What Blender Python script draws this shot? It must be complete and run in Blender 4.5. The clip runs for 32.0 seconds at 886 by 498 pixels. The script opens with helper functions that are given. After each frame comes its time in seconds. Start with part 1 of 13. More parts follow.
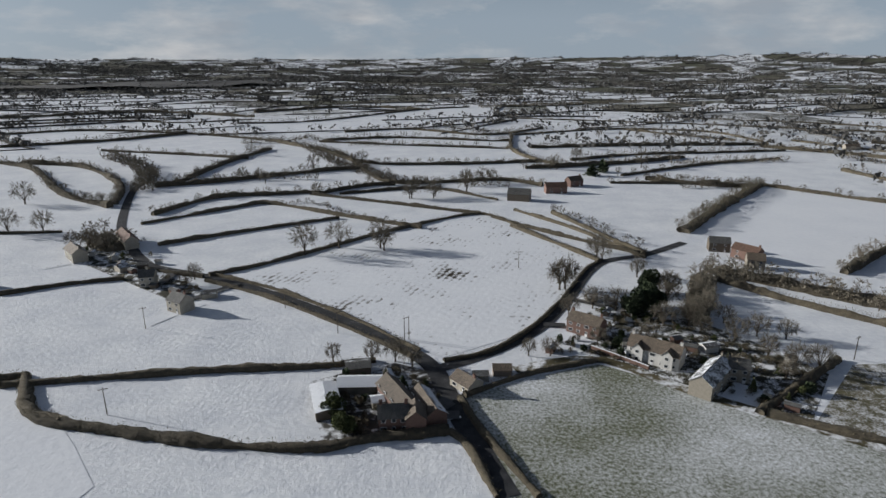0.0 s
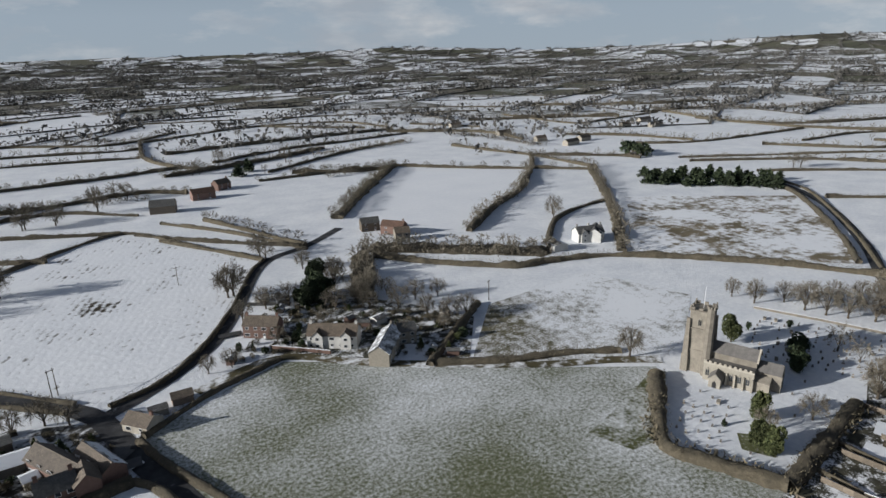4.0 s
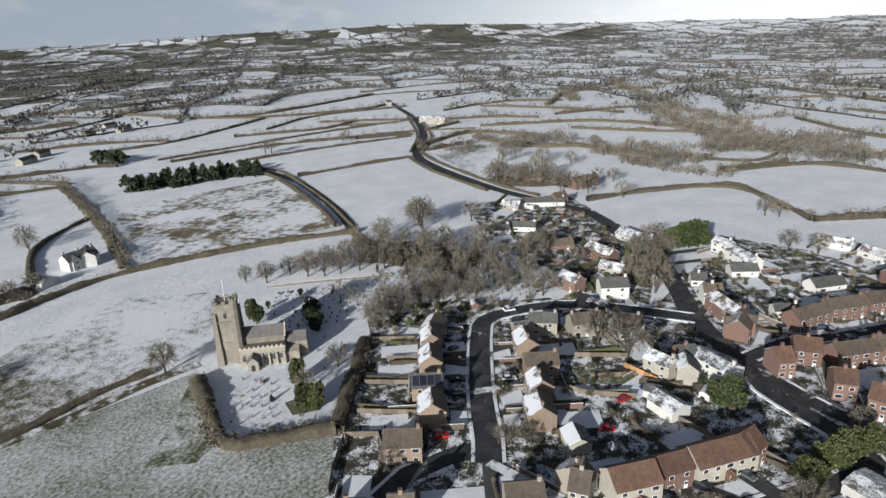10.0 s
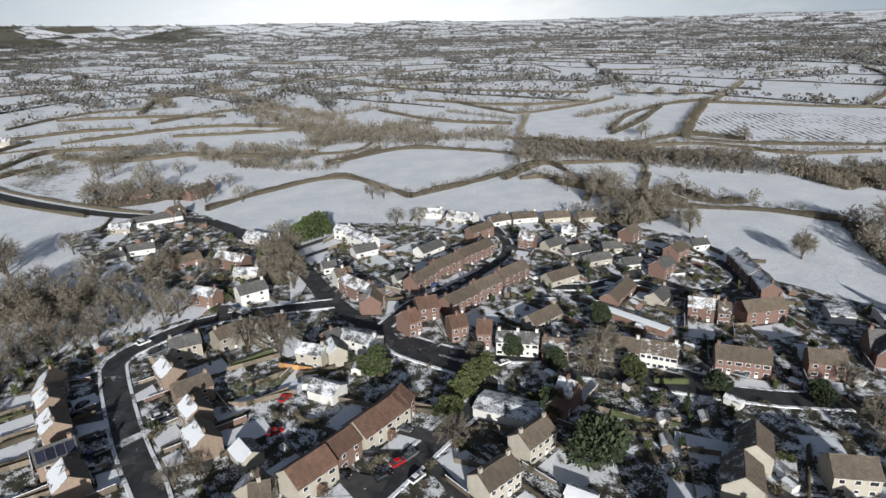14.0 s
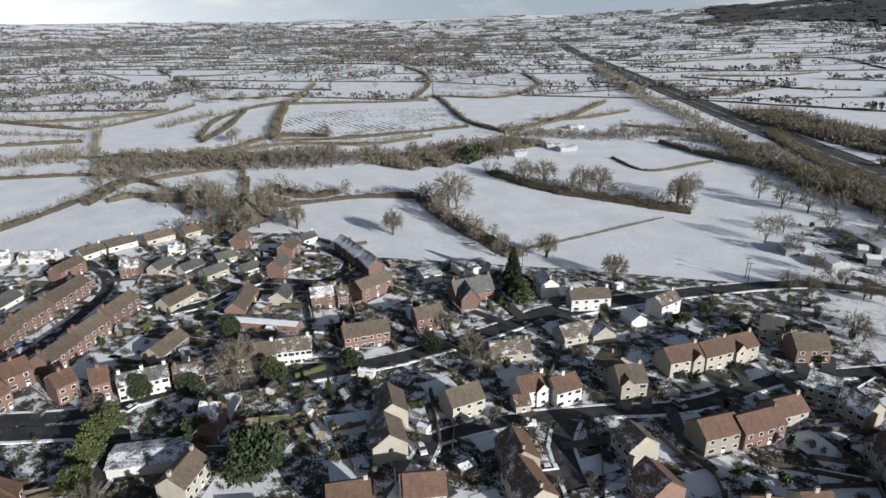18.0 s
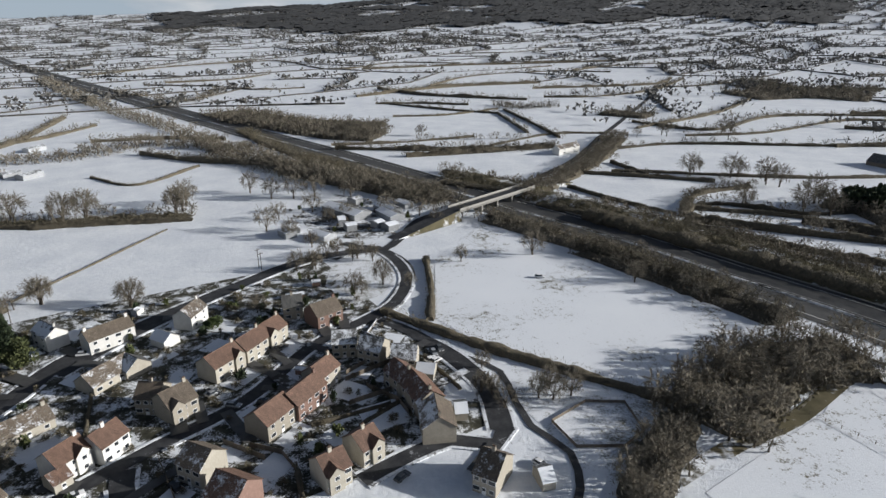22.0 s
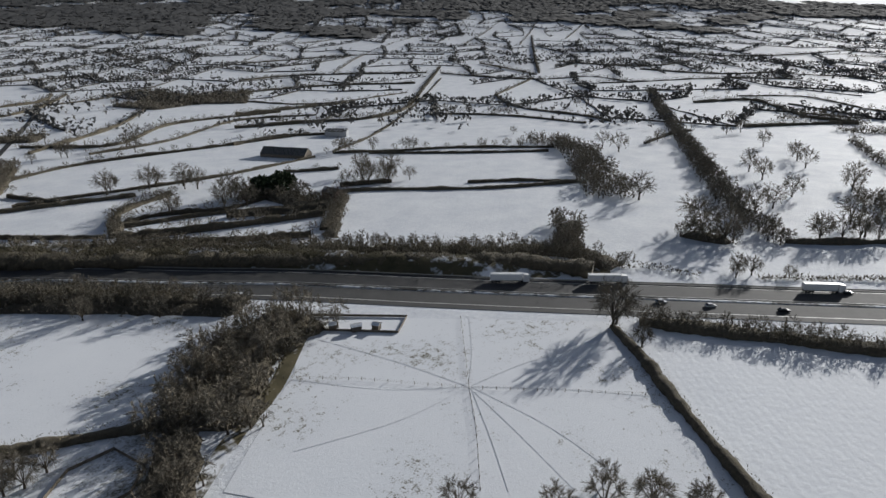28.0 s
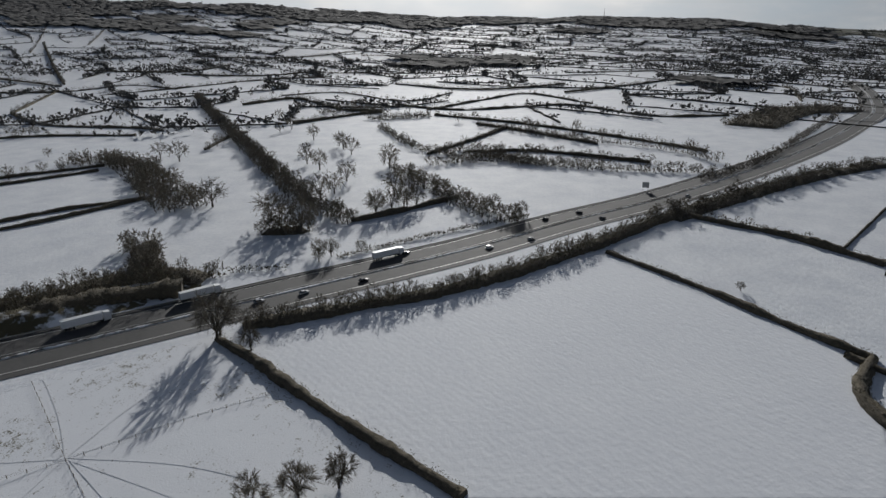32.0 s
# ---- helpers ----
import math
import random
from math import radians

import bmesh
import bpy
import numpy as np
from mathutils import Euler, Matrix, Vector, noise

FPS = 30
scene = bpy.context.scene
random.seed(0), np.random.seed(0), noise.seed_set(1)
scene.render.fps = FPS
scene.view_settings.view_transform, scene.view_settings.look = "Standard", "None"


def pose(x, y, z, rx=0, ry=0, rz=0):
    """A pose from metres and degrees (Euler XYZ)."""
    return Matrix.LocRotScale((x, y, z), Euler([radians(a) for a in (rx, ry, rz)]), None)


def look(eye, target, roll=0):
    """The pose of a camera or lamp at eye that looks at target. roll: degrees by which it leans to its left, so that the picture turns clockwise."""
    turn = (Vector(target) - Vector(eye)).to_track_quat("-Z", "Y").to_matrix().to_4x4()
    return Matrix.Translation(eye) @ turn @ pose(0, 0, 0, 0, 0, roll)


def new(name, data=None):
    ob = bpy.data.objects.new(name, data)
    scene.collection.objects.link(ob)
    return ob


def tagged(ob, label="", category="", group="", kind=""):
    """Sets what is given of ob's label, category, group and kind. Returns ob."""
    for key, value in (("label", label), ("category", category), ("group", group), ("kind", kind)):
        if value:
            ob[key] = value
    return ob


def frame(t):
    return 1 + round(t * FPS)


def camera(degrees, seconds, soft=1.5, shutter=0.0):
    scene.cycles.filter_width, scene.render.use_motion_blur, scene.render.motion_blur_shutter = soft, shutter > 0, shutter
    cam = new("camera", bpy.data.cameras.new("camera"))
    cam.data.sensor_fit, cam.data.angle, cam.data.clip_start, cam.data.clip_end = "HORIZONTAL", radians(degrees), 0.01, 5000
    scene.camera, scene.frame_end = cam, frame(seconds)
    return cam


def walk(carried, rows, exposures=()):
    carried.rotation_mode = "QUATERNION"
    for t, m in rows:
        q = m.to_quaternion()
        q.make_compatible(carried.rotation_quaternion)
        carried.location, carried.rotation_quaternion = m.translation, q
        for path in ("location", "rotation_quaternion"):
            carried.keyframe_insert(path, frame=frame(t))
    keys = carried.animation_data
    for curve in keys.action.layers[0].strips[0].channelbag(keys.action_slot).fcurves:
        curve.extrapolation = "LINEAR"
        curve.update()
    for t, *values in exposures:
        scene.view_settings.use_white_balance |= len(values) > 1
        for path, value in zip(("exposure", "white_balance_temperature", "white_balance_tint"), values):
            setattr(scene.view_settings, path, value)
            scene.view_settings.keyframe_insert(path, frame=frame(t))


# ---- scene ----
cam = camera(71.08, 32.0)
PATH = [
    (0, pose(0, 0, 100, 72.67, -0.06, 2.28)),
    (0.5, pose(0, 0, 100, 72.64, 0.18, -1.91)),
    (1, pose(0, 0, 100, 72.56, 0.43, -6.51)),
    (1.5, pose(0, 0, 100, 72.48, 0.62, -11.23)),
    (2, pose(0, 0, 100, 72.40, 0.80, -15.69)),
    (2.5, pose(0, 0, 100, 72.33, 0.96, -19.34)),
    (3, pose(0, 0, 100, 72.25, 1.07, -22.68)),
    (3.5, pose(0, 0, 100, 72.17, 1.19, -26.32)),
    (5.5, pose(0, 0, 100, 71.70, 1.59, -41.76)),
    (6, pose(0, 0, 100, 71.58, 1.76, -45.97)),
    (6.5, pose(0, 0, 100, 71.44, 1.77, -49.76)),
    (7, pose(0, 0, 100, 71.36, 1.79, -53.17)),
    (7.5, pose(0, 0, 100, 71.26, 1.81, -56.77)),
    (8, pose(0, 0, 100, 71.17, 1.90, -60.64)),
    (8.5, pose(0, 0, 100, 70.99, 1.96, -65.20)),
    (9, pose(0, 0, 100, 70.86, 2.00, -69.13)),
    (9.5, pose(0, 0, 100, 70.76, 1.94, -72.30)),
    (10, pose(0, 0, 100, 70.66, 1.92, -75.86)),
    (10.5, pose(0, 0, 100, 70.57, 1.92, -79.31)),
    (11, pose(0, 0, 100, 70.48, 1.88, -83.08)),
    (11.5, pose(0, 0, 100, 70.36, 1.79, -87.19)),
    (12, pose(0, 0, 100, 70.27, 1.82, -91.64)),
    (12.5, pose(0, 0, 100, 70.14, 1.79, -96.34)),
    (13, pose(0, 0, 100, 70.02, 1.76, -101.23)),
    (13.5, pose(0, 0, 100, 69.90, 1.65, -106.16)),
    (14, pose(0, 0, 100, 69.80, 1.61, -110.91)),
    (14.5, pose(0, 0, 100, 69.72, 1.50, -115.73)),
    (16.5, pose(0, 0, 100, 69.51, 0.95, -133.16)),
    (17, pose(0, 0, 100, 69.56, 0.90, -137.11)),
    (17.5, pose(0, 0, 100, 69.58, 0.73, -141.68)),
    (18, pose(0, 0, 100, 69.53, 0.65, -147.30)),
    (18.5, pose(0, 0, 100, 69.51, 0.53, -153.28)),
    (19, pose(0, 0, 100, 69.51, 0.50, -159.81)),
    (19.5, pose(0, 0, 100, 69.51, 0.35, -165.69)),
    (20, pose(0, 0, 100, 69.55, 0.27, -170.62)),
    (20.5, pose(0, 0, 100, 69.62, 0.19, -175.51)),
    (21, pose(0, 0, 100, 69.69, 0.08, -181.23)),
    (21.5, pose(0, 0, 100, 69.74, 0.08, -187.09)),
    (22, pose(0, 0, 100, 69.81, 0.01, -192.71)),
    (22.5, pose(0, 0, 100, 69.87, -0.04, -197.80)),
    (23, pose(0, 0, 100, 69.98, -0.11, -202.47)),
    (23.5, pose(0, 0, 100, 70.06, -0.09, -207.04)),
    (24, pose(0, 0, 100, 70.16, -0.11, -211.20)),
    (24.5, pose(0, 0, 100, 70.25, -0.12, -215.31)),
    (25, pose(0, 0, 100, 70.32, -0.09, -219.08)),
    (25.5, pose(0, 0, 100, 70.42, -0.13, -222.84)),
    (27.5, pose(0, 0, 100, 70.74, -0.23, -239.82)),
    (28, pose(0, 0, 100, 70.86, -0.14, -243.85)),
    (28.5, pose(0, 0, 100, 70.93, -0.10, -247.78)),
    (29, pose(0, 0, 100, 70.98, -0.03, -251.92)),
    (29.5, pose(0, 0, 100, 71.04, 0.04, -256.53)),
    (30, pose(0, 0, 100, 71.10, 0.14, -261.07)),
    (30.5, pose(0, 0, 100, 71.16, 0.21, -266.07)),
    (31, pose(0, 0, 100, 71.15, 0.32, -271.50)),
    (31.5, pose(0, 0, 100, 71.12, 0.37, -277.22)),
    (32, pose(0, 0, 100, 71.11, 0.48, -282.99)),
]
EXPOSURES = [(0, -0.18), (6, 0.04), (13, 0.08), (19, 0.18), (25, 0.1), (28, -0.18), (32, -0.6)]
walk(cam, PATH, EXPOSURES)

# ---- sky and sun ----
SUN_YAW, SUN_UP = 76.0, 16.5
world = bpy.data.worlds.new("world")
scene.world = world
world.use_nodes = True
wn, wl = world.node_tree.nodes, world.node_tree.links
wn.clear()
sky_tex = wn.new("ShaderNodeTexSky")
sky_tex.sky_type, sky_tex.sun_disc = "NISHITA", False
sky_tex.sun_elevation, sky_tex.sun_rotation = radians(SUN_UP), radians(-SUN_YAW)
sky_tex.altitude, sky_tex.air_density, sky_tex.dust_density, sky_tex.ozone_density = 2500.0, 1.0, 0.0, 2.5
coord = wn.new("ShaderNodeTexCoord")
mapping = wn.new("ShaderNodeMapping")
mapping.inputs["Scale"].default_value = (4.0, 4.0, 13.0)
clouds = wn.new("ShaderNodeTexNoise")
clouds.inputs["Scale"].default_value, clouds.inputs["Detail"].default_value, clouds.inputs["Roughness"].default_value = 1.0, 9.0, 0.62
ramp = wn.new("ShaderNodeValToRGB")
ramp.color_ramp.elements[0].position, ramp.color_ramp.elements[1].position = 0.47, 0.66
shade = wn.new("ShaderNodeTexNoise")
shade.inputs["Scale"].default_value, shade.inputs["Detail"].default_value = 2.3, 6.0
tone = wn.new("ShaderNodeValToRGB")
tone.color_ramp.elements[0].position, tone.color_ramp.elements[1].position = 0.38, 0.62
tone.color_ramp.elements[0].color, tone.color_ramp.elements[1].color = (7.8, 8.6, 9.7, 1), (12.4, 12.7, 13.1, 1)
blend = wn.new("ShaderNodeMixRGB")
bg = wn.new("ShaderNodeBackground")
bg.inputs["Strength"].default_value = 0.046
wout = wn.new("ShaderNodeOutputWorld")
wl.new(coord.outputs["Generated"], mapping.inputs["Vector"])
wl.new(mapping.outputs["Vector"], clouds.inputs["Vector"])
wl.new(mapping.outputs["Vector"], shade.inputs["Vector"])
wl.new(clouds.outputs["Fac"], ramp.inputs["Fac"])
wl.new(shade.outputs["Fac"], tone.inputs["Fac"])
up = wn.new("ShaderNodeSeparateXYZ")
wl.new(coord.outputs["Generated"], up.inputs["Vector"])
thin = wn.new("ShaderNodeMapRange")
thin.inputs["From Min"].default_value, thin.inputs["From Max"].default_value = 0.04, 0.30
thin.inputs["To Min"].default_value, thin.inputs["To Max"].default_value = 1.0, 0.3
wl.new(up.outputs["Z"], thin.inputs["Value"])
cover = wn.new("ShaderNodeMath")
cover.operation = "MULTIPLY"
wl.new(ramp.outputs["Color"], cover.inputs[0])
wl.new(thin.outputs["Result"], cover.inputs[1])
wl.new(cover.outputs["Value"], blend.inputs["Fac"])
haze = wn.new("ShaderNodeMixRGB")
low = wn.new("ShaderNodeMapRange")
low.inputs["From Min"].default_value, low.inputs["From Max"].default_value = 0.05, 0.28
low.inputs["To Min"].default_value, low.inputs["To Max"].default_value = 0.92, 0.0
wl.new(up.outputs["Z"], low.inputs["Value"])
wl.new(low.outputs["Result"], haze.inputs["Fac"])
wl.new(sky_tex.outputs["Color"], haze.inputs["Color1"])
haze.inputs["Color2"].default_value = (7.2, 8.7, 10.4, 1)
wl.new(haze.outputs["Color"], blend.inputs["Color1"])
wl.new(tone.outputs["Color"], blend.inputs["Color2"])
# bright haze round the sun
TO_SUN = Vector((-math.sin(radians(SUN_YAW)), math.cos(radians(SUN_YAW)), math.tan(radians(SUN_UP)))).normalized()
near_sun = wn.new("ShaderNodeVectorMath")
near_sun.operation = "DOT_PRODUCT"
wl.new(coord.outputs["Generated"], near_sun.inputs[0])
near_sun.inputs[1].default_value = TO_SUN
halo = wn.new("ShaderNodeMath")
halo.operation, halo.inputs[1].default_value = "POWER", 10.0
halo.use_clamp = True
wl.new(near_sun.outputs["Value"], halo.inputs[0])
glow = wn.new("ShaderNodeMixRGB")
glow.blend_type = "ADD"
wl.new(halo.outputs["Value"], glow.inputs["Fac"])
wl.new(blend.outputs["Color"], glow.inputs["Color1"])
glow.inputs["Color2"].default_value = (22.0, 21.1, 19.9, 1)
wl.new(glow.outputs["Color"], bg.inputs["Color"])
wl.new(bg.outputs["Background"], wout.inputs["Surface"])

sun = new("sun", bpy.data.lights.new("sun", "SUN"))
sun.data.energy, sun.data.angle, sun.data.color = 5.6, radians(0.6), (1.0, 0.982, 0.95)
sun.matrix_world = look((0, 0, 400), Vector((0, 0, 400)) - TO_SUN)
NORTH = Vector((0.6, 0.8, 0.0))


# ---- materials ----
def nodes_of(name):
    m = bpy.data.materials.new(name)
    m.use_nodes = True
    return m, m.node_tree.nodes, m.node_tree.links, m.node_tree.nodes["Principled BSDF"]


def noise_node(n, l, scale, detail=4.0, rough=0.55, vector=None):
    tex = n.new("ShaderNodeTexNoise")
    tex.inputs["Scale"].default_value, tex.inputs["Detail"].default_value, tex.inputs["Roughness"].default_value = scale, detail, rough
    if vector is not None:
        l.new(vector, tex.inputs["Vector"])
    return tex


def steps(n, l, value, stops):
    r = n.new("ShaderNodeValToRGB")
    while len(r.color_ramp.elements) < len(stops):
        r.color_ramp.elements.new(0.5)
    for e, (p, c) in zip(r.color_ramp.elements, stops):
        e.position, e.color = p, (*c, 1) if len(c) == 3 else c
    l.new(value, r.inputs["Fac"])
    return r


def mixed(n, l, fac, a, b):
    m = n.new("ShaderNodeMixRGB")
    for socket, v in (("Fac", fac), ("Color1", a), ("Color2", b)):
        if isinstance(v, (int, float)):
            m.inputs[socket].default_value = v
        elif isinstance(v, tuple):
            m.inputs[socket].default_value = (*v, 1)
        else:
            l.new(v, m.inputs[socket])
    return m.outputs["Color"]


def place(n):
    return n.new("ShaderNodeNewGeometry").outputs["Position"]


def bumped(n, l, bsdf, height, strength, distance):
    b = n.new("ShaderNodeBump")
    b.inputs["Strength"].default_value, b.inputs["Distance"].default_value = strength, distance
    l.new(height, b.inputs["Height"])
    l.new(b.outputs["Normal"], bsdf.inputs["Normal"])


def plain(name, a, b, scale=1.0, rough=0.8, metal=0.0, spread=0.25, bump=0.0, world_space=False):
    """Two tones mixed by noise at two scales, and a random shift from object to object."""
    m, n, l, bsdf = nodes_of(name)
    vec = place(n) if world_space else n.new("ShaderNodeTexCoord").outputs["Object"]
    t1, t2 = noise_node(n, l, scale, 5, 0.6, vec), noise_node(n, l, scale * 7, 3, 0.5, vec)
    fac = mixed(n, l, 0.4, t1.outputs["Fac"], t2.outputs["Fac"])
    col = steps(n, l, fac, [(0.35, a), (0.65, b)]).outputs["Color"]
    info = n.new("ShaderNodeObjectInfo")
    hsv = n.new("ShaderNodeHueSaturation")
    rng = n.new("ShaderNodeMapRange")
    rng.inputs["To Min"].default_value, rng.inputs["To Max"].default_value = 1 - spread, 1 + spread
    l.new(info.outputs["Random"], rng.inputs["Value"])
    l.new(rng.outputs["Result"], hsv.inputs["Value"])
    l.new(col, hsv.inputs["Color"])
    l.new(hsv.outputs["Color"], bsdf.inputs["Base Color"])
    bsdf.inputs["Roughness"].default_value, bsdf.inputs["Metallic"].default_value = rough, metal
    if bump:
        bumped(n, l, bsdf, t2.outputs["Fac"], 0.6, bump)
    return m


def island(name, a, b, rough=0.9, big=None):
    """Each loose piece takes a tone of its own between a and b."""
    m, n, l, bsdf = nodes_of(name)
    rnd = n.new("ShaderNodeNewGeometry").outputs["Random Per Island"]
    col = steps(n, l, rnd, [(0.0, a), (1.0, b)]).outputs["Color"]
    if big:
        t = noise_node(n, l, 0.02, 3, 0.5, place(n))
        col = mixed(n, l, steps(n, l, t.outputs["Fac"], [(0.4, (0, 0, 0)), (0.6, (1, 1, 1))]).outputs["Color"], col, big)
    info, hsv, rng = n.new("ShaderNodeObjectInfo"), n.new("ShaderNodeHueSaturation"), n.new("ShaderNodeMapRange")
    rng.inputs["To Min"].default_value, rng.inputs["To Max"].default_value = 0.85, 1.4
    l.new(info.outputs["Random"], rng.inputs["Value"])
    l.new(rng.outputs["Result"], hsv.inputs["Value"])
    l.new(col, hsv.inputs["Color"])
    l.new(hsv.outputs["Color"], bsdf.inputs["Base Color"])
    bsdf.inputs["Roughness"].default_value = rough
    return m


def snow_field(name, cover=0.8, grass=((0.07, 0.075, 0.03), (0.15, 0.14, 0.07)), rows=None, grain=0.35, patch=0.03, dirty=0.0, soft=0.035, broad=0.35):
    """Snow over grass or soil. cover: how much of it is white; rows: (turn in degrees, spacing) of drill rows or ruts."""
    m, n, l, bsdf = nodes_of(name)
    vec = place(n)
    fine, mid, big = noise_node(n, l, grain, 5, 0.65, vec), noise_node(n, l, grain * 0.2, 4, 0.6, vec), noise_node(n, l, patch, 4, 0.55, vec)
    f = mixed(n, l, 0.45, fine.outputs["Fac"], mid.outputs["Fac"])
    f = mixed(n, l, broad, f, big.outputs["Fac"])
    height = fine.outputs["Fac"]
    if rows:
        mp = n.new("ShaderNodeMapping")
        mp.inputs["Rotation"].default_value = (0, 0, radians(rows[0]))
        l.new(vec, mp.inputs["Vector"])
        wave = n.new("ShaderNodeTexWave")
        wave.inputs["Scale"].default_value, wave.inputs["Distortion"].default_value = 0.314 / rows[1], 2.5
        wave.inputs["Detail"].default_value, wave.inputs["Detail Scale"].default_value = 3.0, 1.2
        l.new(mp.outputs["Vector"], wave.inputs["Vector"])
        f = mixed(n, l, rows[2] if len(rows) > 2 else 0.06, f, wave.outputs["Fac"])
        height = mixed(n, l, 0.06, height, wave.outputs["Fac"])
    mid_at = 0.5 + (0.5 - cover) * 0.2
    white = steps(n, l, f, [(mid_at - soft, (0, 0, 0)), (mid_at + soft, (1, 1, 1))]).outputs["Color"]
    under = steps(n, l, mid.outputs["Fac"], [(0.35, grass[0]), (0.65, grass[1])]).outputs["Color"]
    snow = steps(n, l, mixed(n, l, 0.5, fine.outputs["Fac"], big.outputs["Fac"]), [(0.34, (0.69 - dirty, 0.715 - dirty, 0.755 - dirty)), (0.7, (0.78 - dirty, 0.80 - dirty, 0.825 - dirty))]).outputs["Color"]
    l.new(mixed(n, l, white, under, snow), bsdf.inputs["Base Color"])
    bsdf.inputs["Roughness"].default_value, bsdf.inputs["Specular IOR Level"].default_value = 0.8, 0.16
    bumped(n, l, bsdf, height, 0.8, 0.13 / grain ** 0.6)
    return m


SOIL = ((0.045, 0.035, 0.022), (0.10, 0.085, 0.05))
M = {}
M["snow_open"] = snow_field("open_snow", 1.25)
M["snow_rows"] = snow_field("snow_on_drill_rows", 0.95, SOIL, rows=(20, 3.2))
M["snow_smooth"] = snow_field("smooth_snow_on_drill_rows", 1.5, SOIL, rows=(64, 2.4, 0.02))
M["snow_rows_far"] = snow_field("snow_on_rows", 0.92, SOIL, rows=(118, 6.0, 0.2), grain=0.12)
M["snow_thin"] = snow_field("thin_snow_on_grass", 0.4, ((0.085, 0.095, 0.05), (0.16, 0.165, 0.095)), grain=5.0, patch=0.016, soft=0.075, broad=0.4)
M["snow_patchy"] = snow_field("patchy_snow_on_grass", 0.68, ((0.09, 0.085, 0.05), (0.17, 0.15, 0.1)), rows=(10, 5.0, 0.015), grain=1.4, patch=0.02, broad=0.45, soft=0.05)
M["snow_stubble"] = snow_field("snow_on_stubble", 0.56, ((0.13, 0.11, 0.07), (0.24, 0.20, 0.14)), grain=0.22)
M["snow_trodden"] = snow_field("trodden_snow", 0.9, ((0.10, 0.09, 0.05), (0.2, 0.18, 0.12)), grain=1.8, soft=0.03)
M["snow_garden"] = snow_field("garden_snow", 0.38, ((0.03, 0.03, 0.022), (0.085, 0.08, 0.058)), grain=1.7, patch=0.2, broad=0.4, soft=0.03)
M["snow_lawn"] = snow_field("lawn_snow", 1.05, ((0.06, 0.065, 0.035), (0.12, 0.12, 0.07)), grain=0.9, patch=0.16, broad=0.3)
M["snow_kerb"] = snow_field("pavement_snow", 0.72, ((0.10, 0.10, 0.10), (0.17, 0.165, 0.16)), grain=1.2, patch=0.15)
M["snow_track"] = snow_field("trodden_track", 0.9, ((0.48, 0.48, 0.48), (0.6, 0.6, 0.61)), grain=2.0, soft=0.12)
M["snow_wet"] = snow_field("half_melted_snow", 0.5, ((0.035, 0.033, 0.03), (0.09, 0.085, 0.075)), grain=0.45)
M["grass"] = snow_field("grass_in_melting_snow", 0.2, ((0.075, 0.082, 0.035), (0.13, 0.135, 0.065)), grain=0.9, soft=0.09)
M["verge"] = snow_field("verge", 0.22, ((0.06, 0.055, 0.03), (0.13, 0.11, 0.065)), grain=0.3)
M["snow_roof"] = snow_field("roof_snow", 1.4, ((0.1, 0.09, 0.08), (0.2, 0.18, 0.16)), grain=0.8)
M["asphalt"] = snow_field("wet_asphalt_with_slush", -0.25, ((0.03, 0.031, 0.034), (0.058, 0.059, 0.062)), grain=1.3, patch=0.12, soft=0.06)
M["drive"] = plain("wet_drive", (0.035, 0.035, 0.036), (0.075, 0.074, 0.07), 0.5, 0.6, spread=0.15, world_space=True)
M["motorway"] = plain("worn_motorway_asphalt", (0.032, 0.032, 0.033), (0.058, 0.058, 0.057), 0.12, 0.85, spread=0.0, world_space=True)
M["concrete"] = plain("concrete", (0.19, 0.18, 0.165), (0.29, 0.28, 0.255), 0.6, 0.85)
M["paint_line"] = plain("road_paint", (0.55, 0.55, 0.52), (0.75, 0.75, 0.72), 2, 0.6)
M["bark"] = plain("bark", (0.045, 0.035, 0.025), (0.11, 0.09, 0.065), 1.2, 0.95, spread=0.3)
M["twig"] = island("twigs", (0.082, 0.074, 0.058), (0.225, 0.196, 0.15))
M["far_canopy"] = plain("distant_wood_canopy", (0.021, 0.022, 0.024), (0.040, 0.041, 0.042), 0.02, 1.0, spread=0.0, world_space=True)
# far twigs: the haze of distance is put into the colour as a greyer tint
M["hazed_far_twig"] = island("haze_greyed_bare_woods", (0.062, 0.06, 0.056), (0.13, 0.124, 0.112))
M["hedge"] = island("bare_hedge", (0.052, 0.046, 0.03), (0.15, 0.126, 0.08))
M["hedge_core"] = plain("hedge_core", (0.05, 0.043, 0.03), (0.125, 0.105, 0.072), 0.7, 1.0, bump=0.5, world_space=True)
M["hedge_green"] = island("clipped_evergreen_hedge", (0.03, 0.045, 0.018), (0.08, 0.09, 0.035))
M["far_hedge"] = plain("far_hedges", (0.04, 0.037, 0.032), (0.085, 0.077, 0.064), 0.03, 1.0, world_space=True)
M["needle"] = island("needles", (0.012, 0.022, 0.010), (0.045, 0.062, 0.026))
M["leaf"] = island("evergreen_leaves", (0.03, 0.042, 0.014), (0.10, 0.11, 0.04))
M["leaf_bright"] = island("bright_conifer", (0.03, 0.048, 0.014), (0.075, 0.095, 0.03))
M["stone"] = plain("church_stone", (0.155, 0.138, 0.112), (0.28, 0.25, 0.205), 0.5, 0.9, bump=0.05)
M["stone_pale"] = plain("limewashed_stone", (0.28, 0.255, 0.21), (0.42, 0.385, 0.32), 0.5, 0.9, bump=0.04)
M["lead"] = plain("slate_roof", (0.085, 0.08, 0.075), (0.15, 0.14, 0.13), 0.6, 0.7)
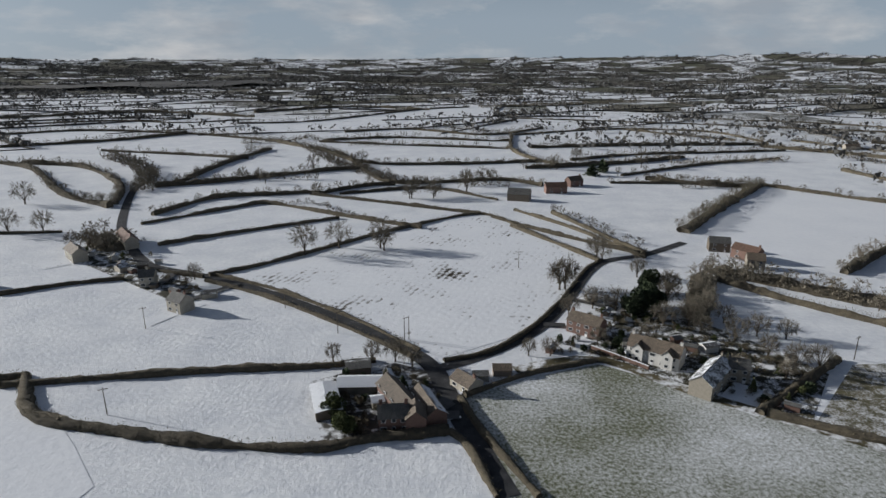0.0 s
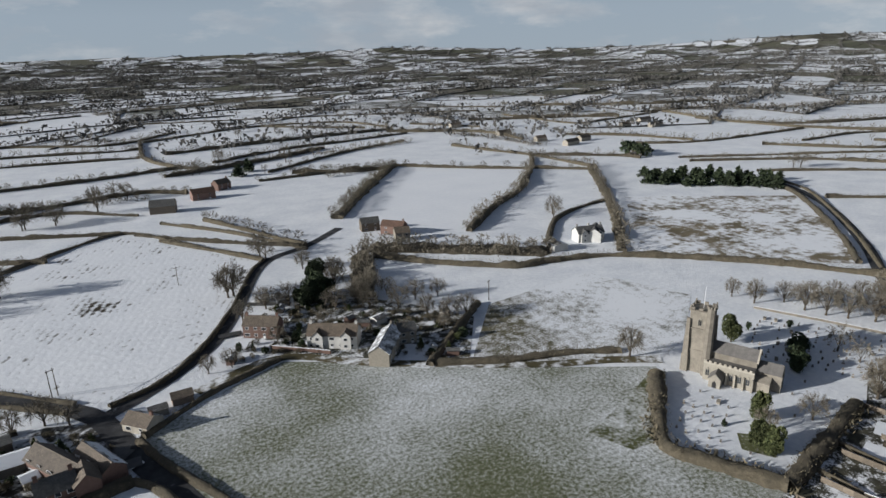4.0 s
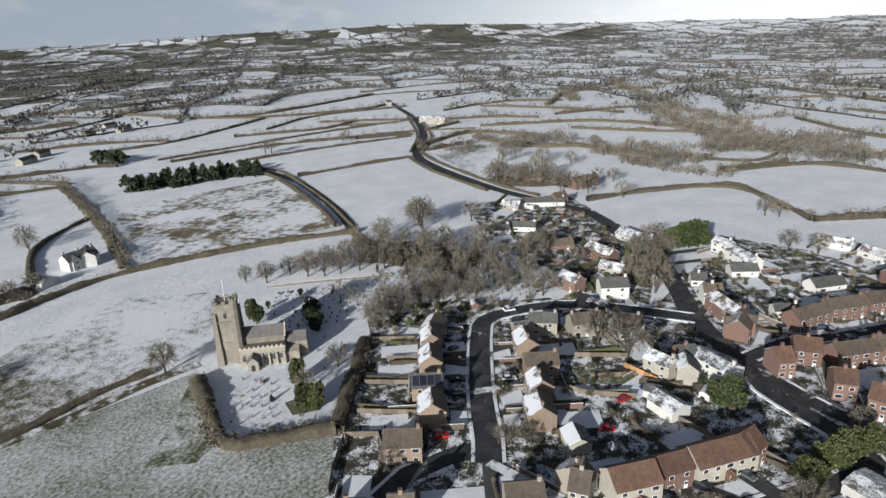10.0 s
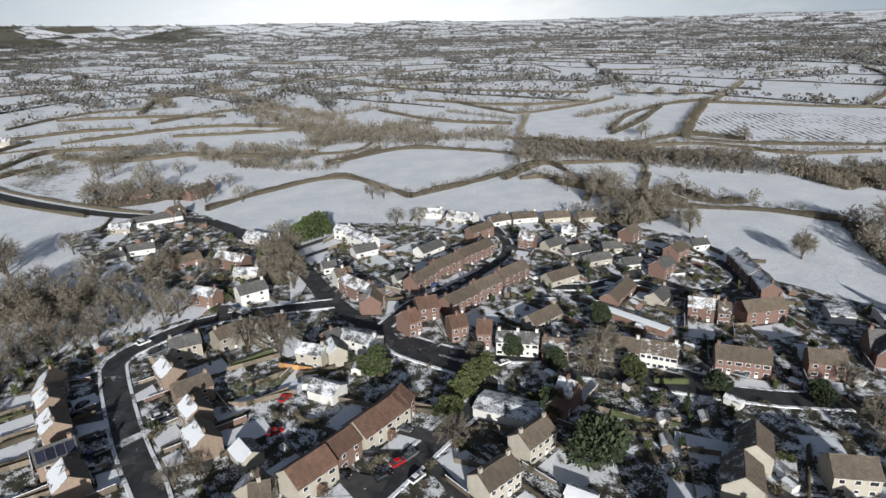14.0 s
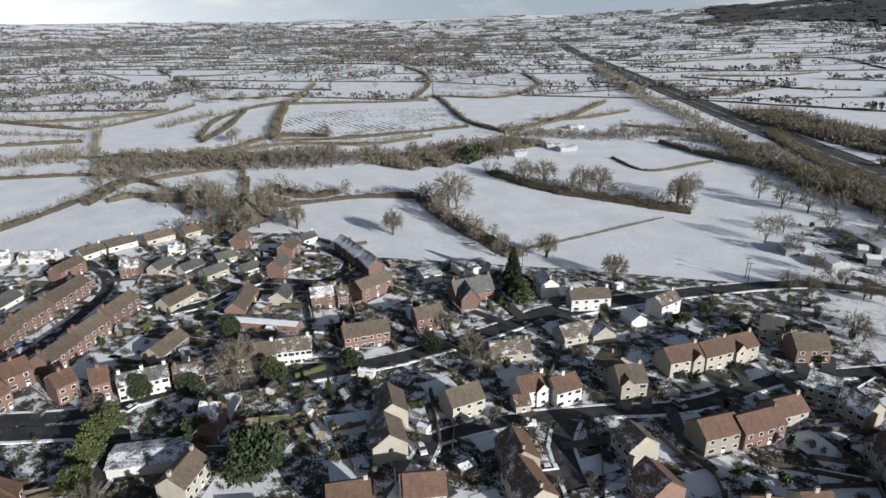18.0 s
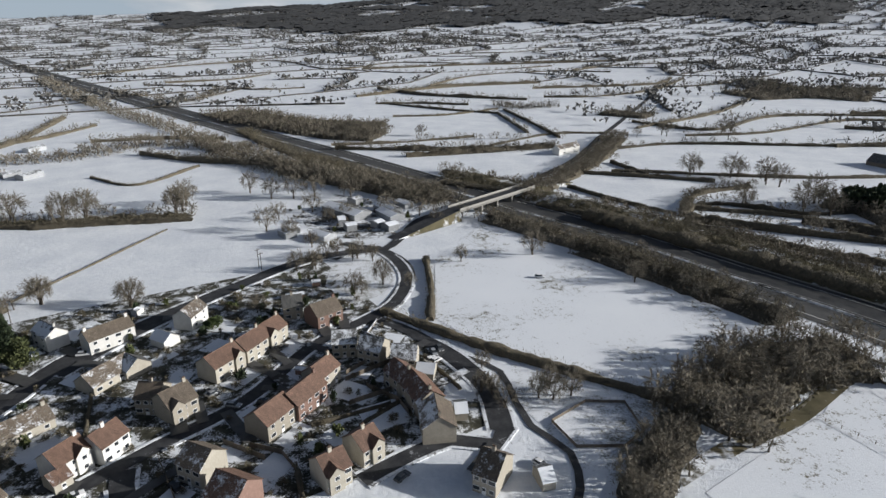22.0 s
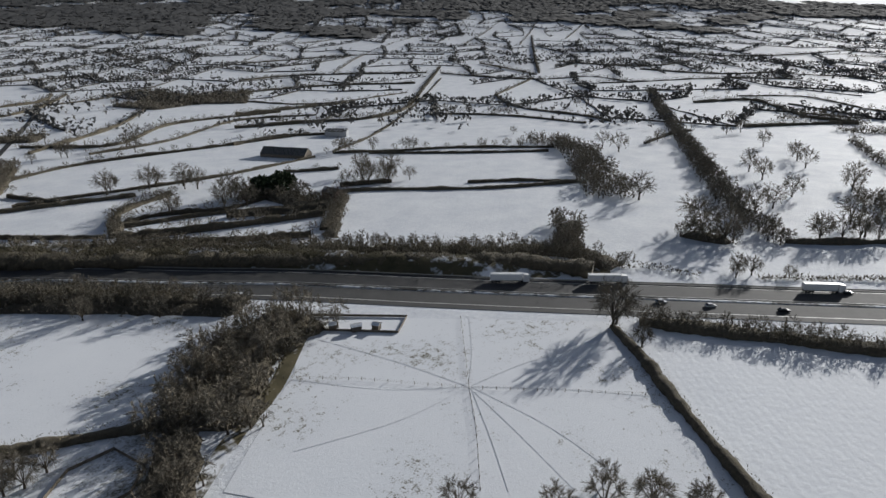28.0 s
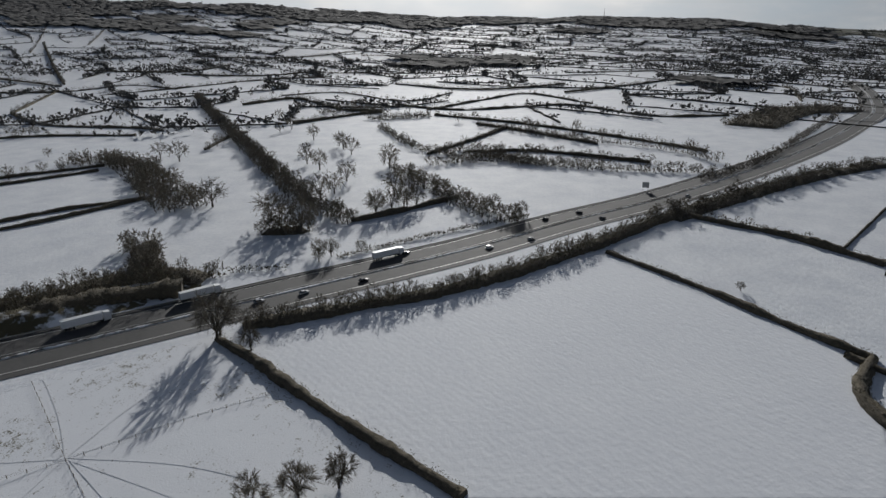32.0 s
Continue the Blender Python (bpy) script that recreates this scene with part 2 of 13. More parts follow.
M["cream"] = plain("cream_render", (0.31, 0.285, 0.235), (0.41, 0.38, 0.32), 0.4, 0.9, spread=0.12)
M["white"] = plain("white_render", (0.50, 0.49, 0.46), (0.63, 0.62, 0.59), 0.4, 0.85, spread=0.08)
M["white_paint"] = plain("white_paint", (0.7, 0.7, 0.7), (0.82, 0.82, 0.82), 2, 0.5, spread=0.05)
M["brick"] = plain("red_brick", (0.135, 0.082, 0.064), (0.20, 0.125, 0.10), 1.6, 0.9, spread=0.18)
M["brick_brown"] = plain("brown_brick", (0.19, 0.14, 0.105), (0.28, 0.215, 0.165), 1.6, 0.9, spread=0.15)
M["buff"] = plain("buff_brick", (0.25, 0.225, 0.182), (0.34, 0.308, 0.255), 1.6, 0.9, spread=0.12)
M["wood"] = plain("weathered_wood", (0.11, 0.088, 0.066), (0.2, 0.165, 0.125), 2, 0.85, spread=0.3)
M["wood_new"] = plain("orange_fence_wood", (0.34, 0.17, 0.06), (0.46, 0.26, 0.11), 1.0, 0.9)
M["glass"] = plain("window_glass", (0.02, 0.024, 0.03), (0.05, 0.055, 0.06), 0.5, 0.08)
M["dark"] = plain("dark_rubber", (0.012, 0.012, 0.013), (0.03, 0.03, 0.03), 3, 0.8)
M["metal"] = plain("grey_metal", (0.3, 0.31, 0.32), (0.45, 0.46, 0.47), 1, 0.45, 0.6)
M["solar"] = plain("solar_panel", (0.012, 0.014, 0.025), (0.03, 0.032, 0.05), 1, 0.15)
M["green_paint"] = plain("green_paint", (0.05, 0.12, 0.06), (0.08, 0.17, 0.09), 1, 0.5)


def tiles(name, a, b, frost=0.0):
    """Roof tiles; frost: how much of the slope patchy snow covers."""
    m, n, l, bsdf = nodes_of(name)
    vec = n.new("ShaderNodeTexCoord").outputs["Object"]
    br = n.new("ShaderNodeTexBrick")
    br.inputs["Scale"].default_value, br.inputs["Brick Width"].default_value, br.inputs["Row Height"].default_value = 1.0, 0.4, 0.33
    br.inputs["Mortar Size"].default_value = 0.03
    br.inputs["Color1"].default_value, br.inputs["Color2"].default_value, br.inputs["Mortar"].default_value = (*a, 1), (*b, 1), (*[v * 0.45 for v in a], 1)
    l.new(vec, br.inputs["Vector"])
    t = noise_node(n, l, 0.5, 5, 0.6, vec)
    worn = steps(n, l, t.outputs["Fac"], [(0.35, (0.72, 0.72, 0.7)), (0.7, (1.15, 1.15, 1.12))]).outputs["Color"]
    mul = n.new("ShaderNodeMixRGB")
    mul.blend_type, mul.inputs["Fac"].default_value = "MULTIPLY", 1.0
    l.new(br.outputs["Color"], mul.inputs["Color1"])
    l.new(worn, mul.inputs["Color2"])
    info, hsv, rng = n.new("ShaderNodeObjectInfo"), n.new("ShaderNodeHueSaturation"), n.new("ShaderNodeMapRange")
    rng.inputs["To Min"].default_value, rng.inputs["To Max"].default_value = 0.82, 1.18
    l.new(info.outputs["Random"], rng.inputs["Value"])
    l.new(rng.outputs["Result"], hsv.inputs["Value"])
    l.new(mul.outputs["Color"], hsv.inputs["Color"])
    col = hsv.outputs["Color"]
    if frost:
        shift = n.new("ShaderNodeVectorMath")
        shift.operation = "MULTIPLY_ADD"
        l.new(info.outputs["Random"], shift.inputs[0])
        shift.inputs[1].default_value = (90.0, 70.0, 0.0)
        l.new(vec, shift.inputs[2])
        f = mixed(n, l, 0.45, noise_node(n, l, 0.35, 4, 0.6, shift.outputs["Vector"]).outputs["Fac"], noise_node(n, l, 2.2, 5, 0.7, shift.outputs["Vector"]).outputs["Fac"])
        at = 0.5 + (0.5 - frost) * 0.28
        col = mixed(n, l, steps(n, l, f, [(at - 0.05, (0, 0, 0)), (at + 0.05, (1, 1, 1))]).outputs["Color"], col, (0.72, 0.745, 0.78))
    l.new(col, bsdf.inputs["Base Color"])
    bsdf.inputs["Roughness"].default_value = 0.75
    bumped(n, l, bsdf, br.outputs["Fac"], 0.5, 0.03)
    return m


for key, a, b in (("brown", (0.115, 0.09, 0.068), (0.17, 0.135, 0.105)), ("red", (0.13, 0.074, 0.052), (0.185, 0.108, 0.078)), ("grey", (0.085, 0.085, 0.086), (0.135, 0.133, 0.128))):
    for frost in (0.0, 0.25, 0.5, 0.75, 1.0):
        M[f"tile_{key}", frost] = tiles(f"{key}_roof_tiles", a, b, frost)
    M[f"tile_{key}"] = M[f"tile_{key}", 0.0]
CAR_PAINT = {
    "white": plain("white_car_paint", (0.72, 0.72, 0.72), (0.8, 0.8, 0.8), 0.2, 0.25, spread=0.05),
    "black": plain("black_car_paint", (0.012, 0.012, 0.014), (0.025, 0.025, 0.028), 0.2, 0.2),
    "silver": plain("silver_car_paint", (0.4, 0.41, 0.42), (0.5, 0.51, 0.52), 0.2, 0.25, 0.5),
    "red": plain("red_car_paint", (0.42, 0.012, 0.012), (0.5, 0.02, 0.018), 0.2, 0.25),
    "blue": plain("blue_car_paint", (0.03, 0.06, 0.16), (0.045, 0.09, 0.22), 0.2, 0.25),
    "grey": plain("grey_car_paint", (0.09, 0.095, 0.1), (0.13, 0.135, 0.14), 0.2, 0.25),
}

# ---- lie of the land: level round the village, rising to the ridges ----
EYE = 100.0
RIDGE = [(-180, 1.15), (-170, 0.6), (-160, 0.2), (-146, -0.1), (-125, -0.2), (-97, 0.12), (-85, 0.3), (-72, 0.62), (-58, 0.35), (-50, 0.0), (-38, -0.3), (-28, 0.15), (-15, -0.1), (6, -0.3), (33, -0.35), (45, 0.28), (54, 1.0), (66, 1.53), (77, 1.52), (90, 2.5), (98, 2.85), (118, 2.9), (150, 2.6), (165, 2.2), (180, 1.15)]


def rise(x, y):
    r, a = math.hypot(x, y), math.degrees(math.atan2(-x, y))
    s = min(max((r - 900.0) / 3700.0, 0.0), 1.0)
    if s == 0.0:
        return 0.0
    for (a0, e0), (a1, e1) in zip(RIDGE, RIDGE[1:]):
        if a0 <= a <= a1:
            e = e0 + (e1 - e0) * (a - a0) / (a1 - a0)
            break
    # a level plain below the ridges to the north and east, a long slope to the south and west
    plain_side = min(max((a + 168.0) / 30.0, 0.0), 1.0) * min(max((52.0 - a) / 22.0, 0.0), 1.0)
    return s ** (2.0 + 3.5 * plain_side) * (EYE + 4600.0 * math.tan(radians(e)))


def mesh_of(name, verts, faces, mats, smooth=False, slots=None):
    me = bpy.data.meshes.new(name)
    me.from_pydata(verts, [], faces)
    for m in mats if isinstance(mats, (list, tuple)) else [mats]:
        me.materials.append(m)
    if slots is not None:
        me.polygons.foreach_set("material_index", slots)
    if smooth == "core":
        me.polygons.foreach_set("use_smooth", [s in (0, 2) for s in slots])
    elif smooth:
        me.polygons.foreach_set("use_smooth", [True] * len(me.polygons))
    me.update()
    return me


def part(name, me, parent=None, label="", at=None):
    ob = new(name, me)
    if parent is not None:
        ob.parent = parent
    if at is not None:
        ob.matrix_basis = at
    return tagged(ob, label=label)


class Shape:
    """Collects boxes and prisms into one mesh."""

    def __init__(self):
        self.v, self.f, self.s = [], [], []

    def poly(self, pts, slot=0):
        k = len(self.v)
        self.v += [tuple(p) for p in pts]
        self.f.append(tuple(range(k, k + len(pts))))
        self.s.append(slot)
        return self

    def prism(self, outline, axis_a, axis_b, slot=0):
        """outline: points at one end; axis_a, axis_b: shifts of the two ends."""
        k, n = len(self.v), len(outline)
        self.v += [tuple(Vector(p) + Vector(axis_a)) for p in outline] + [tuple(Vector(p) + Vector(axis_b)) for p in outline]
        self.f += [tuple(range(k + n - 1, k - 1, -1)), tuple(range(k + n, k + 2 * n))]
        self.f += [(k + i, k + (i + 1) % n, k + n + (i + 1) % n, k + n + i) for i in range(n)]
        self.s += [slot] * (n + 2)
        return self

    def box(self, x0, y0, z0, x1, y1, z1, slot=0, top=0.0):
        """top: how far the upper edges are drawn in."""
        lo = [(x0, y0, z0), (x1, y0, z0), (x1, y1, z0), (x0, y1, z0)]
        hi = [(x0 + top, y0 + top, z1), (x1 - top, y0 + top, z1), (x1 - top, y1 - top, z1), (x0 + top, y1 - top, z1)]
        k = len(self.v)
        self.v += lo + hi
        self.f += [(k + 3, k + 2, k + 1, k), (k + 4, k + 5, k + 6, k + 7)]
        self.f += [(k + i, k + (i + 1) % 4, k + 4 + (i + 1) % 4, k + 4 + i) for i in range(4)]
        self.s += [slot] * 6
        return self

    def tube(self, a, b, ra, rb, n=5, slot=0):
        a, b = Vector(a), Vector(b)
        q = (b - a).to_track_quat("Z", "Y")
        k = len(self.v)
        for c, r in ((a, ra), (b, rb)):
            self.v += [tuple(c + q @ Vector((r * math.cos(6.2832 * i / n), r * math.sin(6.2832 * i / n), 0))) for i in range(n)]
        self.f += [(k + i, k + (i + 1) % n, k + n + (i + 1) % n, k + n + i) for i in range(n)] + [tuple(range(k + n, k + 2 * n))]
        self.s += [slot] * (n + 1)
        return self

    def mesh(self, name, mats, smooth=False):
        return mesh_of(name, self.v, self.f, mats, smooth, self.s)


# ---- ground ----
def build_ground():
    verts, faces, na = [(0, 0, 0)], [], 288
    radii = [30, 60, 100, 150, 200, 260, 330, 400, 480, 560, 650, 740, 820, 900] + [900 + 50 * i for i in range(1, 75)] + [4700, 4850]
    for r in radii:
        for i in range(na):
            a = 6.283185 * i / na
            x, y = r * math.cos(a), r * math.sin(a)
            z = rise(x, y)
            if r > 900:
                z += min(1.0, (r - 900) / 1500) * 9 * (noise.noise((x * 0.0022, y * 0.0022, 3.1)) + 0.4 * noise.noise((x * 0.007, y * 0.007, 9.0)))
            if r > 4650:
                z -= 60
            verts.append((x, y, z))
    faces += [(0, 1 + i, 1 + (i + 1) % na) for i in range(na)]
    for k in range(len(radii) - 1):
        b = 1 + k * na
        faces += [(b + i, b + na + i, b + na + (i + 1) % na, b + (i + 1) % na) for i in range(na)]
    ob = new("ground", mesh_of("ground", verts, faces, M["land"], True))
    tagged(ob, "snow-covered farmland sloping up to distant ridges", "ground", kind="structure")


def land_material():
    """Open snow near by; on the wide plain the snow is thinner and drab grass and woods show through."""
    m, n, l, bsdf = nodes_of("snowy_land")
    vec = place(n)
    fine, mid, big = noise_node(n, l, 0.5, 6, 0.7, vec), noise_node(n, l, 0.05, 4, 0.6, vec), noise_node(n, l, 0.0016, 4, 0.6, vec)
    f = mixed(n, l, 0.4, mixed(n, l, 0.45, fine.outputs["Fac"], mid.outputs["Fac"]), big.outputs["Fac"])
    cell = n.new("ShaderNodeTexVoronoi")
    cell.inputs["Scale"].default_value = 0.006
    l.new(vec, cell.inputs["Vector"])
    tint = n.new("ShaderNodeSeparateColor")
    l.new(cell.outputs["Color"], tint.inputs["Color"])
    split = n.new("ShaderNodeSeparateXYZ")
    l.new(vec, split.inputs["Vector"])
    # thaw: grows towards the low plain in +y and +x beyond the village
    add = n.new("ShaderNodeMath")
    add.operation = "MULTIPLY_ADD"
    l.new(split.outputs["X"], add.inputs[0])
    add.inputs[1].default_value = 0.35
    l.new(split.outputs["Y"], add.inputs[2])
    far = n.new("ShaderNodeMapRange")
    far.inputs["From Min"].default_value, far.inputs["From Max"].default_value = 620.0, 1700.0
    far.inputs["To Min"].default_value, far.inputs["To Max"].default_value = 0.0, 0.42
    l.new(add.outputs["Value"], far.inputs["Value"])
    cellthaw = n.new("ShaderNodeMath")
    cellthaw.operation = "MULTIPLY"
    l.new(tint.outputs["Red"], cellthaw.inputs[0])
    l.new(far.outputs["Result"], cellthaw.inputs[1])
    less = n.new("ShaderNodeMath")
    less.operation = "SUBTRACT"
    l.new(f, less.inputs[0])
    l.new(cellthaw.outputs["Value"], less.inputs[1])
    white = steps(n, l, less.outputs["Value"], [(0.28, (0, 0, 0)), (0.37, (1, 1, 1))]).outputs["Color"]
    under = steps(n, l, tint.outputs["Green"], [(0.1, (0.065, 0.062, 0.048)), (0.5, (0.09, 0.092, 0.062)), (0.9, (0.125, 0.115, 0.088))]).outputs["Color"]
    snow = steps(n, l, mixed(n, l, 0.5, fine.outputs["Fac"], mid.outputs["Fac"]), [(0.34, (0.58, 0.61, 0.66)), (0.62, (0.79, 0.81, 0.83))]).outputs["Color"]
    l.new(mixed(n, l, white, under, snow), bsdf.inputs["Base Color"])
    bsdf.inputs["Roughness"].default_value, bsdf.inputs["Specular IOR Level"].default_value = 0.8, 0.16
    bumped(n, l, bsdf, fine.outputs["Fac"], 0.9, 0.35)
    return m


M["land"] = land_material()
build_ground()

# ---- flat sheets: fields, roads ----
sheet_level = [0.0, 0.01]
BLOCKED, HOMES, LANES, PAVED, ROWS = [], [], [], [], set()


def field(corners, mat, label, name="field", z=None):
    sheet_level[1] += 0.003
    h = sheet_level[1] if z is None else z
    bm = bmesh.new()
    f = bm.faces.new([bm.verts.new((x, y, 0)) for x, y in corners])
    if f.normal.z < 0 or f.calc_area() and sum(a[0] * b[1] - a[1] * b[0] for a, b in zip(corners, corners[1:] + corners[:1])) < 0:
        bmesh.ops.reverse_faces(bm, faces=[f])
    bmesh.ops.triangulate(bm, faces=bm.faces[:])
    far = max(math.hypot(*c) for c in corners)
    if far > 850:
        bmesh.ops.subdivide_edges(bm, edges=bm.edges[:], cuts=7, use_grid_fill=True)
    for v in bm.verts:
        v.co.z = h + rise(v.co.x, v.co.y) + (0.6 if far > 850 else 0)
    me = bpy.data.meshes.new(name)
    bm.to_mesh(me)
    bm.free()
    me.materials.append(M[mat])
    return tagged(new(name, me), label, name.replace("_", " "), kind="structure")


def smooth_line(pts, step):
    """A curve through the points, cut into even steps."""
    p = [Vector((*a, 0)) for a in pts]
    p = [p[0] * 2 - p[1]] + p + [p[-1] * 2 - p[-2]]
    out = []
    for i in range(1, len(p) - 2):
        n = max(1, int((p[i + 1] - p[i]).length / step))
        for k in range(n):
            t = k / n
            a, b, c, d = p[i - 1:i + 3]
            out.append(0.5 * (2 * b + (c - a) * t + (2 * a - 5 * b + 4 * c - d) * t * t + (3 * b - a - 3 * c + d) * t ** 3))
    return out + [p[-2]]


def sides(line):
    out = []
    for i, p in enumerate(line):
        d = line[min(i + 1, len(line) - 1)] - line[max(i - 1, 0)]
        d.normalize()
        out.append(Vector((-d.y, d.x, 0)))
    return out


def road(pts, width, label, mat="asphalt", name="road", category="road", lift=0.0):
    sheet_level[0] += 0.004
    line = smooth_line(pts, 6.0)
    if "estate road" in label:
        width *= 0.8
    BLOCKED.extend((p.x, p.y, width / 2 + 1.0) for p in line)
    if mat == "asphalt" and width > 4:
        LANES.extend(line)
        if "lane" not in label and "path" not in label and max(p.length for p in line) < 400:
            PAVED.append((line, width))
    v, f = [], []
    for p, s in zip(line, sides(line)):
        for k in (-1, 1):
            q = p + s * (k * width / 2)
            v.append((q.x, q.y, rise(q.x, q.y) + 0.15 + lift + sheet_level[0] + (0.8 if q.length > 900 else 0)))
    f = [(2 * i, 2 * i + 1, 2 * i + 3, 2 * i + 2) for i in range(len(line) - 1)]
    f = [t[::-1] for t in f]
    return tagged(new(name, mesh_of(name, v, f, M[mat])), label, category, kind="structure")


# ---- hedges ----
DISTANT = [], [], []


def hedge(pts, width=2.2, height=1.8, label="bare brown field hedge dusted with snow", mat="hedge", twigs=1.0, name="hedge"):
    rnd = random.Random(int(abs(pts[0][0] * 7 + pts[0][1] * 13)))
    far = min(math.hypot(*p) for p in pts)
    step = 1.6 if far < 350 else (2.5 if far < 700 else 5.0)
    line = smooth_line(pts, step)
    ROWS.update((int(p.x // 60), int(p.y // 60)) for p in line)
    prof = [(-1, 0), (-1.05, 0.45), (-0.7, 0.9), (0, 1.05), (0.7, 0.9), (1.05, 0.45), (1, 0)]
    v, f, sl, n = [], [], [], len(prof)
    body, full = (height * 0.62, height * 1.15) if width > 5.5 else (height, height)
    for p, s in zip(line, sides(line)):
        wob = 0.85 + 0.4 * noise.noise((p.x * 0.05, p.y * 0.05, 0.5)) + 0.22 * noise.noise((p.x * 0.19, p.y * 0.19, 4.5))
        for a, b in prof:
            j = rnd.uniform(0.8, 1.2)
            q = p + s * (a * width / 2 * j * wob)
            v.append((q.x, q.y, rise(p.x, p.y) + (b * body * rnd.uniform(0.8, 1.12) * wob if b else -0.1)))
    for i in range(len(line) - 1):
        f += [(i * n + k, i * n + k + 1, (i + 1) * n + k + 1, (i + 1) * n + k) for k in range(n - 1)]
    f += [tuple(range(n)), tuple(range(len(v) - 1, len(v) - n - 1, -1))]
    sl = [0] * len(f)
    if far < 900 and twigs:
        size = (1.0 if far < 450 else 1.8) * (1.35 if width > 5.5 else 1.0)
        for i in range(len(line) - 1):
            for _ in range(int(width * (7.5 if width > 5.5 else 5.5) * twigs * step / 1.6 / size)):
                p = line[i].lerp(line[i + 1], rnd.random()) + sides([line[i], line[i + 1]])[0] * rnd.uniform(-0.6, 0.6) * width
                b = Vector((p.x, p.y, rise(p.x, p.y) + rnd.uniform(0.2, 1.0) * full))
                d = Vector((rnd.uniform(-1, 1), rnd.uniform(-1, 1), rnd.uniform(0.2, 1.4))).normalized() * rnd.uniform(0.35, 0.9) * size
                w = Vector((rnd.uniform(-1, 1), rnd.uniform(-1, 1), 0.2)).normalized() * 0.12 * size
                k = len(v)
                v += [tuple(b - w), tuple(b + w), tuple(b + d)]
                f.append((k, k + 1, k + 2))
                sl.append(1)
    if far > 640 and name == "hedge":
        k = len(DISTANT[0])
        DISTANT[0].extend(v)
        DISTANT[1].extend(tuple(i + k for i in q) for q in f)
        DISTANT[2].extend(sl)
        return None
    return tagged(new(name, mesh_of(name, v, f, [M["hedge_core" if mat == "hedge" else mat], M[mat]], "core", sl)), label, "hedge" if name == "hedge" else "scrub", kind="" if name == "hedge" else "stuff")


# ---- trees ----
def bare_tree(seed, wide, tips, per, w, sides_of_limb=4, high=12.0):
    """Trunk with limbs, and the domed crown of fine branches, of one bare tree twelve metres high."""
    rnd = random.Random(seed)
    wood, fine = Shape(), Shape()
    fork, rt = high * rnd.uniform(0.12, 0.18), 0.34
    mid, rx, rz = high * 0.51, high * 0.47 * wide, high * 0.49
    wood.tube((0, 0, -0.3), (0.08, 0, fork), rt * 1.3, rt * 0.9, sides_of_limb + 2)
    count = max(4, tips // 7)
    limbs = []
    for i in range(count):
        a, e = 2.4 * i + rnd.uniform(-0.3, 0.3), 0.15 + 0.8 * (i + 0.5) / count
        d = Vector((math.cos(a) * math.cos(e * 1.5), math.sin(a) * math.cos(e * 1.5), math.sin(e * 1.5)))
        k = rnd.uniform(0.46, 0.62)
        knee = Vector((d.x * rx * k, d.y * rx * k, mid + (d.z - 0.35) * rz * k))
        wood.tube((0.08, 0, fork * rnd.uniform(0.85, 1.0)), knee, rt * 0.4, rt * 0.2, sides_of_limb)
        limbs.append((d, knee))
    lumps = [rnd.uniform(0, 6.28) for _ in range(3)]
    for i in range(tips):
        z = 1.0 - 1.72 * (i + 0.5) / tips
        a = 2.39996 * i + rnd.uniform(-0.25, 0.25)
        d = Vector((math.cos(a) * math.sqrt(1 - z * z), math.sin(a) * math.sqrt(1 - z * z), z))
        r = (0.86 + 0.1 * math.sin(3 * a + lumps[0]) + 0.08 * math.sin(5 * z + 2 * a + lumps[1])) * rnd.uniform(0.8, 1.05)
        tip = Vector((d.x * rx * r, d.y * rx * r, mid + d.z * rz * r))
        knee = max(limbs, key=lambda q: q[0].dot(d) + rnd.uniform(0, 0.2))[1]
        bend = knee.lerp(tip, 0.5) + Vector((rnd.uniform(-0.4, 0.4), rnd.uniform(-0.4, 0.4), rnd.uniform(0, 0.5)))
        if sides_of_limb > 3:
            wood.tube(knee, bend, rt * 0.17, rt * 0.11, 3).tube(bend, tip, rt * 0.11, rt * 0.04, 3)
        else:
            fine.poly([knee - Vector((0.07, 0, 0)), knee + Vector((0.07, 0, 0)), tip])
        for j in range(per):
            t = rnd.uniform(0.1, 1.0)
            p = knee.lerp(bend, t * 2) if t < 0.5 else bend.lerp(tip, t * 2 - 1)
            g = ((tip - knee).normalized() * 0.5 + d * 0.4 + Vector((rnd.uniform(-1, 1), rnd.uniform(-1, 1), rnd.uniform(-0.5, 0.9)))).normalized() * rnd.uniform(0.7, 1.7)
            side = g.cross(Vector((rnd.uniform(-1, 1), rnd.uniform(-1, 1), rnd.uniform(-1, 1)))).normalized() * w
            fine.poly([p - side, p + side, p + g])
    return wood.mesh("trunk", M["bark"], True), fine.mesh("crown", M["twig"])


TREES = [bare_tree(11 + i, q, 84, 28, 0.04) for i, q in enumerate((1.0, 1.15, 0.85, 1.08))]


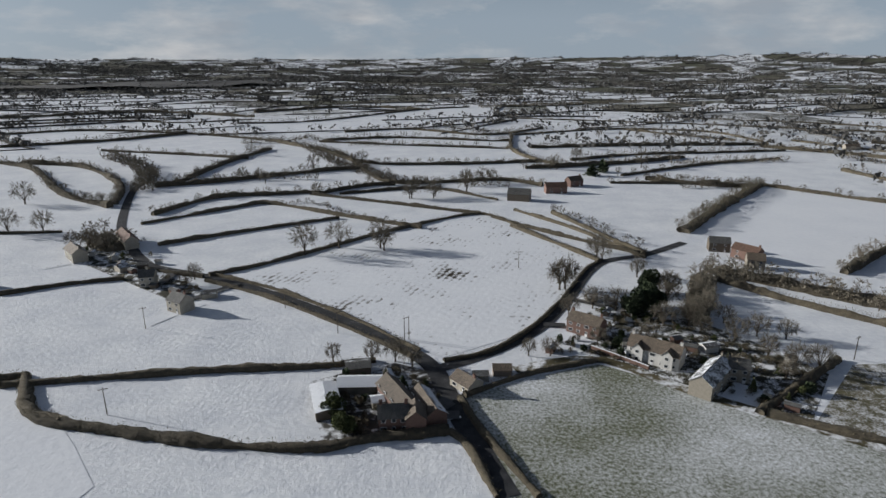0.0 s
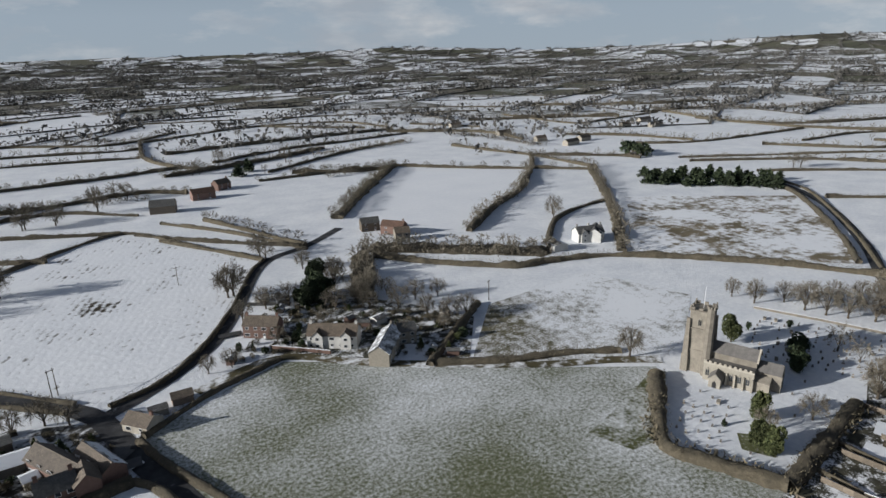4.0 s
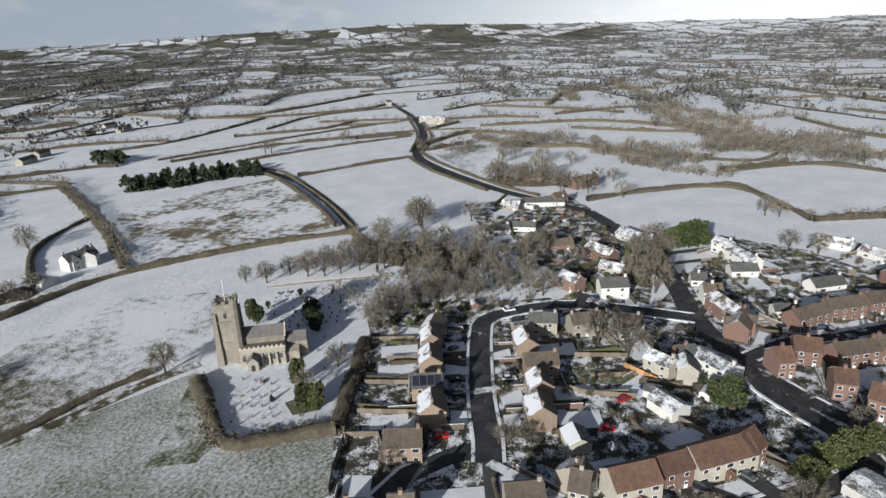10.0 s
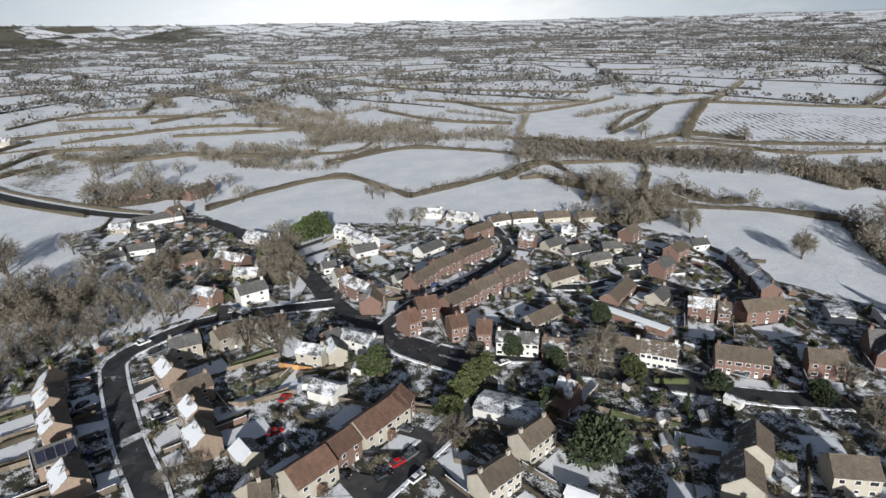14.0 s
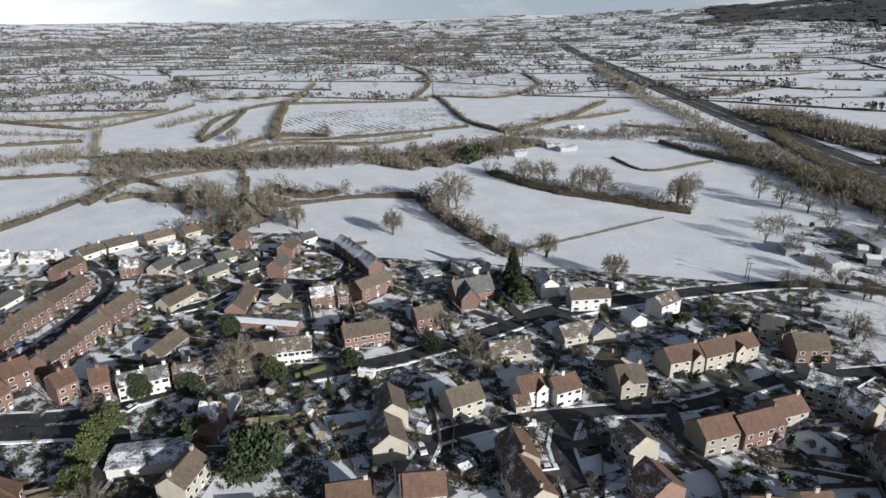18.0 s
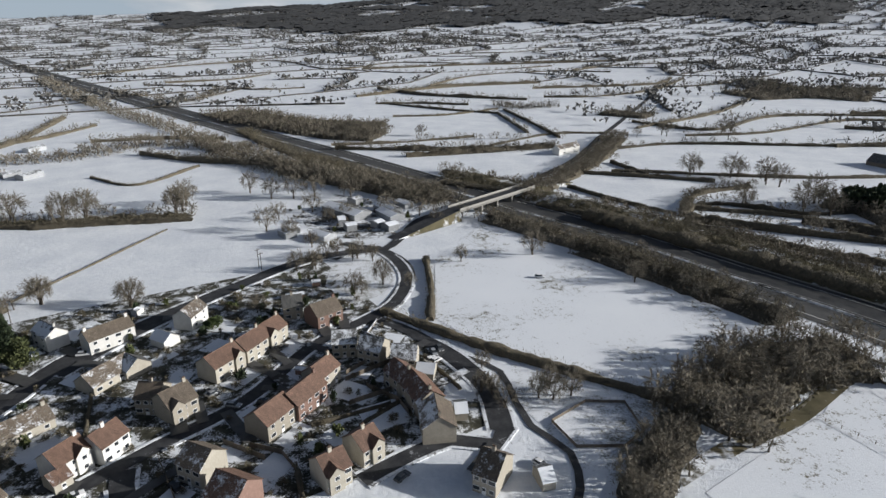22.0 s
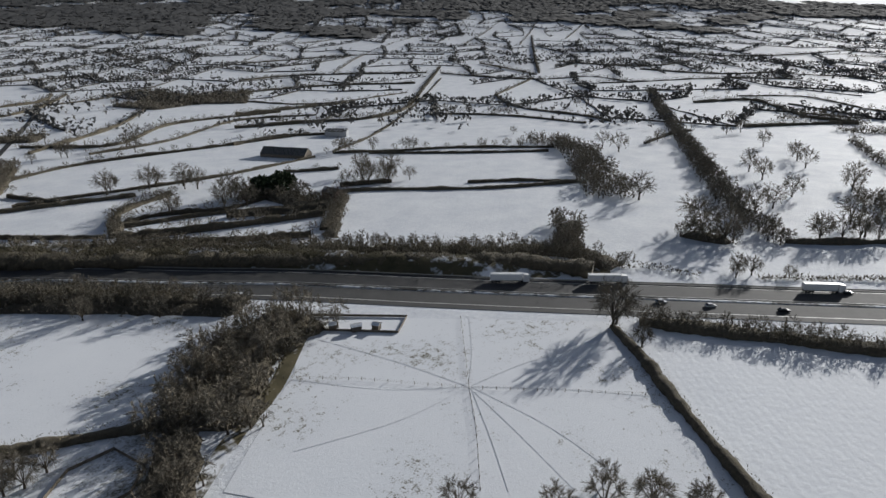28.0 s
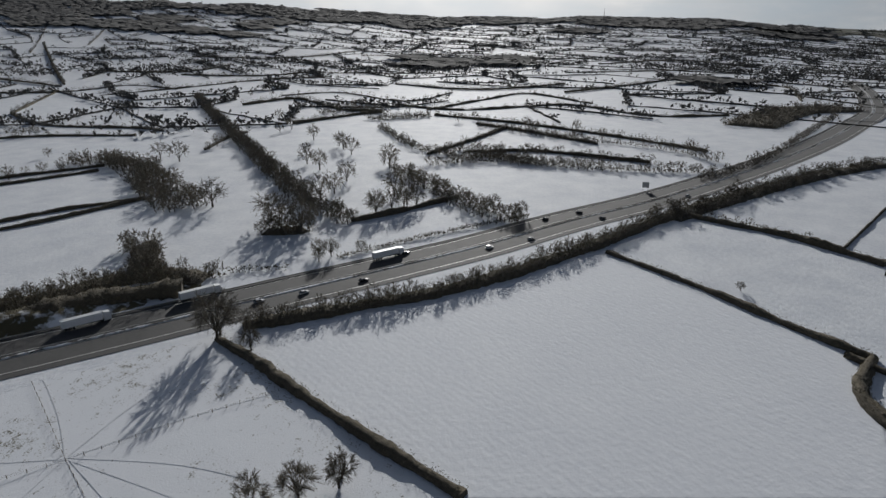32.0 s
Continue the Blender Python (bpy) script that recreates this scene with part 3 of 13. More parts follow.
def bush_mesh(seed, n=170, mat="twig", size=(0.5, 1.2), w=0.085, flat=1.0):
    """Spray of shoots of a shrub one metre in radius and two high."""
    rnd = random.Random(seed)
    s = Shape()
    lobes = [(Vector((rnd.uniform(-0.45, 0.45), rnd.uniform(-0.45, 0.45), rnd.uniform(0.5, 1.2) * flat)), rnd.uniform(0.45, 0.7)) for _ in range(6)]
    for _ in range(n):
        c, r = rnd.choice(lobes)
        d = Vector((rnd.gauss(0, 1), rnd.gauss(0, 1), rnd.gauss(0.3, 1))).normalized()
        p = c + d * r * rnd.uniform(0.45, 1.0)
        if p.z < 0.02:
            p.z = 0.02
        g = (d + Vector((rnd.uniform(-0.6, 0.6), rnd.uniform(-0.6, 0.6), rnd.uniform(-0.2, 0.8)))).normalized() * rnd.uniform(*size) * 0.4
        side = g.cross(Vector((rnd.uniform(-1, 1), rnd.uniform(-1, 1), rnd.uniform(-1, 1)))).normalized() * w
        s.poly([p - side, p + side, p + g])
    stem = Shape().tube((0, 0, -0.1), (0.02, 0.02, 0.9), 0.05, 0.03, 5)
    return stem.mesh("stem", M["bark"]), s.mesh("crown", M[mat])


def leafy_mesh(seed, kind, count=0, fine=1.0):
    """Evergreen one metre in radius and two metres high, of many small leaf faces."""
    rnd = random.Random(seed)
    s = Shape()
    count = count or (1000 if kind != "spire" else 800)
    lobes = [(Vector((rnd.uniform(-0.5, 0.5), rnd.uniform(-0.5, 0.5), rnd.uniform(0.5, 1.55))), rnd.uniform(0.35, 0.6)) for _ in range(11)]
    for _ in range(count):
        if kind == "spire":
            z = rnd.random() ** 1.3 * 2.0
            r = (1.0 - z / 2.05) * (0.72 + 0.28 * math.sin(z * 21 + rnd.uniform(-0.6, 0.6))) * rnd.uniform(0.55, 1.0)
            a = rnd.uniform(0, 6.283)
            p, d = Vector((r * math.cos(a), r * math.sin(a), z + 0.1)), Vector((math.cos(a), math.sin(a), 0.1))
        else:
            c, r = rnd.choice(lobes)
            d = Vector((rnd.gauss(0, 1), rnd.gauss(0, 1), rnd.gauss(0.2, 1))).normalized()
            p = c + d * r * rnd.uniform(0.7, 1.0)
            if kind == "column":
                p = Vector((p.x * 0.8, p.y * 0.8, p.z))
            p.z = max(p.z, 0.05)
        t = d.cross(Vector((rnd.uniform(-1, 1), rnd.uniform(-1, 1), rnd.uniform(-1, 1)))).normalized()
        u = (d * rnd.uniform(-0.3, 0.9) + Vector((0, 0, rnd.uniform(-0.2, 0.7)))).normalized()
        k = rnd.uniform(0.07, 0.16) * (1.4 if count < 500 else 1.0) * fine
        s.poly([p - t * k, p + t * k, p + t * k * 0.4 + u * k * 2.2, p - t * k * 0.4 + u * k * 2.2])
    stem = Shape().tube((0, 0, -0.1), (0, 0, 1.2), 0.09, 0.05, 6)
    return stem, s


MID_TREES = [bare_tree(21 + i, q, 64, 24, 0.052, 3) for i, q in enumerate((1.1, 1.2, 0.95))]
FAR_TREES = [bare_tree(31 + i, q, 46, 20, 0.08, 3) for i, q in enumerate((1.05, 1.2, 0.95))]
BUSHES = [bush_mesh(51 + i) for i in range(3)]
EVERGREENS = {}
for kind in ("clump", "spire", "column"):
    stem, s = leafy_mesh(71 + len(kind), kind)
    dense = leafy_mesh(61 + len(kind), kind, 4200, 0.5)[1]
    small = leafy_mesh(81 + len(kind), kind, 280)[1]
    for mat in ("needle", "leaf", "leaf_bright"):
        EVERGREENS[kind, mat, 1] = (stem.mesh("trunk", M["bark"]), small.mesh("crown", M[mat]))
        EVERGREENS[kind, mat, 2] = (stem.mesh("trunk", M["bark"]), dense.mesh("crown", M[mat]))
        EVERGREENS[kind, mat, 0] = (stem.mesh("trunk", M["bark"]), s.mesh("crown", M[mat]))
spin = random.Random(5)


def stand(name, meshes, x, y, size, label, category, group, names):
    ob = new(name)
    ob.matrix_basis = Matrix.LocRotScale((x, y, rise(x, y)), Euler((0, 0, spin.uniform(0, 6.283))), size)
    for n, me in zip(names, meshes):
        part(n, me, ob)
    return tagged(ob, label, category, group)


GROVE = [], [], []


def tree(x, y, height=12.0, wide=1.0, label="bare tree standing alone in a snowy field", group=""):
    r = math.hypot(x, y)
    pool = TREES if r < 300 else (MID_TREES if r < 520 else FAR_TREES)
    k = height / 11.5
    if r > 540:
        a, v, f, sl = spin.uniform(0, 6.283), *GROVE
        c, n = math.cos(a) * k * wide, math.sin(a) * k * wide
        for slot, me in enumerate(spin.choice(pool)):
            k0, co = len(v), np.empty(len(me.vertices) * 3)
            me.vertices.foreach_get("co", co)
            co = co.reshape(-1, 3) @ np.array(((c, n, 0), (-n, c, 0), (0, 0, k))) + (x, y, rise(x, y))
            v += [tuple(q) for q in co.tolist()]
            f += [tuple(i + k0 for i in p.vertices) for p in me.polygons]
            sl += [slot] * len(me.polygons)
        return None
    return stand("tree", spin.choice(pool), x, y, (k * wide * 1.05, k * wide * 1.05, k), label, "tree", group, ("trunk", "crown"))


def bush(x, y, radius=1.5, height=2.5, label="bare brown shrub", group=""):
    return stand("shrub", spin.choice(BUSHES), x, y, (radius, radius, height / 2), label, "shrub", group, ("stem", "crown"))


def evergreen(x, y, radius, height, kind="clump", mat="needle", label="dark green evergreen tree"):
    return stand("evergreen_tree", EVERGREENS[kind, mat, 2 if radius > 2.6 and math.hypot(x, y) < 320 else (1 if radius < 2 or math.hypot(x, y) > 420 else 0)], x, y, (radius, radius, height / 2), label, "tree", "", ("trunk", "crown"))


WOODS = [bare_tree(91 + i, q, 34, 16, 0.09, 3) for i, q in enumerate((0.8, 1.0, 0.7))]
COARSE = [bare_tree(95 + i, q, 22, 11, 0.2, 3) for i, q in enumerate((0.9, 1.1, 1.0))]
REMOTE = [bare_tree(99 + i, q, 10, 5, 0.55, 3) for i, q in enumerate((0.9, 1.1, 1.0))]
WOODS, COARSE, REMOTE = [[[(np.array([v.co[:] for v in me.vertices]), [tuple(p.vertices) for p in me.polygons]) for me in pair] for pair in pool] for pool in (WOODS, COARSE, REMOTE)]


def undergrowth(line, width, height, rnd, density, v, f):
    near = min(p.length for p in line)
    k0 = 1.15 if near < 400 else (1.8 if near < 750 else 2.6)
    for p, s in zip(line, sides(line)):
        for _ in range(int(width * 4.5 * density / k0 ** 1.6)):
            q = p + s * rnd.uniform(-0.5, 0.5) * width + Vector((rnd.uniform(-1, 1), rnd.uniform(-1, 1), 0))
            hump = 0.7 + 0.5 * noise.noise((q.x * 0.12, q.y * 0.12, 2.0)) + 0.25 * noise.noise((q.x * 0.5, q.y * 0.5, 7.0))
            b = Vector((q.x, q.y, rise(q.x, q.y) + rnd.random() ** 0.8 * height * hump * 0.85))
            d = Vector((rnd.uniform(-1, 1), rnd.uniform(-1, 1), rnd.uniform(0.1, 1.4))).normalized() * rnd.uniform(0.6, 1.6) * k0
            w = Vector((rnd.uniform(-1, 1), rnd.uniform(-1, 1), 0.3)).normalized() * 0.3 * k0
            k = len(v)
            v += [tuple(b - w), tuple(b + w), tuple(b + d)]
            f.append((k, k + 1, k + 2))


def belt(pts, width, spacing, height, label="dense belt of bare woodland with scrub below", scrub=1.0, name="woodland_belt", fill=1.25):
    """A strip of crowded trees and undergrowth that nobody could count."""
    rnd = random.Random(int(abs(pts[0][0] + pts[-1][1])))
    line = smooth_line(pts, spacing)
    v, f = [], []
    slots = []
    for p, s in zip(line, sides(line)):
        for k in range(max(1, round(width / spacing * fill))):
            q = p + s * rnd.uniform(-0.5, 0.5) * width + Vector((rnd.uniform(-1, 1), rnd.uniform(-1, 1), 0)) * spacing * 0.3
            g, t = height / 12 * rnd.uniform(0.65, 1.1), rnd.uniform(0, 6.283)
            c, n = math.cos(t) * g, math.sin(t) * g
            turn = np.array(((c * 1.05, n * 1.05, 0), (-n * 1.05, c * 1.05, 0), (0, 0, g)))
            for slot, (co, faces) in enumerate(rnd.choice(WOODS if p.length < 300 else (COARSE if p.length < 600 else REMOTE))):
                k0 = len(v)
                v += [tuple(r) for r in (co @ turn + (q.x, q.y, rise(q.x, q.y))).tolist()]
                f += [tuple(i + k0 for i in face) for face in faces]
                slots += [slot] * len(faces)
    if scrub >= 1.0 and width > 6 and (line[0].length < 460 or width > 35):
        # close-grown understorey
        row, n, k0 = smooth_line(pts, 4.0), max(5, int(width / 3)), len(v)
        for i, (p, s) in enumerate(zip(row, sides(row))):
            for j in range(n):
                q = p + s * ((j / (n - 1) - 0.5) * width * rnd.uniform(0.9, 1.0)) + Vector((rnd.uniform(-1, 1), rnd.uniform(-1, 1), 0))
                rim = j in (0, n - 1) or i in (0, len(row) - 1)
                v.append((q.x, q.y, rise(q.x, q.y) + (-0.3 if rim else height * rnd.uniform(0.1, 0.34))))
        f += [(k0 + i * n + j, k0 + i * n + j + 1, k0 + (i + 1) * n + j + 1, k0 + (i + 1) * n + j) for i in range(len(row) - 1) for j in range(n - 1)]
        slots += [2] * (len(f) - len(slots))
    undergrowth(smooth_line(pts, 2.5), width * 1.05, height * 0.42, rnd, 0.55 * scrub, v, f)
    slots += [1] * (len(f) - len(slots))
    return tagged(new(name, mesh_of(name, v, f, [M["bark"], M["twig"], M["hedge_core"]], "core", slots)), label, "woodland", kind="stuff")


def hedgerow(pts, w, h, wide, gap, tall):
    """A field hedge with trees standing in it every gap metres."""
    hedge(pts, w, h)
    belt(pts, wide, gap, tall, ("scattered" if gap > 12 else "row of") + " bare hedgerow trees between snowy fields", 0.25, "hedgerow_trees", 1.0)


def thicket(pts, width, height, label, density=1.0, name="thicket"):
    """Dense scrub whose stems nobody could count."""
    rnd = random.Random(int(abs(pts[0][0] * 3 + pts[-1][1])))
    v, f = [], []
    undergrowth(smooth_line(pts, 2.0), width, height, rnd, density * 1.6, v, f)
    return tagged(new(name, mesh_of(name, v, f, M["hedge"])), label, "scrub", kind="stuff")


# ---- far country: hedgerows and hedgerow trees beyond the fields that can be told apart ----
def far_country():
    rnd = random.Random(77)
    v, f = [], []
    vw, fw = [], []
    cells = 150.0

    def near_known(x, y):
        r, a = math.hypot(x, y), math.degrees(math.atan2(-x, y))
        return r < KNOWN_EDGE(a)

    def knot(i, j):
        q = random.Random(i * 7919 + j * 104729)
        x, y = (i + 0.5 * (j % 2) + q.uniform(-0.3, 0.3)) * cells * 1.35, (j + q.uniform(-0.3, 0.3)) * cells * 0.8
        c, s = math.cos(0.5), math.sin(0.5)
        return x * c - y * s, x * s + y * c

    def strip(a, b, w, h):
        d = Vector((b[0] - a[0], b[1] - a[1], 0))
        n = max(2, int(d.length / 22))
        d.normalize()
        s = Vector((-d.y, d.x, 0)) * w
        k = len(v)
        for i in range(n + 1):
            t = i / n
            x, y = a[0] + (b[0] - a[0]) * t + rnd.uniform(-2, 2), a[1] + (b[1] - a[1]) * t + rnd.uniform(-2, 2)
            z = rise(x, y) + ripple(x, y)
            hh = h * rnd.uniform(0.6, 1.4)
            v.extend([(x - s.x, y - s.y, z - 1), (x - s.x * 0.6, y - s.y * 0.6, z + hh), (x + s.x * 0.6, y + s.y * 0.6, z + hh), (x + s.x, y + s.y, z - 1)])
        for i in range(n):
            for m in range(3):
                f.append((k + 4 * i + m, k + 4 * i + m + 1, k + 4 * i + 4 + m + 1, k + 4 * i + 4 + m))

    def ripple(x, y):
        r = math.hypot(x, y)
        return min(1.0, max(0.0, (r - 900) / 1500)) * 9 * (noise.noise((x * 0.0022, y * 0.0022, 3.1)) + 0.4 * noise.noise((x * 0.007, y * 0.007, 9.0)))

    vc, fc = [], []

    def clump(x, y, h, vw=vw, fw=fw):
        z = rise(x, y) + ripple(x, y)
        for _ in range(5):
            a, r = rnd.uniform(0, 6.283), h * 0.62 * rnd.random() ** 0.5
            p = Vector((x + r * math.cos(a), y + r * math.sin(a), z + h * rnd.uniform(0.25, 0.95) * (1 - 0.5 * r / h)))
            d = Vector((rnd.uniform(-1, 1), rnd.uniform(-1, 1), rnd.uniform(-0.2, 1))).normalized() * h * 0.36
            w = d.cross(Vector((rnd.uniform(-1, 1), rnd.uniform(-1, 1), rnd.uniform(-1, 1)))).normalized() * h * 0.23
            k = len(vw)
            vw.extend([tuple(p - w), tuple(p + w), tuple(p + d)])
            fw.append((k, k + 1, k + 2))

    vr, fr = [], []

    def canopy(x, y, long=250.0, deep=165.0):
        """The closed, lumpy roof of a wood, one patch."""
        c, s, k, n = math.cos(0.5), math.sin(0.5), len(vc), 12
        for p in range(n):
            for q in range(n):
                u, w = (p / (n - 1) - 0.5) * long + rnd.uniform(-7, 7), (q / (n - 1) - 0.5) * deep + rnd.uniform(-5, 5)
                X, Y = x + u * c - w * s, y + u * s + w * c
                vc.append((X, Y, rise(X, Y) + ripple(X, Y) + rnd.uniform(4, 13)))
        fc.extend((k + p * n + q, k + (p + 1) * n + q, k + (p + 1) * n + q + 1, k + p * n + q + 1) for p in range(n - 1) for q in range(n - 1))

    for i in range(-34, 35):
        for j in range(-56, 57):
            a = knot(i, j)
            ra = math.hypot(*a)
            if ra > 4550:
                continue
            yaw = math.degrees(math.atan2(-a[0], a[1]))
            wooded = noise.noise((a[0] * 0.0013, a[1] * 0.0013, 4.0))
            for b in (knot(i + 1, j), knot(i, j + 1)):
                mid = ((a[0] + b[0]) / 2, (a[1] + b[1]) / 2)
                if near_known(*a) or near_known(*b) or (int(mid[0] // 60), int(mid[1] // 60)) in ROWS or rnd.random() < 0.12:
                    continue
                strip(a, b, rnd.uniform(0.8, 1.5), rnd.uniform(1.2, 2.4))
                n = rnd.choice((6, 14, 20, 28, 36)) if wooded < 0.1 else rnd.choice((24, 32, 40))
                for _ in range(n):
                    t = rnd.random()
                    clump(a[0] + (b[0] - a[0]) * t + rnd.uniform(-3, 3), a[1] + (b[1] - a[1]) * t + rnd.uniform(-3, 3), rnd.uniform(7, 14))
            if wooded > 0.16 and not near_known(*a):
                for _ in range(34):
                    clump(a[0] + rnd.gauss(0, 60), a[1] + rnd.gauss(0, 40), rnd.uniform(8, 14))
            # the wooded upper slopes of the ridge
            s = (ra - 900) / 3700
            wood_from = 0.57 if yaw > 122 else (0.68 if yaw > 90 else (0.82 if yaw > 47 else (0.66 if yaw < -170 else 2.0)))
            gap = noise.noise((a[0] * 0.0035, a[1] * 0.0035, 2.5))
            if s > wood_from + 0.16 * noise.noise((a[0] * 0.002, a[1] * 0.002, 8.0)) and (gap > -0.22 or s > 0.93):
                canopy(*a)
                for _ in range(60):
                    clump(a[0] + rnd.uniform(-120, 120), a[1] + rnd.uniform(-80, 80), rnd.uniform(8, 13), vr, fr)
    for x, y, rx, ry, n in FAR_WOODS:
        if x < -1100:
            canopy(x, y, rx * 2.4, ry * 2.4)
        for _ in range(n):
            clump(x + rnd.gauss(0, rx), y + rnd.gauss(0, ry), rnd.uniform(8, 13))
    tagged(new("far_hedgerows", mesh_of("far_hedgerows", v, f, M["far_hedge"])), "hedgerows dividing the distant snowy fields", "hedgerow", kind="stuff")
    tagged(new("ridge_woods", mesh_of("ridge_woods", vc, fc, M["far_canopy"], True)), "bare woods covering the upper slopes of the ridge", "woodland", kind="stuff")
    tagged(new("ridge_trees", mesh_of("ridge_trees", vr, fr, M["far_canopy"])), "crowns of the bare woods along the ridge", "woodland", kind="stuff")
    tagged(new("far_trees", mesh_of("far_trees", vw, fw, M["hazed_far_twig"])), "bare hedgerow trees and woods in the distance", "trees", kind="stuff")


def KNOWN_EDGE(a):
    """How far out the fields are laid out one by one, by direction."""
    return 760.0 if a > 60 or a < -150 else 720.0


FAR_WOODS = [(-1889.0, 569.0, 140, 60, 260), (-1878.0, 391.0, 120, 60, 200), (-1148.0, 826.0, 70, 40, 70), (-2047.0, 481.0, 200, 60, 320), (-2021.0, 694.0, 90, 50, 120), (-806.0, -875.0, 90, 50, 160), (139.0, -2544.0, 120, 50, 120), (-674.0, -2037.0, 200, 60, 160), (-427.0, 2102.0, 500, 120, 300), (-1136.0, 2006.0, 400, 120, 240), (1073.0, 824.0, 160, 40, 120), (1172.0, 739.0, 180, 50, 120), (1677.0, -671.0, 160, 50, 120), (1264.0, -1722.0, 200, 60, 200)]


# ---- houses ----
def window_mesh(w, h):
    t = 0.09
    fr = Shape().box(-w / 2, -0.06, -h / 2, w / 2, 0.02, h / 2)
    pane = Shape().box(-w / 2 + t, -0.068, -h / 2 + t, w / 2 - t, -0.05, h / 2 - t)
    return fr.mesh("window", M["white_paint"]), pane.mesh("pane", M["glass"])


def far_window(w, h):
    """Frame and glass of a distant house's window in one mesh."""
    s = Shape().box(-w / 2, -0.06, -h / 2, w / 2, 0.02, h / 2).box(-w / 2 + 0.09, -0.068, -h / 2 + 0.09, w / 2 - 0.09, -0.05, h / 2 - 0.09, 1)
    return s.mesh("window", [M["white_paint"], M["glass"]])


FAR_WINDOWS = {k: far_window(*k) for k in ((1.3, 1.15), (1.9, 1.2))}
WINDOWS = {k: window_mesh(*k) for k in ((1.3, 1.15), (1.9, 1.2), (0.8, 1.0), (2.2, 1.9))}
DOORS = {c: Shape().box(-0.5, -0.07, 0, 0.5, 0.02, 2.05).box(-0.42, -0.1, 1.15, 0.42, -0.07, 1.9, 1).mesh("door", [M[c], M["glass"]]) for c in ("white_paint", "wood", "green_paint")}
CHIMNEY = Shape().box(-0.45, -0.3, -1.0, 0.45, 0.3, 1.0).box(-0.52, -0.37, 0.85, 0.52, 0.37, 1.0).tube((-0.2, 0, 1.0), (-0.2, 0, 1.35), 0.12, 0.1, 6, 1).tube((0.2, 0, 1.0), (0.2, 0, 1.35), 0.12, 0.1, 6, 1)
CHIMNEYS = {k: CHIMNEY.mesh("chimney", [M[k], M["brick"]]) for k in ("brick", "white", "buff", "cream", "brick_brown", "stone")}


def snow_sheet(length, depth, rnd):
    """Snow lying on a slope, with ragged edges; x along the ridge, y down the slope."""
    n, seed = max(6, int(length / 0.7)), rnd.uniform(0, 90)
    top, low = [], []
    for i in range(n + 1):
        x = -length / 2 + length * i / n
        wob = noise.noise((x * 0.7, seed, 0)) + 0.5 * noise.noise((x * 2.3, seed, 5))
        low.append((x, -depth + 0.25 + abs(wob) * depth * 0.22, 0.05))
        top.append((x, -depth * min(0.8, max(0.02, 0.22 + 0.75 * noise.noise((x * 0.55, seed, 9)) + 0.25 * noise.noise((x * 2.1, seed, 3)))), 0.06))
    s = Shape()
    for i in range(n):
        s.poly([low[i], low[i + 1], top[i + 1], top[i]])
        s.poly([(low[i][0], low[i][1], 0.0), (low[i + 1][0], low[i + 1][1], 0.0), low[i + 1], low[i]])
    return s


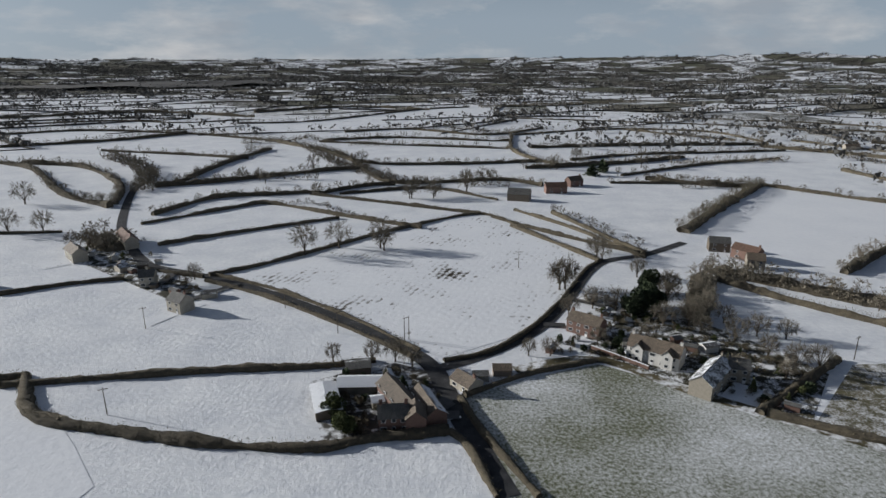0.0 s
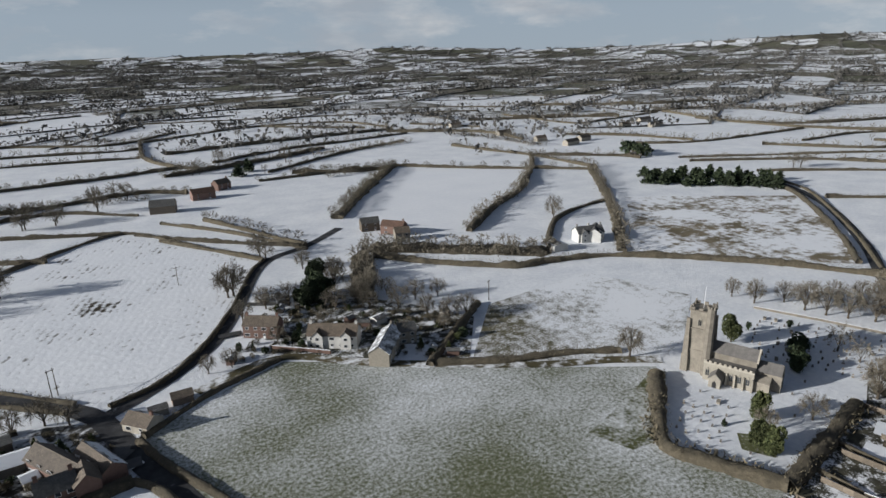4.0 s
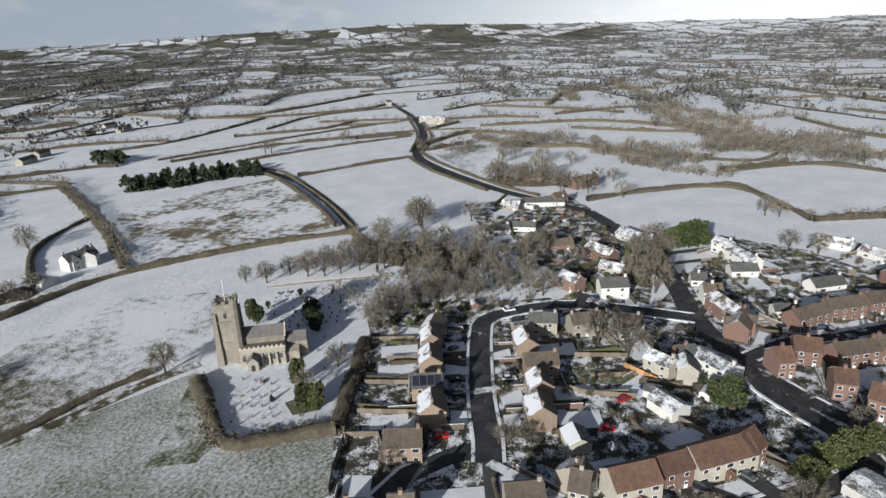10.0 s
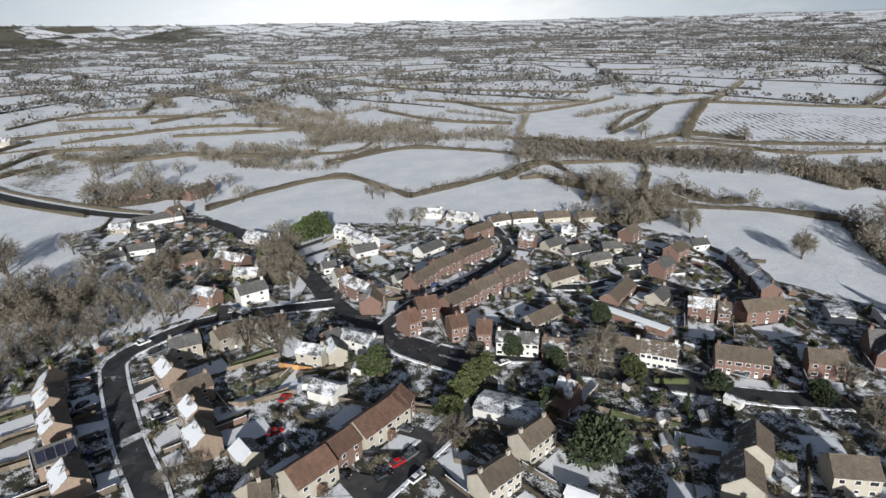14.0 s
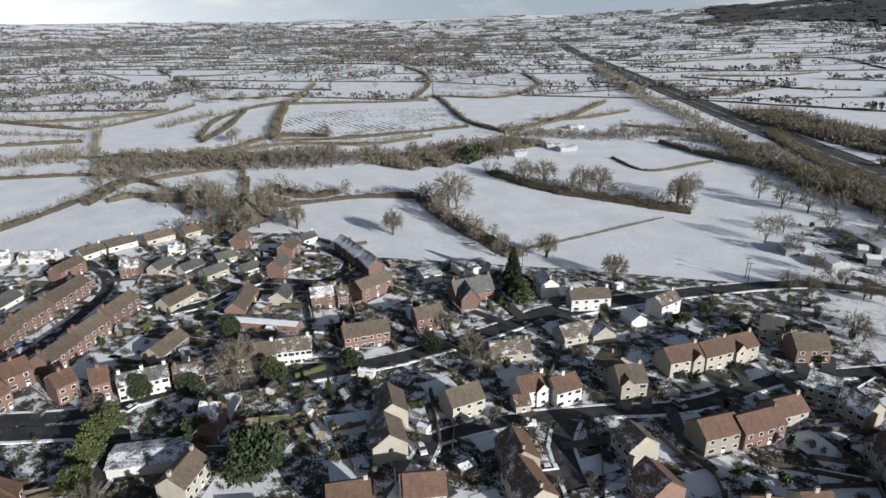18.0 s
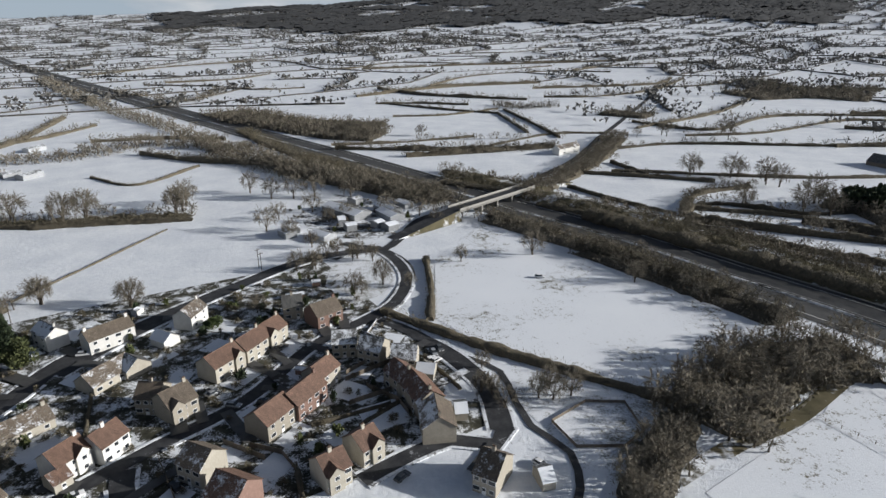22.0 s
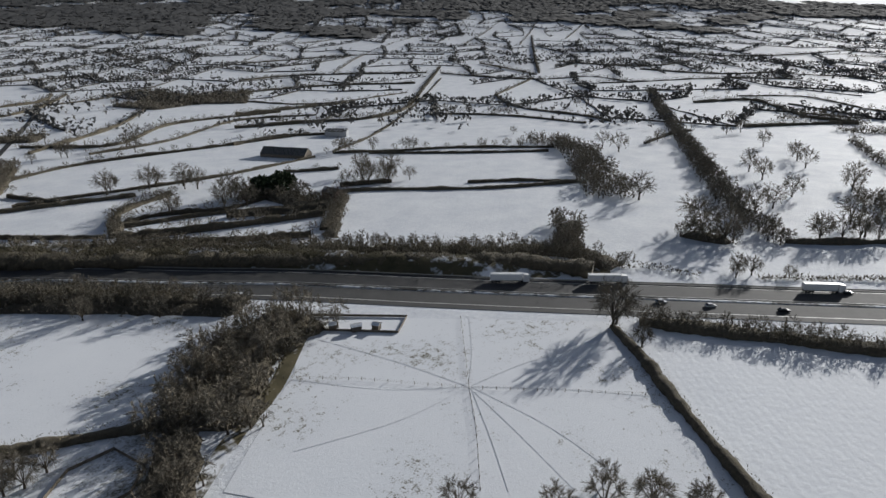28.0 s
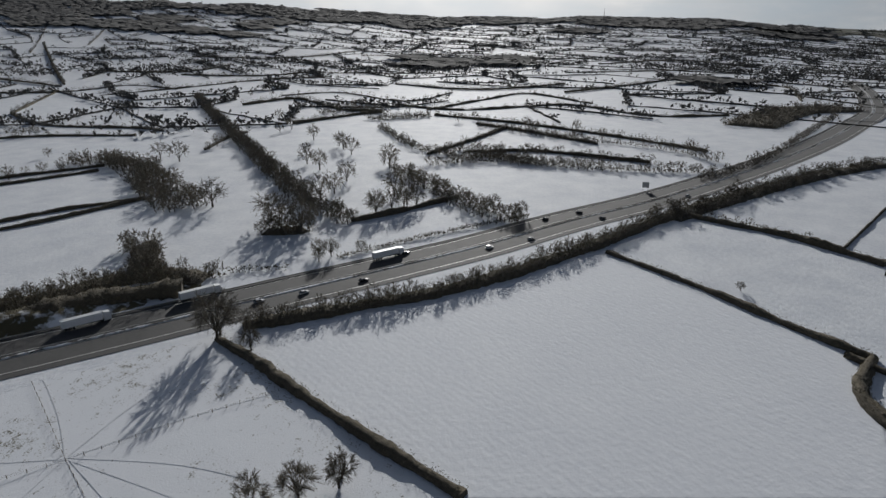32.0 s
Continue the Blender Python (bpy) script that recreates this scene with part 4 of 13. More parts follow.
def house(x, y, turn, length, width, eaves=5.0, pitch=38.0, wall="brick", roof="tile_brown", label="brick house", chimneys=1, snow=0.75, bays=3, porch=False, units=1, stack=None, name="house", door="white_paint", solar=False, near=True, gables=()):
    """Gabled house; its ridge runs along its own x axis, which is turned by turn degrees from the world's."""
    rnd = random.Random(int(abs(x * 31 + y * 17)))
    ob = new(name)
    ob.matrix_basis = pose(x, y, rise(x, y), 0, 0, turn)
    tagged(ob, label, "house" if name != "outbuilding" else "outbuilding")
    if math.hypot(x, y) > 225:
        bays = min(bays, 2)
    hl, hw = length / 2, width / 2
    for k in range(-2, 3):
        BLOCKED.append((x + math.cos(radians(turn)) * hl * k / 2, y + math.sin(radians(turn)) * hl * k / 2, hw + 0.8))
    up = hw * math.tan(radians(pitch))
    s = Shape().prism([(0, -hw, -0.3), (0, hw, -0.3), (0, hw, eaves), (0, 0, eaves + up), (0, -hw, eaves)], (-hl, 0, 0), (hl, 0, 0))
    part("wall", s.mesh("wall", M[wall]), ob)
    slope = math.hypot(hw, up) + 0.35
    for side in (1, -1):
        # slope: x along the ridge, y down the slope from the ridge, z out of it
        m = Matrix.Translation((0, 0, eaves + up + 0.02)) @ pose(0, 0, 0, 0, 0, 180 if side > 0 else 0) @ pose(0, 0, 0, pitch, 0, 0)
        out = Matrix.Rotation(radians(turn), 3, "Z") @ Vector((0, side, 0))
        cold = out.dot(NORTH)
        amount = snow if snow >= 2 else snow * (1.05 if cold > 0.25 else (0.55 if cold > -0.35 else 0.12))
        frost = min(1.0 if amount > 1.15 else 0.5, round(amount * 4) / 4)
        r = Shape().box(-hl - 0.25, -slope, 0.0, hl + 0.25, 0.02, 0.11)
        part("roof_slope", r.mesh("roof_slope", M[roof, frost]), ob, at=m)
        if amount > 0.85:
            part("snow_cover", snow_sheet(length + 0.4, slope - 0.05, rnd).mesh("snow_cover", M["snow_roof"]), ob, "snow lying on the roof slope", at=m @ Matrix.Translation((0, 0, 0.1)))
        if solar and side == solar:
            for i in range(max(2, int(length / 2.2))):
                sp = Shape().box(-0.95, -slope * 0.8, 0.13, 0.95, -slope * 0.15, 0.18)
                part("solar_panel", sp.mesh("solar_panel", M["solar"]), ob, at=m @ Matrix.Translation((-hl + 1.3 + 2.1 * i, 0, 0)))
    if near:
        part("ridge", Shape().prism([(0, -0.16, 0), (0, 0, 0.12), (0, 0.16, 0)], (-hl - 0.25, 0, eaves + up + 0.1), (hl + 0.25, 0, eaves + up + 0.1)).mesh("ridge", M[roof]), ob)
    for i in range(chimneys):
        cx = 0 if chimneys == 1 and units == 1 and hl < 4 else (-hl + 0.7 + (length - 1.4) * (i / max(1, chimneys - 1)) if chimneys > 1 else hl - 0.8)
        part("chimney", CHIMNEYS[stack or (wall if wall in CHIMNEYS else "brick")], ob, at=pose(cx, 0, eaves + up + 0.25))
    HOMES.append((x, y, turn, hl, hw, near))
    if near:
        storeys = 2 if eaves > 3.6 else 1
        for side in (-1, 1):
            turn_side = 0 if side < 0 else 180
            for st in range(storeys):
                z = 1.35 + st * 2.55
                count = bays * units
                for i in range(count):
                    px = -hl + length * (i + 0.5) / count
                    key = (1.9, 1.2) if (i + st) % 3 == 0 else (1.3, 1.15)
                    if st == 0 and i % bays == bays // 2:
                        part("door", DOORS[door], ob, at=pose(px, side * hw, 0, 0, 0, turn_side))
                        continue
                    if math.hypot(x, y) > 210:
                        part("window", FAR_WINDOWS[key], ob, at=pose(px, side * hw, z, 0, 0, turn_side))
                        continue
                    fr, pane = WINDOWS[key]
                    w = part("window", fr, ob, at=pose(px, side * hw, z, 0, 0, turn_side))
                    part("pane", pane, w)
        for gx, side in gables:
            gw, out, top = 1.9, 0.7, eaves + 1.9 * math.tan(radians(44))
            back = hw * max(0.0, 1 - (top - eaves) / up) if up else 0
            g = Shape().prism([(gx - gw, 0, -0.2), (gx + gw, 0, -0.2), (gx + gw, 0, eaves), (gx, 0, top), (gx - gw, 0, eaves)], (0, side * (hw + out), 0), (0, side * back, 0))
            gable = part("front_gable", g.mesh("front_gable", M[wall]), ob)
            for k in (-1, 1):
                e = Vector((gx + k * (gw + 0.3), 0, eaves - 0.25))
                q = Shape().prism([e, (gx, 0, top + 0.05), (gx, 0, top + 0.18), e + Vector((0, 0, 0.13))], (0, side * (hw + out + 0.25), 0), (0, side * back * 0.6, 0))
                part("gable_roof", q.mesh("gable_roof", M[roof]), gable)
            for z in (1.35, 3.9) if storeys > 1 else (1.35,):
                part("window", FAR_WINDOWS[1.3, 1.15], ob, at=pose(gx, side * (hw + out), z, 0, 0, 0 if side < 0 else 180))
        if porch:
            p = Shape().prism([(-1.0, 0, 2.3), (1.0, 0, 2.3), (0, 0, 3.1)], (0, -hw - 1.4, 0), (0, -hw, 0)).box(-0.95, -hw - 1.3, -0.1, -0.8, -hw, 2.3).box(0.8, -hw - 1.3, -0.1, 0.95, -hw, 2.3)
            part("porch", p.mesh("porch", M[roof]), ob)
    return ob


# ---- church ----
def church(x, y, turn):
    ob = new("church")
    ob.matrix_basis = pose(x, y, 0, 0, 0, turn)
    tagged(ob, "medieval stone parish church with a tall battlemented tower and slate roofs", "church")

    def crenels(s, x0, y0, x1, y1, z, step=1.1, h=0.8, t=0.4):
        length = math.hypot(x1 - x0, y1 - y0)
        n = max(2, int(length / step))
        for i in range(n):
            if i % 2 == 0:
                a, b = i / n, (i + 1) / n
                px, py, qx, qy = x0 + (x1 - x0) * a, y0 + (y1 - y0) * a, x0 + (x1 - x0) * b, y0 + (y1 - y0) * b
                s.box(min(px, qx) - (t / 2 if abs(x1 - x0) < 0.1 else 0), min(py, qy) - (t / 2 if abs(y1 - y0) < 0.1 else 0), z, max(px, qx) + (t / 2 if abs(x1 - x0) < 0.1 else 0), max(py, qy) + (t / 2 if abs(y1 - y0) < 0.1 else 0), z + h)

    tw = Shape().box(-6.6, 3.0, -0.3, 0.2, 9.8, 7.5, top=0.12).box(-6.45, 3.15, 7.5, 0.05, 9.65, 14.8, top=0.1).box(-6.3, 3.3, 14.8, -0.1, 9.5, 21.0)
    for z in (7.4, 14.7, 20.6):
        tw.box(-6.7, 2.9, z, 0.3, 9.9, z + 0.3)
    for cx, cy in ((-6.5, 3.1), (-6.5, 9.7), (0.1, 9.7)):
        for z, k in ((0, 1.1), (6, 0.85), (12, 0.65)):
            tw.box(cx - k, cy - k, z - 0.3, cx + k, cy + k, z + 6, top=0.15)
    tower = part("tower", tw.mesh("tower", M["stone"]), ob)
    tp = Shape()
    for a in ((-6.3, 3.3, -0.1, 3.3), (-6.3, 9.5, -0.1, 9.5), (-6.3, 3.3, -6.3, 9.5), (-0.1, 3.3, -0.1, 9.5)):
        crenels(tp, *a, 21.0)
    for cx in (-6.3, -0.1):
        for cy in (3.3, 9.5):
            tp.box(cx - 0.35, cy - 0.35, 20.9, cx + 0.35, cy + 0.35, 22.6, top=0.25)
    part("parapet", tp.mesh("parapet", M["stone"]), tower)
    tu = Shape().tube((0.0, 3.0, -0.3), (0.0, 3.0, 22.6), 1.55, 1.35, 8)
    for i in range(8):
        a = 0.785 * i
        tu.box(1.2 * math.cos(a) - 0.28, 3.0 + 1.2 * math.sin(a) - 0.28, 22.6, 1.2 * math.cos(a) + 0.28, 3.0 + 1.2 * math.sin(a) + 0.28, 23.4)
    part("stair_turret", tu.mesh("stair_turret", M["stone"]), ob)
    part("flagpole", Shape().tube((-3.2, 6.4, 21), (-3.2, 6.4, 28), 0.09, 0.05, 6).mesh("flagpole", M["white_paint"]), ob)

    def louvre(px, py, z, turn_z, w, h, me_name, dark="glass"):
        f = Shape().prism([(-w / 2, -0.1, 0), (w / 2, -0.1, 0), (w / 2, -0.1, h * 0.65), (0, -0.1, h), (-w / 2, -0.1, h * 0.65)], (0, 0, 0), (0, 0.2, 0))
        win = part(me_name, f.mesh(me_name, M["stone_pale"]), ob, at=pose(px, py, z, 0, 0, turn_z))
        k = 0.78
        g = Shape()
        for c in (-0.25, 0.25):
            g.prism([(w * k * (c - 0.21), -0.13, 0.15), (w * k * (c + 0.21), -0.13, 0.15), (w * k * (c + 0.21), -0.13, h * 0.6), (w * k * c, -0.13, h * 0.8), (w * k * (c - 0.21), -0.13, h * 0.6)], (0, 0, 0), (0, 0.1, 0))
        part("pane", g.mesh("pane", M[dark]), win)

    louvre(-3.2, 3.25, 15.9, 0, 1.3, 3.0, "belfry_window", "dark")
    louvre(-0.1, 6.4, 15.9, 90, 1.3, 3.0, "belfry_window", "dark")
    part("nave", Shape().prism([(0, 3.4, -0.3), (0, 9.4, -0.3), (0, 9.4, 8.4), (0, 6.4, 10.9), (0, 3.4, 8.4)], (0.2, 0, 0), (14.2, 0, 0)).mesh("nave", M["stone"]), ob)
    for sgn in (1, -1):
        m = Matrix.Translation((7.2, 6.4, 11.0)) @ pose(0, 0, 0, 0, 0, 180 if sgn > 0 else 0) @ pose(0, 0, 0, 39.8, 0, 0)
        part("roof_slope", Shape().box(-7.0, -4.2, 0, 7.0, 0.02, 0.14).mesh("roof_slope", M["lead"]), ob, at=m)
    part("coping", Shape().prism([(0, 3.1, 8.5), (0, 6.4, 11.5), (0, 9.7, 8.5), (0, 9.7, 8.0), (0, 6.4, 11.0), (0, 3.1, 8.0)], (14.1, 0, 0), (14.6, 0, 0)).mesh("coping", M["stone_pale"]), ob)
    part("aisle", Shape().box(0.0, 0.0, -0.3, 14.3, 3.5, 5.9).mesh("aisle", M["stone_pale"]), ob)
    part("roof_slope", Shape().prism([(0, 0.3, 5.9), (0, 3.5, 6.3), (0, 3.5, 5.8)], (0.3, 0, 0), (14.0, 0, 0)).mesh("roof_slope", M["lead"]), ob)
    ap = Shape().box(-0.1, -0.1, 5.7, 14.4, 0.25, 6.2)
    crenels(ap, 0, 0.08, 14.3, 0.08, 6.2, 0.7, 0.55, 0.3)
    part("parapet", ap.mesh("parapet", M["stone_pale"]), ob)
    for px in (1.3, 8.1, 10.4, 12.8):
        louvre(px, -0.02, 1.6, 0, 1.5, 3.0, "aisle_window")
    for px in (6.9, 9.2, 11.6, 14.1):
        part("buttress", Shape().box(px - 0.3, -0.9, -0.3, px + 0.3, 0.05, 4.2, top=0.12).mesh("buttress", M["stone_pale"]), ob)
    part("porch", Shape().prism([(2.6, 0, -0.3), (6.0, 0, -0.3), (6.0, 0, 2.9), (4.3, 0, 4.6), (2.6, 0, 2.9)], (0, -3.8, 0), (0, 0.1, 0)).mesh("porch", M["stone_pale"]), ob)
    for sgn in (1, -1):
        part("porch_roof", Shape().prism([(4.3, 0, 4.75), (4.3 + sgn * 2.0, 0, 2.75), (4.3 + sgn * 2.0, 0, 2.95), (4.3, 0, 4.95)], (0, -4.0, 0), (0, 0.0, 0)).mesh("porch_roof", M["lead"]), ob)
    part("porch_arch", Shape().prism([(3.7, 0, 0), (4.9, 0, 0), (4.9, 0, 1.6), (4.3, 0, 2.4), (3.7, 0, 1.6)], (0, -3.86, 0), (0, -3.7, 0)).mesh("porch_arch", M["dark"]), ob)
    part("chancel", Shape().prism([(0, 3.6, -0.3), (0, 9.2, -0.3), (0, 9.2, 5.4), (0, 6.4, 7.8), (0, 3.6, 5.4)], (14.2, 0, 0), (21.2, 0, 0)).mesh("chancel", M["stone"]), ob)
    for sgn in (1, -1):
        m = Matrix.Translation((17.8, 6.4, 7.9)) @ pose(0, 0, 0, 0, 0, 180 if sgn > 0 else 0) @ pose(0, 0, 0, 40.6, 0, 0)
        part("roof_slope", Shape().box(-3.3, -3.9, 0, 3.3, 0.02, 0.14).mesh("roof_slope", M["lead"]), ob, at=m)
    louvre(17.5, 3.58, 1.6, 0, 1.2, 2.6, "chancel_window")
    louvre(21.22, 6.4, 1.8, 90, 2.2, 3.6, "east_window")
    part("chapel", Shape().prism([(0, 0.4, -0.3), (0, 3.7, -0.3), (0, 3.7, 4.6), (0, 0.4, 3.4)], (14.3, 0, 0), (18.6, 0, 0)).mesh("chapel", M["stone"]), ob)


GRAVES = [
    Shape().prism([(-0.3, 0, -0.2), (0.3, 0, -0.2), (0.3, 0, 0.75), (0.15, 0, 0.95), (-0.15, 0, 0.95), (-0.3, 0, 0.75)], (0, -0.07, 0), (0, 0.07, 0)).mesh("gravestone", M["lead"]),
    Shape().box(-0.08, -0.08, -0.2, 0.08, 0.08, 1.3).box(-0.35, -0.07, 0.85, 0.35, 0.07, 1.0).box(-0.4, -0.25, -0.2, 0.4, 0.25, 0.25).mesh("gravestone", M["stone"]),
    Shape().box(-0.45, -0.9, -0.2, 0.45, 0.9, 0.6).box(-0.52, -1.0, 0.6, 0.52, 1.0, 0.7).mesh("gravestone", M["stone"]),
]


def graves(corner, along, up, rows, cols, turn, keep=0.8):
    rnd = random.Random(rows * 31 + cols)
    for i in range(rows):
        for j in range(cols):
            if rnd.random() < keep:
                p = Vector((*corner, 0)) + Vector((*along, 0)) * (j + rnd.uniform(-0.3, 0.3)) / max(1, cols - 1) + Vector((*up, 0)) * (i + rnd.uniform(-0.15, 0.15)) / max(1, rows - 1)
                g = new("gravestone", rnd.choices(GRAVES, (6, 2, 1))[0])
                g.matrix_basis = pose(p.x, p.y, 0.04, rnd.uniform(-4, 4), rnd.uniform(-4, 4), turn + rnd.uniform(-8, 8))
                tagged(g, "weathered stone grave marker in churchyard snow", "gravestone", "graves in the churchyard")


# ---- vehicles ----
def car_parts(paint, van=False):
    L, W, H = (4.9, 1.9, 2.0) if van else (4.3, 1.75, 1.45)
    sill, belt_z = 0.28, (1.0 if van else 0.85)
    side = [(-L / 2, sill), (L / 2, sill), (L / 2, 0.6), (L / 2 - 0.15, belt_z - 0.12), (L * 0.22, belt_z), (-L / 2 + 0.1, belt_z), (-L / 2, 0.65)]
    body = Shape().prism([(x, 0, z) for x, z in side], (0, -W / 2, 0), (0, W / 2, 0))
    roof0, roof1 = (-L / 2 + 0.15, L * 0.2) if van else (-L * 0.3, L * 0.06)
    cab = Shape()
    lo = [(-L / 2 + 0.12, -W / 2 + 0.06, belt_z), (L * 0.24, -W / 2 + 0.06, belt_z), (L * 0.24, W / 2 - 0.06, belt_z), (-L / 2 + 0.12, W / 2 - 0.06, belt_z)]
    hi = [(roof0, -W / 2 + 0.22, H - 0.05), (roof1, -W / 2 + 0.22, H - 0.05), (roof1, W / 2 - 0.22, H - 0.05), (roof0, W / 2 - 0.22, H - 0.05)]
    cab.v = lo + hi
    cab.f = [(i, (i + 1) % 4, 4 + (i + 1) % 4, 4 + i) for i in range(4)]
    cab.s = [0] * 4
    top = Shape().box(roof0 - 0.03, -W / 2 + 0.2, H - 0.06, roof1 + 0.03, W / 2 - 0.2, H, top=0.06)
    wheel = Shape().tube((0, -0.1, 0), (0, 0.1, 0), 0.32, 0.32, 10)
    rim = Shape().tube((0, -0.12, 0), (0, 0.12, 0), 0.19, 0.19, 8)
    lamp = Shape().box(-0.03, -0.2, -0.07, 0.03, 0.2, 0.07)
    return {"body": body.mesh("body", paint), "windows": cab.mesh("glasshouse", M["glass"]), "roof": top.mesh("roof", paint), "wheel": wheel.mesh("wheel", M["dark"]), "rim": rim.mesh("rim", M["metal"]), "lamp": lamp.mesh("headlight", M["white_paint"]), "size": (L, W)}


CARS = {(c, v): car_parts(CAR_PAINT[c], v) for c in CAR_PAINT for v in (False, True)}


def car(x, y, turn, colour="grey", van=False, label=""):
    p = CARS[colour, van]
    L, W = p["size"]
    ob = new("van" if van else "car")
    ob.matrix_basis = pose(x, y, 0.19, 0, 0, turn)
    for n, k in (("body", "body"), ("glasshouse", "windows"), ("roof", "roof")):
        part(n, p[k], ob)
    for sx in (-1, 1):
        for sy in (-1, 1):
            part("wheel", p["wheel"], ob, at=pose(sx * L * 0.31, sy * (W / 2 - 0.08), 0.32))
        part("headlight", p["lamp"], ob, at=pose(L / 2, sx * 0.6, 0.62))
    return tagged(ob, label or f"{colour} {'van' if van else 'hatchback car'} parked beside houses in snow", "van" if van else "car")


def lorry(x, y, turn):
    ob = new("lorry")
    ob.matrix_basis = pose(x, y, 0.2, 0, 0, turn)
    tagged(ob, "white articulated lorry with a long box trailer on the motorway", "lorry")
    part("trailer", Shape().box(-8.2, -1.25, 1.2, 5.2, 1.25, 4.0).mesh("trailer", M["white_paint"]), ob)
    part("chassis", Shape().box(-8.0, -0.5, 0.8, 5.0, 0.5, 1.2).box(4.4, -0.9, 0.5, 8.2, 0.9, 0.9).mesh("chassis", M["dark"]), ob)
    cab = part("cab", Shape().prism([(5.7, 0, 0.6), (8.2, 0, 0.6), (8.2, 0, 2.2), (7.9, 0, 3.6), (5.7, 0, 3.9)], (0, -1.22, 0), (0, 1.22, 0)).mesh("cab", M["white_paint"]), ob)
    part("windscreen", Shape().prism([(8.21, 0, 2.2), (7.93, 0, 3.5), (7.98, 0, 3.5), (8.27, 0, 2.2)], (0, -1.1, 0), (0, 1.1, 0)).mesh("windscreen", M["glass"]), cab)
    wm = Shape().tube((0, -0.15, 0), (0, 0.15, 0), 0.5, 0.5, 10).mesh("wheel", M["dark"])
    for wx in (-7.0, -5.7, -4.4, 4.9, 7.4):
        for sy in (-1, 1):
            part("wheel", wm, ob, at=pose(wx, sy * 1.1, 0.5))


# ---- fences, walls, poles ----
PANELS = {}


def fence(pts, height=1.6, mat="wood", label="weathered wooden garden fence"):
    key = (height, mat)
    if key not in PANELS:
        s = Shape().box(-0.5, -0.03, 0.05, 0.5, 0.03, height, top=0.01)
        PANELS[key] = s.mesh("panel", M[mat]), Shape().box(-0.06, -0.06, -0.2, 0.06, 0.06, height + 0.1).mesh("post", M[mat])
    panel, post = PANELS[key]
    ob = new("fence")
    ob.matrix_basis = pose(pts[0][0], pts[0][1], 0.05)
    tagged(ob, label, "fence")
    o = Vector((*pts[0], 0))
    for a, b in zip(pts, pts[1:]):
        a, b = Vector((*a, 0)) - o, Vector((*b, 0)) - o
        n = max(1, round((b - a).length / 2.4))
        turn = math.atan2((b - a).y, (b - a).x)
        for i in range(n):
            c = a.lerp(b, (i + 0.5) / n)
            part("panel", panel, ob, at=Matrix.LocRotScale(c, Euler((0, 0, turn)), ((b - a).length / n, 1, 1)))
            part("post", post, ob, at=Matrix.Translation(a.lerp(b, i / n)))
        part("post", post, ob, at=Matrix.Translation(b))
    return ob


def low_wall(pts, height=1.1, thick=0.4, mat="stone", label="low stone boundary wall topped with snow"):
    ob = new("boundary_wall")
    o = Vector((*pts[0], 0))
    ob.matrix_basis = pose(pts[0][0], pts[0][1], 0)
    s, t = Shape(), Shape()
    for a, b in zip(pts, pts[1:]):
        a, b = Vector((*a, 0)) - o, Vector((*b, 0)) - o
        d = (b - a).normalized()
        n = Vector((-d.y, d.x, 0)) * thick / 2
        s.prism([a - n, a + n, a + n + Vector((0, 0, height)), a - n + Vector((0, 0, height))], (0, 0, 0), b - a)
        t.prism([a - n * 1.2 + Vector((0, 0, height)), a + n * 1.2 + Vector((0, 0, height)), a + n * 0.6 + Vector((0, 0, height + 0.1)), a - n * 0.6 + Vector((0, 0, height + 0.1))], (0, 0, 0), b - a)
    part("masonry", s.mesh("masonry", M[mat]), ob)
    part("snow_cap", t.mesh("snow_cap", M["snow_roof"]), ob, "snow lying on the wall top")
    return tagged(ob, label, "wall")


def pole(x, y, height=9.0, twin=False, label="wooden utility pole in a snowy field"):
    ob = new("utility_pole")
    ob.matrix_basis = pose(x, y, rise(x, y), 0, 0, 30)
    tagged(ob, label, "utility pole")
    for dx in (-0.9, 0.9) if twin else (0,):
        part("pole", Shape().tube((dx, 0, -0.3), (dx, 0, height), 0.17, 0.12, 7).mesh("pole", M["bark"]), ob)
    part("crossarm", Shape().box(-1.3, -0.07, height - 0.7, 1.3, 0.07, height - 0.5).mesh("crossarm", M["bark"]), ob)


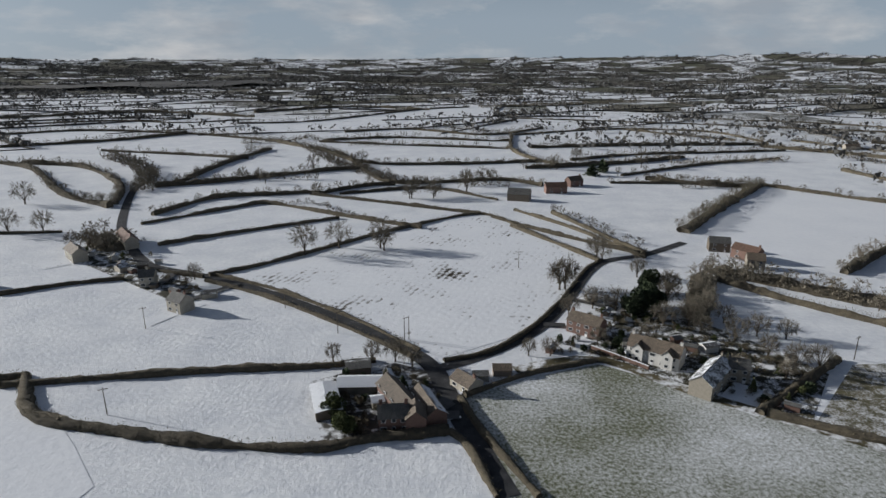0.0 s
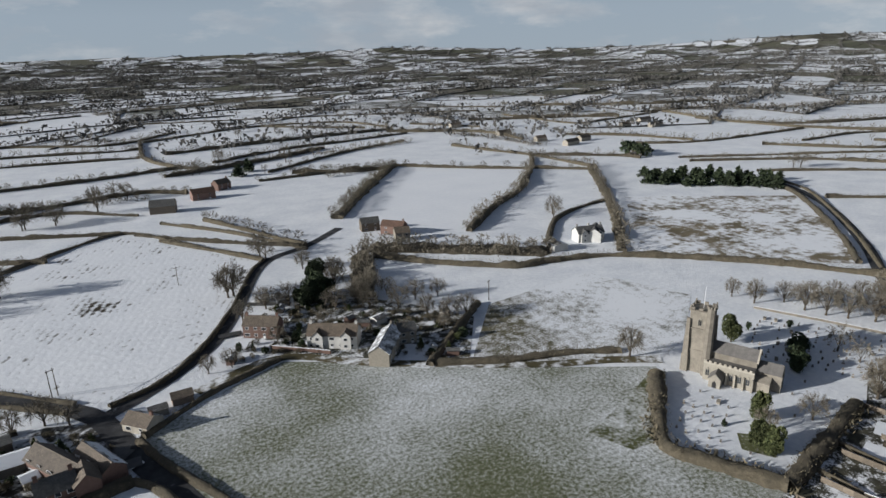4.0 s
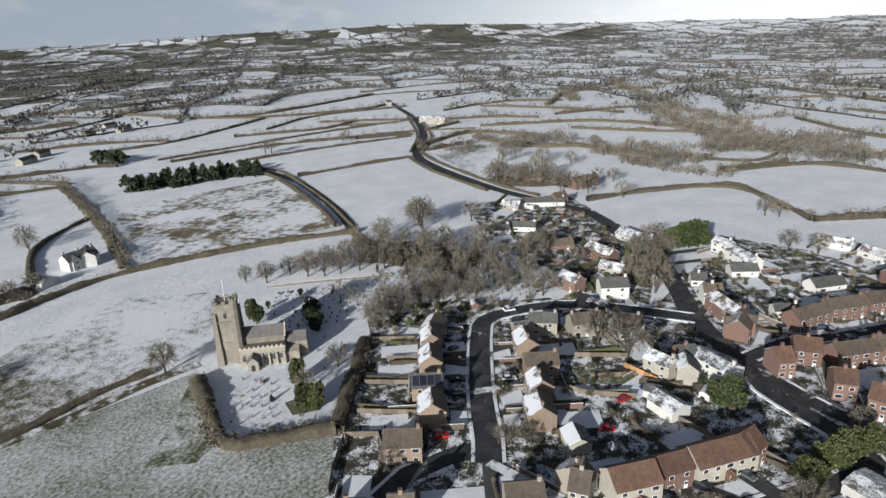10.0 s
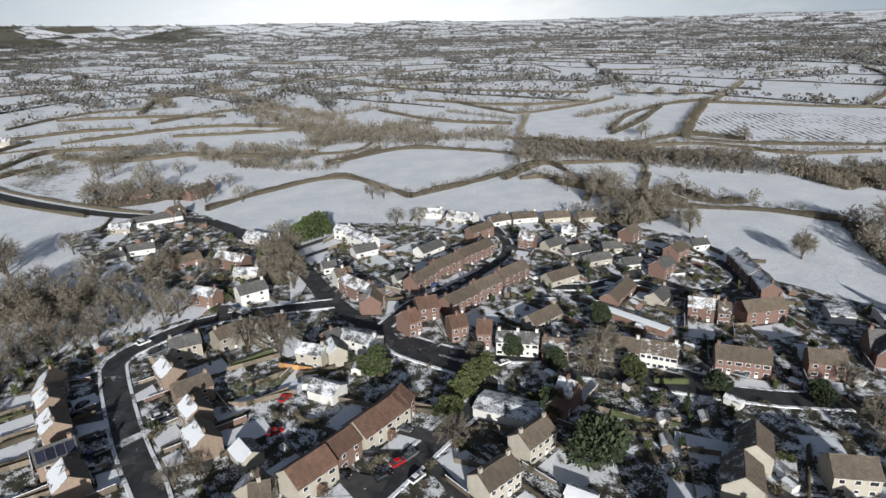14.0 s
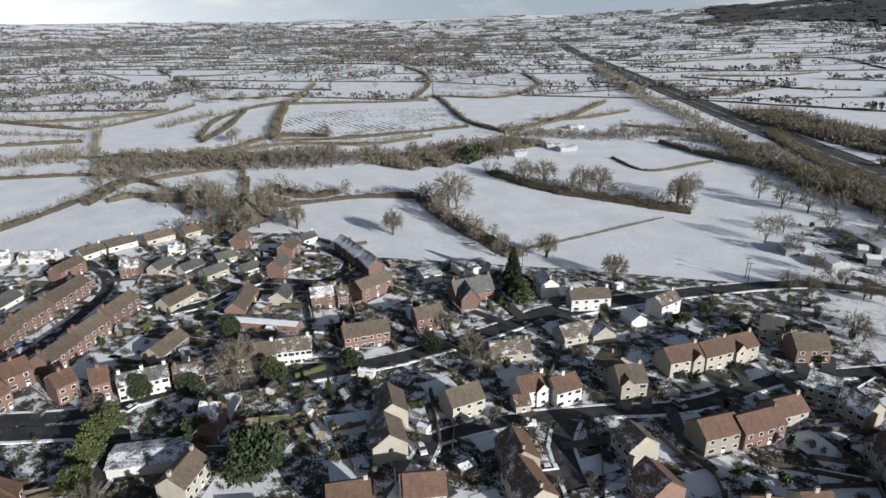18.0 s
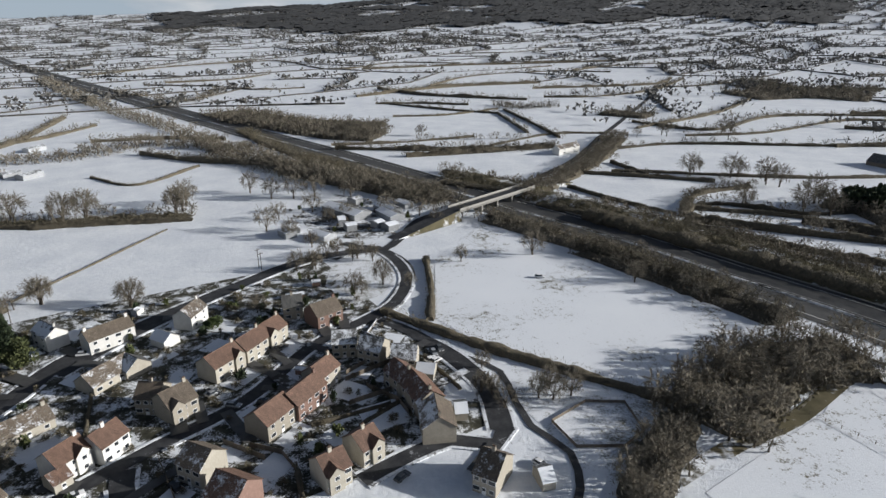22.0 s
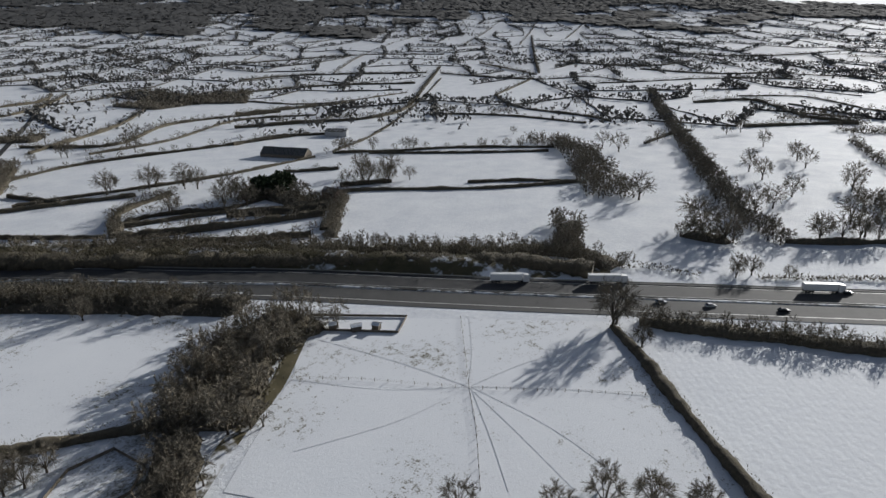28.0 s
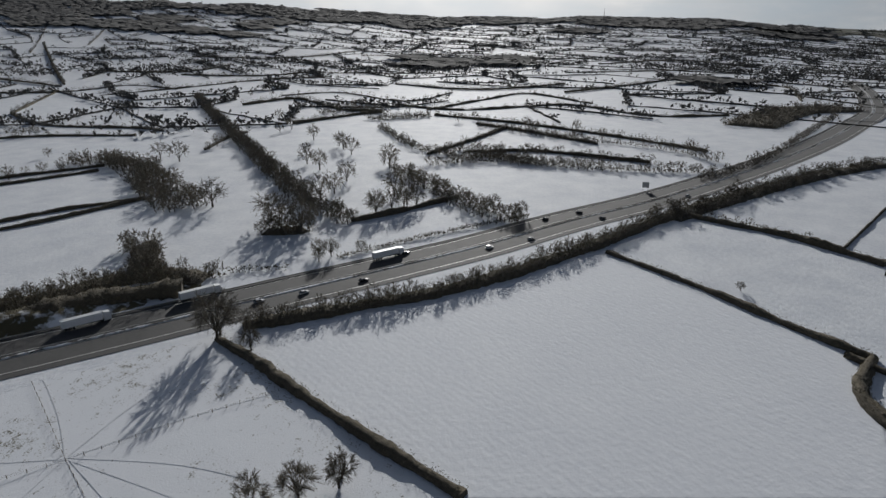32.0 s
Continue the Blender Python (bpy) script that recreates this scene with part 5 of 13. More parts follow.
def bridge(pts, width=9.0, z=5.5):
    ob = new("road_bridge")
    o = Vector((*pts[0], 0))
    ob.matrix_basis = pose(pts[0][0], pts[0][1], 0)
    tagged(ob, "concrete road bridge with pale parapets over the motorway", "bridge")
    a, b = Vector((0, 0, 0)), Vector((*pts[-1], 0)) - o
    d = (b - a).normalized()
    n = Vector((-d.y, d.x, 0))
    up = Vector((0, 0, 1))
    part("deck", Shape().prism([-n * width / 2 + up * (z - 1.0), n * width / 2 + up * (z - 1.0), n * width / 2 + up * z, -n * width / 2 + up * z], a, b).mesh("deck", M["concrete"]), ob)
    part("carriageway", Shape().prism([-n * 3 + up * z, n * 3 + up * z, n * 3 + up * (z + 0.05), -n * 3 + up * (z + 0.05)], a, b).mesh("carriageway", M["asphalt"]), ob)
    for s in (-1, 1):
        part("parapet", Shape().prism([n * s * (width / 2 - 0.3) + up * z, n * s * width / 2 + up * z, n * s * width / 2 + up * (z + 1.1), n * s * (width / 2 - 0.3) + up * (z + 1.1)], a, b).mesh("parapet", M["concrete"]), ob)
    for t in (0.3, 0.5, 0.7):
        p = a.lerp(b, t)
        part("pier", Shape().prism([p - n * 3 - d * 0.5, p + n * 3 - d * 0.5, p + n * 3 + d * 0.5, p - n * 3 + d * 0.5], (0, 0, -0.2), (0, 0, z - 1)).mesh("pier", M["concrete"]), ob)
    for e, far in ((a, -1), (b, 1)):
        q = e + d * far * 45
        ramp = Shape()
        ramp.v = [tuple(e - n * 6 + up * z * 0 ), tuple(e - n * 4 + up * (z - 0.05)), tuple(e + n * 4 + up * (z - 0.05)), tuple(e + n * 6), tuple(q - n * 4), tuple(q - n * 3.5 + up * 0.15), tuple(q + n * 3.5 + up * 0.15), tuple(q + n * 4)]
        ramp.f = [(0, 1, 5, 4), (1, 2, 6, 5), (2, 3, 7, 6), (0, 3, 2, 1), (4, 5, 6, 7)]
        ramp.s = [0, 1, 0, 0, 0]
        part("approach_ramp", ramp.mesh("approach_ramp", [M["verge"], M["asphalt"]]), ob)


def barrier(pts, label="steel crash barrier in the motorway's central reserve"):
    line = smooth_line(pts, 8.0)
    s = Shape()
    for a, b in zip(line, line[1:]):
        d = (b - a).normalized()
        n = Vector((-d.y, d.x, 0)) * 0.12
        up = Vector((0, 0, 1))
        for p in (a, b):
            p.z = rise(p.x, p.y) + (0.8 if p.length > 900 else 0)
        s.prism([a - n + up * 0.5, a + n + up * 0.5, a + n + up * 0.95, a - n + up * 0.95], (0, 0, 0), b - a)
        s.box(a.x - 0.08, a.y - 0.08, a.z, a.x + 0.08, a.y + 0.08, a.z + 0.6)
    return tagged(new("crash_barrier", s.mesh("crash_barrier", M["concrete"])), label, "crash barrier")


NEAR_BY = [0, {}]


def taken(x, y, slack=0.0):
    """Whether a house or a road stands here."""
    for bx, by, br in BLOCKED[NEAR_BY[0]:]:
        NEAR_BY[1].setdefault((int(bx // 20), int(by // 20)), []).append((bx, by, br))
    NEAR_BY[0] = len(BLOCKED)
    i, j = int(x // 20), int(y // 20)
    return any(math.hypot(x - bx, y - by) < br - slack for p in (i - 1, i, i + 1) for q in (j - 1, j, j + 1) for bx, by, br in NEAR_BY[1].get((p, q), ()))


def scatter(corners, count, seed, kinds):
    """Garden shrubs, sheds and hedge plants in the free ground between houses and roads."""
    rnd = random.Random(seed)
    xs, ys = [c[0] for c in corners], [c[1] for c in corners]
    made, shrubs = 0, []
    for _ in range(count * 12):
        if made >= count:
            break
        x, y = rnd.uniform(min(xs), max(xs)), rnd.uniform(min(ys), max(ys))
        inside = False
        for (x0, y0), (x1, y1) in zip(corners, corners[1:] + corners[:1]):
            if (y0 > y) != (y1 > y) and x < (x1 - x0) * (y - y0) / (y1 - y0) + x0:
                inside = not inside
        if not inside or taken(x, y):
            continue
        made += 1
        k = rnd.choices(("bush", "bush", "green", "shed"), kinds)[0]
        if k == "bush":
            shrubs.append((x, y, rnd.uniform(0.8, 2.0), rnd.uniform(1.2, 3.2), rnd.uniform(0, 6.283), rnd.randrange(3)))
        elif k == "tree":
            tree(x, y, rnd.uniform(4.5, 8.0), 1.0, "small bare garden tree", "garden trees")
        elif k == "green":
            evergreen(x, y, rnd.uniform(0.8, 1.8), rnd.uniform(1.6, 4.0), rnd.choice(("clump", "column", "spire")), rnd.choice(("needle", "leaf")), "dark evergreen garden shrub")
        else:
            house(round(x, 1), round(y, 1), rnd.choice((0, 20, 65, 110, 150)), rnd.uniform(2.5, 5.0), rnd.uniform(2.0, 3.0), 2.0, 22, rnd.choice(("wood", "white", "brick")), "tile_grey", "small snow-roofed garden shed or garage", 0, 1.0, near=False, name="outbuilding")
    v, f = [], []
    for x, y, r, h, a, kind in shrubs:
        me = BUSHES[kind][1]
        k, c, n = len(v), math.cos(a) * r, math.sin(a) * r
        v += [(x + p.co.x * c - p.co.y * n, y + p.co.x * n + p.co.y * c, p.co.z * h / 2) for p in me.vertices]
        f += [tuple(i + k for i in p.vertices) for p in me.polygons]
    tagged(new("garden_shrubs", mesh_of("garden_shrubs", v, f, M["hedge"])), "bare brown garden shrubs and climbers between the houses", "shrubs", kind="stuff")



def driveways():
    """A short wet drive from each village house to the nearest street."""
    rnd = random.Random(8)
    parked = [0]
    for x, y, turn, hl, hw, near in HOMES:
        if not near or math.hypot(x, y) > 340:
            continue
        c = Vector((x, y, 0))
        q = min(LANES, key=lambda p: (p - c).length)
        along = Vector((math.cos(radians(turn)), math.sin(radians(turn)), 0))
        a = c + along * (hl + 2.2) * (1 if (q - c).dot(along) > 0 else -1)
        if 8 < (q - c).length < 34:
            road([(a.x, a.y), tuple((a * 0.5 + q * 0.5).xy), (q.x, q.y)], rnd.uniform(2.8, 4.5), "short wet drive beside a village house", rnd.choice(("drive", "drive", "snow_wet")), "driveway", "driveway", -0.1)
            if (q - c).length > 11 and c.length < 300 and parked[0] < 22 and rnd.random() < 0.5:
                parked[0] += 1
                p, d = a * 0.68 + q * 0.32, q - a
                car(p.x, p.y, math.degrees(math.atan2(d.y, d.x)), rnd.choice(("silver", "black", "white", "grey", "blue")), rnd.random() < 0.15)


def pavements():
    """Snowy pavements with raised kerbs along both sides of the village streets."""
    for line, width in PAVED:
        for k in (-1, 1):
            v, f = [], []
            for p, s in zip(line, sides(line)):
                at = p + s * k * (width / 2 + 0.8)
                if any((at - q).length < w / 2 + 1.2 for other, w in PAVED if other is not line for q in other if abs(at.x - q.x) < 7):
                    v.append(None)
                    continue
                v.append([(*(p + s * k * (width / 2 + d)).xy, z) for d, z in ((-0.05, 0.1), (0.0, 0.30), (0.9, 0.30), (1.0, 0.05))])
            runs, co = [], []
            for row in v:
                if row is None:
                    runs.append(None)
                    continue
                runs.append(len(co))
                co += row
            for a, b in zip(runs, runs[1:]):
                if a is not None and b is not None:
                    f += [(a + i, a + i + 1, b + i + 1, b + i)[::k] for i in range(3)]
            if f:
                tagged(new("pavement", mesh_of("pavement", co, f, M["snow_kerb"])), "kerbed pavement under trodden snow beside a street", "pavement", kind="structure")


def lawns():
    """Snow-covered lawns before and behind the village houses."""
    rnd = random.Random(31)
    made = []
    for x, y, turn, hl, hw, near in HOMES:
        if not near or math.hypot(x, y) > 360:
            continue
        for side, quarter in ((-1, 0), (1, 0), (-1, 90), (1, 90)):
            ca, sa = math.cos(radians(turn + quarter)), math.sin(radians(turn + quarter))
            for deep in (12.0, 9.0, 6.5, 4.5, 3.0):
                w, off = (hw if quarter else hl) * rnd.uniform(0.85, 1.0), (hl if quarter else hw) + 1.2
                pts = [(x + ca * u - sa * side * t, y + sa * u + ca * side * t) for u, t in ((-w, off), (w, off), (w, off + deep), (-w, off + deep))]
                spots = [(x + ca * u - sa * side * t, y + sa * u + ca * side * t) for u in (-w, 0, w) for t in (off + 1.0, off + deep * 0.5, off + deep)]
                if any(taken(px, py, 0.9) for px, py in spots) or any(abs(px - qx) < 2.5 and math.hypot(px - qx, py - qy) < 2.5 for px, py in spots for qx, qy in made):
                    continue
                made.extend(spots)
                bx = [rnd.uniform(-0.3, 0.3) for _ in range(8)]
                field([(p[0] + bx[i], p[1] + bx[i + 4]) for i, p in enumerate(pts)], "snow_lawn", "rectangular garden lawn under clean snow", "lawn", 0.16)
                break


def post_fence(pts, label="post and wire paddock fence in the snow"):
    ob = new("fence")
    o = Vector((*pts[0], 0))
    ob.matrix_basis = pose(pts[0][0], pts[0][1], 0)
    tagged(ob, label, "fence")
    post = Shape().box(-0.07, -0.07, -0.2, 0.07, 0.07, 1.2).mesh("post", M["wood"])
    wire = Shape()
    for a, b in zip(pts, pts[1:]):
        a, b = Vector((*a, 0)) - o, Vector((*b, 0)) - o
        n = max(1, round((b - a).length / 4.0))
        for i in range(n + 1):
            part("post", post, ob, at=Matrix.Translation(a.lerp(b, i / n)))
        for z in (0.45, 0.8, 1.1):
            wire.tube(a + Vector((0, 0, z)), b + Vector((0, 0, z)), 0.012, 0.012, 3)
    part("wire", wire.mesh("wire", M["wood"]), ob)


def bank(pts, width_up, height, width_down, label="drab grassy bank of the motorway cutting with thin snow"):
    """A raised bank whose foot runs along the points; it rises to the far side and falls again."""
    line = smooth_line(pts, 5.0)
    rnd = random.Random(4)
    v, f = [], []
    prof = [(0, 0), (width_up * 0.5, 0.55), (width_up, 1.0), (width_up + width_down * 0.4, 0.8), (width_up + width_down, 0)]
    n = len(prof)
    for i, (p, s) in enumerate(zip(line, sides(line))):
        taper = min(1.0, i / 8, (len(line) - 1 - i) / 8)
        for d, h in prof:
            q = p + s * d
            v.append((q.x, q.y, (h * height * taper * rnd.uniform(0.9, 1.08)) if h else -0.2))
    for i in range(len(line) - 1):
        f += [(i * n + k, i * n + k + 1, (i + 1) * n + k + 1, (i + 1) * n + k)[::-1] for k in range(n - 1)]
    return tagged(new("cutting_bank", mesh_of("cutting_bank", v, f, M["verge"], True)), label, "bank", kind="structure")


def road_sign(x, y, turn):
    ob = new("motorway_sign")
    ob.matrix_basis = pose(x, y, 0, 0, 0, turn)
    tagged(ob, "large motorway sign seen from its grey back on two posts", "road sign")
    part("board", Shape().box(-2.2, -0.06, 2.2, 2.2, 0.06, 6.0).mesh("board", M["metal"]), ob)
    for dx in (-1.5, 1.5):
        part("post", Shape().box(dx - 0.1, 0.06, -0.2, dx + 0.1, 0.26, 5.8).mesh("post", M["metal"]), ob)



# roads
road([(10.7, 123.1), (3.6, 143.3), (-3.7, 164.2), (-9.9, 185.0), (-17.4, 195.7)], 6.5, 'narrow dark wet country lane between hedges')
road([(-17.4, 195.7), (-44.9, 221.0), (-85.5, 251.2), (-121.2, 270.8), (-157.6, 286.6), (-180.8, 314.1), (-211.8, 359.5), (-256.0, 456.8), (-266.5, 501.3)], 5.5, 'dark country lane along a field edge')
road([(-9.9, 185.0), (7.3, 196.8), (27.2, 217.7), (43.9, 250.0), (59.3, 285.7), (72.0, 303.6), (93.3, 313.9), (121.6, 337.8)], 5, 'country lane curving round a snowy field')
road([(16.5, 186.0), (32.0, 192.7), (48.1, 193.9), (68.8, 175.8), (97.7, 156.0), (119.7, 142.0), (138.5, 133.8), (153.2, 124.5)], 4.5, 'muddy lane below cottages', mat='verge')
road([(290.9, 124.0), (338.2, 156.7), (401.3, 212.3), (435.0, 260.3), (444.0, 298.4)], 6, 'country road climbing past a stubble field')
road([(929.0, 326.0), (749.5, 230.7), (613.8, 178.3), (516.4, 157.3), (461.9, 125.3), (399.6, 70.0), (371.6, 34.5), (347.1, 4.9), (309.6, -12.0), (281.2, -25.5), (250.4, -30.9), (216.4, -35.3), (195.1, -43.0), (182.3, -58.8)], 8, 'village main road')
road([(290.9, 124.0), (266.2, 100.5), (251.4, 81.4)], 6, 'lane into the village')
road([(216.4, -35.3), (218.1, -25.8), (220.9, -3.6), (219.7, 14.1), (211.1, 29.4), (202.5, 38.1), (189.8, 37.9), (155.1, 31.1), (132.4, 24.8), (123.9, 23.1)], 8.5, 'estate road of dark wet asphalt')
road([(130.2, 24.4), (123.7, 33.6), (115.7, 41.2), (106.0, 44.7)], 6, 'side turning of dark wet asphalt')

# motorway
MOTORWAY = [(1150.0, -2700.0), (700.0, -1800.0), (420.0, -1290.0), (222.0, -930.0), (90.0, -690.0), (-25.4, -489.2), (-71.9, -400.8), (-107.4, -331.4), (-145.3, -263.5), (-170.7, -205.6), (-190.0, -163.0), (-211.0, -105.0), (-229.0, -57.0), (-247.0, -12.0), (-266.0, 37.0), (-285.4, 84.3), (-315.2, 145.0), (-357.0, 240.0), (-455.3, 414.9), (-574.8, 591.6), (-740.0, 798.0), (-1175.0, 1182.0), (-1887.0, 1651.0)]


def beside(d):
    """The motorway's line, shifted sideways by d."""
    p = [Vector((*a, 0)) for a in MOTORWAY]
    return [tuple((a + k * d).xy) for a, k in zip(p, sides(p))]


road(MOTORWAY, 34, 'six-lane motorway of worn grey asphalt', 'motorway', 'motorway')
road(beside(-13.0), 0.35, 'white line on the motorway', 'paint_line', 'road_marking', 'road marking', 0.03)
road(beside(-1.8), 0.35, 'white line on the motorway', 'paint_line', 'road_marking', 'road marking', 0.03)
road(beside(1.8), 0.35, 'white line on the motorway', 'paint_line', 'road_marking', 'road marking', 0.03)
road(beside(13.0), 0.35, 'white line on the motorway', 'paint_line', 'road_marking', 'road marking', 0.03)
road(MOTORWAY, 3.0, 'snowy central reserve', 'snow_wet', 'central_reserve', 'central reserve', 0.02)
barrier(MOTORWAY)
barrier(beside(15.5), label='steel crash barrier along the motorway verge')
road([(186.4, -46.0), (171.5, -48.8), (143.4, -66.1), (128.6, -48.8), (117.0, -31.9), (109.6, -20.7)], 6, 'dark street beside a terrace')
road([(190.3, -48.0), (203.4, -62.3), (209.8, -78.0), (226.2, -106.4), (243.0, -122.0), (269.9, -128.9), (284.0, -129.1)], 6, 'estate road of dark wet asphalt')
road([(178.8, -50.9), (159.4, -67.3), (145.1, -97.2), (132.0, -112.1), (120.5, -124.1)], 5.5, 'village street of dark wet asphalt')
road([(197.0, -116.3), (189.9, -131.0), (189.7, -154.6), (167.0, -167.7), (171.5, -189.4), (191.7, -195.7)], 5, 'estate close with wet wheel tracks in snow')
road([(138.8, -93.7), (109.4, -128.1), (97.8, -147.2), (85.0, -173.0), (78.3, -190.9), (57.7, -214.4), (35.4, -236.7)], 7, 'main street of dark wet asphalt')
road([(77.9, -183.5), (61.8, -206.8), (34.7, -236.6), (2.9, -264.0), (-31.2, -272.2)], 7, 'main street of dark wet asphalt')
road([(-29.1, -275.0), (-36.3, -254.9), (-37.3, -233.4), (-29.2, -211.8), (-14.6, -198.3), (2.3, -184.5), (21.0, -157.2), (41.7, -140.9), (60.2, -124.8), (73.4, -106.8), (70.7, -97.2)], 6, 'estate road of dark wet asphalt')
road([(47.4, -133.3), (44.7, -121.6), (34.4, -108.2), (30.0, -102.4)], 5.5, 'estate cul-de-sac of wet asphalt')
road([(-21.5, -198.7), (-32.1, -185.7), (-41.1, -164.6), (-45.8, -147.0), (-44.0, -128.8)], 6, 'estate road of dark wet asphalt')
road([(-31.4, -186.0), (-41.9, -167.8), (-46.8, -148.5), (-45.7, -128.8), (-41.3, -123.1), (-30.8, -127.4), (-18.6, -123.4), (-7.2, -117.5)], 6, 'estate road of dark wet asphalt')
road([(-45.2, -166.5), (-52.9, -156.1), (-52.3, -140.1), (-52.7, -128.6), (-58.4, -116.1), (-55.5, -104.0), (-52.3, -99.0)], 2, 'wet footpath through the snow')
road([(-14.9, -283.0), (-33.5, -271.4), (-57.2, -311.4), (-78.8, -324.7)], 5, 'lane up to the motorway bridge')
road([(-141.9, -375.8), (-204.3, -439.7), (-268.1, -527.0), (-325.8, -600.9), (-533.0, -875.0)], 5, 'country lane beyond the motorway')
road([(-8.5, -263.2), (-24.1, -275.3), (-36.5, -258.9), (-38.6, -237.6), (-28.6, -212.9), (-16.6, -198.6)], 6, 'lane bending round a small green')

# fields
field([(217.2, 27.2), (155.6, 18.4), (116.4, -1.0), (88.7, -66.4), (65.4, -93.4), (13.2, -112.0), (-44.2, -132.5), (-43.5, -162.8), (-25.1, -202.0), (-4.1, -262.9), (91.8, -230.0), (225.0, -177.0), (267.9, -182.8), (308.9, -63.1), (224.9, -22.3)], 'snow_garden', 'village gardens half covered in trodden snow', name='garden_ground')
field([(202.3, 85.3), (215.7, 58.5), (221.7, 28.9), (236.3, -11.4), (204.7, -11.1), (178.8, 73.8)], 'snow_garden', 'village gardens half covered in trodden snow', name='garden_ground')
field([(182.8, 75.3), (127.8, 66.2), (104.4, 56.7), (115.5, 23.3), (197.5, 42.2)], 'snow_garden', 'village gardens half covered in trodden snow', name='garden_ground')
field([(199.7, 42.6), (115.3, 23.9), (125.3, -5.7), (212.6, -0.1)], 'snow_garden', 'village gardens half covered in trodden snow', name='garden_ground')
field([(218.0, 30.3), (162.2, 21.9), (116.4, -1.0), (109.4, -31.1), (179.8, -47.3), (213.0, -16.6)], 'snow_garden', 'village gardens half covered in trodden snow', name='garden_ground')
field([(179.8, -47.3), (109.4, -31.1), (90.0, -113.5), (147.9, -170.7), (179.0, -117.4)], 'snow_garden', 'village gardens half covered in trodden snow', name='garden_ground')
field([(224.9, -22.3), (314.7, -61.2), (287.3, -118.1), (267.9, -182.8), (218.9, -206.2), (164.2, -173.1), (178.2, -116.9), (179.0, -47.1)], 'snow_garden', 'village gardens half covered in trodden snow', name='garden_ground')
field([(357.5, 80.1), (389.4, 21.6), (295.0, -28.2), (225.5, -20.1), (245.2, 8.4), (284.2, 49.5)], 'snow_garden', 'village gardens half covered in trodden snow', name='garden_ground')
field([(156.7, -156.1), (149.2, -197.1), (91.8, -230.0), (-4.1, -262.9), (-25.1, -202.0), (13.3, -173.3), (102.2, -135.1)], 'snow_garden', 'village gardens half covered in trodden snow', name='garden_ground')
field([(120.5, -132.1), (13.3, -173.3), (-25.1, -202.0), (-43.5, -162.8), (-44.6, -134.5), (66.3, -94.9)], 'snow_garden', 'village gardens half covered in trodden snow', name='garden_ground')
field([(5.7, -337.0), (-16.8, -374.6), (-51.7, -347.7), (-57.2, -311.4), (-30.4, -284.9), (-0.8, -296.9)], 'snow_wet', 'yard of trodden melting snow', name='yard')
field([(-49.5, 175.8), (-25.7, 190.3), (-9.8, 183.1), (-3.5, 156.6), (-4.9, 149.4), (-27.8, 144.5), (-38.0, 141.5)], 'snow_wet', 'wet farmyard with melting snow', name='farmyard')
field([(34.1, 206.4), (60.3, 235.1), (78.4, 244.5), (102.4, 216.2), (119.8, 187.5), (99.2, 158.1), (68.8, 179.5), (48.5, 195.0)], 'snow_garden', 'cottage gardens under patchy snow', name='garden_ground')
field([(-218.9, 312.4), (-187.8, 324.4), (-140.2, 270.8), (-110.3, 250.2), (-119.4, 236.8), (-201.0, 293.7)], 'snow_garden', 'hamlet gardens under patchy snow', name='garden_ground')
field([(104.4, 106.4), (121.6, 111.7), (146.5, 122.0), (133.5, 108.9), (116.0, 94.3), (109.0, 94.7)], 'grass', 'strip of bare green grass in melting snow', name='grass_patch', z=0.14)
field([(137.9, 85.5), (146.8, 77.7), (136.7, 73.7), (132.7, 80.3)], 'grass', 'patch of bare green grass under yews', name='grass_patch', z=0.14)
field([(172.4, 4.5), (176.2, -12.6), (171.6, -19.3), (167.8, -13.5), (164.0, 3.9)], 'grass', 'green lawn clear of snow', name='lawn', z=0.14)
field([(-19.2, -204.4), (-31.4, -186.0), (-45.2, -166.5), (-52.1, -141.7), (-58.4, -116.1), (-53.8, -100.7), (-69.3, -94.3), (-96.7, -124.9), (-75.1, -146.9), (-53.1, -167.8)], 'snow_patchy', 'rough open green with trodden snow', name='village_green')
field([(-8.0, -256.6), (-20.0, -262.0), (-32.6, -249.9), (-32.2, -233.9), (-25.5, -219.5), (-12.6, -214.4), (-4.2, -233.7)], 'snow_patchy', 'small green inside the road bend', name='village_green')
field([(-144.0, -289.6), (-182.6, -228.2), (-197.5, -201.7), (-221.7, -149.9), (-266.6, -46.9), (-260.3, -45.6), (-213.9, -144.9), (-139.2, -281.1)], 'verge', 'drab motorway verge with thin snow', name='verge')
field([(-0.4, 167.5), (19.7, 180.5), (45.5, 191.3), (67.5, 177.1), (94.0, 156.9), (118.4, 140.6), (148.4, 122.3), (115.4, 93.8), (128.8, 65.8), (105.2, 57.2), (10.7, 123.1)], 'snow_thin', 'grass pasture thinly dusted with snow')
field([(-120.9, 270.0), (-77.9, 303.7), (-42.0, 351.6), (8.7, 390.1), (67.1, 300.6), (42.6, 250.0), (22.7, 215.0), (-6.5, 194.5), (-17.7, 199.2), (-45.0, 221.5)], 'snow_rows', 'snow-covered ploughed field with furrow lines')
field([(315.6, 300.4), (409.1, 236.8), (334.8, 162.7), (301.0, 141.6), (233.1, 206.4)], 'snow_stubble', 'stubble field half covered with snow')
field([(131.4, 194.4), (190.4, 201.0), (207.3, 157.0), (173.9, 131.5), (154.2, 125.3), (120.2, 142.6), (100.3, 158.1)], 'snow_patchy', 'sloping pasture with patchy snow')
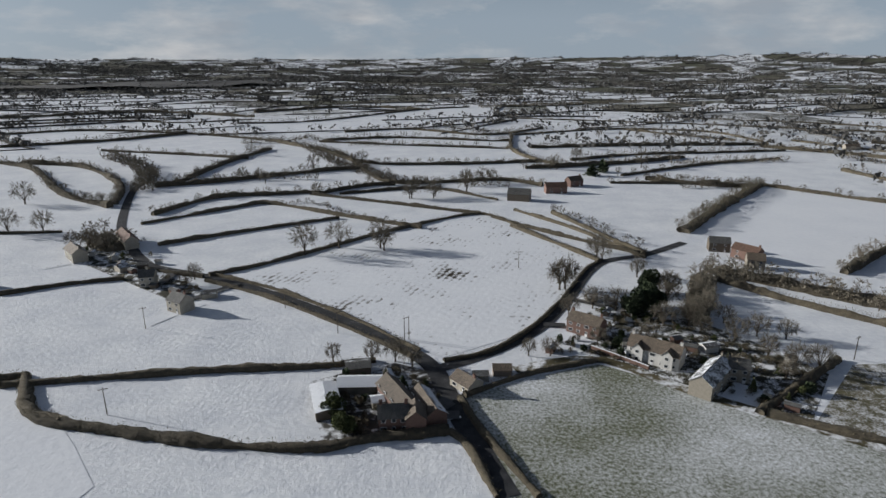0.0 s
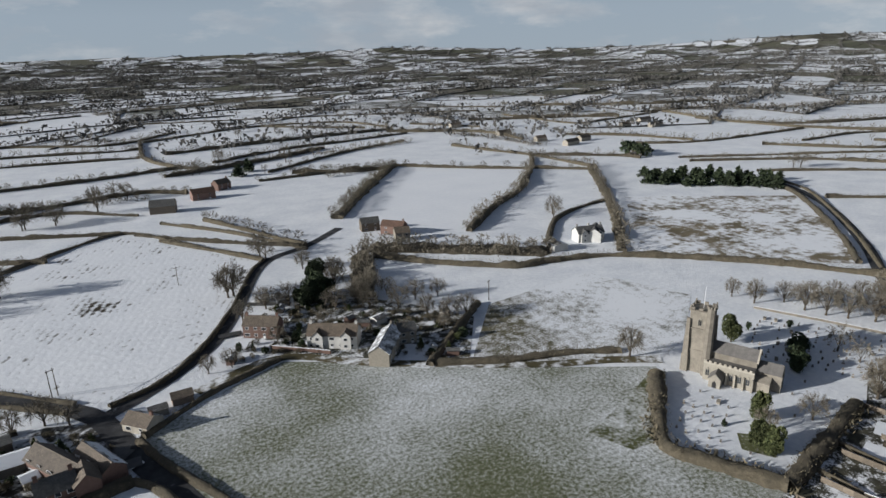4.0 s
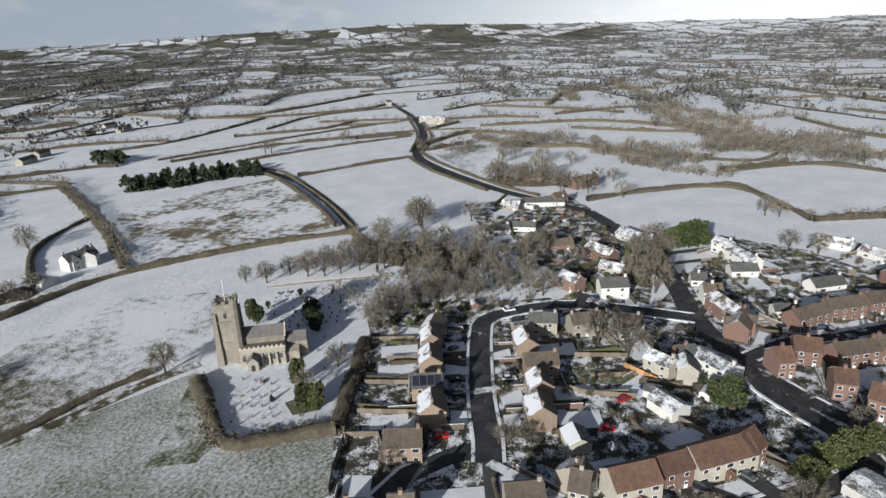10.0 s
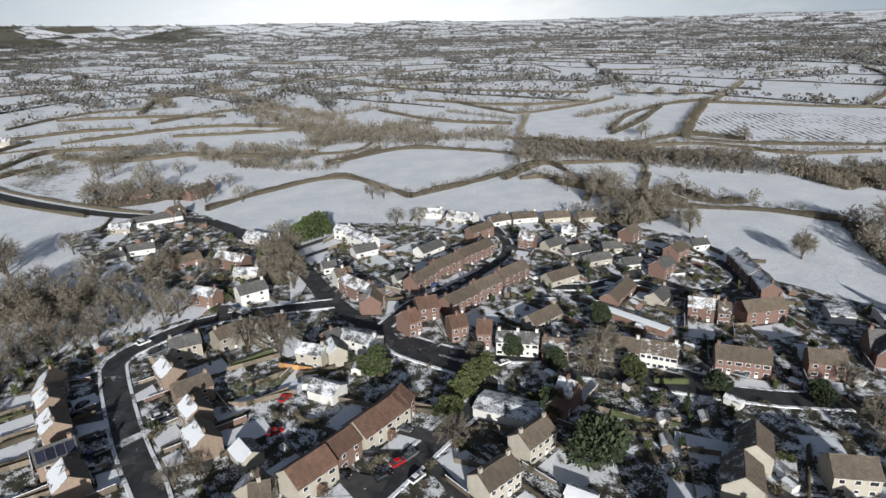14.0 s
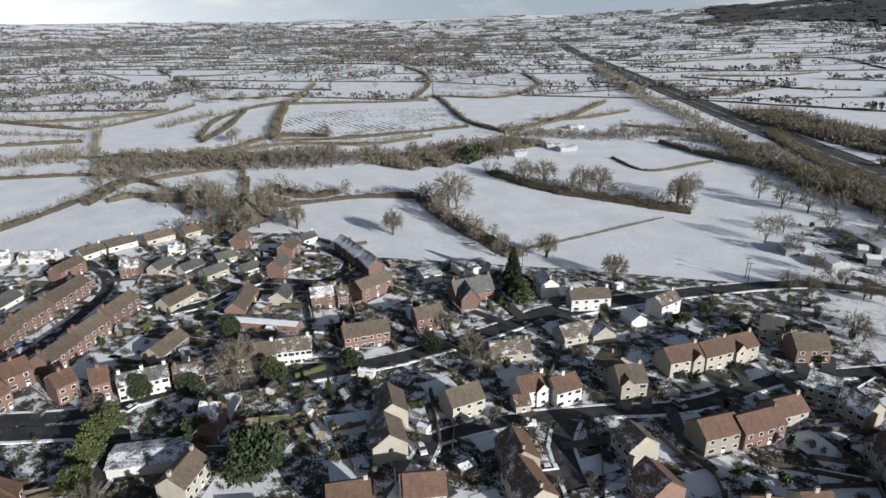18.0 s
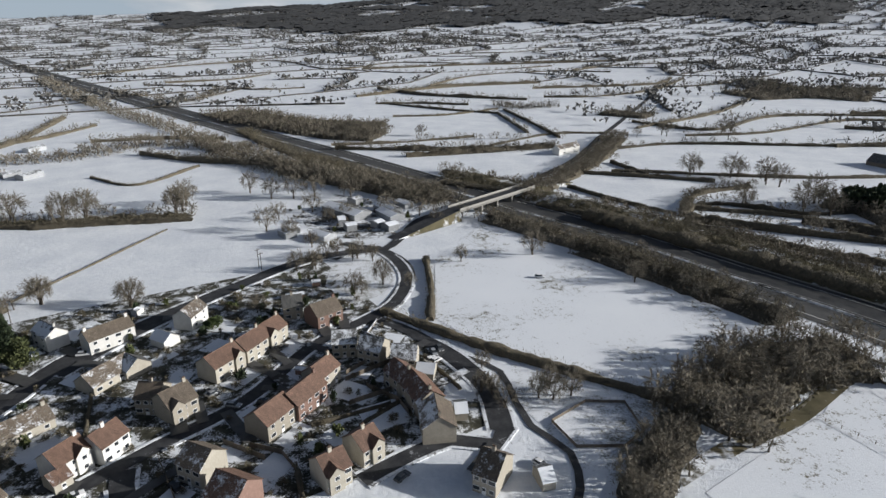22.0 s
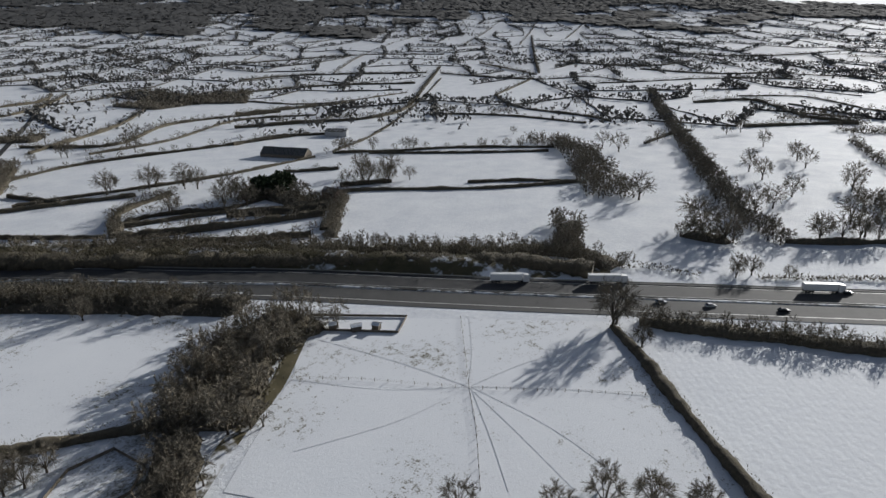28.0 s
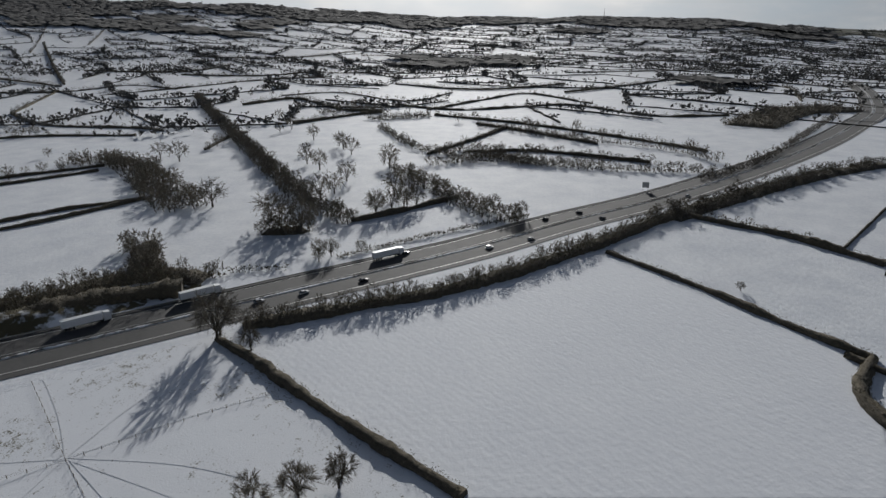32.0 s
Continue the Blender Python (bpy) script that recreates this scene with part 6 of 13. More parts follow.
field([(144.5, 377.7), (228.8, 507.2), (319.9, 419.8), (180.7, 285.3), (152.3, 321.1)], 'snow_open', 'smooth snow-covered meadow')
field([(426.6, -387.7), (547.1, -511.7), (408.3, -627.2), (312.1, -529.3)], 'snow_rows_far', 'snow-covered field with rows of stubble')
field([(474.4, -713.5), (699.0, -1046.0), (611.0, -1207.0), (403.0, -903.0), (387.7, -745.2)], 'snow_rows_far', 'snow-covered round field with rows of stubble')
field([(-53.0, -252.1), (-91.6, -302.7), (-109.4, -252.7), (-125.3, -208.7), (-147.5, -180.8), (-97.7, -129.2), (-54.1, -170.6), (-41.3, -195.3)], 'snow_trodden', 'snow-covered pasture trodden by stock')
field([(-82.5, -96.6), (-132.3, -116.5), (-151.3, -129.4), (-175.4, -119.6), (-212.8, -35.7), (-208.6, -34.0), (-189.6, -20.5), (-168.8, -8.0), (-141.5, 9.6), (-112.1, 29.8)], 'snow_trodden', 'snow-covered paddock crossed by animal tracks')
field([(-112.1, 29.8), (-141.5, 9.6), (-168.8, -8.0), (-189.6, -20.5), (-208.6, -34.0), (-212.3, -17.8), (-224.8, 13.8), (-255.1, 134.3), (-141.7, 173.8), (-105.0, 139.6), (-89.6, 123.1)], 'snow_smooth', 'smooth snow-covered field with faint drill rows')
field([(523.6, 147.1), (642.1, 108.5), (614.1, 55.4), (410.5, 72.0)], 'snow_patchy', 'pasture with patchy snow')

# hedges round the fields
hedge([(-146.6, 168.2), (-113.9, 175.0), (-79.2, 181.3), (-49.8, 184.9), (-30.5, 190.1)], 3, 2.0)
hedge([(-137.4, 166.9), (-123.3, 151.6), (-97.5, 145.6), (-63.7, 140.5), (-39.2, 140.2), (-26.3, 144.6), (-4.1, 149.5)], 4, 2.2)
hedge([(-121.8, 272.4), (-104.8, 286.3), (-84.9, 308.2), (-66.5, 329.7), (-42.6, 356.5), (8.8, 397.6), (40.7, 348.0), (67.5, 302.5)], 2.5, 2.0)
hedge([(-201.0, 362.7), (-157.7, 409.3), (-137.5, 420.4), (-83.5, 390.5), (-27.6, 361.0)], 2.8, 2.7)
hedge([(-169.5, 319.8), (-129.6, 350.3), (-82.0, 383.2)], 2.8, 2.7)
hedge([(-117.4, 452.8), (-50.3, 424.2), (8.8, 397.6)], 2.8, 2.7)
hedge([(16.0, 390.4), (51.0, 352.0), (90.8, 315.7)], 2.5, 2.0)
hedgerow([(56.9, 402.7), (75.4, 359.2), (93.3, 313.9)], 3, 2.5, 3, 9.0, 8.0)
hedgerow([(-205.1, 385.2), (-184.2, 436.4), (-138.6, 451.9), (-114.6, 459.0)], 3.3, 3.4, 3, 9.0, 8.0)
hedgerow([(-247.0, 474.3), (-199.7, 499.5), (-135.4, 546.8), (-93.0, 569.2)], 4.4, 4.1, 4, 7.5, 9.0)
hedgerow([(-235.4, 483.8), (-233.3, 588.0), (-218.4, 683.2)], 4.4, 4.1, 4, 7.5, 9.0)
hedgerow([(-398.8, 662.0), (-294.5, 638.7), (-220.8, 616.0)], 2.8, 2.7, 2.5, 15.0, 8.5)
hedgerow([(-450.7, 578.1), (-393.5, 543.7), (-303.6, 444.6), (-244.8, 405.5)], 4.4, 4.1, 4, 7.5, 9.0)
hedgerow([(-429.0, 579.1), (-354.4, 557.3), (-277.5, 477.4), (-246.4, 415.6)], 4.4, 4.1, 4, 7.5, 9.0)
hedgerow([(-527.7, 682.0), (-432.5, 744.7), (-372.8, 815.9)], 3.3, 4.1, 3, 7.5, 10.0)
hedgerow([(-179.1, 746.3), (-70.8, 721.9), (45.8, 699.9)], 2.8, 2.7, 2.5, 15.0, 8.5)
hedgerow([(-171.3, 698.7), (-103.5, 600.6), (-25.6, 591.0), (73.7, 612.1)], 3.3, 3.4, 3, 9.0, 8.0)
hedgerow([(57.0, 824.3), (48.9, 700.0), (64.3, 629.1), (85.4, 596.1)], 3.3, 3.4, 3, 9.0, 8.0)
hedgerow([(60.7, 824.4), (201.0, 897.0), (326.0, 871.0), (357.7, 771.7)], 3.3, 2.7, 2.5, 15.0, 8.5)
hedgerow([(117.2, 506.5), (172.1, 506.6), (219.1, 499.5)], 2.8, 2.7, 2.5, 15.0, 8.5)
hedgerow([(134.1, 539.8), (229.3, 602.6), (316.4, 640.7)], 2.8, 2.7, 2.5, 15.0, 8.5)
hedgerow([(-97.3, 563.0), (-58.7, 498.6), (25.1, 514.4), (60.3, 492.5)], 3.3, 3.4, 3, 9.0, 8.0)
hedgerow([(-113.2, 453.0), (-80.0, 486.2), (-57.9, 491.7)], 3.3, 3.4, 3, 9.0, 8.0)
hedge([(-203.0, 244.2), (-181.2, 257.7), (-159.5, 266.1)], 2.5, 2.0)
hedge([(-157.0, 279.8), (-123.5, 269.9)], 2, 2.0)
hedgerow([(-97.3, 563.0), (-134.9, 646.0), (-240.1, 753.8)], 4.4, 4.1, 4, 7.5, 9.0)
hedge([(-272.5, 338.0), (-238.6, 343.1)], 2.2, 2.0)
hedgerow([(-767.0, 1004.0), (-591.0, 1122.0), (-360.0, 1051.0)], 4.4, 5.4, 4, 7.5, 10.0)
hedgerow([(-388.0, 1135.0), (-237.0, 1267.0), (-74.0, 1211.0)], 4.4, 5.4, 4, 7.5, 10.0)
hedge([(-18.6, 194.0), (-46.0, 217.2), (-85.3, 246.5), (-120.4, 265.5)], 2.2, 1.6, label='low clipped field hedge with snow along its foot')
hedge([(-16.2, 198.4), (-43.9, 224.8), (-84.7, 255.4), (-120.3, 274.0)], 2.2, 1.6, label='low clipped field hedge with snow along its foot')
hedge([(-7.3, 191.1), (9.4, 199.5), (26.5, 221.3), (42.5, 252.6), (58.3, 289.0), (68.3, 303.4)], 2.2, 1.5, label='low clipped field hedge with snow along its foot')
hedge([(8.0, 123.0), (1.1, 142.6), (-4.1, 149.5)], 2.2, 1.5, label='low clipped field hedge with snow along its foot')
hedge([(18.1, 123.4), (4.5, 151.2), (-1.2, 167.5)], 2.2, 1.5, label='low clipped field hedge with snow along its foot')
hedge([(-0.0, 168.5), (19.9, 182.4), (44.9, 193.3)], 2.5, 1.8, label='low clipped field hedge with snow along its foot')
hedgerow([(128.2, 358.5), (179.9, 430.4), (233.7, 499.1)], 8.8, 6.1, 8, 7.5, 9.0)
hedgerow([(236.1, 503.9), (283.2, 455.9), (326.4, 420.3)], 3.3, 2.7, 2.5, 15.0, 8.5)
hedgerow([(181.2, 288.1), (227.6, 328.3), (268.6, 357.2), (329.0, 421.2)], 4.4, 4.1, 4, 7.5, 9.0)
hedgerow([(329.0, 421.2), (364.8, 386.4)], 2.8, 2.7, 2.5, 15.0, 8.5)
hedgerow([(364.8, 386.4), (314.8, 318.7), (264.3, 256.5), (226.1, 214.5)], 6, 4.0, 6, 7.5, 9.0)
hedge([(203.7, 245.6), (235.8, 278.1), (265.7, 292.8), (295.9, 299.6)], 3, 2.0)
hedge([(116.9, 277.7), (138.6, 250.5), (167.1, 225.5), (185.4, 221.8), (220.6, 209.3), (266.7, 165.9), (295.2, 125.2)], 5, 3.4)
hedge([(419.0, 222.1), (463.5, 188.6), (499.2, 156.3)], 2.8, 2.4)
hedge([(446.3, 277.1), (428.5, 238.9), (355.9, 171.7), (302.9, 130.3)], 2, 1.5)
hedge([(432.5, 278.7), (414.2, 239.8), (346.2, 174.6), (302.5, 140.4)], 2.8, 2.7)
hedgerow([(489.1, 472.5), (567.2, 433.6), (737.9, 429.8)], 3.3, 2.7, 2.5, 15.0, 8.5)
hedgerow([(592.9, 384.6), (648.8, 310.4), (705.2, 293.4)], 3.3, 3.0, 2.5, 15.0, 8.5)
hedgerow([(460.2, 364.2), (542.0, 313.5), (589.4, 253.7), (636.1, 194.6)], 2.8, 2.7, 2.5, 15.0, 8.5)
hedgerow([(645.3, 374.8), (760.6, 365.8), (862.0, 275.0)], 2.8, 2.7, 2.5, 15.0, 8.5)
hedgerow([(774.0, 672.0), (750.4, 479.8), (1032.0, 388.0)], 3.3, 4.1, 3, 7.5, 10.0)
hedgerow([(525.7, 154.3), (563.7, 126.4)], 3.3, 4.1, 3, 7.5, 9.0)
hedgerow([(643.5, 185.3), (704.1, 162.1)], 2.8, 2.7, 2.5, 15.0, 8.5)
hedge([(32.4, 409.7), (66.4, 361.0), (92.3, 308.1)], 2.5, 2.0)
hedge([(27.0, 368.9), (67.5, 304.4)], 2.5, 2.0)
hedgerow([(335.1, 727.0), (423.8, 649.5), (428.8, 565.3)], 4.4, 4.1, 4, 7.5, 10.0)
hedgerow([(71.2, 707.5), (175.1, 729.0), (352.0, 746.3)], 3.9, 4.1, 3.5, 7.5, 10.0)
hedgerow([(150.0, 523.0), (200.5, 498.0), (232.5, 496.7)], 4.4, 4.7, 4, 7.5, 9.0)
hedgerow([(370.2, 475.7), (332.9, 424.6)], 3.3, 3.4, 3, 9.0, 8.0)
hedgerow([(53.7, 572.8), (107.3, 589.0), (168.6, 612.9), (221.7, 643.8)], 4.4, 4.1, 4, 7.5, 9.0)
hedge([(86.0, 162.1), (128.2, 197.5)], 3, 2.2)
hedge([(88.3, 162.4), (110.0, 151.3), (129.8, 144.8), (146.4, 136.2)], 4, 1.8)
hedgerow([(370.2, 475.7), (429.6, 422.7), (438.5, 401.2)], 3.3, 3.4, 3, 9.0, 8.0)
hedgerow([(482.0, 765.0), (605.0, 712.0), (680.0, 668.0)], 4.4, 5.4, 4, 7.5, 10.0)
hedgerow([(688.0, 901.0), (849.0, 778.0), (971.0, 745.0)], 4.4, 5.4, 4, 7.5, 10.0)
hedge([(143.7, 118.4), (127.3, 102.8), (117.0, 90.8), (120.5, 81.3), (128.8, 65.6)], 5, 2.8, label='tall rough hedge round the churchyard')
hedge([(128.8, 65.6), (147.0, 69.2), (178.2, 76.4)], 4.5, 2.8, label='tall rough hedge between churchyard and gardens')
hedge([(522.1, 155.9), (477.2, 127.1), (410.9, 70.2), (381.8, 37.3)], 2.2, 2.0)
hedge([(495.4, 157.9), (449.1, 126.2), (391.3, 72.2)], 2.2, 2.0)
hedge([(750.1, 225.0), (614.8, 171.4), (527.8, 154.5)], 2.2, 2.0)
hedge([(748.9, 237.9), (612.8, 185.2), (520.6, 164.3)], 2.2, 2.0)
hedge([(354.6, 61.8), (382.6, 58.1)], 2.2, 2.0)
hedge([(378.0, 7.6), (402.2, -31.8), (422.4, -82.7), (369.6, -101.8)], 3.3, 2.7)
hedgerow([(463.8, -79.6), (495.8, -130.9)], 3.3, 4.1, 3, 7.5, 9.0)
hedgerow([(565.7, 31.5), (520.1, -38.0), (518.0, -83.6)], 3.3, 3.4, 3, 9.0, 8.0)
hedgerow([(543.6, 163.3), (627.3, 134.6), (612.6, 65.7)], 4.4, 4.1, 4, 7.5, 9.0)
hedgerow([(702.7, 334.4), (729.1, 225.9)], 2.8, 2.7, 2.5, 15.0, 8.5)
hedgerow([(737.0, 581.0), (747.6, 440.0), (818.0, 335.9), (889.0, 310.0)], 3.3, 3.4, 3, 9.0, 10.0)
hedgerow([(663.6, 32.7), (645.5, -44.5), (639.8, -117.8)], 3.3, 3.4, 3, 9.0, 8.0)
hedgerow([(861.2, 165.9), (835.7, 70.5), (787.9, -22.1)], 3.3, 3.4, 3, 9.0, 10.0)
hedgerow([(866.2, 76.9), (1057.0, 48.0), (1099.0, -84.0)], 4.4, 4.1, 4, 7.5, 10.0)
hedgerow([(586.4, 242.1), (619.3, 192.1)], 2.8, 2.7, 2.5, 15.0, 8.5)
hedgerow([(717.4, 194.5), (748.3, 133.7), (744.3, 74.7)], 3.3, 3.4, 3, 9.0, 10.0)
hedge([(374.1, 7.7), (408.2, -37.5), (415.7, -81.8), (371.4, -102.2), (348.1, -108.1)], 3.3, 2.7)
hedgerow([(464.6, -82.9), (494.8, -150.9), (455.3, -203.9), (408.4, -236.0)], 3.3, 2.7, 2.5, 15.0, 8.5)
hedgerow([(348.1, -108.1), (369.2, -170.2), (404.4, -236.0)], 3.9, 3.4, 3.5, 9.0, 8.0)
hedgerow([(676.7, 131.5), (713.6, 5.6), (652.4, -99.6)], 3.3, 3.4, 3, 9.0, 8.0)
hedgerow([(602.4, 123.8), (556.5, 73.8), (558.7, 6.5)], 4.4, 4.1, 4, 7.5, 9.0)
hedgerow([(487.0, -349.6), (557.0, -423.0), (599.4, -502.1), (606.6, -565.0)], 3.3, 3.4, 3, 9.0, 8.0)
hedgerow([(436.2, -391.2), (521.0, -478.9), (603.7, -571.1)], 6.6, 4.1, 6, 7.5, 9.0)
hedgerow([(496.7, -247.9), (425.3, -312.0), (432.1, -387.7), (391.8, -415.6)], 3.3, 3.4, 3, 9.0, 8.0)
hedgerow([(812.2, -267.0), (695.8, -351.7), (673.2, -448.2)], 3.3, 3.4, 3, 9.0, 10.0)
hedgerow([(739.4, -196.7), (627.6, -228.4), (563.5, -286.2)], 3.3, 3.4, 3, 9.0, 8.0)
hedgerow([(1168.0, -78.0), (1251.0, -264.0), (1337.0, -510.0)], 3.3, 3.4, 3, 9.0, 10.0)
hedgerow([(928.0, -161.0), (938.0, -313.0), (834.0, -420.0), (754.0, -500.0)], 3.3, 3.4, 3, 9.0, 10.0)
hedgerow([(364.6, -295.1), (304.4, -245.5)], 3.3, 3.4, 3, 9.0, 8.0)
hedgerow([(361.7, -178.5), (388.1, -226.9), (320.3, -216.2), (294.9, -198.3)], 3.3, 3.4, 3, 9.0, 8.0)
hedgerow([(388.1, -226.9), (376.5, -260.5), (365.2, -293.4)], 3.3, 2.7, 2.5, 15.0, 8.5)
hedgerow([(773.8, 58.3), (842.0, -39.2), (791.2, -121.8)], 3.3, 3.4, 3, 9.0, 10.0)
hedgerow([(1373.0, -190.0), (1052.0, -280.0), (1031.0, -414.0), (1087.0, -635.0)], 3.3, 3.4, 3, 9.0, 10.0)
hedgerow([(671.1, 307.8), (699.4, 235.3)], 2.8, 2.7, 2.5, 15.0, 8.5)
hedge([(330.6, -270.3), (283.3, -227.8)], 3.3, 2.7)
hedgerow([(259.0, -238.8), (235.1, -271.7), (204.1, -291.0)], 3.3, 3.4, 3, 9.0, 8.0)
hedgerow([(469.2, -338.2), (517.5, -406.8), (599.9, -500.9)], 5.5, 3.4, 5, 9.0, 8.0)
hedgerow([(422.0, -380.0), (502.4, -461.3), (571.8, -537.8)], 6.6, 3.4, 6, 9.0, 8.0)
hedgerow([(415.7, -377.8), (366.2, -421.6), (307.1, -521.1)], 3.3, 2.7, 2.5, 15.0, 8.5)
hedgerow([(588.2, -560.2), (474.8, -652.6), (464.7, -705.6), (332.0, -556.8), (258.8, -509.5)], 4.4, 3.4, 4, 9.0, 8.0)
hedgerow([(479.5, -670.9), (560.0, -829.0), (690.0, -1005.0), (822.0, -1123.0)], 4.4, 3.4, 4, 9.0, 10.0)
hedgerow([(830.0, -879.0), (849.0, -1159.0)], 3.3, 2.7, 2.5, 15.0, 8.5)
hedgerow([(471.5, -715.8), (387.7, -745.2), (406.0, -901.0), (526.0, -1094.0)], 3.3, 3.4, 3, 9.0, 10.0)
hedgerow([(300.3, -211.7), (259.0, -238.8)], 4.4, 5.4, 4, 7.5, 9.0)
hedgerow([(338.2, -203.7), (285.3, -225.9)], 3.3, 4.1, 3, 7.5, 9.0)
hedgerow([(734.0, -757.0), (585.3, -562.5)], 4.4, 4.1, 4, 7.5, 10.0)
hedgerow([(1784.0, -784.0), (1824.0, -1062.0), (1445.0, -1167.0)], 4.4, 5.4, 4, 7.5, 10.0)
hedgerow([(263.2, -512.9), (245.4, -609.1), (252.3, -757.0)], 4.4, 4.1, 4, 7.5, 9.0)
hedge([(112.3, -243.6), (96.9, -273.0), (71.2, -324.1)], 0.6, 1.0, twigs=0.6, label='overgrown wire fence line in the snow')
hedge([(-49.3, -253.6), (-45.2, -222.6), (-39.0, -194.0)], 3.5, 2.5)
hedge([(-23.3, -205.1), (-53.8, -169.9), (-75.9, -148.4), (-96.9, -128.0)], 5, 2.8)
hedgerow([(-109.2, -804.1), (-164.9, -737.5), (-219.7, -690.1)], 2.8, 2.7, 2.5, 15.0, 8.5)
hedgerow([(-236.4, -719.9), (-231.9, -596.4), (-227.2, -526.8)], 2.8, 2.7, 2.5, 15.0, 8.5)
hedgerow([(-219.7, -690.1), (-208.2, -557.8)], 2.8, 2.7, 2.5, 15.0, 8.5)
hedgerow([(-25.5, -518.7), (-113.0, -493.3), (-204.2, -485.5)], 4.4, 4.1, 4, 7.5, 9.0)
hedgerow([(-77.8, -474.6), (-127.6, -477.7), (-204.2, -485.5)], 4.4, 4.1, 4, 7.5, 9.0)
hedgerow([(-249.0, -467.5), (-316.3, -475.4), (-417.8, -444.1), (-525.4, -414.0)], 2.8, 2.7, 2.5, 15.0, 8.5)
hedgerow([(-183.6, -394.8), (-229.6, -370.5), (-262.5, -349.8)], 2.8, 2.7, 2.5, 15.0, 8.5)
hedgerow([(-198.9, -285.5), (-230.8, -323.8), (-274.5, -334.2)], 6.6, 4.1, 6, 7.5, 9.0)
hedge([(-209.9, -299.0), (-259.2, -268.6), (-295.5, -223.1)], 2.8, 2.7)
hedgerow([(-195.1, -279.8), (-238.9, -246.1), (-281.7, -215.0)], 4.4, 4.1, 4, 7.5, 9.0)
hedgerow([(-257.9, -196.5), (-326.3, -233.8)], 6, 3.5, 6, 7.5, 9.0)
hedgerow([(-224.1, -420.1), (-228.6, -376.6)], 3.3, 2.7, 2.5, 15.0, 8.5)
hedgerow([(-357.0, -943.0), (-569.0, -954.0), (-651.0, -1030.0)], 3.3, 4.1, 3, 7.5, 10.0)
hedgerow([(-77.4, -892.9), (-233.0, -994.0), (-398.0, -1023.0)], 4.4, 5.4, 4, 7.5, 10.0)
hedgerow([(-134.0, -1357.0), (-384.0, -1403.0), (-755.0, -1405.0)], 4.4, 5.4, 4, 7.5, 10.0)
hedgerow([(-323.5, -559.9), (-473.5, -642.6), (-641.0, -789.0)], 3.3, 3.4, 3, 9.0, 8.0)
hedgerow([(-520.0, -1208.0), (-700.0, -1302.0), (-924.0, -1292.0)], 4.4, 4.1, 4, 7.5, 10.0)
hedgerow([(127.2, -530.0), (75.9, -490.1), (14.0, -465.1)], 4.4, 4.1, 4, 7.5, 9.0)
hedgerow([(-120.0, -993.0), (-176.0, -891.0), (-297.3, -806.3)], 4.4, 4.1, 4, 7.5, 10.0)
hedge([(-136.2, -491.6), (-223.3, -544.9), (-280.5, -539.4)], 2.2, 2.0)
hedge([(-330.2, -239.2), (-346.3, -221.0), (-385.8, -154.4), (-433.0, -103.4)], 3.3, 2.6)
hedge([(-459.2, -298.1), (-502.8, -219.3), (-541.7, -160.1)], 2.8, 2.2)
hedgerow([(-741.0, -371.3), (-764.4, -283.3), (-741.4, -175.0)], 2.8, 2.7, 2.5, 15.0, 8.5)
hedgerow([(-1511.0, -751.0), (-1101.0, -579.0), (-792.0, -445.0), (-666.9, -425.8), (-587.6, -473.6), (-521.8, -513.1)], 4.4, 4.1, 4, 7.5, 10.0)
hedgerow([(-1360.0, -446.0), (-1059.0, -405.0), (-987.0, -383.0), (-864.0, -302.0), (-806.7, -190.1), (-771.2, -152.9)], 4.4, 3.0, 2.5, 15.0, 8.5)
hedgerow([(-1380.0, -681.0), (-1335.0, -451.0), (-1445.0, -338.0), (-1356.0, -230.0)], 3.3, 3.4, 3, 9.0, 10.0)
hedgerow([(-437.1, -434.2), (-494.3, -429.9), (-539.6, -388.6)], 3.3, 3.0, 2.5, 15.0, 8.5)
hedgerow([(-252.6, -262.0), (-268.8, -244.1), (-286.8, -221.7)], 5.5, 5.4, 5, 7.5, 9.0)
hedgerow([(-1013.0, -970.0), (-1185.0, -932.0), (-1374.0, -719.0)], 4.4, 4.1, 4, 7.5, 10.0)
hedgerow([(-836.0, -806.0), (-1018.0, -749.0), (-1145.0, -625.0)], 4.4, 4.1, 4, 7.5, 10.0)
hedgerow([(-1343.0, -1273.0), (-1724.0, -1160.0), (-1897.0, -929.0)], 4.4, 4.1, 4, 7.5, 10.0)
hedgerow([(-1684.0, -711.0), (-1553.0, -567.0), (-1453.0, -469.0)], 4.4, 4.1, 4, 7.5, 10.0)
hedgerow([(-2693.0, -898.0), (-1891.0, -617.0), (-1496.0, -476.0)], 5.5, 4.1, 5, 7.5, 10.0)
hedgerow([(-362.4, -312.8), (-392.1, -282.9)], 2.8, 2.7, 2.5, 15.0, 8.5)
hedgerow([(-611.3, -596.6), (-715.0, -572.0), (-809.0, -547.0)], 4.4, 4.1, 4, 7.5, 10.0)
hedge([(-345.1, 25.2), (-354.3, 48.0), (-370.5, 75.7), (-384.1, 97.9)], 3.9, 3.2)
hedgerow([(-542.7, 110.4), (-621.0, 181.0), (-683.4, 230.8)], 4.4, 3.2, 2.5, 15.0, 8.5)
hedgerow([(-724.4, 208.8), (-652.7, 241.9), (-552.5, 279.8)], 3.3, 3.2, 2.5, 15.0, 8.5)
hedgerow([(-890.0, 181.0), (-1020.0, 313.0), (-1087.0, 408.0), (-901.0, 443.0)], 4.4, 3.2, 2.5, 15.0, 8.5)
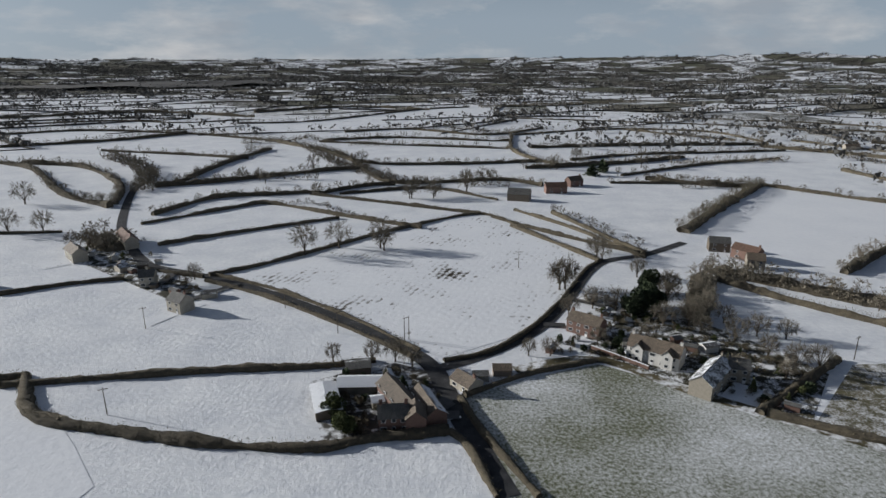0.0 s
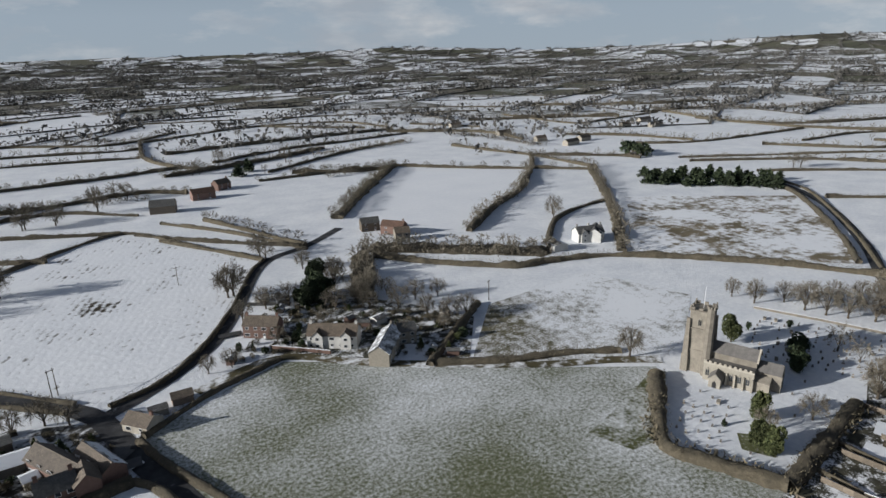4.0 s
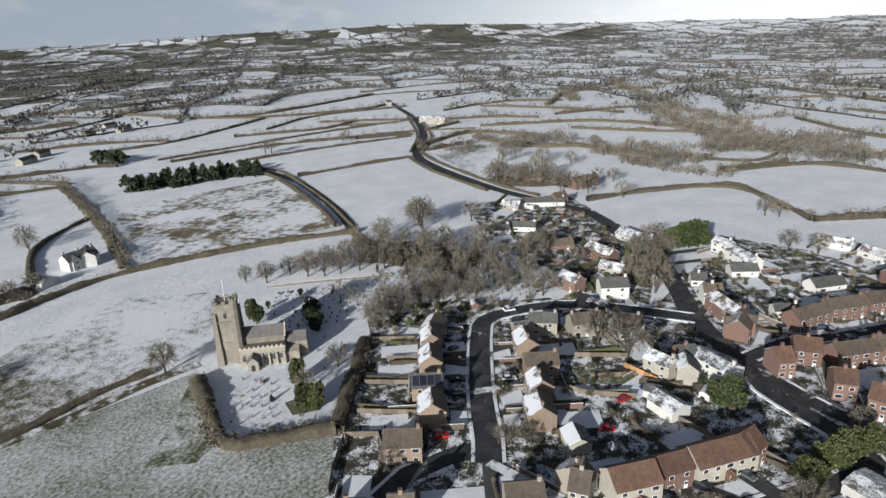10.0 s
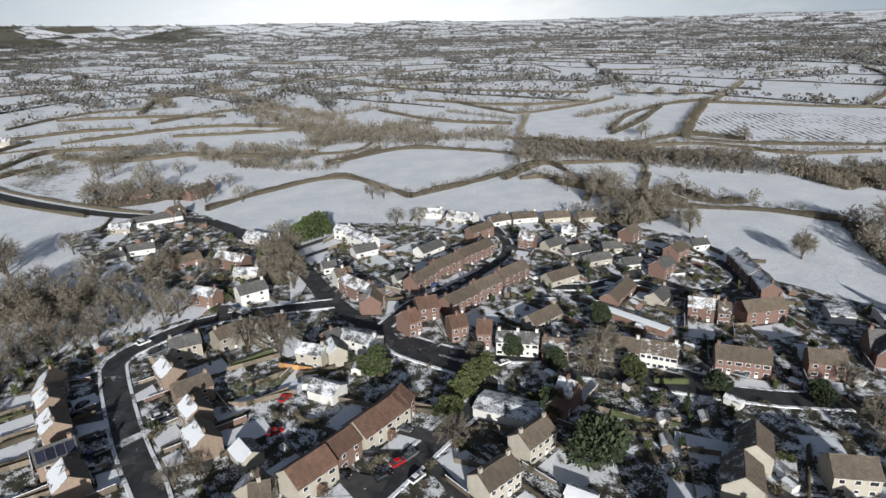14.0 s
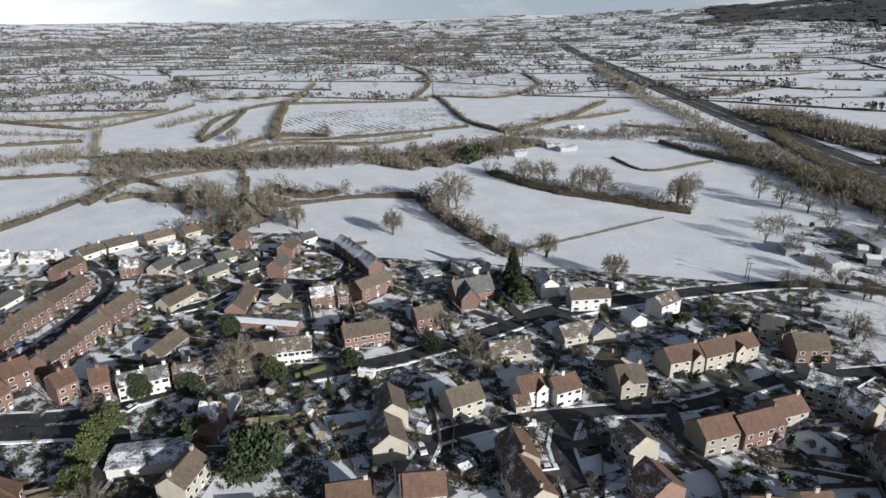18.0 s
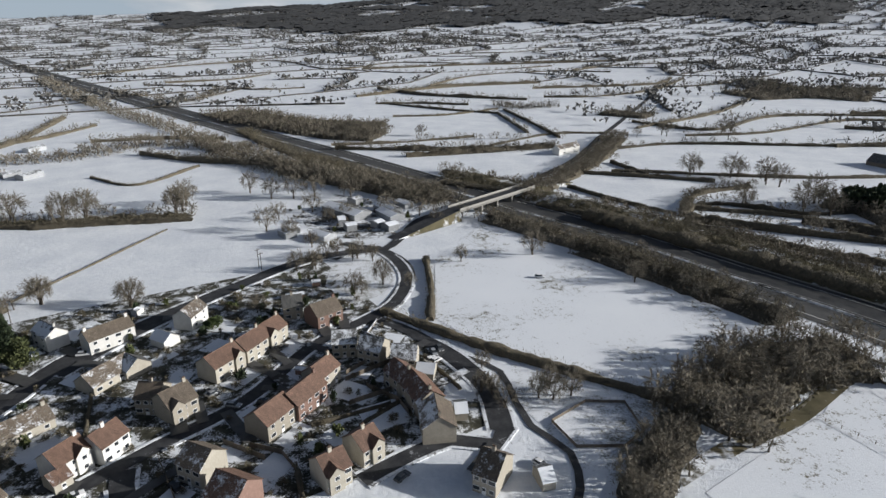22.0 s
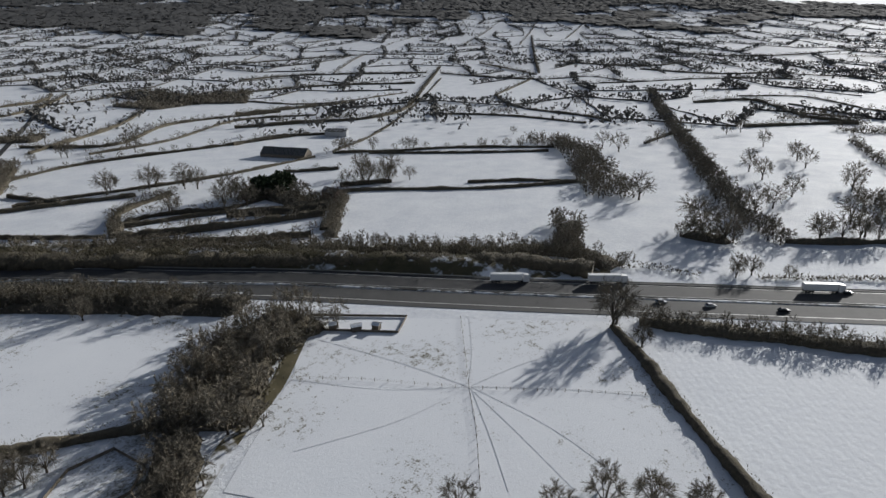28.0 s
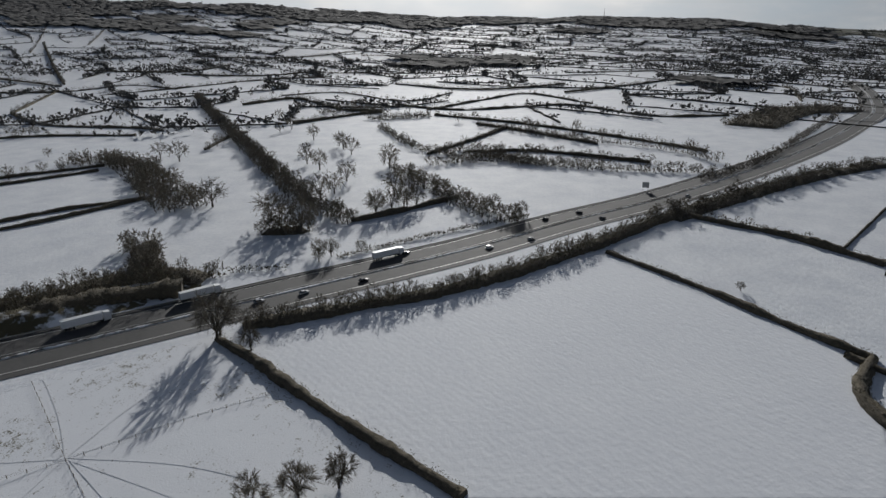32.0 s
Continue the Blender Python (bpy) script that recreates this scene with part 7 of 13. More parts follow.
hedgerow([(-1047.0, -84.0), (-1115.0, -1.0), (-928.0, 64.0), (-901.0, 116.0)], 4.4, 4.1, 4, 7.5, 10.0)
hedgerow([(-623.3, -88.9), (-697.8, -74.0), (-732.6, -57.8)], 3.3, 2.7, 2.5, 15.0, 8.5)
hedgerow([(-1686.0, -271.0), (-1638.0, -89.0), (-1741.0, 69.0)], 3.3, 3.4, 3, 9.0, 10.0)
hedgerow([(-791.4, -6.3), (-861.5, 74.7), (-879.6, 113.4)], 4.4, 4.1, 4, 7.5, 10.0)
hedgerow([(-2247.0, -321.0), (-2198.0, -27.0), (-2494.0, 260.0)], 4.4, 4.1, 4, 7.5, 10.0)
hedgerow([(-1821.0, -526.0), (-1769.0, -285.0), (-1973.0, -178.0)], 4.4, 4.1, 4, 7.5, 10.0)
hedge([(-208.6, -34.0), (-189.6, -20.5), (-168.8, -8.0), (-141.5, 9.6), (-112.1, 29.8)], 4, 2.4)
hedge([(-259.3, 140.9), (-206.1, 158.1), (-168.8, 166.6), (-142.6, 174.8)], 3.5, 2.2)
hedge([(-142.6, 174.8), (-128.8, 155.3), (-114.1, 149.3)], 3.5, 2.4)
hedge([(-314.6, 211.0), (-287.8, 225.7), (-257.0, 243.0), (-211.3, 253.5)], 3.9, 3.2)
hedgerow([(-973.0, 148.0), (-875.0, 231.0), (-893.0, 395.0), (-738.1, 445.5), (-708.8, 541.1)], 3.3, 3.2, 2.5, 15.0, 8.5)
hedge([(-233.6, 251.5), (-291.3, 339.3)], 1.1, 1.4)
hedgerow([(-1359.0, 208.0), (-1189.0, 347.0), (-1248.0, 549.0)], 4.4, 4.1, 4, 7.5, 10.0)
hedgerow([(-1084.0, 478.0), (-1196.0, 689.0), (-1294.0, 843.0)], 4.4, 4.1, 4, 7.5, 10.0)
hedgerow([(-1138.0, 858.0), (-1052.0, 919.0), (-833.0, 762.0)], 3.3, 3.4, 3, 9.0, 10.0)
hedgerow([(-1765.0, 881.0), (-1823.0, 1180.0), (-1531.0, 1218.0)], 4.4, 4.1, 4, 7.5, 10.0)

# more hedgerows, tree lines and copses between the fields
hedgerow([(-345, -510), (-429, -509), (-569, -555), (-658, -505)], 2.8, 2.6, 3, 15.0, 8.5)
hedgerow([(-446, -327), (-481, -283), (-524, -236), (-563, -161)], 2.8, 2.6, 3, 15.0, 8.5)
hedge([(-452, -331), (-550, -351), (-737, -416), (-1266, -627)], 2.6, 2.2)
hedgerow([(-1264, -347), (-1398, -203), (-1510, -101), (-1586, 75)], 3.2, 3.0, 5, 7.5, 9.5)
belt([(-757, -952), (-703, -785), (-838, -811)], 70, 8.0, 10.0)
hedgerow([(-548, -914), (-628, -917), (-753, -960)], 3.2, 3.0, 5, 7.5, 9.5)
hedgerow([(-741, -718), (-767, -587), (-980, -552)], 2.8, 2.6, 3, 15.0, 9.5)
hedgerow([(-1170, -1585), (-1630, -1606), (-2069, -1565), (-2642, -1543)], 3.2, 3.0, 5, 7.5, 9.5)
hedgerow([(-1265, -912), (-1722, -1131), (-2353, -1321), (-3132, -1420)], 2.8, 2.6, 3, 15.0, 9.5)
hedgerow([(-2253, -1020), (-2960, -1192), (-3338, -1280)], 2.8, 2.6, 3, 15.0, 9.5)
hedgerow([(-2347, -828), (-3279, -1070)], 2.8, 2.6, 3, 15.0, 9.5)
hedgerow([(-2622, -731), (-3225, -819)], 2.8, 2.6, 3, 15.0, 9.5)
belt([(-96, -422), (-111, -388), (-134, -375)], 10, 8.0, 9.0)
hedge([(-99, -692), (-160, -691), (-232, -728)], 2.6, 2.2)
belt([(87, -766), (35, -692), (-26, -642), (-77, -621)], 60, 8.0, 9.0)
hedgerow([(-331, -830), (-407, -822), (-524, -877), (-669, -1020)], 3.2, 3.0, 5, 7.5, 9.5)
hedgerow([(-338, -597), (-388, -534), (-515, -599), (-662, -568)], 3.2, 3.0, 5, 7.5, 8.5)
hedge([(-211, -394), (-253, -377), (-329, -346), (-424, -330)], 2.6, 2.2)
hedge([(-163, -359), (-177, -324), (-196, -290)], 2.6, 2.2)
hedgerow([(-202, -293), (-232, -302), (-265, -275), (-306, -271)], 3.2, 3.0, 5, 7.5, 8.5)
hedgerow([(-190, -274), (-213, -238), (-246, -197)], 3.2, 3.0, 5, 7.5, 8.5)
hedgerow([(-345, -248), (-373, -224)], 3.2, 3.0, 5, 7.5, 8.5)
hedgerow([(221, -1163), (158, -1184), (103, -1212), (53, -1302)], 3.2, 3.0, 5, 7.5, 9.5)
hedgerow([(248, -1129), (139, -1089), (67, -1023), (-9, -1034)], 2.8, 2.6, 3, 15.0, 9.5)
hedgerow([(-71, -1382), (-210, -1266), (-369, -1266), (-547, -1335)], 2.8, 2.6, 3, 15.0, 9.5)
hedgerow([(-199, -1003), (-317, -1163), (-498, -1217), (-605, -1172)], 3.2, 3.0, 5, 7.5, 9.5)
hedgerow([(-411, -1731), (-626, -1741), (-844, -1962), (-1056, -1969)], 2.8, 2.6, 3, 15.0, 9.5)
belt([(-243, -764), (-261, -728), (-310, -737)], 20, 8.0, 10.0)
hedgerow([(437, -290), (413, -315), (393, -373), (335, -403), (310, -462)], 3.2, 3.0, 5, 7.5, 8.5)
belt([(406, -268), (398, -302), (374, -328), (336, -360)], 20, 8.0, 9.0)
belt([(266, -346), (262, -404), (239, -434), (225, -489)], 40, 8.0, 9.0)
hedge([(1067, -748), (1011, -865), (1046, -1113), (831, -1101)], 2.6, 2.6)
hedgerow([(724, -541), (673, -592), (653, -645)], 2.8, 2.6, 3, 15.0, 9.5)
hedgerow([(270, -589), (232, -620), (204, -695)], 3.2, 3.0, 5, 7.5, 8.5)
hedgerow([(181, -597), (119, -599), (68, -582)], 3.2, 3.0, 5, 7.5, 8.5)
hedge([(142, -453), (107, -425), (76, -475)], 2.6, 2.2)
hedge([(-23, -536), (-80, -536), (-153, -549)], 2.6, 2.2)
hedgerow([(-94, -809), (-150, -800), (-207, -772)], 3.2, 3.0, 5, 7.5, 9.5)
hedgerow([(398, -1351), (259, -1538), (73, -1644), (7, -1569)], 3.2, 3.0, 5, 7.5, 9.5)
hedgerow([(7, -1569), (-79, -1369), (-215, -1512), (-370, -1458)], 2.8, 2.6, 3, 15.0, 9.5)
belt([(262, -1020), (146, -887), (116, -1013)], 10, 8.0, 10.0)
belt([(1348, -1509), (1156, -1566), (1113, -1838), (991, -2002)], 30, 8.0, 10.0)
hedgerow([(1491, -1057), (1360, -1097), (1382, -1279), (1238, -1322)], 2.8, 2.6, 3, 15.0, 9.5)
belt([(595, 88), (615, 59), (624, 39)], 15, 8.0, 9.0)
hedgerow([(813, 207), (879, 173), (923, 128), (924, 59)], 3.2, 3.0, 5, 7.5, 9.5)
hedge([(646, 184), (661, 134)], 2.6, 2.2)
belt([(535, -3), (475, -36), (454, -68), (447, -84)], 10, 8.0, 9.0)
hedge([(507, -77), (507, -115), (566, -150)], 2.6, 2.2)
hedgerow([(358, -189), (353, -205), (321, -217)], 3.2, 3.0, 5, 7.5, 8.5)
belt([(300, -261), (266, -259), (254, -278)], 12, 8.0, 9.0)
hedgerow([(783, -300), (658, -319), (626, -337), (657, -438), (689, -496)], 3.2, 3.0, 5, 7.5, 9.5)
belt([(494, -257), (608, -327)], 6, 8.0, 9.0)
belt([(569, -368), (598, -453)], 15, 8.0, 9.0)
hedge([(1164, -299), (1254, -502), (1345, -632), (1339, -725), (1078, -653)], 2.6, 2.6)
hedgerow([(1924, -134), (1737, -304), (1685, -481), (1693, -644)], 3.2, 3.0, 5, 7.5, 9.5)
hedge([(1016, 408), (1082, 319), (1143, 174)], 2.6, 2.6)
hedge([(1332, 586), (1375, 452), (1309, 187)], 2.6, 2.6)
hedgerow([(-610, 793), (-529, 846), (-373, 817), (-240, 755)], 3.2, 3.0, 5, 7.5, 9.5)
hedgerow([(-696, 909), (-561, 975), (-435, 956), (-348, 1014)], 2.8, 2.6, 3, 15.0, 9.5)
hedgerow([(-178, 758), (-92, 789), (22, 766), (54, 769)], 3.2, 3.0, 5, 7.5, 9.5)
hedgerow([(-167, 845), (-86, 884), (24, 824), (107, 906)], 3.2, 3.0, 5, 7.5, 9.5)
hedgerow([(217, 897), (276, 835), (329, 783)], 3.2, 3.0, 5, 7.5, 9.5)
hedgerow([(103, 621), (180, 662), (256, 677), (349, 698)], 3.2, 3.0, 5, 7.5, 8.5)
hedgerow([(-351, 944), (-241, 993), (-96, 1209), (2, 1280)], 3.2, 3.0, 5, 7.5, 9.5)
belt([(24, 1279), (205, 1356), (380, 1437)], 20, 8.0, 10.0)
hedgerow([(67, 1054), (200, 1015), (359, 964), (572, 881)], 2.8, 2.6, 3, 15.0, 9.5)
hedgerow([(398, 785), (454, 693)], 2.8, 2.6, 3, 15.0, 9.5)
hedge([(-96, 455), (-30, 478), (22, 440)], 2.6, 2.2)
hedgerow([(341, 574), (354, 522), (370, 470), (374, 389)], 3.2, 3.0, 5, 7.5, 8.5)
hedgerow([(565, 794), (570, 646), (623, 644), (763, 671)], 2.8, 2.6, 3, 15.0, 9.5)
belt([(794, 711), (918, 603), (1098, 540), (1185, 472)], 20, 8.0, 10.0)
hedge([(467, 382), (531, 348), (631, 294), (722, 229)], 2.6, 2.2)
hedge([(465, 303), (532, 257), (606, 190)], 2.6, 2.2)
hedgerow([(1084, 431), (1233, 343), (1336, 221)], 2.8, 2.6, 3, 15.0, 9.5)
hedgerow([(490, 566), (540, 512), (565, 446)], 3.2, 3.0, 5, 7.5, 9.5)
hedgerow([(316, 1090), (428, 1040), (552, 988), (645, 905)], 2.8, 2.6, 3, 15.0, 9.5)
hedge([(-395, -174), (-418, -142), (-433, -99)], 2.6, 2.2)
hedgerow([(-545, 149), (-529, 209), (-472, 263), (-455, 279)], 3.2, 3.0, 5, 7.5, 8.5)
hedgerow([(-827, 179), (-714, 259), (-583, 322), (-488, 355)], 3.2, 3.0, 5, 7.5, 8.5)
belt([(-2283, 233), (-2269, 556), (-2053, 756)], 12, 8.0, 10.0)
hedgerow([(-1184, -25), (-1210, 78), (-1026, 175), (-1150, 282)], 2.8, 2.6, 3, 15.0, 9.5)
hedgerow([(-1700, 55), (-1645, 342), (-1729, 672)], 2.8, 2.6, 3, 15.0, 9.5)
hedgerow([(-1530, 672), (-1510, 981), (-1544, 1175)], 3.2, 3.0, 5, 7.5, 9.5)


# single trees
tree(187, 75, 13)
tree(199, 75, 12)
tree(200, 70, 12)
tree(208, 65, 12)
tree(217, 58, 12)
tree(216, 52, 10)
tree(225, 73, 12)
tree(236, 67, 11)
tree(261, 107, 11)
tree(247, 93, 12)
tree(249, 86, 12)
tree(231, 123, 12)
tree(233, 116, 12)
tree(237, 110, 12)
tree(242, 103, 12)
tree(228, 20, 12)
tree(247, 28, 11)
tree(238, -23, 15)
tree(184, -11, 14)
tree(256, 42, 12)
tree(264, 53, 11)
tree(269, 33, 11)
tree(21, -214, 8)
tree(-27, -230, 12)
tree(-15, -223, 10)
tree(-10, -319, 9)
tree(-20, -327, 9)
tree(16, -329, 10)
tree(-65, -305, 8)
tree(-81, -311, 8)
tree(-64, -144, 8)
tree(-47, -145, 7)
tree(-568, -103, 19)
tree(-589, -122, 16)
tree(-400, -57, 19)
tree(-527, 4, 15)
tree(-288, -293, 19)
tree(626, -337, 15)
tree(-102, 595, 14)
tree(-179, 731, 11)
tree(-281, 4, 8)
tree(-84.5, 306.3, 18.2)
tree(-69.3, 319.9, 15.6)
tree(-44.1, 315.9, 14.3)
tree(69.1, 303.4, 11.7)
tree(44.4, 262.2, 15.8)
tree(-309.7, 412.8, 16.9)
tree(-249.2, 342.6, 14.3)
tree(-268.4, 339.4, 15.6)
tree(-256.3, 415.2, 9.1)
tree(-226.6, 641.8, 13.0)
tree(-164.8, 493.9, 10.4)
tree(-112.4, 453.1, 10.4)
tree(-42.0, 442.7, 13.0)
tree(-23.8, 451.1, 13.0)
tree(-189.1, 509.8, 11.7, 1.0, 'bare hedgerow tree beyond the snowy fields', group='hedgerow trees')
tree(-174.9, 510.4, 10.4, 1.0, 'bare hedgerow tree beyond the snowy fields', group='hedgerow trees')
tree(-141.4, 561.0, 15.6, 1.0, 'bare hedgerow tree beyond the snowy fields', group='hedgerow trees')
tree(-124.3, 593.0, 15.6, 1.0, 'bare hedgerow tree beyond the snowy fields', group='hedgerow trees')
tree(-76.1, 490.9, 11.7, 1.0, 'bare hedgerow tree beyond the snowy fields', group='hedgerow trees')
tree(-62.5, 491.5, 11.7, 1.0, 'bare hedgerow tree beyond the snowy fields', group='hedgerow trees')
tree(-0.9, 501.2, 13.0, 1.0, 'bare hedgerow tree beyond the snowy fields', group='hedgerow trees')
tree(13.1, 509.0, 13.0, 1.0, 'bare hedgerow tree beyond the snowy fields', group='hedgerow trees')
tree(82.1, 571.1, 14.3, 1.0, 'bare hedgerow tree beyond the snowy fields', group='hedgerow trees')
tree(109.4, 627.6, 11.7, 1.0, 'bare hedgerow tree beyond the snowy fields', group='hedgerow trees')
tree(251.0, 777.1, 11.7, 1.0, 'bare hedgerow tree beyond the snowy fields', group='hedgerow trees')
tree(212.2, 785.9, 11.7, 1.0, 'bare hedgerow tree beyond the snowy fields', group='hedgerow trees')
tree(166.2, 800.3, 11.7, 1.0, 'bare hedgerow tree beyond the snowy fields', group='hedgerow trees')
tree(233.3, 786.9, 11.7, 1.0, 'bare hedgerow tree beyond the snowy fields', group='hedgerow trees')
tree(69.1, 317.1, 11.7)
tree(-46.7, 320.5, 16.9)
tree(88.5, 256.8, 11.6)
tree(80.7, 279.3, 10.5)
tree(-40.5, 443.7, 14.3)
tree(-24.6, 445.4, 14.3)
tree(-0.5, 466.0, 16.9)
tree(20.0, 500.5, 13.0)
tree(76.2, 571.3, 13.0)
tree(111.2, 637.9, 13.0)
tree(162.6, 584.5, 16.9)
tree(244.2, 290.2, 13.0)
tree(193.7, 300.7, 7.8)
tree(506.6, 292.4, 14.3)
tree(583.2, 250.9, 11.7)
tree(304.5, 91.3, 18.2)
tree(288.8, 107.7, 11.7)
tree(146.0, 131.7, 11.6)
tree(239.4, 283.9, 10.4)
tree(201.6, 309.7, 9.1)
tree(68.2, 311.3, 11.7)
tree(41.9, 261.3, 14.7)
tree(87.4, 256.4, 11.6)
tree(220.0, 147.0, 8.4, 1.0, 'bare tree in a row along the churchyard edge', group='row of churchyard trees')
tree(221.3, 137.8, 10.5, 1.0, 'bare tree in a row along the churchyard edge', group='row of churchyard trees')
tree(231.8, 131.9, 9.5, 1.0, 'bare tree in a row along the churchyard edge', group='row of churchyard trees')
tree(240.4, 126.0, 9.5, 1.0, 'bare tree in a row along the churchyard edge', group='row of churchyard trees')
tree(248.8, 121.3, 9.5, 1.0, 'bare tree in a row along the churchyard edge', group='row of churchyard trees')
tree(256.7, 116.2, 9.5, 1.0, 'bare tree in a row along the churchyard edge', group='row of churchyard trees')
tree(258.4, 109.4, 10.5, 1.0, 'bare tree in a row along the churchyard edge', group='row of churchyard trees')
tree(308.1, 93.7, 16.9)
tree(500.1, 68.1, 11.7)
tree(504.9, 80.1, 10.4)
tree(470.8, 49.3, 11.7)
tree(431.4, 71.9, 13.0)
tree(415.3, 50.2, 14.3)
tree(435.1, 37.6, 15.6)
tree(503.2, 296.5, 13.0)
tree(568.0, 248.0, 10.4)
tree(535.8, 5.3, 13.0)
tree(488.1, -36.3, 11.7)
tree(490.3, -47.6, 13.0)
tree(534.8, 114.4, 10.4)
tree(748.3, 133.7, 10.4)
tree(773.3, 145.2, 10.4)
tree(395.0, -207.0, 13.0)
tree(287.5, -203.7, 18.2)
tree(311.8, 95.8, 16.9)
tree(511.8, -247.1, 11.7)
tree(712.5, -196.4, 13.0)
tree(558.7, 6.5, 11.7)
tree(482.4, 76.1, 10.4)
tree(434.8, 68.2, 11.7)
tree(445.2, 48.4, 11.7)
tree(680.9, -51.5, 11.7)
tree(594.6, -210.6, 11.7)
tree(625.3, -233.8, 10.4)
tree(452.7, -362.4, 13.0)
tree(669.8, -555.1, 14.3)
tree(654.9, -585.1, 14.3)
tree(683.6, -527.2, 14.3)
tree(232.7, -212.0, 14.3)
tree(264.9, -209.3, 18.2)
tree(257.0, -219.3, 16.9)
tree(264.0, -196.0, 15.6)
tree(695.8, -519.5, 14.3)
tree(672.2, -554.9, 11.7)
tree(647.7, -574.5, 11.7)
tree(385.1, -404.9, 14.3)
tree(444.8, -352.0, 11.7)
tree(173.0, -280.9, 20.8)
tree(225.3, -211.5, 13.0)
tree(100.3, -239.4, 11.6)
tree(67.1, -230.3, 11.6)
tree(165.7, -351.3, 15.6)
tree(156.0, -360.4, 15.6)
tree(126.5, -348.9, 15.6)
tree(117.7, -357.3, 15.6)
tree(177.5, -228.9, 12.6)
tree(617.0, -767.0, 10.4)
tree(526.8, -655.6, 10.4)
tree(306.9, -214.4, 18.2)
tree(295.3, -216.5, 16.9)
tree(251.4, -214.6, 18.2)
tree(72.2, -355.0, 15.6)
tree(68.9, -371.2, 15.6)
tree(179.7, -283.5, 20.8)
tree(178.8, -230.6, 12.6)
tree(227.9, -213.8, 11.7)
tree(101.0, -239.7, 11.6)
tree(67.7, -230.3, 10.5)
tree(169.1, -357.0, 15.6)
tree(153.3, -357.5, 15.6)
tree(127.9, -351.2, 16.9)
tree(117.9, -354.5, 16.9)
tree(68.9, -357.1, 16.9)
tree(392.4, -413.3, 11.7)
tree(454.5, -359.2, 10.4)
tree(693.5, -523.8, 11.7)
tree(675.3, -553.6, 10.4)
tree(663.0, -583.1, 10.4)
tree(526.4, -650.5, 10.4)
tree(311.5, -217.8, 14.3)
tree(292.9, -214.2, 15.6)
tree(256.3, -217.3, 16.9)
tree(-107.6, -567.2, 11.7)
tree(-97.9, -249.1, 12.6)
tree(-127.4, -209.9, 9.5)
tree(70.7, -351.4, 15.6)
tree(-262.0, -373.0, 13.0)
tree(-286.5, -359.1, 14.3)
tree(-291.8, -337.9, 13.0)
tree(-404.6, -527.5, 19.5)
tree(-326.5, -521.0, 13.0)
tree(-298.0, -515.0, 10.4)
tree(-358.7, -233.4, 18.2)
tree(-370.6, -224.7, 15.6)
tree(-455.1, -316.0, 14.3)
tree(-383.0, -848.0, 10.4)
tree(-432.0, -872.0, 10.4)
tree(-406.0, -858.0, 10.4)
tree(-104.5, -566.4, 9.1)
tree(101.8, -574.8, 13.0)
tree(-242.9, -293.8, 11.7)
tree(-268.8, -279.2, 13.0)
tree(-276.8, -269.2, 15.6)
tree(-101.0, -45.7, 8.4, 1.2, 'bare tree at the edge of a paddock')
tree(-116.4, -16.7, 8.9, 1.2, 'bare tree at the edge of a paddock')
tree(-121.1, -7.0, 8.9, 1.2, 'bare tree at the edge of a paddock')
tree(-125.2, 3.2, 7.9, 1.2, 'bare tree at the edge of a paddock')
tree(-109.1, -25.6, 8.4, 1.2, 'bare tree at the edge of a paddock')

# woodland belts and thickets
belt([(-97.0, -117.5), (-116.0, -130.5), (-135.0, -139.0), (-151.0, -140.0), (-167.0, -138.0)], 29, 6.5, 12.0)
belt([(264.1, 108.5), (263.0, 90.7), (260.6, 70.7), (253.4, 53.3)], 26, 7.0, 15.0, scrub=1.0, fill=0.8, label='bare woodland at the village edge')
belt([(214.8, 91.5), (206.9, 78.8), (216.5, 65.6), (227.6, 47.7), (233.2, 28.4)], 20, 7.0, 12.0, scrub=0.4, fill=0.7, label='bare woodland at the village edge')
belt([(120.7, 292.1), (141.2, 277.0), (168.1, 255.3), (195.2, 233.3)], 16, 7.0, 9.0)
belt([(113.0, 281.8), (100.3, 252.5), (90.0, 228.1)], 12, 6.0, 11.0)
belt([(-249.5, 457.1), (-279.2, 526.5), (-325.8, 583.8), (-366.7, 616.5)], 16, 7.8, 11.2)
belt([(-184.7, 324.6), (-191.4, 313.6), (-213.2, 334.6)], 16, 7.8, 11.2)
belt([(524.5, 6.8), (544.3, -32.3), (495.1, -74.5)], 22, 9.6, 11.2)
belt([(835.3, -53.6), (601.6, -102.7), (535.2, -147.4), (506.5, -184.8)], 25, 10.4, 12.5)
belt([(420.4, -219.9), (393.4, -267.2), (362.2, -302.0), (321.8, -345.8)], 22, 8.7, 13.8)
belt([(455.3, -240.6), (413.7, -272.4), (357.6, -295.6), (318.8, -323.1), (291.3, -361.6)], 24, 8.7, 13.8)
belt([(203.0, -292.1), (166.9, -263.8), (133.2, -244.6), (111.6, -232.5)], 12, 7.0, 11.0)
belt([(201.5, -368.1), (150.4, -348.5), (103.9, -347.1), (60.9, -345.5)], 7, 7.0, 10.0)
belt([(259.6, -516.1), (213.0, -522.4), (167.9, -531.0), (139.9, -571.8)], 30, 12.0, 12.0)
belt([(233.5, -373.0), (275.1, -378.5), (295.2, -352.9)], 25, 10.0, 12.0)
belt([(11.9, -445.2), (-35.5, -391.7), (-68.5, -353.0)], 24, 7.8, 11.2)
belt([(446.0, -1266.0), (244.0, -858.1), (133.3, -669.6), (54.5, -510.8), (11.9, -445.2)], 22, 12.2, 12.5)
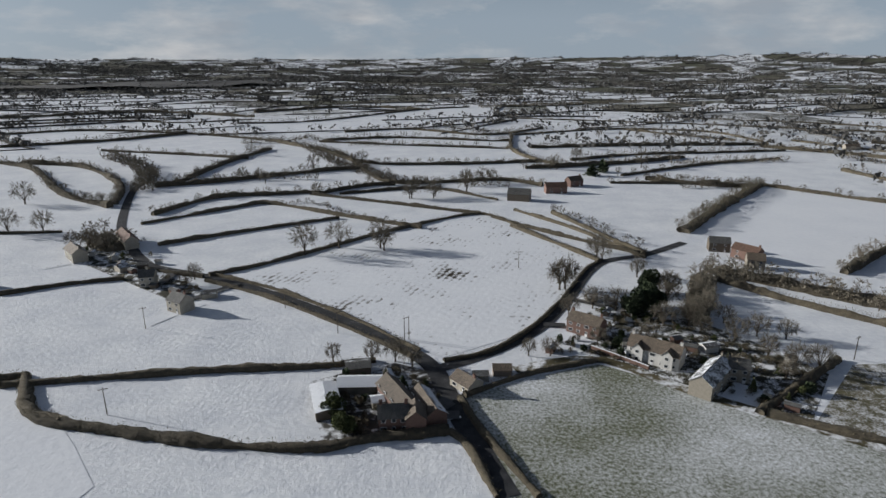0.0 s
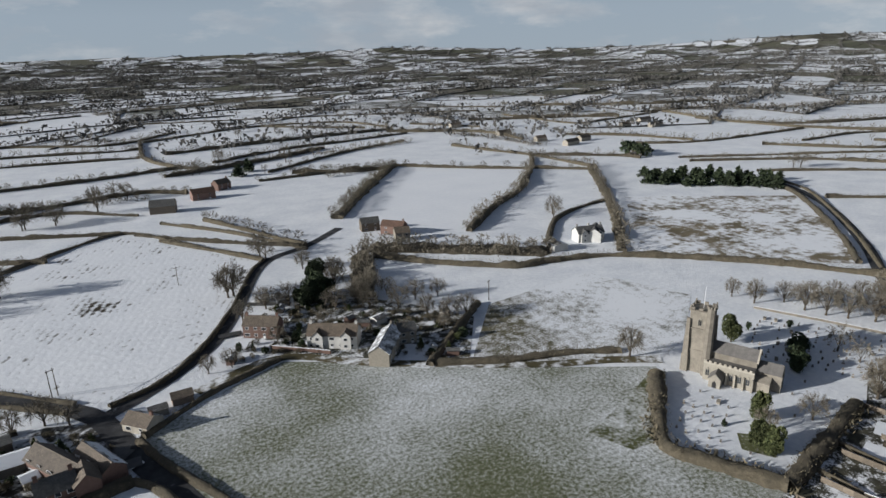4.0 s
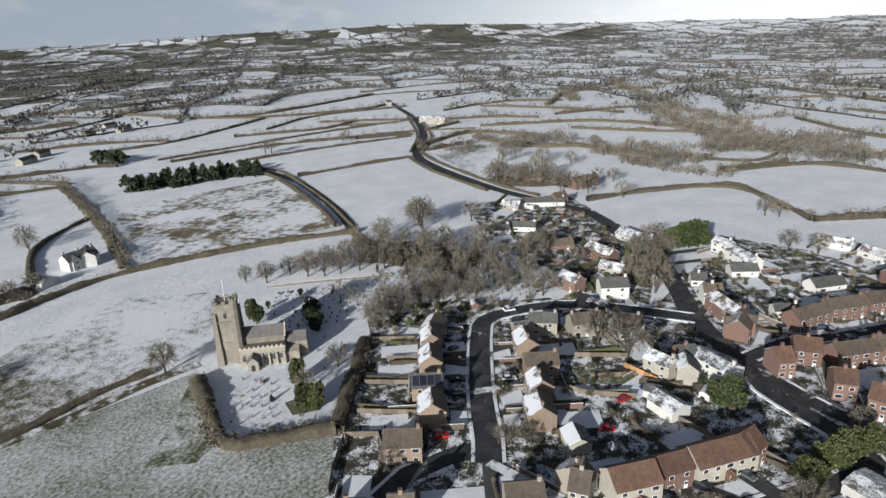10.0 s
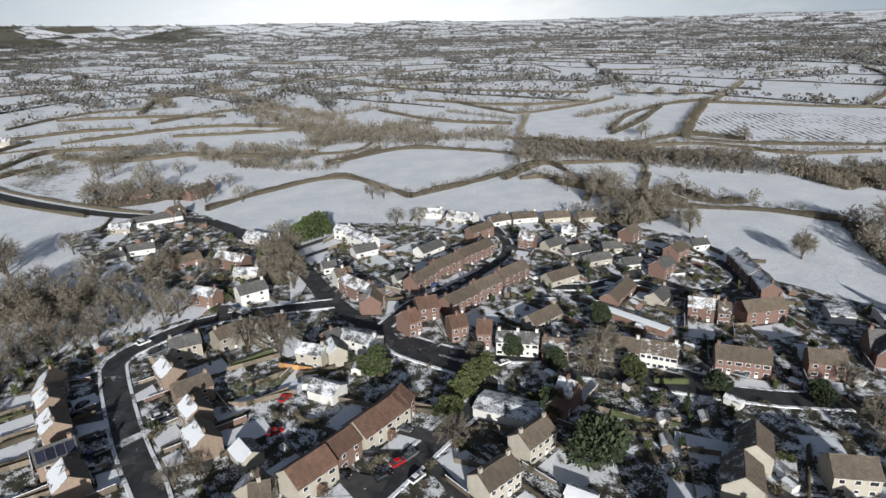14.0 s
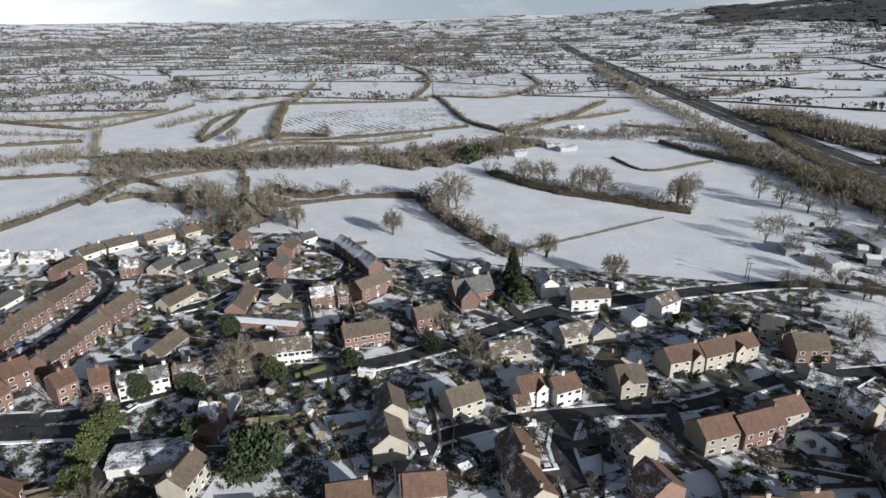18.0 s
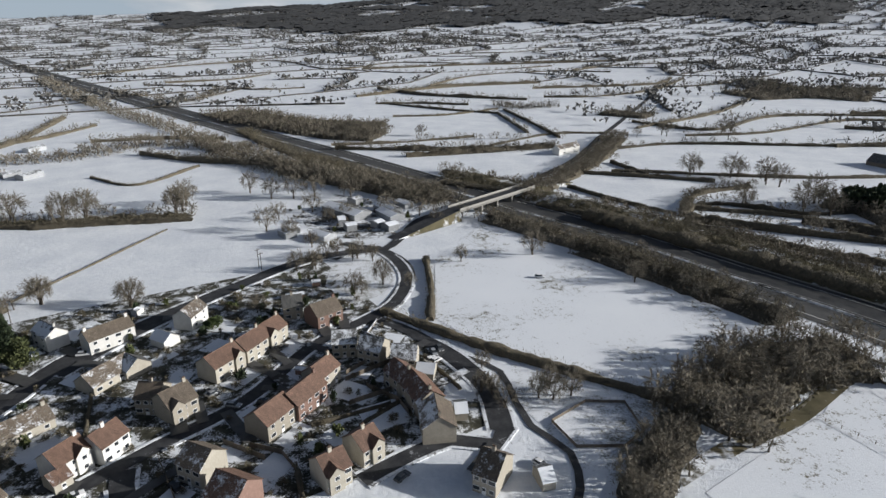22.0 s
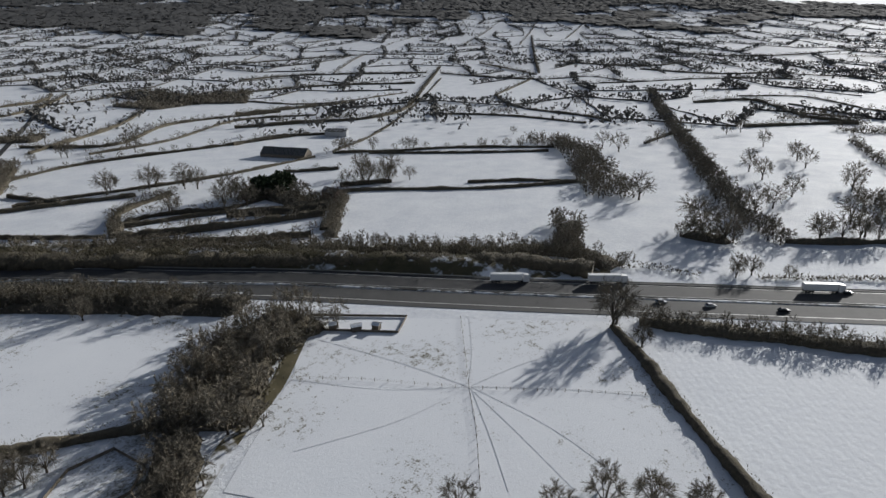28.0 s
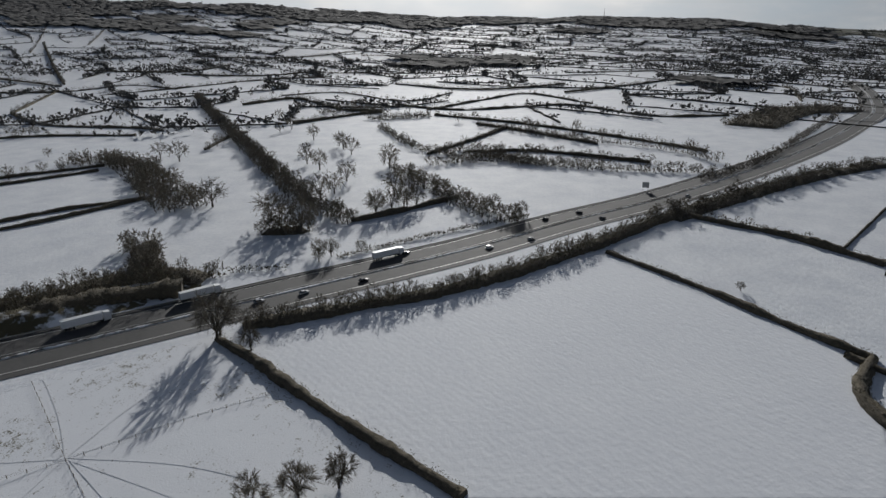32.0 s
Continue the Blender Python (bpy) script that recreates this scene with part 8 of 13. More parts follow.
belt([(-92.5, -305.6), (-115.9, -267.8), (-140.7, -227.7), (-157.8, -188.9)], 15, 7.0, 8.0)
belt([(-339.2, -668.4), (-376.9, -627.7)], 40, 13.0, 12.0)
belt([(-120.7, -248.9), (-140.0, -210.0), (-160.3, -163.5)], 14, 7.0, 9.0)
belt([(-156.5, -311.3), (-183.7, -267.7), (-211.1, -214.6), (-235.6, -165.6), (-260.2, -116.4), (-279.9, -71.4), (-269.9, -45.1)], 15, 6.0, 9.0, label='dense dark trees and scrub on the motorway cutting', scrub=2.2)
belt([(-131.5, -339.0), (-164.5, -299.5), (-198.6, -241.8), (-220.4, -189.9), (-244.7, -138.2)], 12, 6.0, 8.0, label='dense dark trees and scrub on the motorway cutting', scrub=2.0)
belt([(-218.7, -24.1), (-224.2, 9.3), (-233.5, 56.9), (-261.4, 119.7), (-307.9, 203.1)], 8, 6.0, 8.0, label='line of bare trees and scrub beside the motorway', scrub=2.0)
thicket([(-97.7, -117.5), (-118.0, -130.0), (-144.0, -139.5), (-167.0, -137.0)], 27, 4.5, 'bare undergrowth in a small wood', density=0.5)
thicket([(-92.4, -407.7), (-135.8, -370.1)], 14, 5, 'bare scrub beside the bridge', density=0.8)
tree(-362.2, -240.5, 15.6, 1.0, 'broad bare oak casting a long shadow on snow')
tree(-367.5, -225.5, 15.6, 1.0, 'broad bare oak casting a long shadow on snow')
tree(-347.1, -243.9, 13.0, 1.0, 'broad bare oak casting a long shadow on snow')
tree(-489.3, -277.3, 13.0, 1.0, 'broad bare oak casting a long shadow on snow')
tree(-490.3, -270.1, 13.0, 1.0, 'broad bare oak casting a long shadow on snow')
tree(-469.1, -329.8, 11.7, 1.0, 'broad bare oak casting a long shadow on snow')
tree(-524.8, -217.9, 11.7, 1.0, 'broad bare oak casting a long shadow on snow')
tree(-541.8, -200.2, 10.4, 1.0, 'broad bare oak casting a long shadow on snow')
tree(-549.4, -189.3, 10.4, 1.0, 'broad bare oak casting a long shadow on snow')
tree(-623.0, -223.0, 9.1, 1.0, 'broad bare oak casting a long shadow on snow')
tree(-751.6, -376.4, 10.4, 1.0, 'broad bare oak casting a long shadow on snow')
tree(-759.9, -357.4, 10.4, 1.0, 'broad bare oak casting a long shadow on snow')
tree(-762.9, -335.7, 10.4, 1.0, 'broad bare oak casting a long shadow on snow')
tree(-768.4, -296.1, 11.7, 1.0, 'broad bare oak casting a long shadow on snow')
tree(-780.5, -293.0, 10.4, 1.0, 'broad bare oak casting a long shadow on snow')
tree(-620.1, -383.9, 10.4, 1.0, 'broad bare oak casting a long shadow on snow')
tree(-633.4, -439.2, 10.4, 1.0, 'broad bare oak casting a long shadow on snow')
tree(-287.5, 10.1, 9.5, 1.0, 'broad bare oak casting a long shadow on snow')
tree(-291.5, 25.0, 6.3, 1.0, 'broad bare oak casting a long shadow on snow')
tree(-397.4, 58.0, 18.2, 1.0, 'broad bare oak casting a long shadow on snow')
tree(-499.8, 13.4, 16.9, 1.0, 'broad bare oak casting a long shadow on snow')
tree(-452.7, 30.9, 15.6, 1.0, 'broad bare oak casting a long shadow on snow')
tree(-577.2, 4.4, 11.7, 1.0, 'broad bare oak casting a long shadow on snow')
tree(-562.5, 44.1, 16.9, 1.0, 'broad bare oak casting a long shadow on snow')
tree(-613.4, 36.8, 14.3, 1.0, 'broad bare oak casting a long shadow on snow')
tree(-723.4, -21.4, 11.7, 1.0, 'broad bare oak casting a long shadow on snow')
tree(-753.2, 192.2, 13.0, 1.0, 'broad bare oak casting a long shadow on snow')
tree(-766.1, 217.0, 11.7, 1.0, 'broad bare oak casting a long shadow on snow')
tree(-885.2, 154.7, 13.0, 1.0, 'broad bare oak casting a long shadow on snow')
tree(-946.0, 81.0, 14.3, 1.0, 'broad bare oak casting a long shadow on snow')
tree(-333.1, -3.1, 20.8, 1.0, 'broad bare oak casting a long shadow on snow')
tree(-335.9, -14.2, 20.8, 1.0, 'broad bare oak casting a long shadow on snow')
tree(-356.3, -20.2, 18.2, 1.0, 'broad bare oak casting a long shadow on snow')
tree(-399.2, 10.0, 18.2, 1.0, 'broad bare oak casting a long shadow on snow')
tree(-416.2, 19.6, 15.6, 1.0, 'broad bare oak casting a long shadow on snow')
tree(-355.5, 40.2, 13.0, 1.0, 'broad bare oak casting a long shadow on snow')
tree(-365.6, 58.9, 14.3, 1.0, 'broad bare oak casting a long shadow on snow')
tree(-369.3, 67.5, 13.0, 1.0, 'broad bare oak casting a long shadow on snow')
tree(-518.1, 170.3, 13.0, 1.0, 'broad bare oak casting a long shadow on snow')
tree(-343.5, 109.4, 11.7, 1.0, 'broad bare oak casting a long shadow on snow')
tree(-328.3, 121.8, 10.4, 1.0, 'broad bare oak casting a long shadow on snow')
tree(-653.5, 247.3, 14.3, 1.0, 'broad bare oak casting a long shadow on snow')
tree(-644.0, 251.6, 14.3, 1.0, 'broad bare oak casting a long shadow on snow')
tree(-576.0, 269.6, 13.0, 1.0, 'broad bare oak casting a long shadow on snow')
tree(-499.4, 189.0, 14.3, 1.0, 'broad bare oak casting a long shadow on snow')
tree(-490.6, 197.7, 14.3, 1.0, 'broad bare oak casting a long shadow on snow')
tree(-212.0, -33.4, 14.7, 1.0, 'broad bare oak casting a long shadow on snow')
tree(-197.5, -21.9, 9.5, 1.0, 'broad bare oak casting a long shadow on snow')
tree(-611.5, -47.9, 14.3, 1.0, 'broad bare oak casting a long shadow on snow')
tree(-665.2, -64.4, 13.0, 1.0, 'broad bare oak casting a long shadow on snow')
tree(-643.3, -79.9, 13.0, 1.0, 'broad bare oak casting a long shadow on snow')
tree(-539.2, 154.6, 13.0, 1.0, 'broad bare oak casting a long shadow on snow')
tree(-1170.0, -115.0, 11.7, 1.0, 'broad bare oak casting a long shadow on snow')
tree(-1178.0, -79.0, 11.7, 1.0, 'broad bare oak casting a long shadow on snow')
tree(-1179.0, -43.0, 11.7, 1.0, 'broad bare oak casting a long shadow on snow')
tree(-124.4, -18.3, 6.8, 1.0, 'broad bare oak casting a long shadow on snow')
tree(-122.4, -7.4, 8.4, 1.0, 'broad bare oak casting a long shadow on snow')
tree(-122.0, 2.3, 7.9, 1.0, 'broad bare oak casting a long shadow on snow')
tree(-543.8, -137.2, 10.4, 1.0, 'broad bare oak casting a long shadow on snow')
tree(-688.4, 256.4, 13.0, 1.0, 'broad bare oak casting a long shadow on snow')
tree(-487.5, 67.9, 14.3, 1.0, 'broad bare oak casting a long shadow on snow')
tree(-642.5, 299.1, 13.0, 1.0, 'broad bare oak casting a long shadow on snow')
tree(-587.0, 302.0, 11.7, 1.0, 'broad bare oak casting a long shadow on snow')
tree(-503.9, 347.9, 10.4, 1.0, 'broad bare oak casting a long shadow on snow')
tree(-202.7, 171.5, 4.2, 1.0, 'broad bare oak casting a long shadow on snow')
belt([(-591.5, -188.8), (-565.0, -144.8), (-477.8, -106.8), (-397.6, -73.8)], 30, 8.0, 12.0)
belt([(-329.1, -82.5), (-308.3, -77.5), (-281.4, -70.4)], 14, 6.0, 11.0)
belt([(-247.5, -186.6), (-283.8, -208.1), (-327.1, -233.5)], 9, 6.0, 6.0)
belt([(-292.3, -291.8), (-304.2, -273.3), (-295.8, -231.5), (-302.6, -222.4)], 24, 7.8, 12.5)
belt([(-1197.0, -171.0), (-838.1, -96.8), (-611.5, -47.9), (-490.1, -22.2), (-408.1, -2.9), (-355.5, 16.1), (-342.9, 25.1)], 13, 6.1, 11.2)
belt([(-472.7, 75.4), (-413.6, 86.8), (-370.9, 95.0), (-338.7, 105.2), (-321.2, 118.1)], 16, 6.1, 10.0)
belt([(-497.2, 102.1), (-497.5, 147.9), (-475.8, 188.5), (-454.3, 233.8)], 9, 6.1, 8.8)
belt([(-730.1, 92.6), (-591.5, 104.4), (-539.9, 125.8), (-563.6, 147.1)], 9, 7.0, 8.8)
belt([(-511.7, 126.2), (-522.2, 167.3), (-478.5, 181.8)], 20, 7.8, 10.0)
belt([(-804.9, 90.9), (-815.4, 166.9)], 25, 8.7, 10.0)
belt([(-888.3, 31.1), (-931.0, 80.0), (-867.6, 119.2)], 14, 8.7, 11.2)
belt([(-702.9, 203.0), (-643.6, 248.9), (-552.5, 279.8)], 5, 7.8, 8.8)
belt([(-663.6, 227.3), (-614.5, 248.1), (-566.3, 282.5), (-521.9, 318.2), (-472.7, 332.7), (-445.4, 335.3)], 7, 7.0, 10.0)
belt([(-520.2, 152.7), (-473.8, 187.4), (-437.4, 234.3), (-409.3, 304.5)], 12, 7.0, 8.8)
belt([(-616.6, 498.5), (-719.0, 643.0), (-723.0, 738.0)], 60, 13.0, 12.5)
belt([(-387.0, 281.7), (-427.8, 353.8), (-505.4, 458.4), (-675.0, 673.0)], 8, 7.0, 7.5)
belt([(-304.8, 201.2), (-335.7, 268.8), (-378.2, 372.5), (-399.7, 455.6)], 18, 7.0, 8.8)
belt([(-314.6, 226.0), (-281.1, 238.5), (-252.4, 249.2)], 3, 7.8, 5.0, scrub=1.5)
thicket([(-271.3, -44.0), (-276.8, -28.5), (-273.2, -10.9)], 4, 4, 'bare saplings on the motorway verge', density=0.6)
thicket([(-284.9, 14.1), (-303.8, 56.0), (-320.4, 100.3), (-328.7, 124.7)], 4, 2.5, 'bare scrub on the motorway verge', density=0.8)
belt([(67.2, -715.7), (14.1, -646.7), (-32.8, -589.0), (-69.6, -568.2)], 52, 10.0, 13.0, label='dense brown plantation of bare larches')
belt([(65.1, -525.6), (14.0, -443.9), (-25.8, -403.6), (-61.8, -367.2), (-81.1, -333.3)], 30, 7.0, 10.0)
belt([(137.7, -582.0), (95.2, -555.6), (33.9, -519.6)], 16, 7.8, 10.0)
belt([(-602.0, -779.0), (-698.0, -779.0), (-758.0, -714.0)], 95, 15.7, 13.8)
belt([(-100.1, -544.1), (-149.7, -539.1), (-200.9, -531.0)], 4, 7.0, 7.5)
belt([(-127.0, -475.5), (-206.6, -479.0)], 4, 7.0, 6.2)
belt([(655.9, -84.4), (617.2, -119.3), (590.4, -156.9), (530.7, -197.4), (492.4, -245.2)], 28, 9.6, 11.2)
belt([(546.1, -88.0), (545.8, -114.8), (558.1, -147.3)], 14, 7.8, 10.0)
belt([(686.7, -266.4), (638.3, -282.7), (588.6, -301.9)], 10, 8.7, 7.5)
belt([(923.0, -189.0), (893.0, -247.0)], 12, 8.7, 7.5)
belt([(259.5, -418.5), (228.1, -406.3), (219.8, -440.5)], 26, 8.7, 13.8)
belt([(732.8, -96.9), (706.5, -120.2), (642.3, -138.7)], 25, 9.6, 11.2)
evergreen(225.8, -383.7, 6, 12, 'clump', 'needle', 'dark evergreen in a brown wood')
evergreen(226.2, -395.5, 6, 12, 'clump', 'needle', 'dark evergreen in a brown wood')
belt([(548.5, 86.4), (579.3, 59.5), (593.2, 29.4)], 24, 8.7, 10.0)
belt([(531.7, 134.3), (547.9, 96.6)], 9, 7.8, 6.2)
belt([(492.1, -18.9), (483.0, -34.9), (486.6, -53.3)], 16, 7.8, 8.8)
belt([(543.1, -78.2), (585.7, -120.3), (590.4, -156.9), (619.2, -209.1)], 32, 10.4, 11.2)
belt([(1238.0, -8.0), (832.4, -88.4), (730.9, -130.4), (762.3, -198.6)], 18, 11.3, 11.2)
belt([(918.0, 43.0), (1040.0, 63.0)], 18, 7.8, 11.2)
tree(514.5, 81.1, 15.6, 1.0, 'bare tree among distant snowy fields')
tree(435.9, 72.8, 14.3, 1.0, 'bare tree among distant snowy fields')
tree(489.0, 45.6, 14.3, 1.0, 'bare tree among distant snowy fields')
tree(535.9, 69.6, 11.7, 1.0, 'bare tree among distant snowy fields')
tree(480.0, 23.1, 11.7, 1.0, 'bare tree among distant snowy fields')
tree(553.3, 7.9, 11.7, 1.0, 'bare tree among distant snowy fields')
tree(582.9, 113.6, 10.4, 1.0, 'bare tree among distant snowy fields')
tree(824.1, 198.6, 11.7, 1.0, 'bare tree among distant snowy fields')
tree(790.9, 20.0, 10.4, 1.0, 'bare tree among distant snowy fields')
tree(764.5, -6.7, 11.7, 1.0, 'bare tree among distant snowy fields')
tree(764.1, -44.8, 11.7, 1.0, 'bare tree among distant snowy fields')
tree(676.4, -51.5, 15.6, 1.0, 'bare tree among distant snowy fields')
tree(791.5, 47.2, 10.4, 1.0, 'bare tree among distant snowy fields')
house(414.8, 44.5, 302.1, 11.2, 7, 5.0, 36.0, 'brick', 'tile_brown', 'brick cottage in a wooded garden', bays=2)
house(410.4, 10.9, 315.0, 20.7, 7, 5.0, 36.0, 'brick', 'tile_brown', 'long brick house in a wooded garden', bays=2)
house(364.9, 23.9, 312.4, 8.8, 7, 5.0, 36.0, 'brick', 'tile_brown', 'brick house behind bare trees', bays=2)
house(699.2, 190.7, 246.5, 36.9, 8, 5.0, 36.0, 'stone_pale', 'tile_brown', 'farmstead by a bend in the road', bays=2)
house(884.0, 309.0, 315.0, 8.0, 7, 5.0, 36.0, 'white', 'tile_brown', 'white house far along the road', bays=2)
belt([(-180.2, 694.8), (-118.1, 579.8), (-65.8, 512.9), (-35.3, 491.5)], 12, 7.8, 8.8)
belt([(-44.4, 505.4), (-14.7, 506.1)], 4, 7.0, 7.5)
belt([(-1.9, 490.5), (32.5, 489.5)], 4, 7.0, 7.5)
belt([(-265.3, 726.4), (-219.7, 747.4), (-200.8, 782.7)], 12, 8.7, 8.8)
belt([(-34.0, 915.0), (32.5, 851.5), (73.5, 854.4)], 7, 7.8, 8.8)
belt([(-136.9, 716.2), (-75.7, 721.8), (-16.6, 712.1)], 4, 8.7, 7.5)
belt([(-135.5, 423.6), (-106.2, 420.8), (-72.0, 389.1), (-29.0, 362.5)], 4, 6.1, 5.0)
belt([(-196.7, 523.4), (-156.5, 513.3), (-125.8, 512.7)], 5, 7.8, 7.5)
belt([(197.6, 609.5), (242.6, 612.9), (315.9, 629.0)], 9, 7.8, 8.8)
belt([(168.8, 489.9), (223.8, 497.7)], 5, 7.0, 7.5)
belt([(390.2, 660.4), (410.6, 578.5), (412.4, 516.5)], 14, 10.4, 8.8)
evergreen(108.7, 539.7, 7, 9, 'spire', 'needle', 'dark conifer beside a farm')
house(427.6, 711.7, 0.0, 15.6, 7, 4.0, 36.0, 'buff', 'tile_brown', 'distant brick house on the village edge', snow=0.6, bays=2, near=False)
house(433.7, 610.2, 7.1, 19.7, 7, 4.0, 36.0, 'buff', 'tile_brown', 'distant brick house on the village edge', snow=0.6, bays=2, near=False)
house(436.1, 543.9, 356.9, 12.6, 7, 4.0, 36.0, 'buff', 'tile_brown', 'distant brick house on the village edge', snow=0.6, bays=2, near=False)
house(444.5, 502.9, 11.6, 19.9, 7, 4.0, 36.0, 'buff', 'tile_brown', 'distant brick house on the village edge', snow=0.6, bays=2, near=False)
house(475.6, 517.6, 8.6, 15.5, 7, 4.0, 36.0, 'buff', 'tile_brown', 'distant brick house on the village edge', snow=0.6, bays=2, near=False)
house(656.8, 599.8, 6.2, 23.5, 7, 4.0, 36.0, 'buff', 'tile_brown', 'distant brick house on the village edge', snow=0.6, bays=2, near=False)
house(627.4, 553.5, 4.9, 21.6, 7, 4.0, 36.0, 'buff', 'tile_brown', 'distant brick house on the village edge', snow=0.6, bays=2, near=False)
house(595.8, 574.5, 357.7, 14.7, 7, 4.0, 36.0, 'buff', 'tile_brown', 'distant brick house on the village edge', snow=0.6, bays=2, near=False)
house(474.0, 854.5, 356.8, 17.5, 7, 4.0, 36.0, 'buff', 'tile_brown', 'distant brick house on the village edge', snow=0.6, bays=2, near=False)
bank([(-87.7, -409.0), (-123.1, -339.8), (-161.2, -271.5), (-187.0, -212.8), (-206.5, -169.6), (-227.7, -111.1), (-245.6, -63.4)], 9, 4.5, 20)
road_sign(-369.7, 225.2, 60.0)

# scrub on the motorway banks
hedge([(-148.3, -297.0), (-172.1, -252.5), (-198.6, -202.7), (-221.8, -156.2), (-243.7, -109.0), (-256.4, -75.3), (-259.0, -52.8)], 15, 9, label='dense dark scrub covering the motorway bank', twigs=1.4, name='scrub')
hedge([(-130.1, -326.1), (-157.8, -286.9), (-191.4, -232.5), (-213.3, -183.1), (-233.3, -145.8)], 9, 4.5, label='dense dark scrub covering the motorway bank', twigs=1.4, name='scrub')
hedge([(-216.7, -26.0), (-222.1, 9.2), (-231.7, 56.4), (-258.4, 118.4), (-304.8, 201.2), (-338.2, 270.7), (-379.3, 368.6)], 8, 4.5, label='dense dark scrub covering the motorway bank', twigs=1.4, name='scrub')
hedge([(-122.9, -252.7), (-142.5, -213.3), (-162.2, -165.3)], 10, 7, label='dense dark scrub covering the motorway bank', twigs=1.4, name='scrub')
hedge([(2.6, -479.7), (-31.4, -425.5), (-57.1, -379.0), (-77.0, -343.7)], 22, 5, label='dense dark scrub covering the motorway bank', twigs=1.4, name='scrub')
hedge([(56.2, -624.7), (14.0, -516.1), (-28.5, -433.6)], 14, 4.5, label='dense dark scrub covering the motorway bank', twigs=1.4, name='scrub')
hedge([(-97.5, -311.3), (-118.7, -274.3), (-142.6, -230.9), (-157.5, -192.2)], 12, 4.5, label='dense dark scrub covering the motorway bank', twigs=1.4, name='scrub')
hedge([(194.3, -362.5), (148.3, -344.0), (101.8, -341.0), (61.0, -338.4)], 7, 4, label='dense dark scrub covering the motorway bank', twigs=1.4, name='scrub')
hedge([(-124.5, -344.6), (-163.6, -379.0), (-207.9, -426.7), (-278.1, -523.0)], 4, 3, label='dense dark scrub covering the motorway bank', twigs=1.4, name='scrub')
hedge([(-138.1, -346.2), (-179.9, -386.8), (-230.1, -441.3), (-278.2, -506.4)], 4, 3, label='dense dark scrub covering the motorway bank', twigs=1.4, name='scrub')
hedge([(-88.0, -389.4), (-128.4, -350.2)], 12, 4.5, label='dense dark scrub covering the motorway bank', twigs=1.4, name='scrub')
belt([(-124.5, -344.6), (-163.6, -379.0), (-207.9, -426.7), (-278.1, -523.0)], 7, 5.2, 10.0)
belt([(-138.1, -346.2), (-179.9, -386.8), (-230.1, -441.3), (-278.2, -506.4)], 7, 5.2, 10.0)
belt([(-94.4, -124.3), (-83.3, -113.4), (-72.7, -103.3), (-63.6, -94.7)], 13, 6.0, 9.0)
belt([(-337.0, -23.2), (-332.1, -11.7), (-335.0, 0.2)], 11, 5.0, 12.0, scrub=1.5)
road([(-148.4, -127.8), (-121.9, -115.5), (-102.6, -110.5), (-87.4, -105.2), (-77.9, -101.6)], 5, 'muddy strip along the edge of a wood', 'verge', 'mud_track', 'track', -0.1)
fence([(-167.3, -138.2), (-182.9, -104.5), (-170.2, -100.9), (-160.1, -125.2), (-167.3, -138.2)], 1.0, 'wood', label='wooden fence round a small storage compound')
house(-162.4, -123.5, 133.7, 2.5, 2.5, 2.3, 20, 'wood', 'tile_grey', 'small shed in a fenced compound', chimneys=0, near=False, name='outbuilding', snow=1.1)
house(-165.1, -115.2, 136.0, 3.5, 2.5, 2.3, 20, 'wood', 'tile_grey', 'small shed in a fenced compound', chimneys=0, near=False, name='outbuilding', snow=1.1)
house(-169.3, -109.3, 96.3, 2.5, 2.5, 2.3, 20, 'wood', 'tile_grey', 'small shed in a fenced compound', chimneys=0, near=False, name='outbuilding', snow=1.1)
tree(-386.1, -216.2, 10.4, 1.0, 'broad bare oak casting a long shadow on snow')
tree(-383.2, -255.7, 18.2, 1.0, 'broad bare oak casting a long shadow on snow')
tree(-389.4, -234.9, 18.2, 1.0, 'broad bare oak casting a long shadow on snow')
tree(-760.1, -367.8, 14.3, 1.0, 'broad bare oak casting a long shadow on snow')
tree(-774.0, -340.9, 13.0, 1.0, 'broad bare oak casting a long shadow on snow')
tree(-759.6, -302.6, 14.3, 1.0, 'broad bare oak casting a long shadow on snow')
tree(-769.7, -283.0, 13.0, 1.0, 'broad bare oak casting a long shadow on snow')
tree(-909.0, -230.0, 15.6, 1.0, 'broad bare oak casting a long shadow on snow')
tree(-658.0, 13.6, 16.9, 1.0, 'broad bare oak casting a long shadow on snow')
tree(-593.8, 39.3, 16.9, 1.0, 'broad bare oak casting a long shadow on snow')
tree(-841.0, -24.1, 14.3, 1.0, 'broad bare oak casting a long shadow on snow')
tree(-746.1, -8.6, 14.3, 1.0, 'broad bare oak casting a long shadow on snow')
tree(-506.9, 70.8, 18.2, 1.0, 'broad bare oak casting a long shadow on snow')
tree(-358.3, 40.6, 15.6, 1.0, 'broad bare oak casting a long shadow on snow')
tree(-374.3, 62.2, 16.9, 1.0, 'broad bare oak casting a long shadow on snow')
tree(-363.5, 51.1, 14.3, 1.0, 'broad bare oak casting a long shadow on snow')
tree(-292.2, 4.3, 8.4, 1.0, 'broad bare oak casting a long shadow on snow')
tree(-257.8, -370.8, 16.9, 1.0, 'broad bare oak casting a long shadow on snow')
tree(-281.1, -359.3, 16.9, 1.0, 'broad bare oak casting a long shadow on snow')
tree(-297.3, -345.4, 16.9, 1.0, 'broad bare oak casting a long shadow on snow')
tree(-246.8, -301.4, 14.3, 1.0, 'broad bare oak casting a long shadow on snow')
tree(-275.6, -287.5, 15.6, 1.0, 'broad bare oak casting a long shadow on snow')
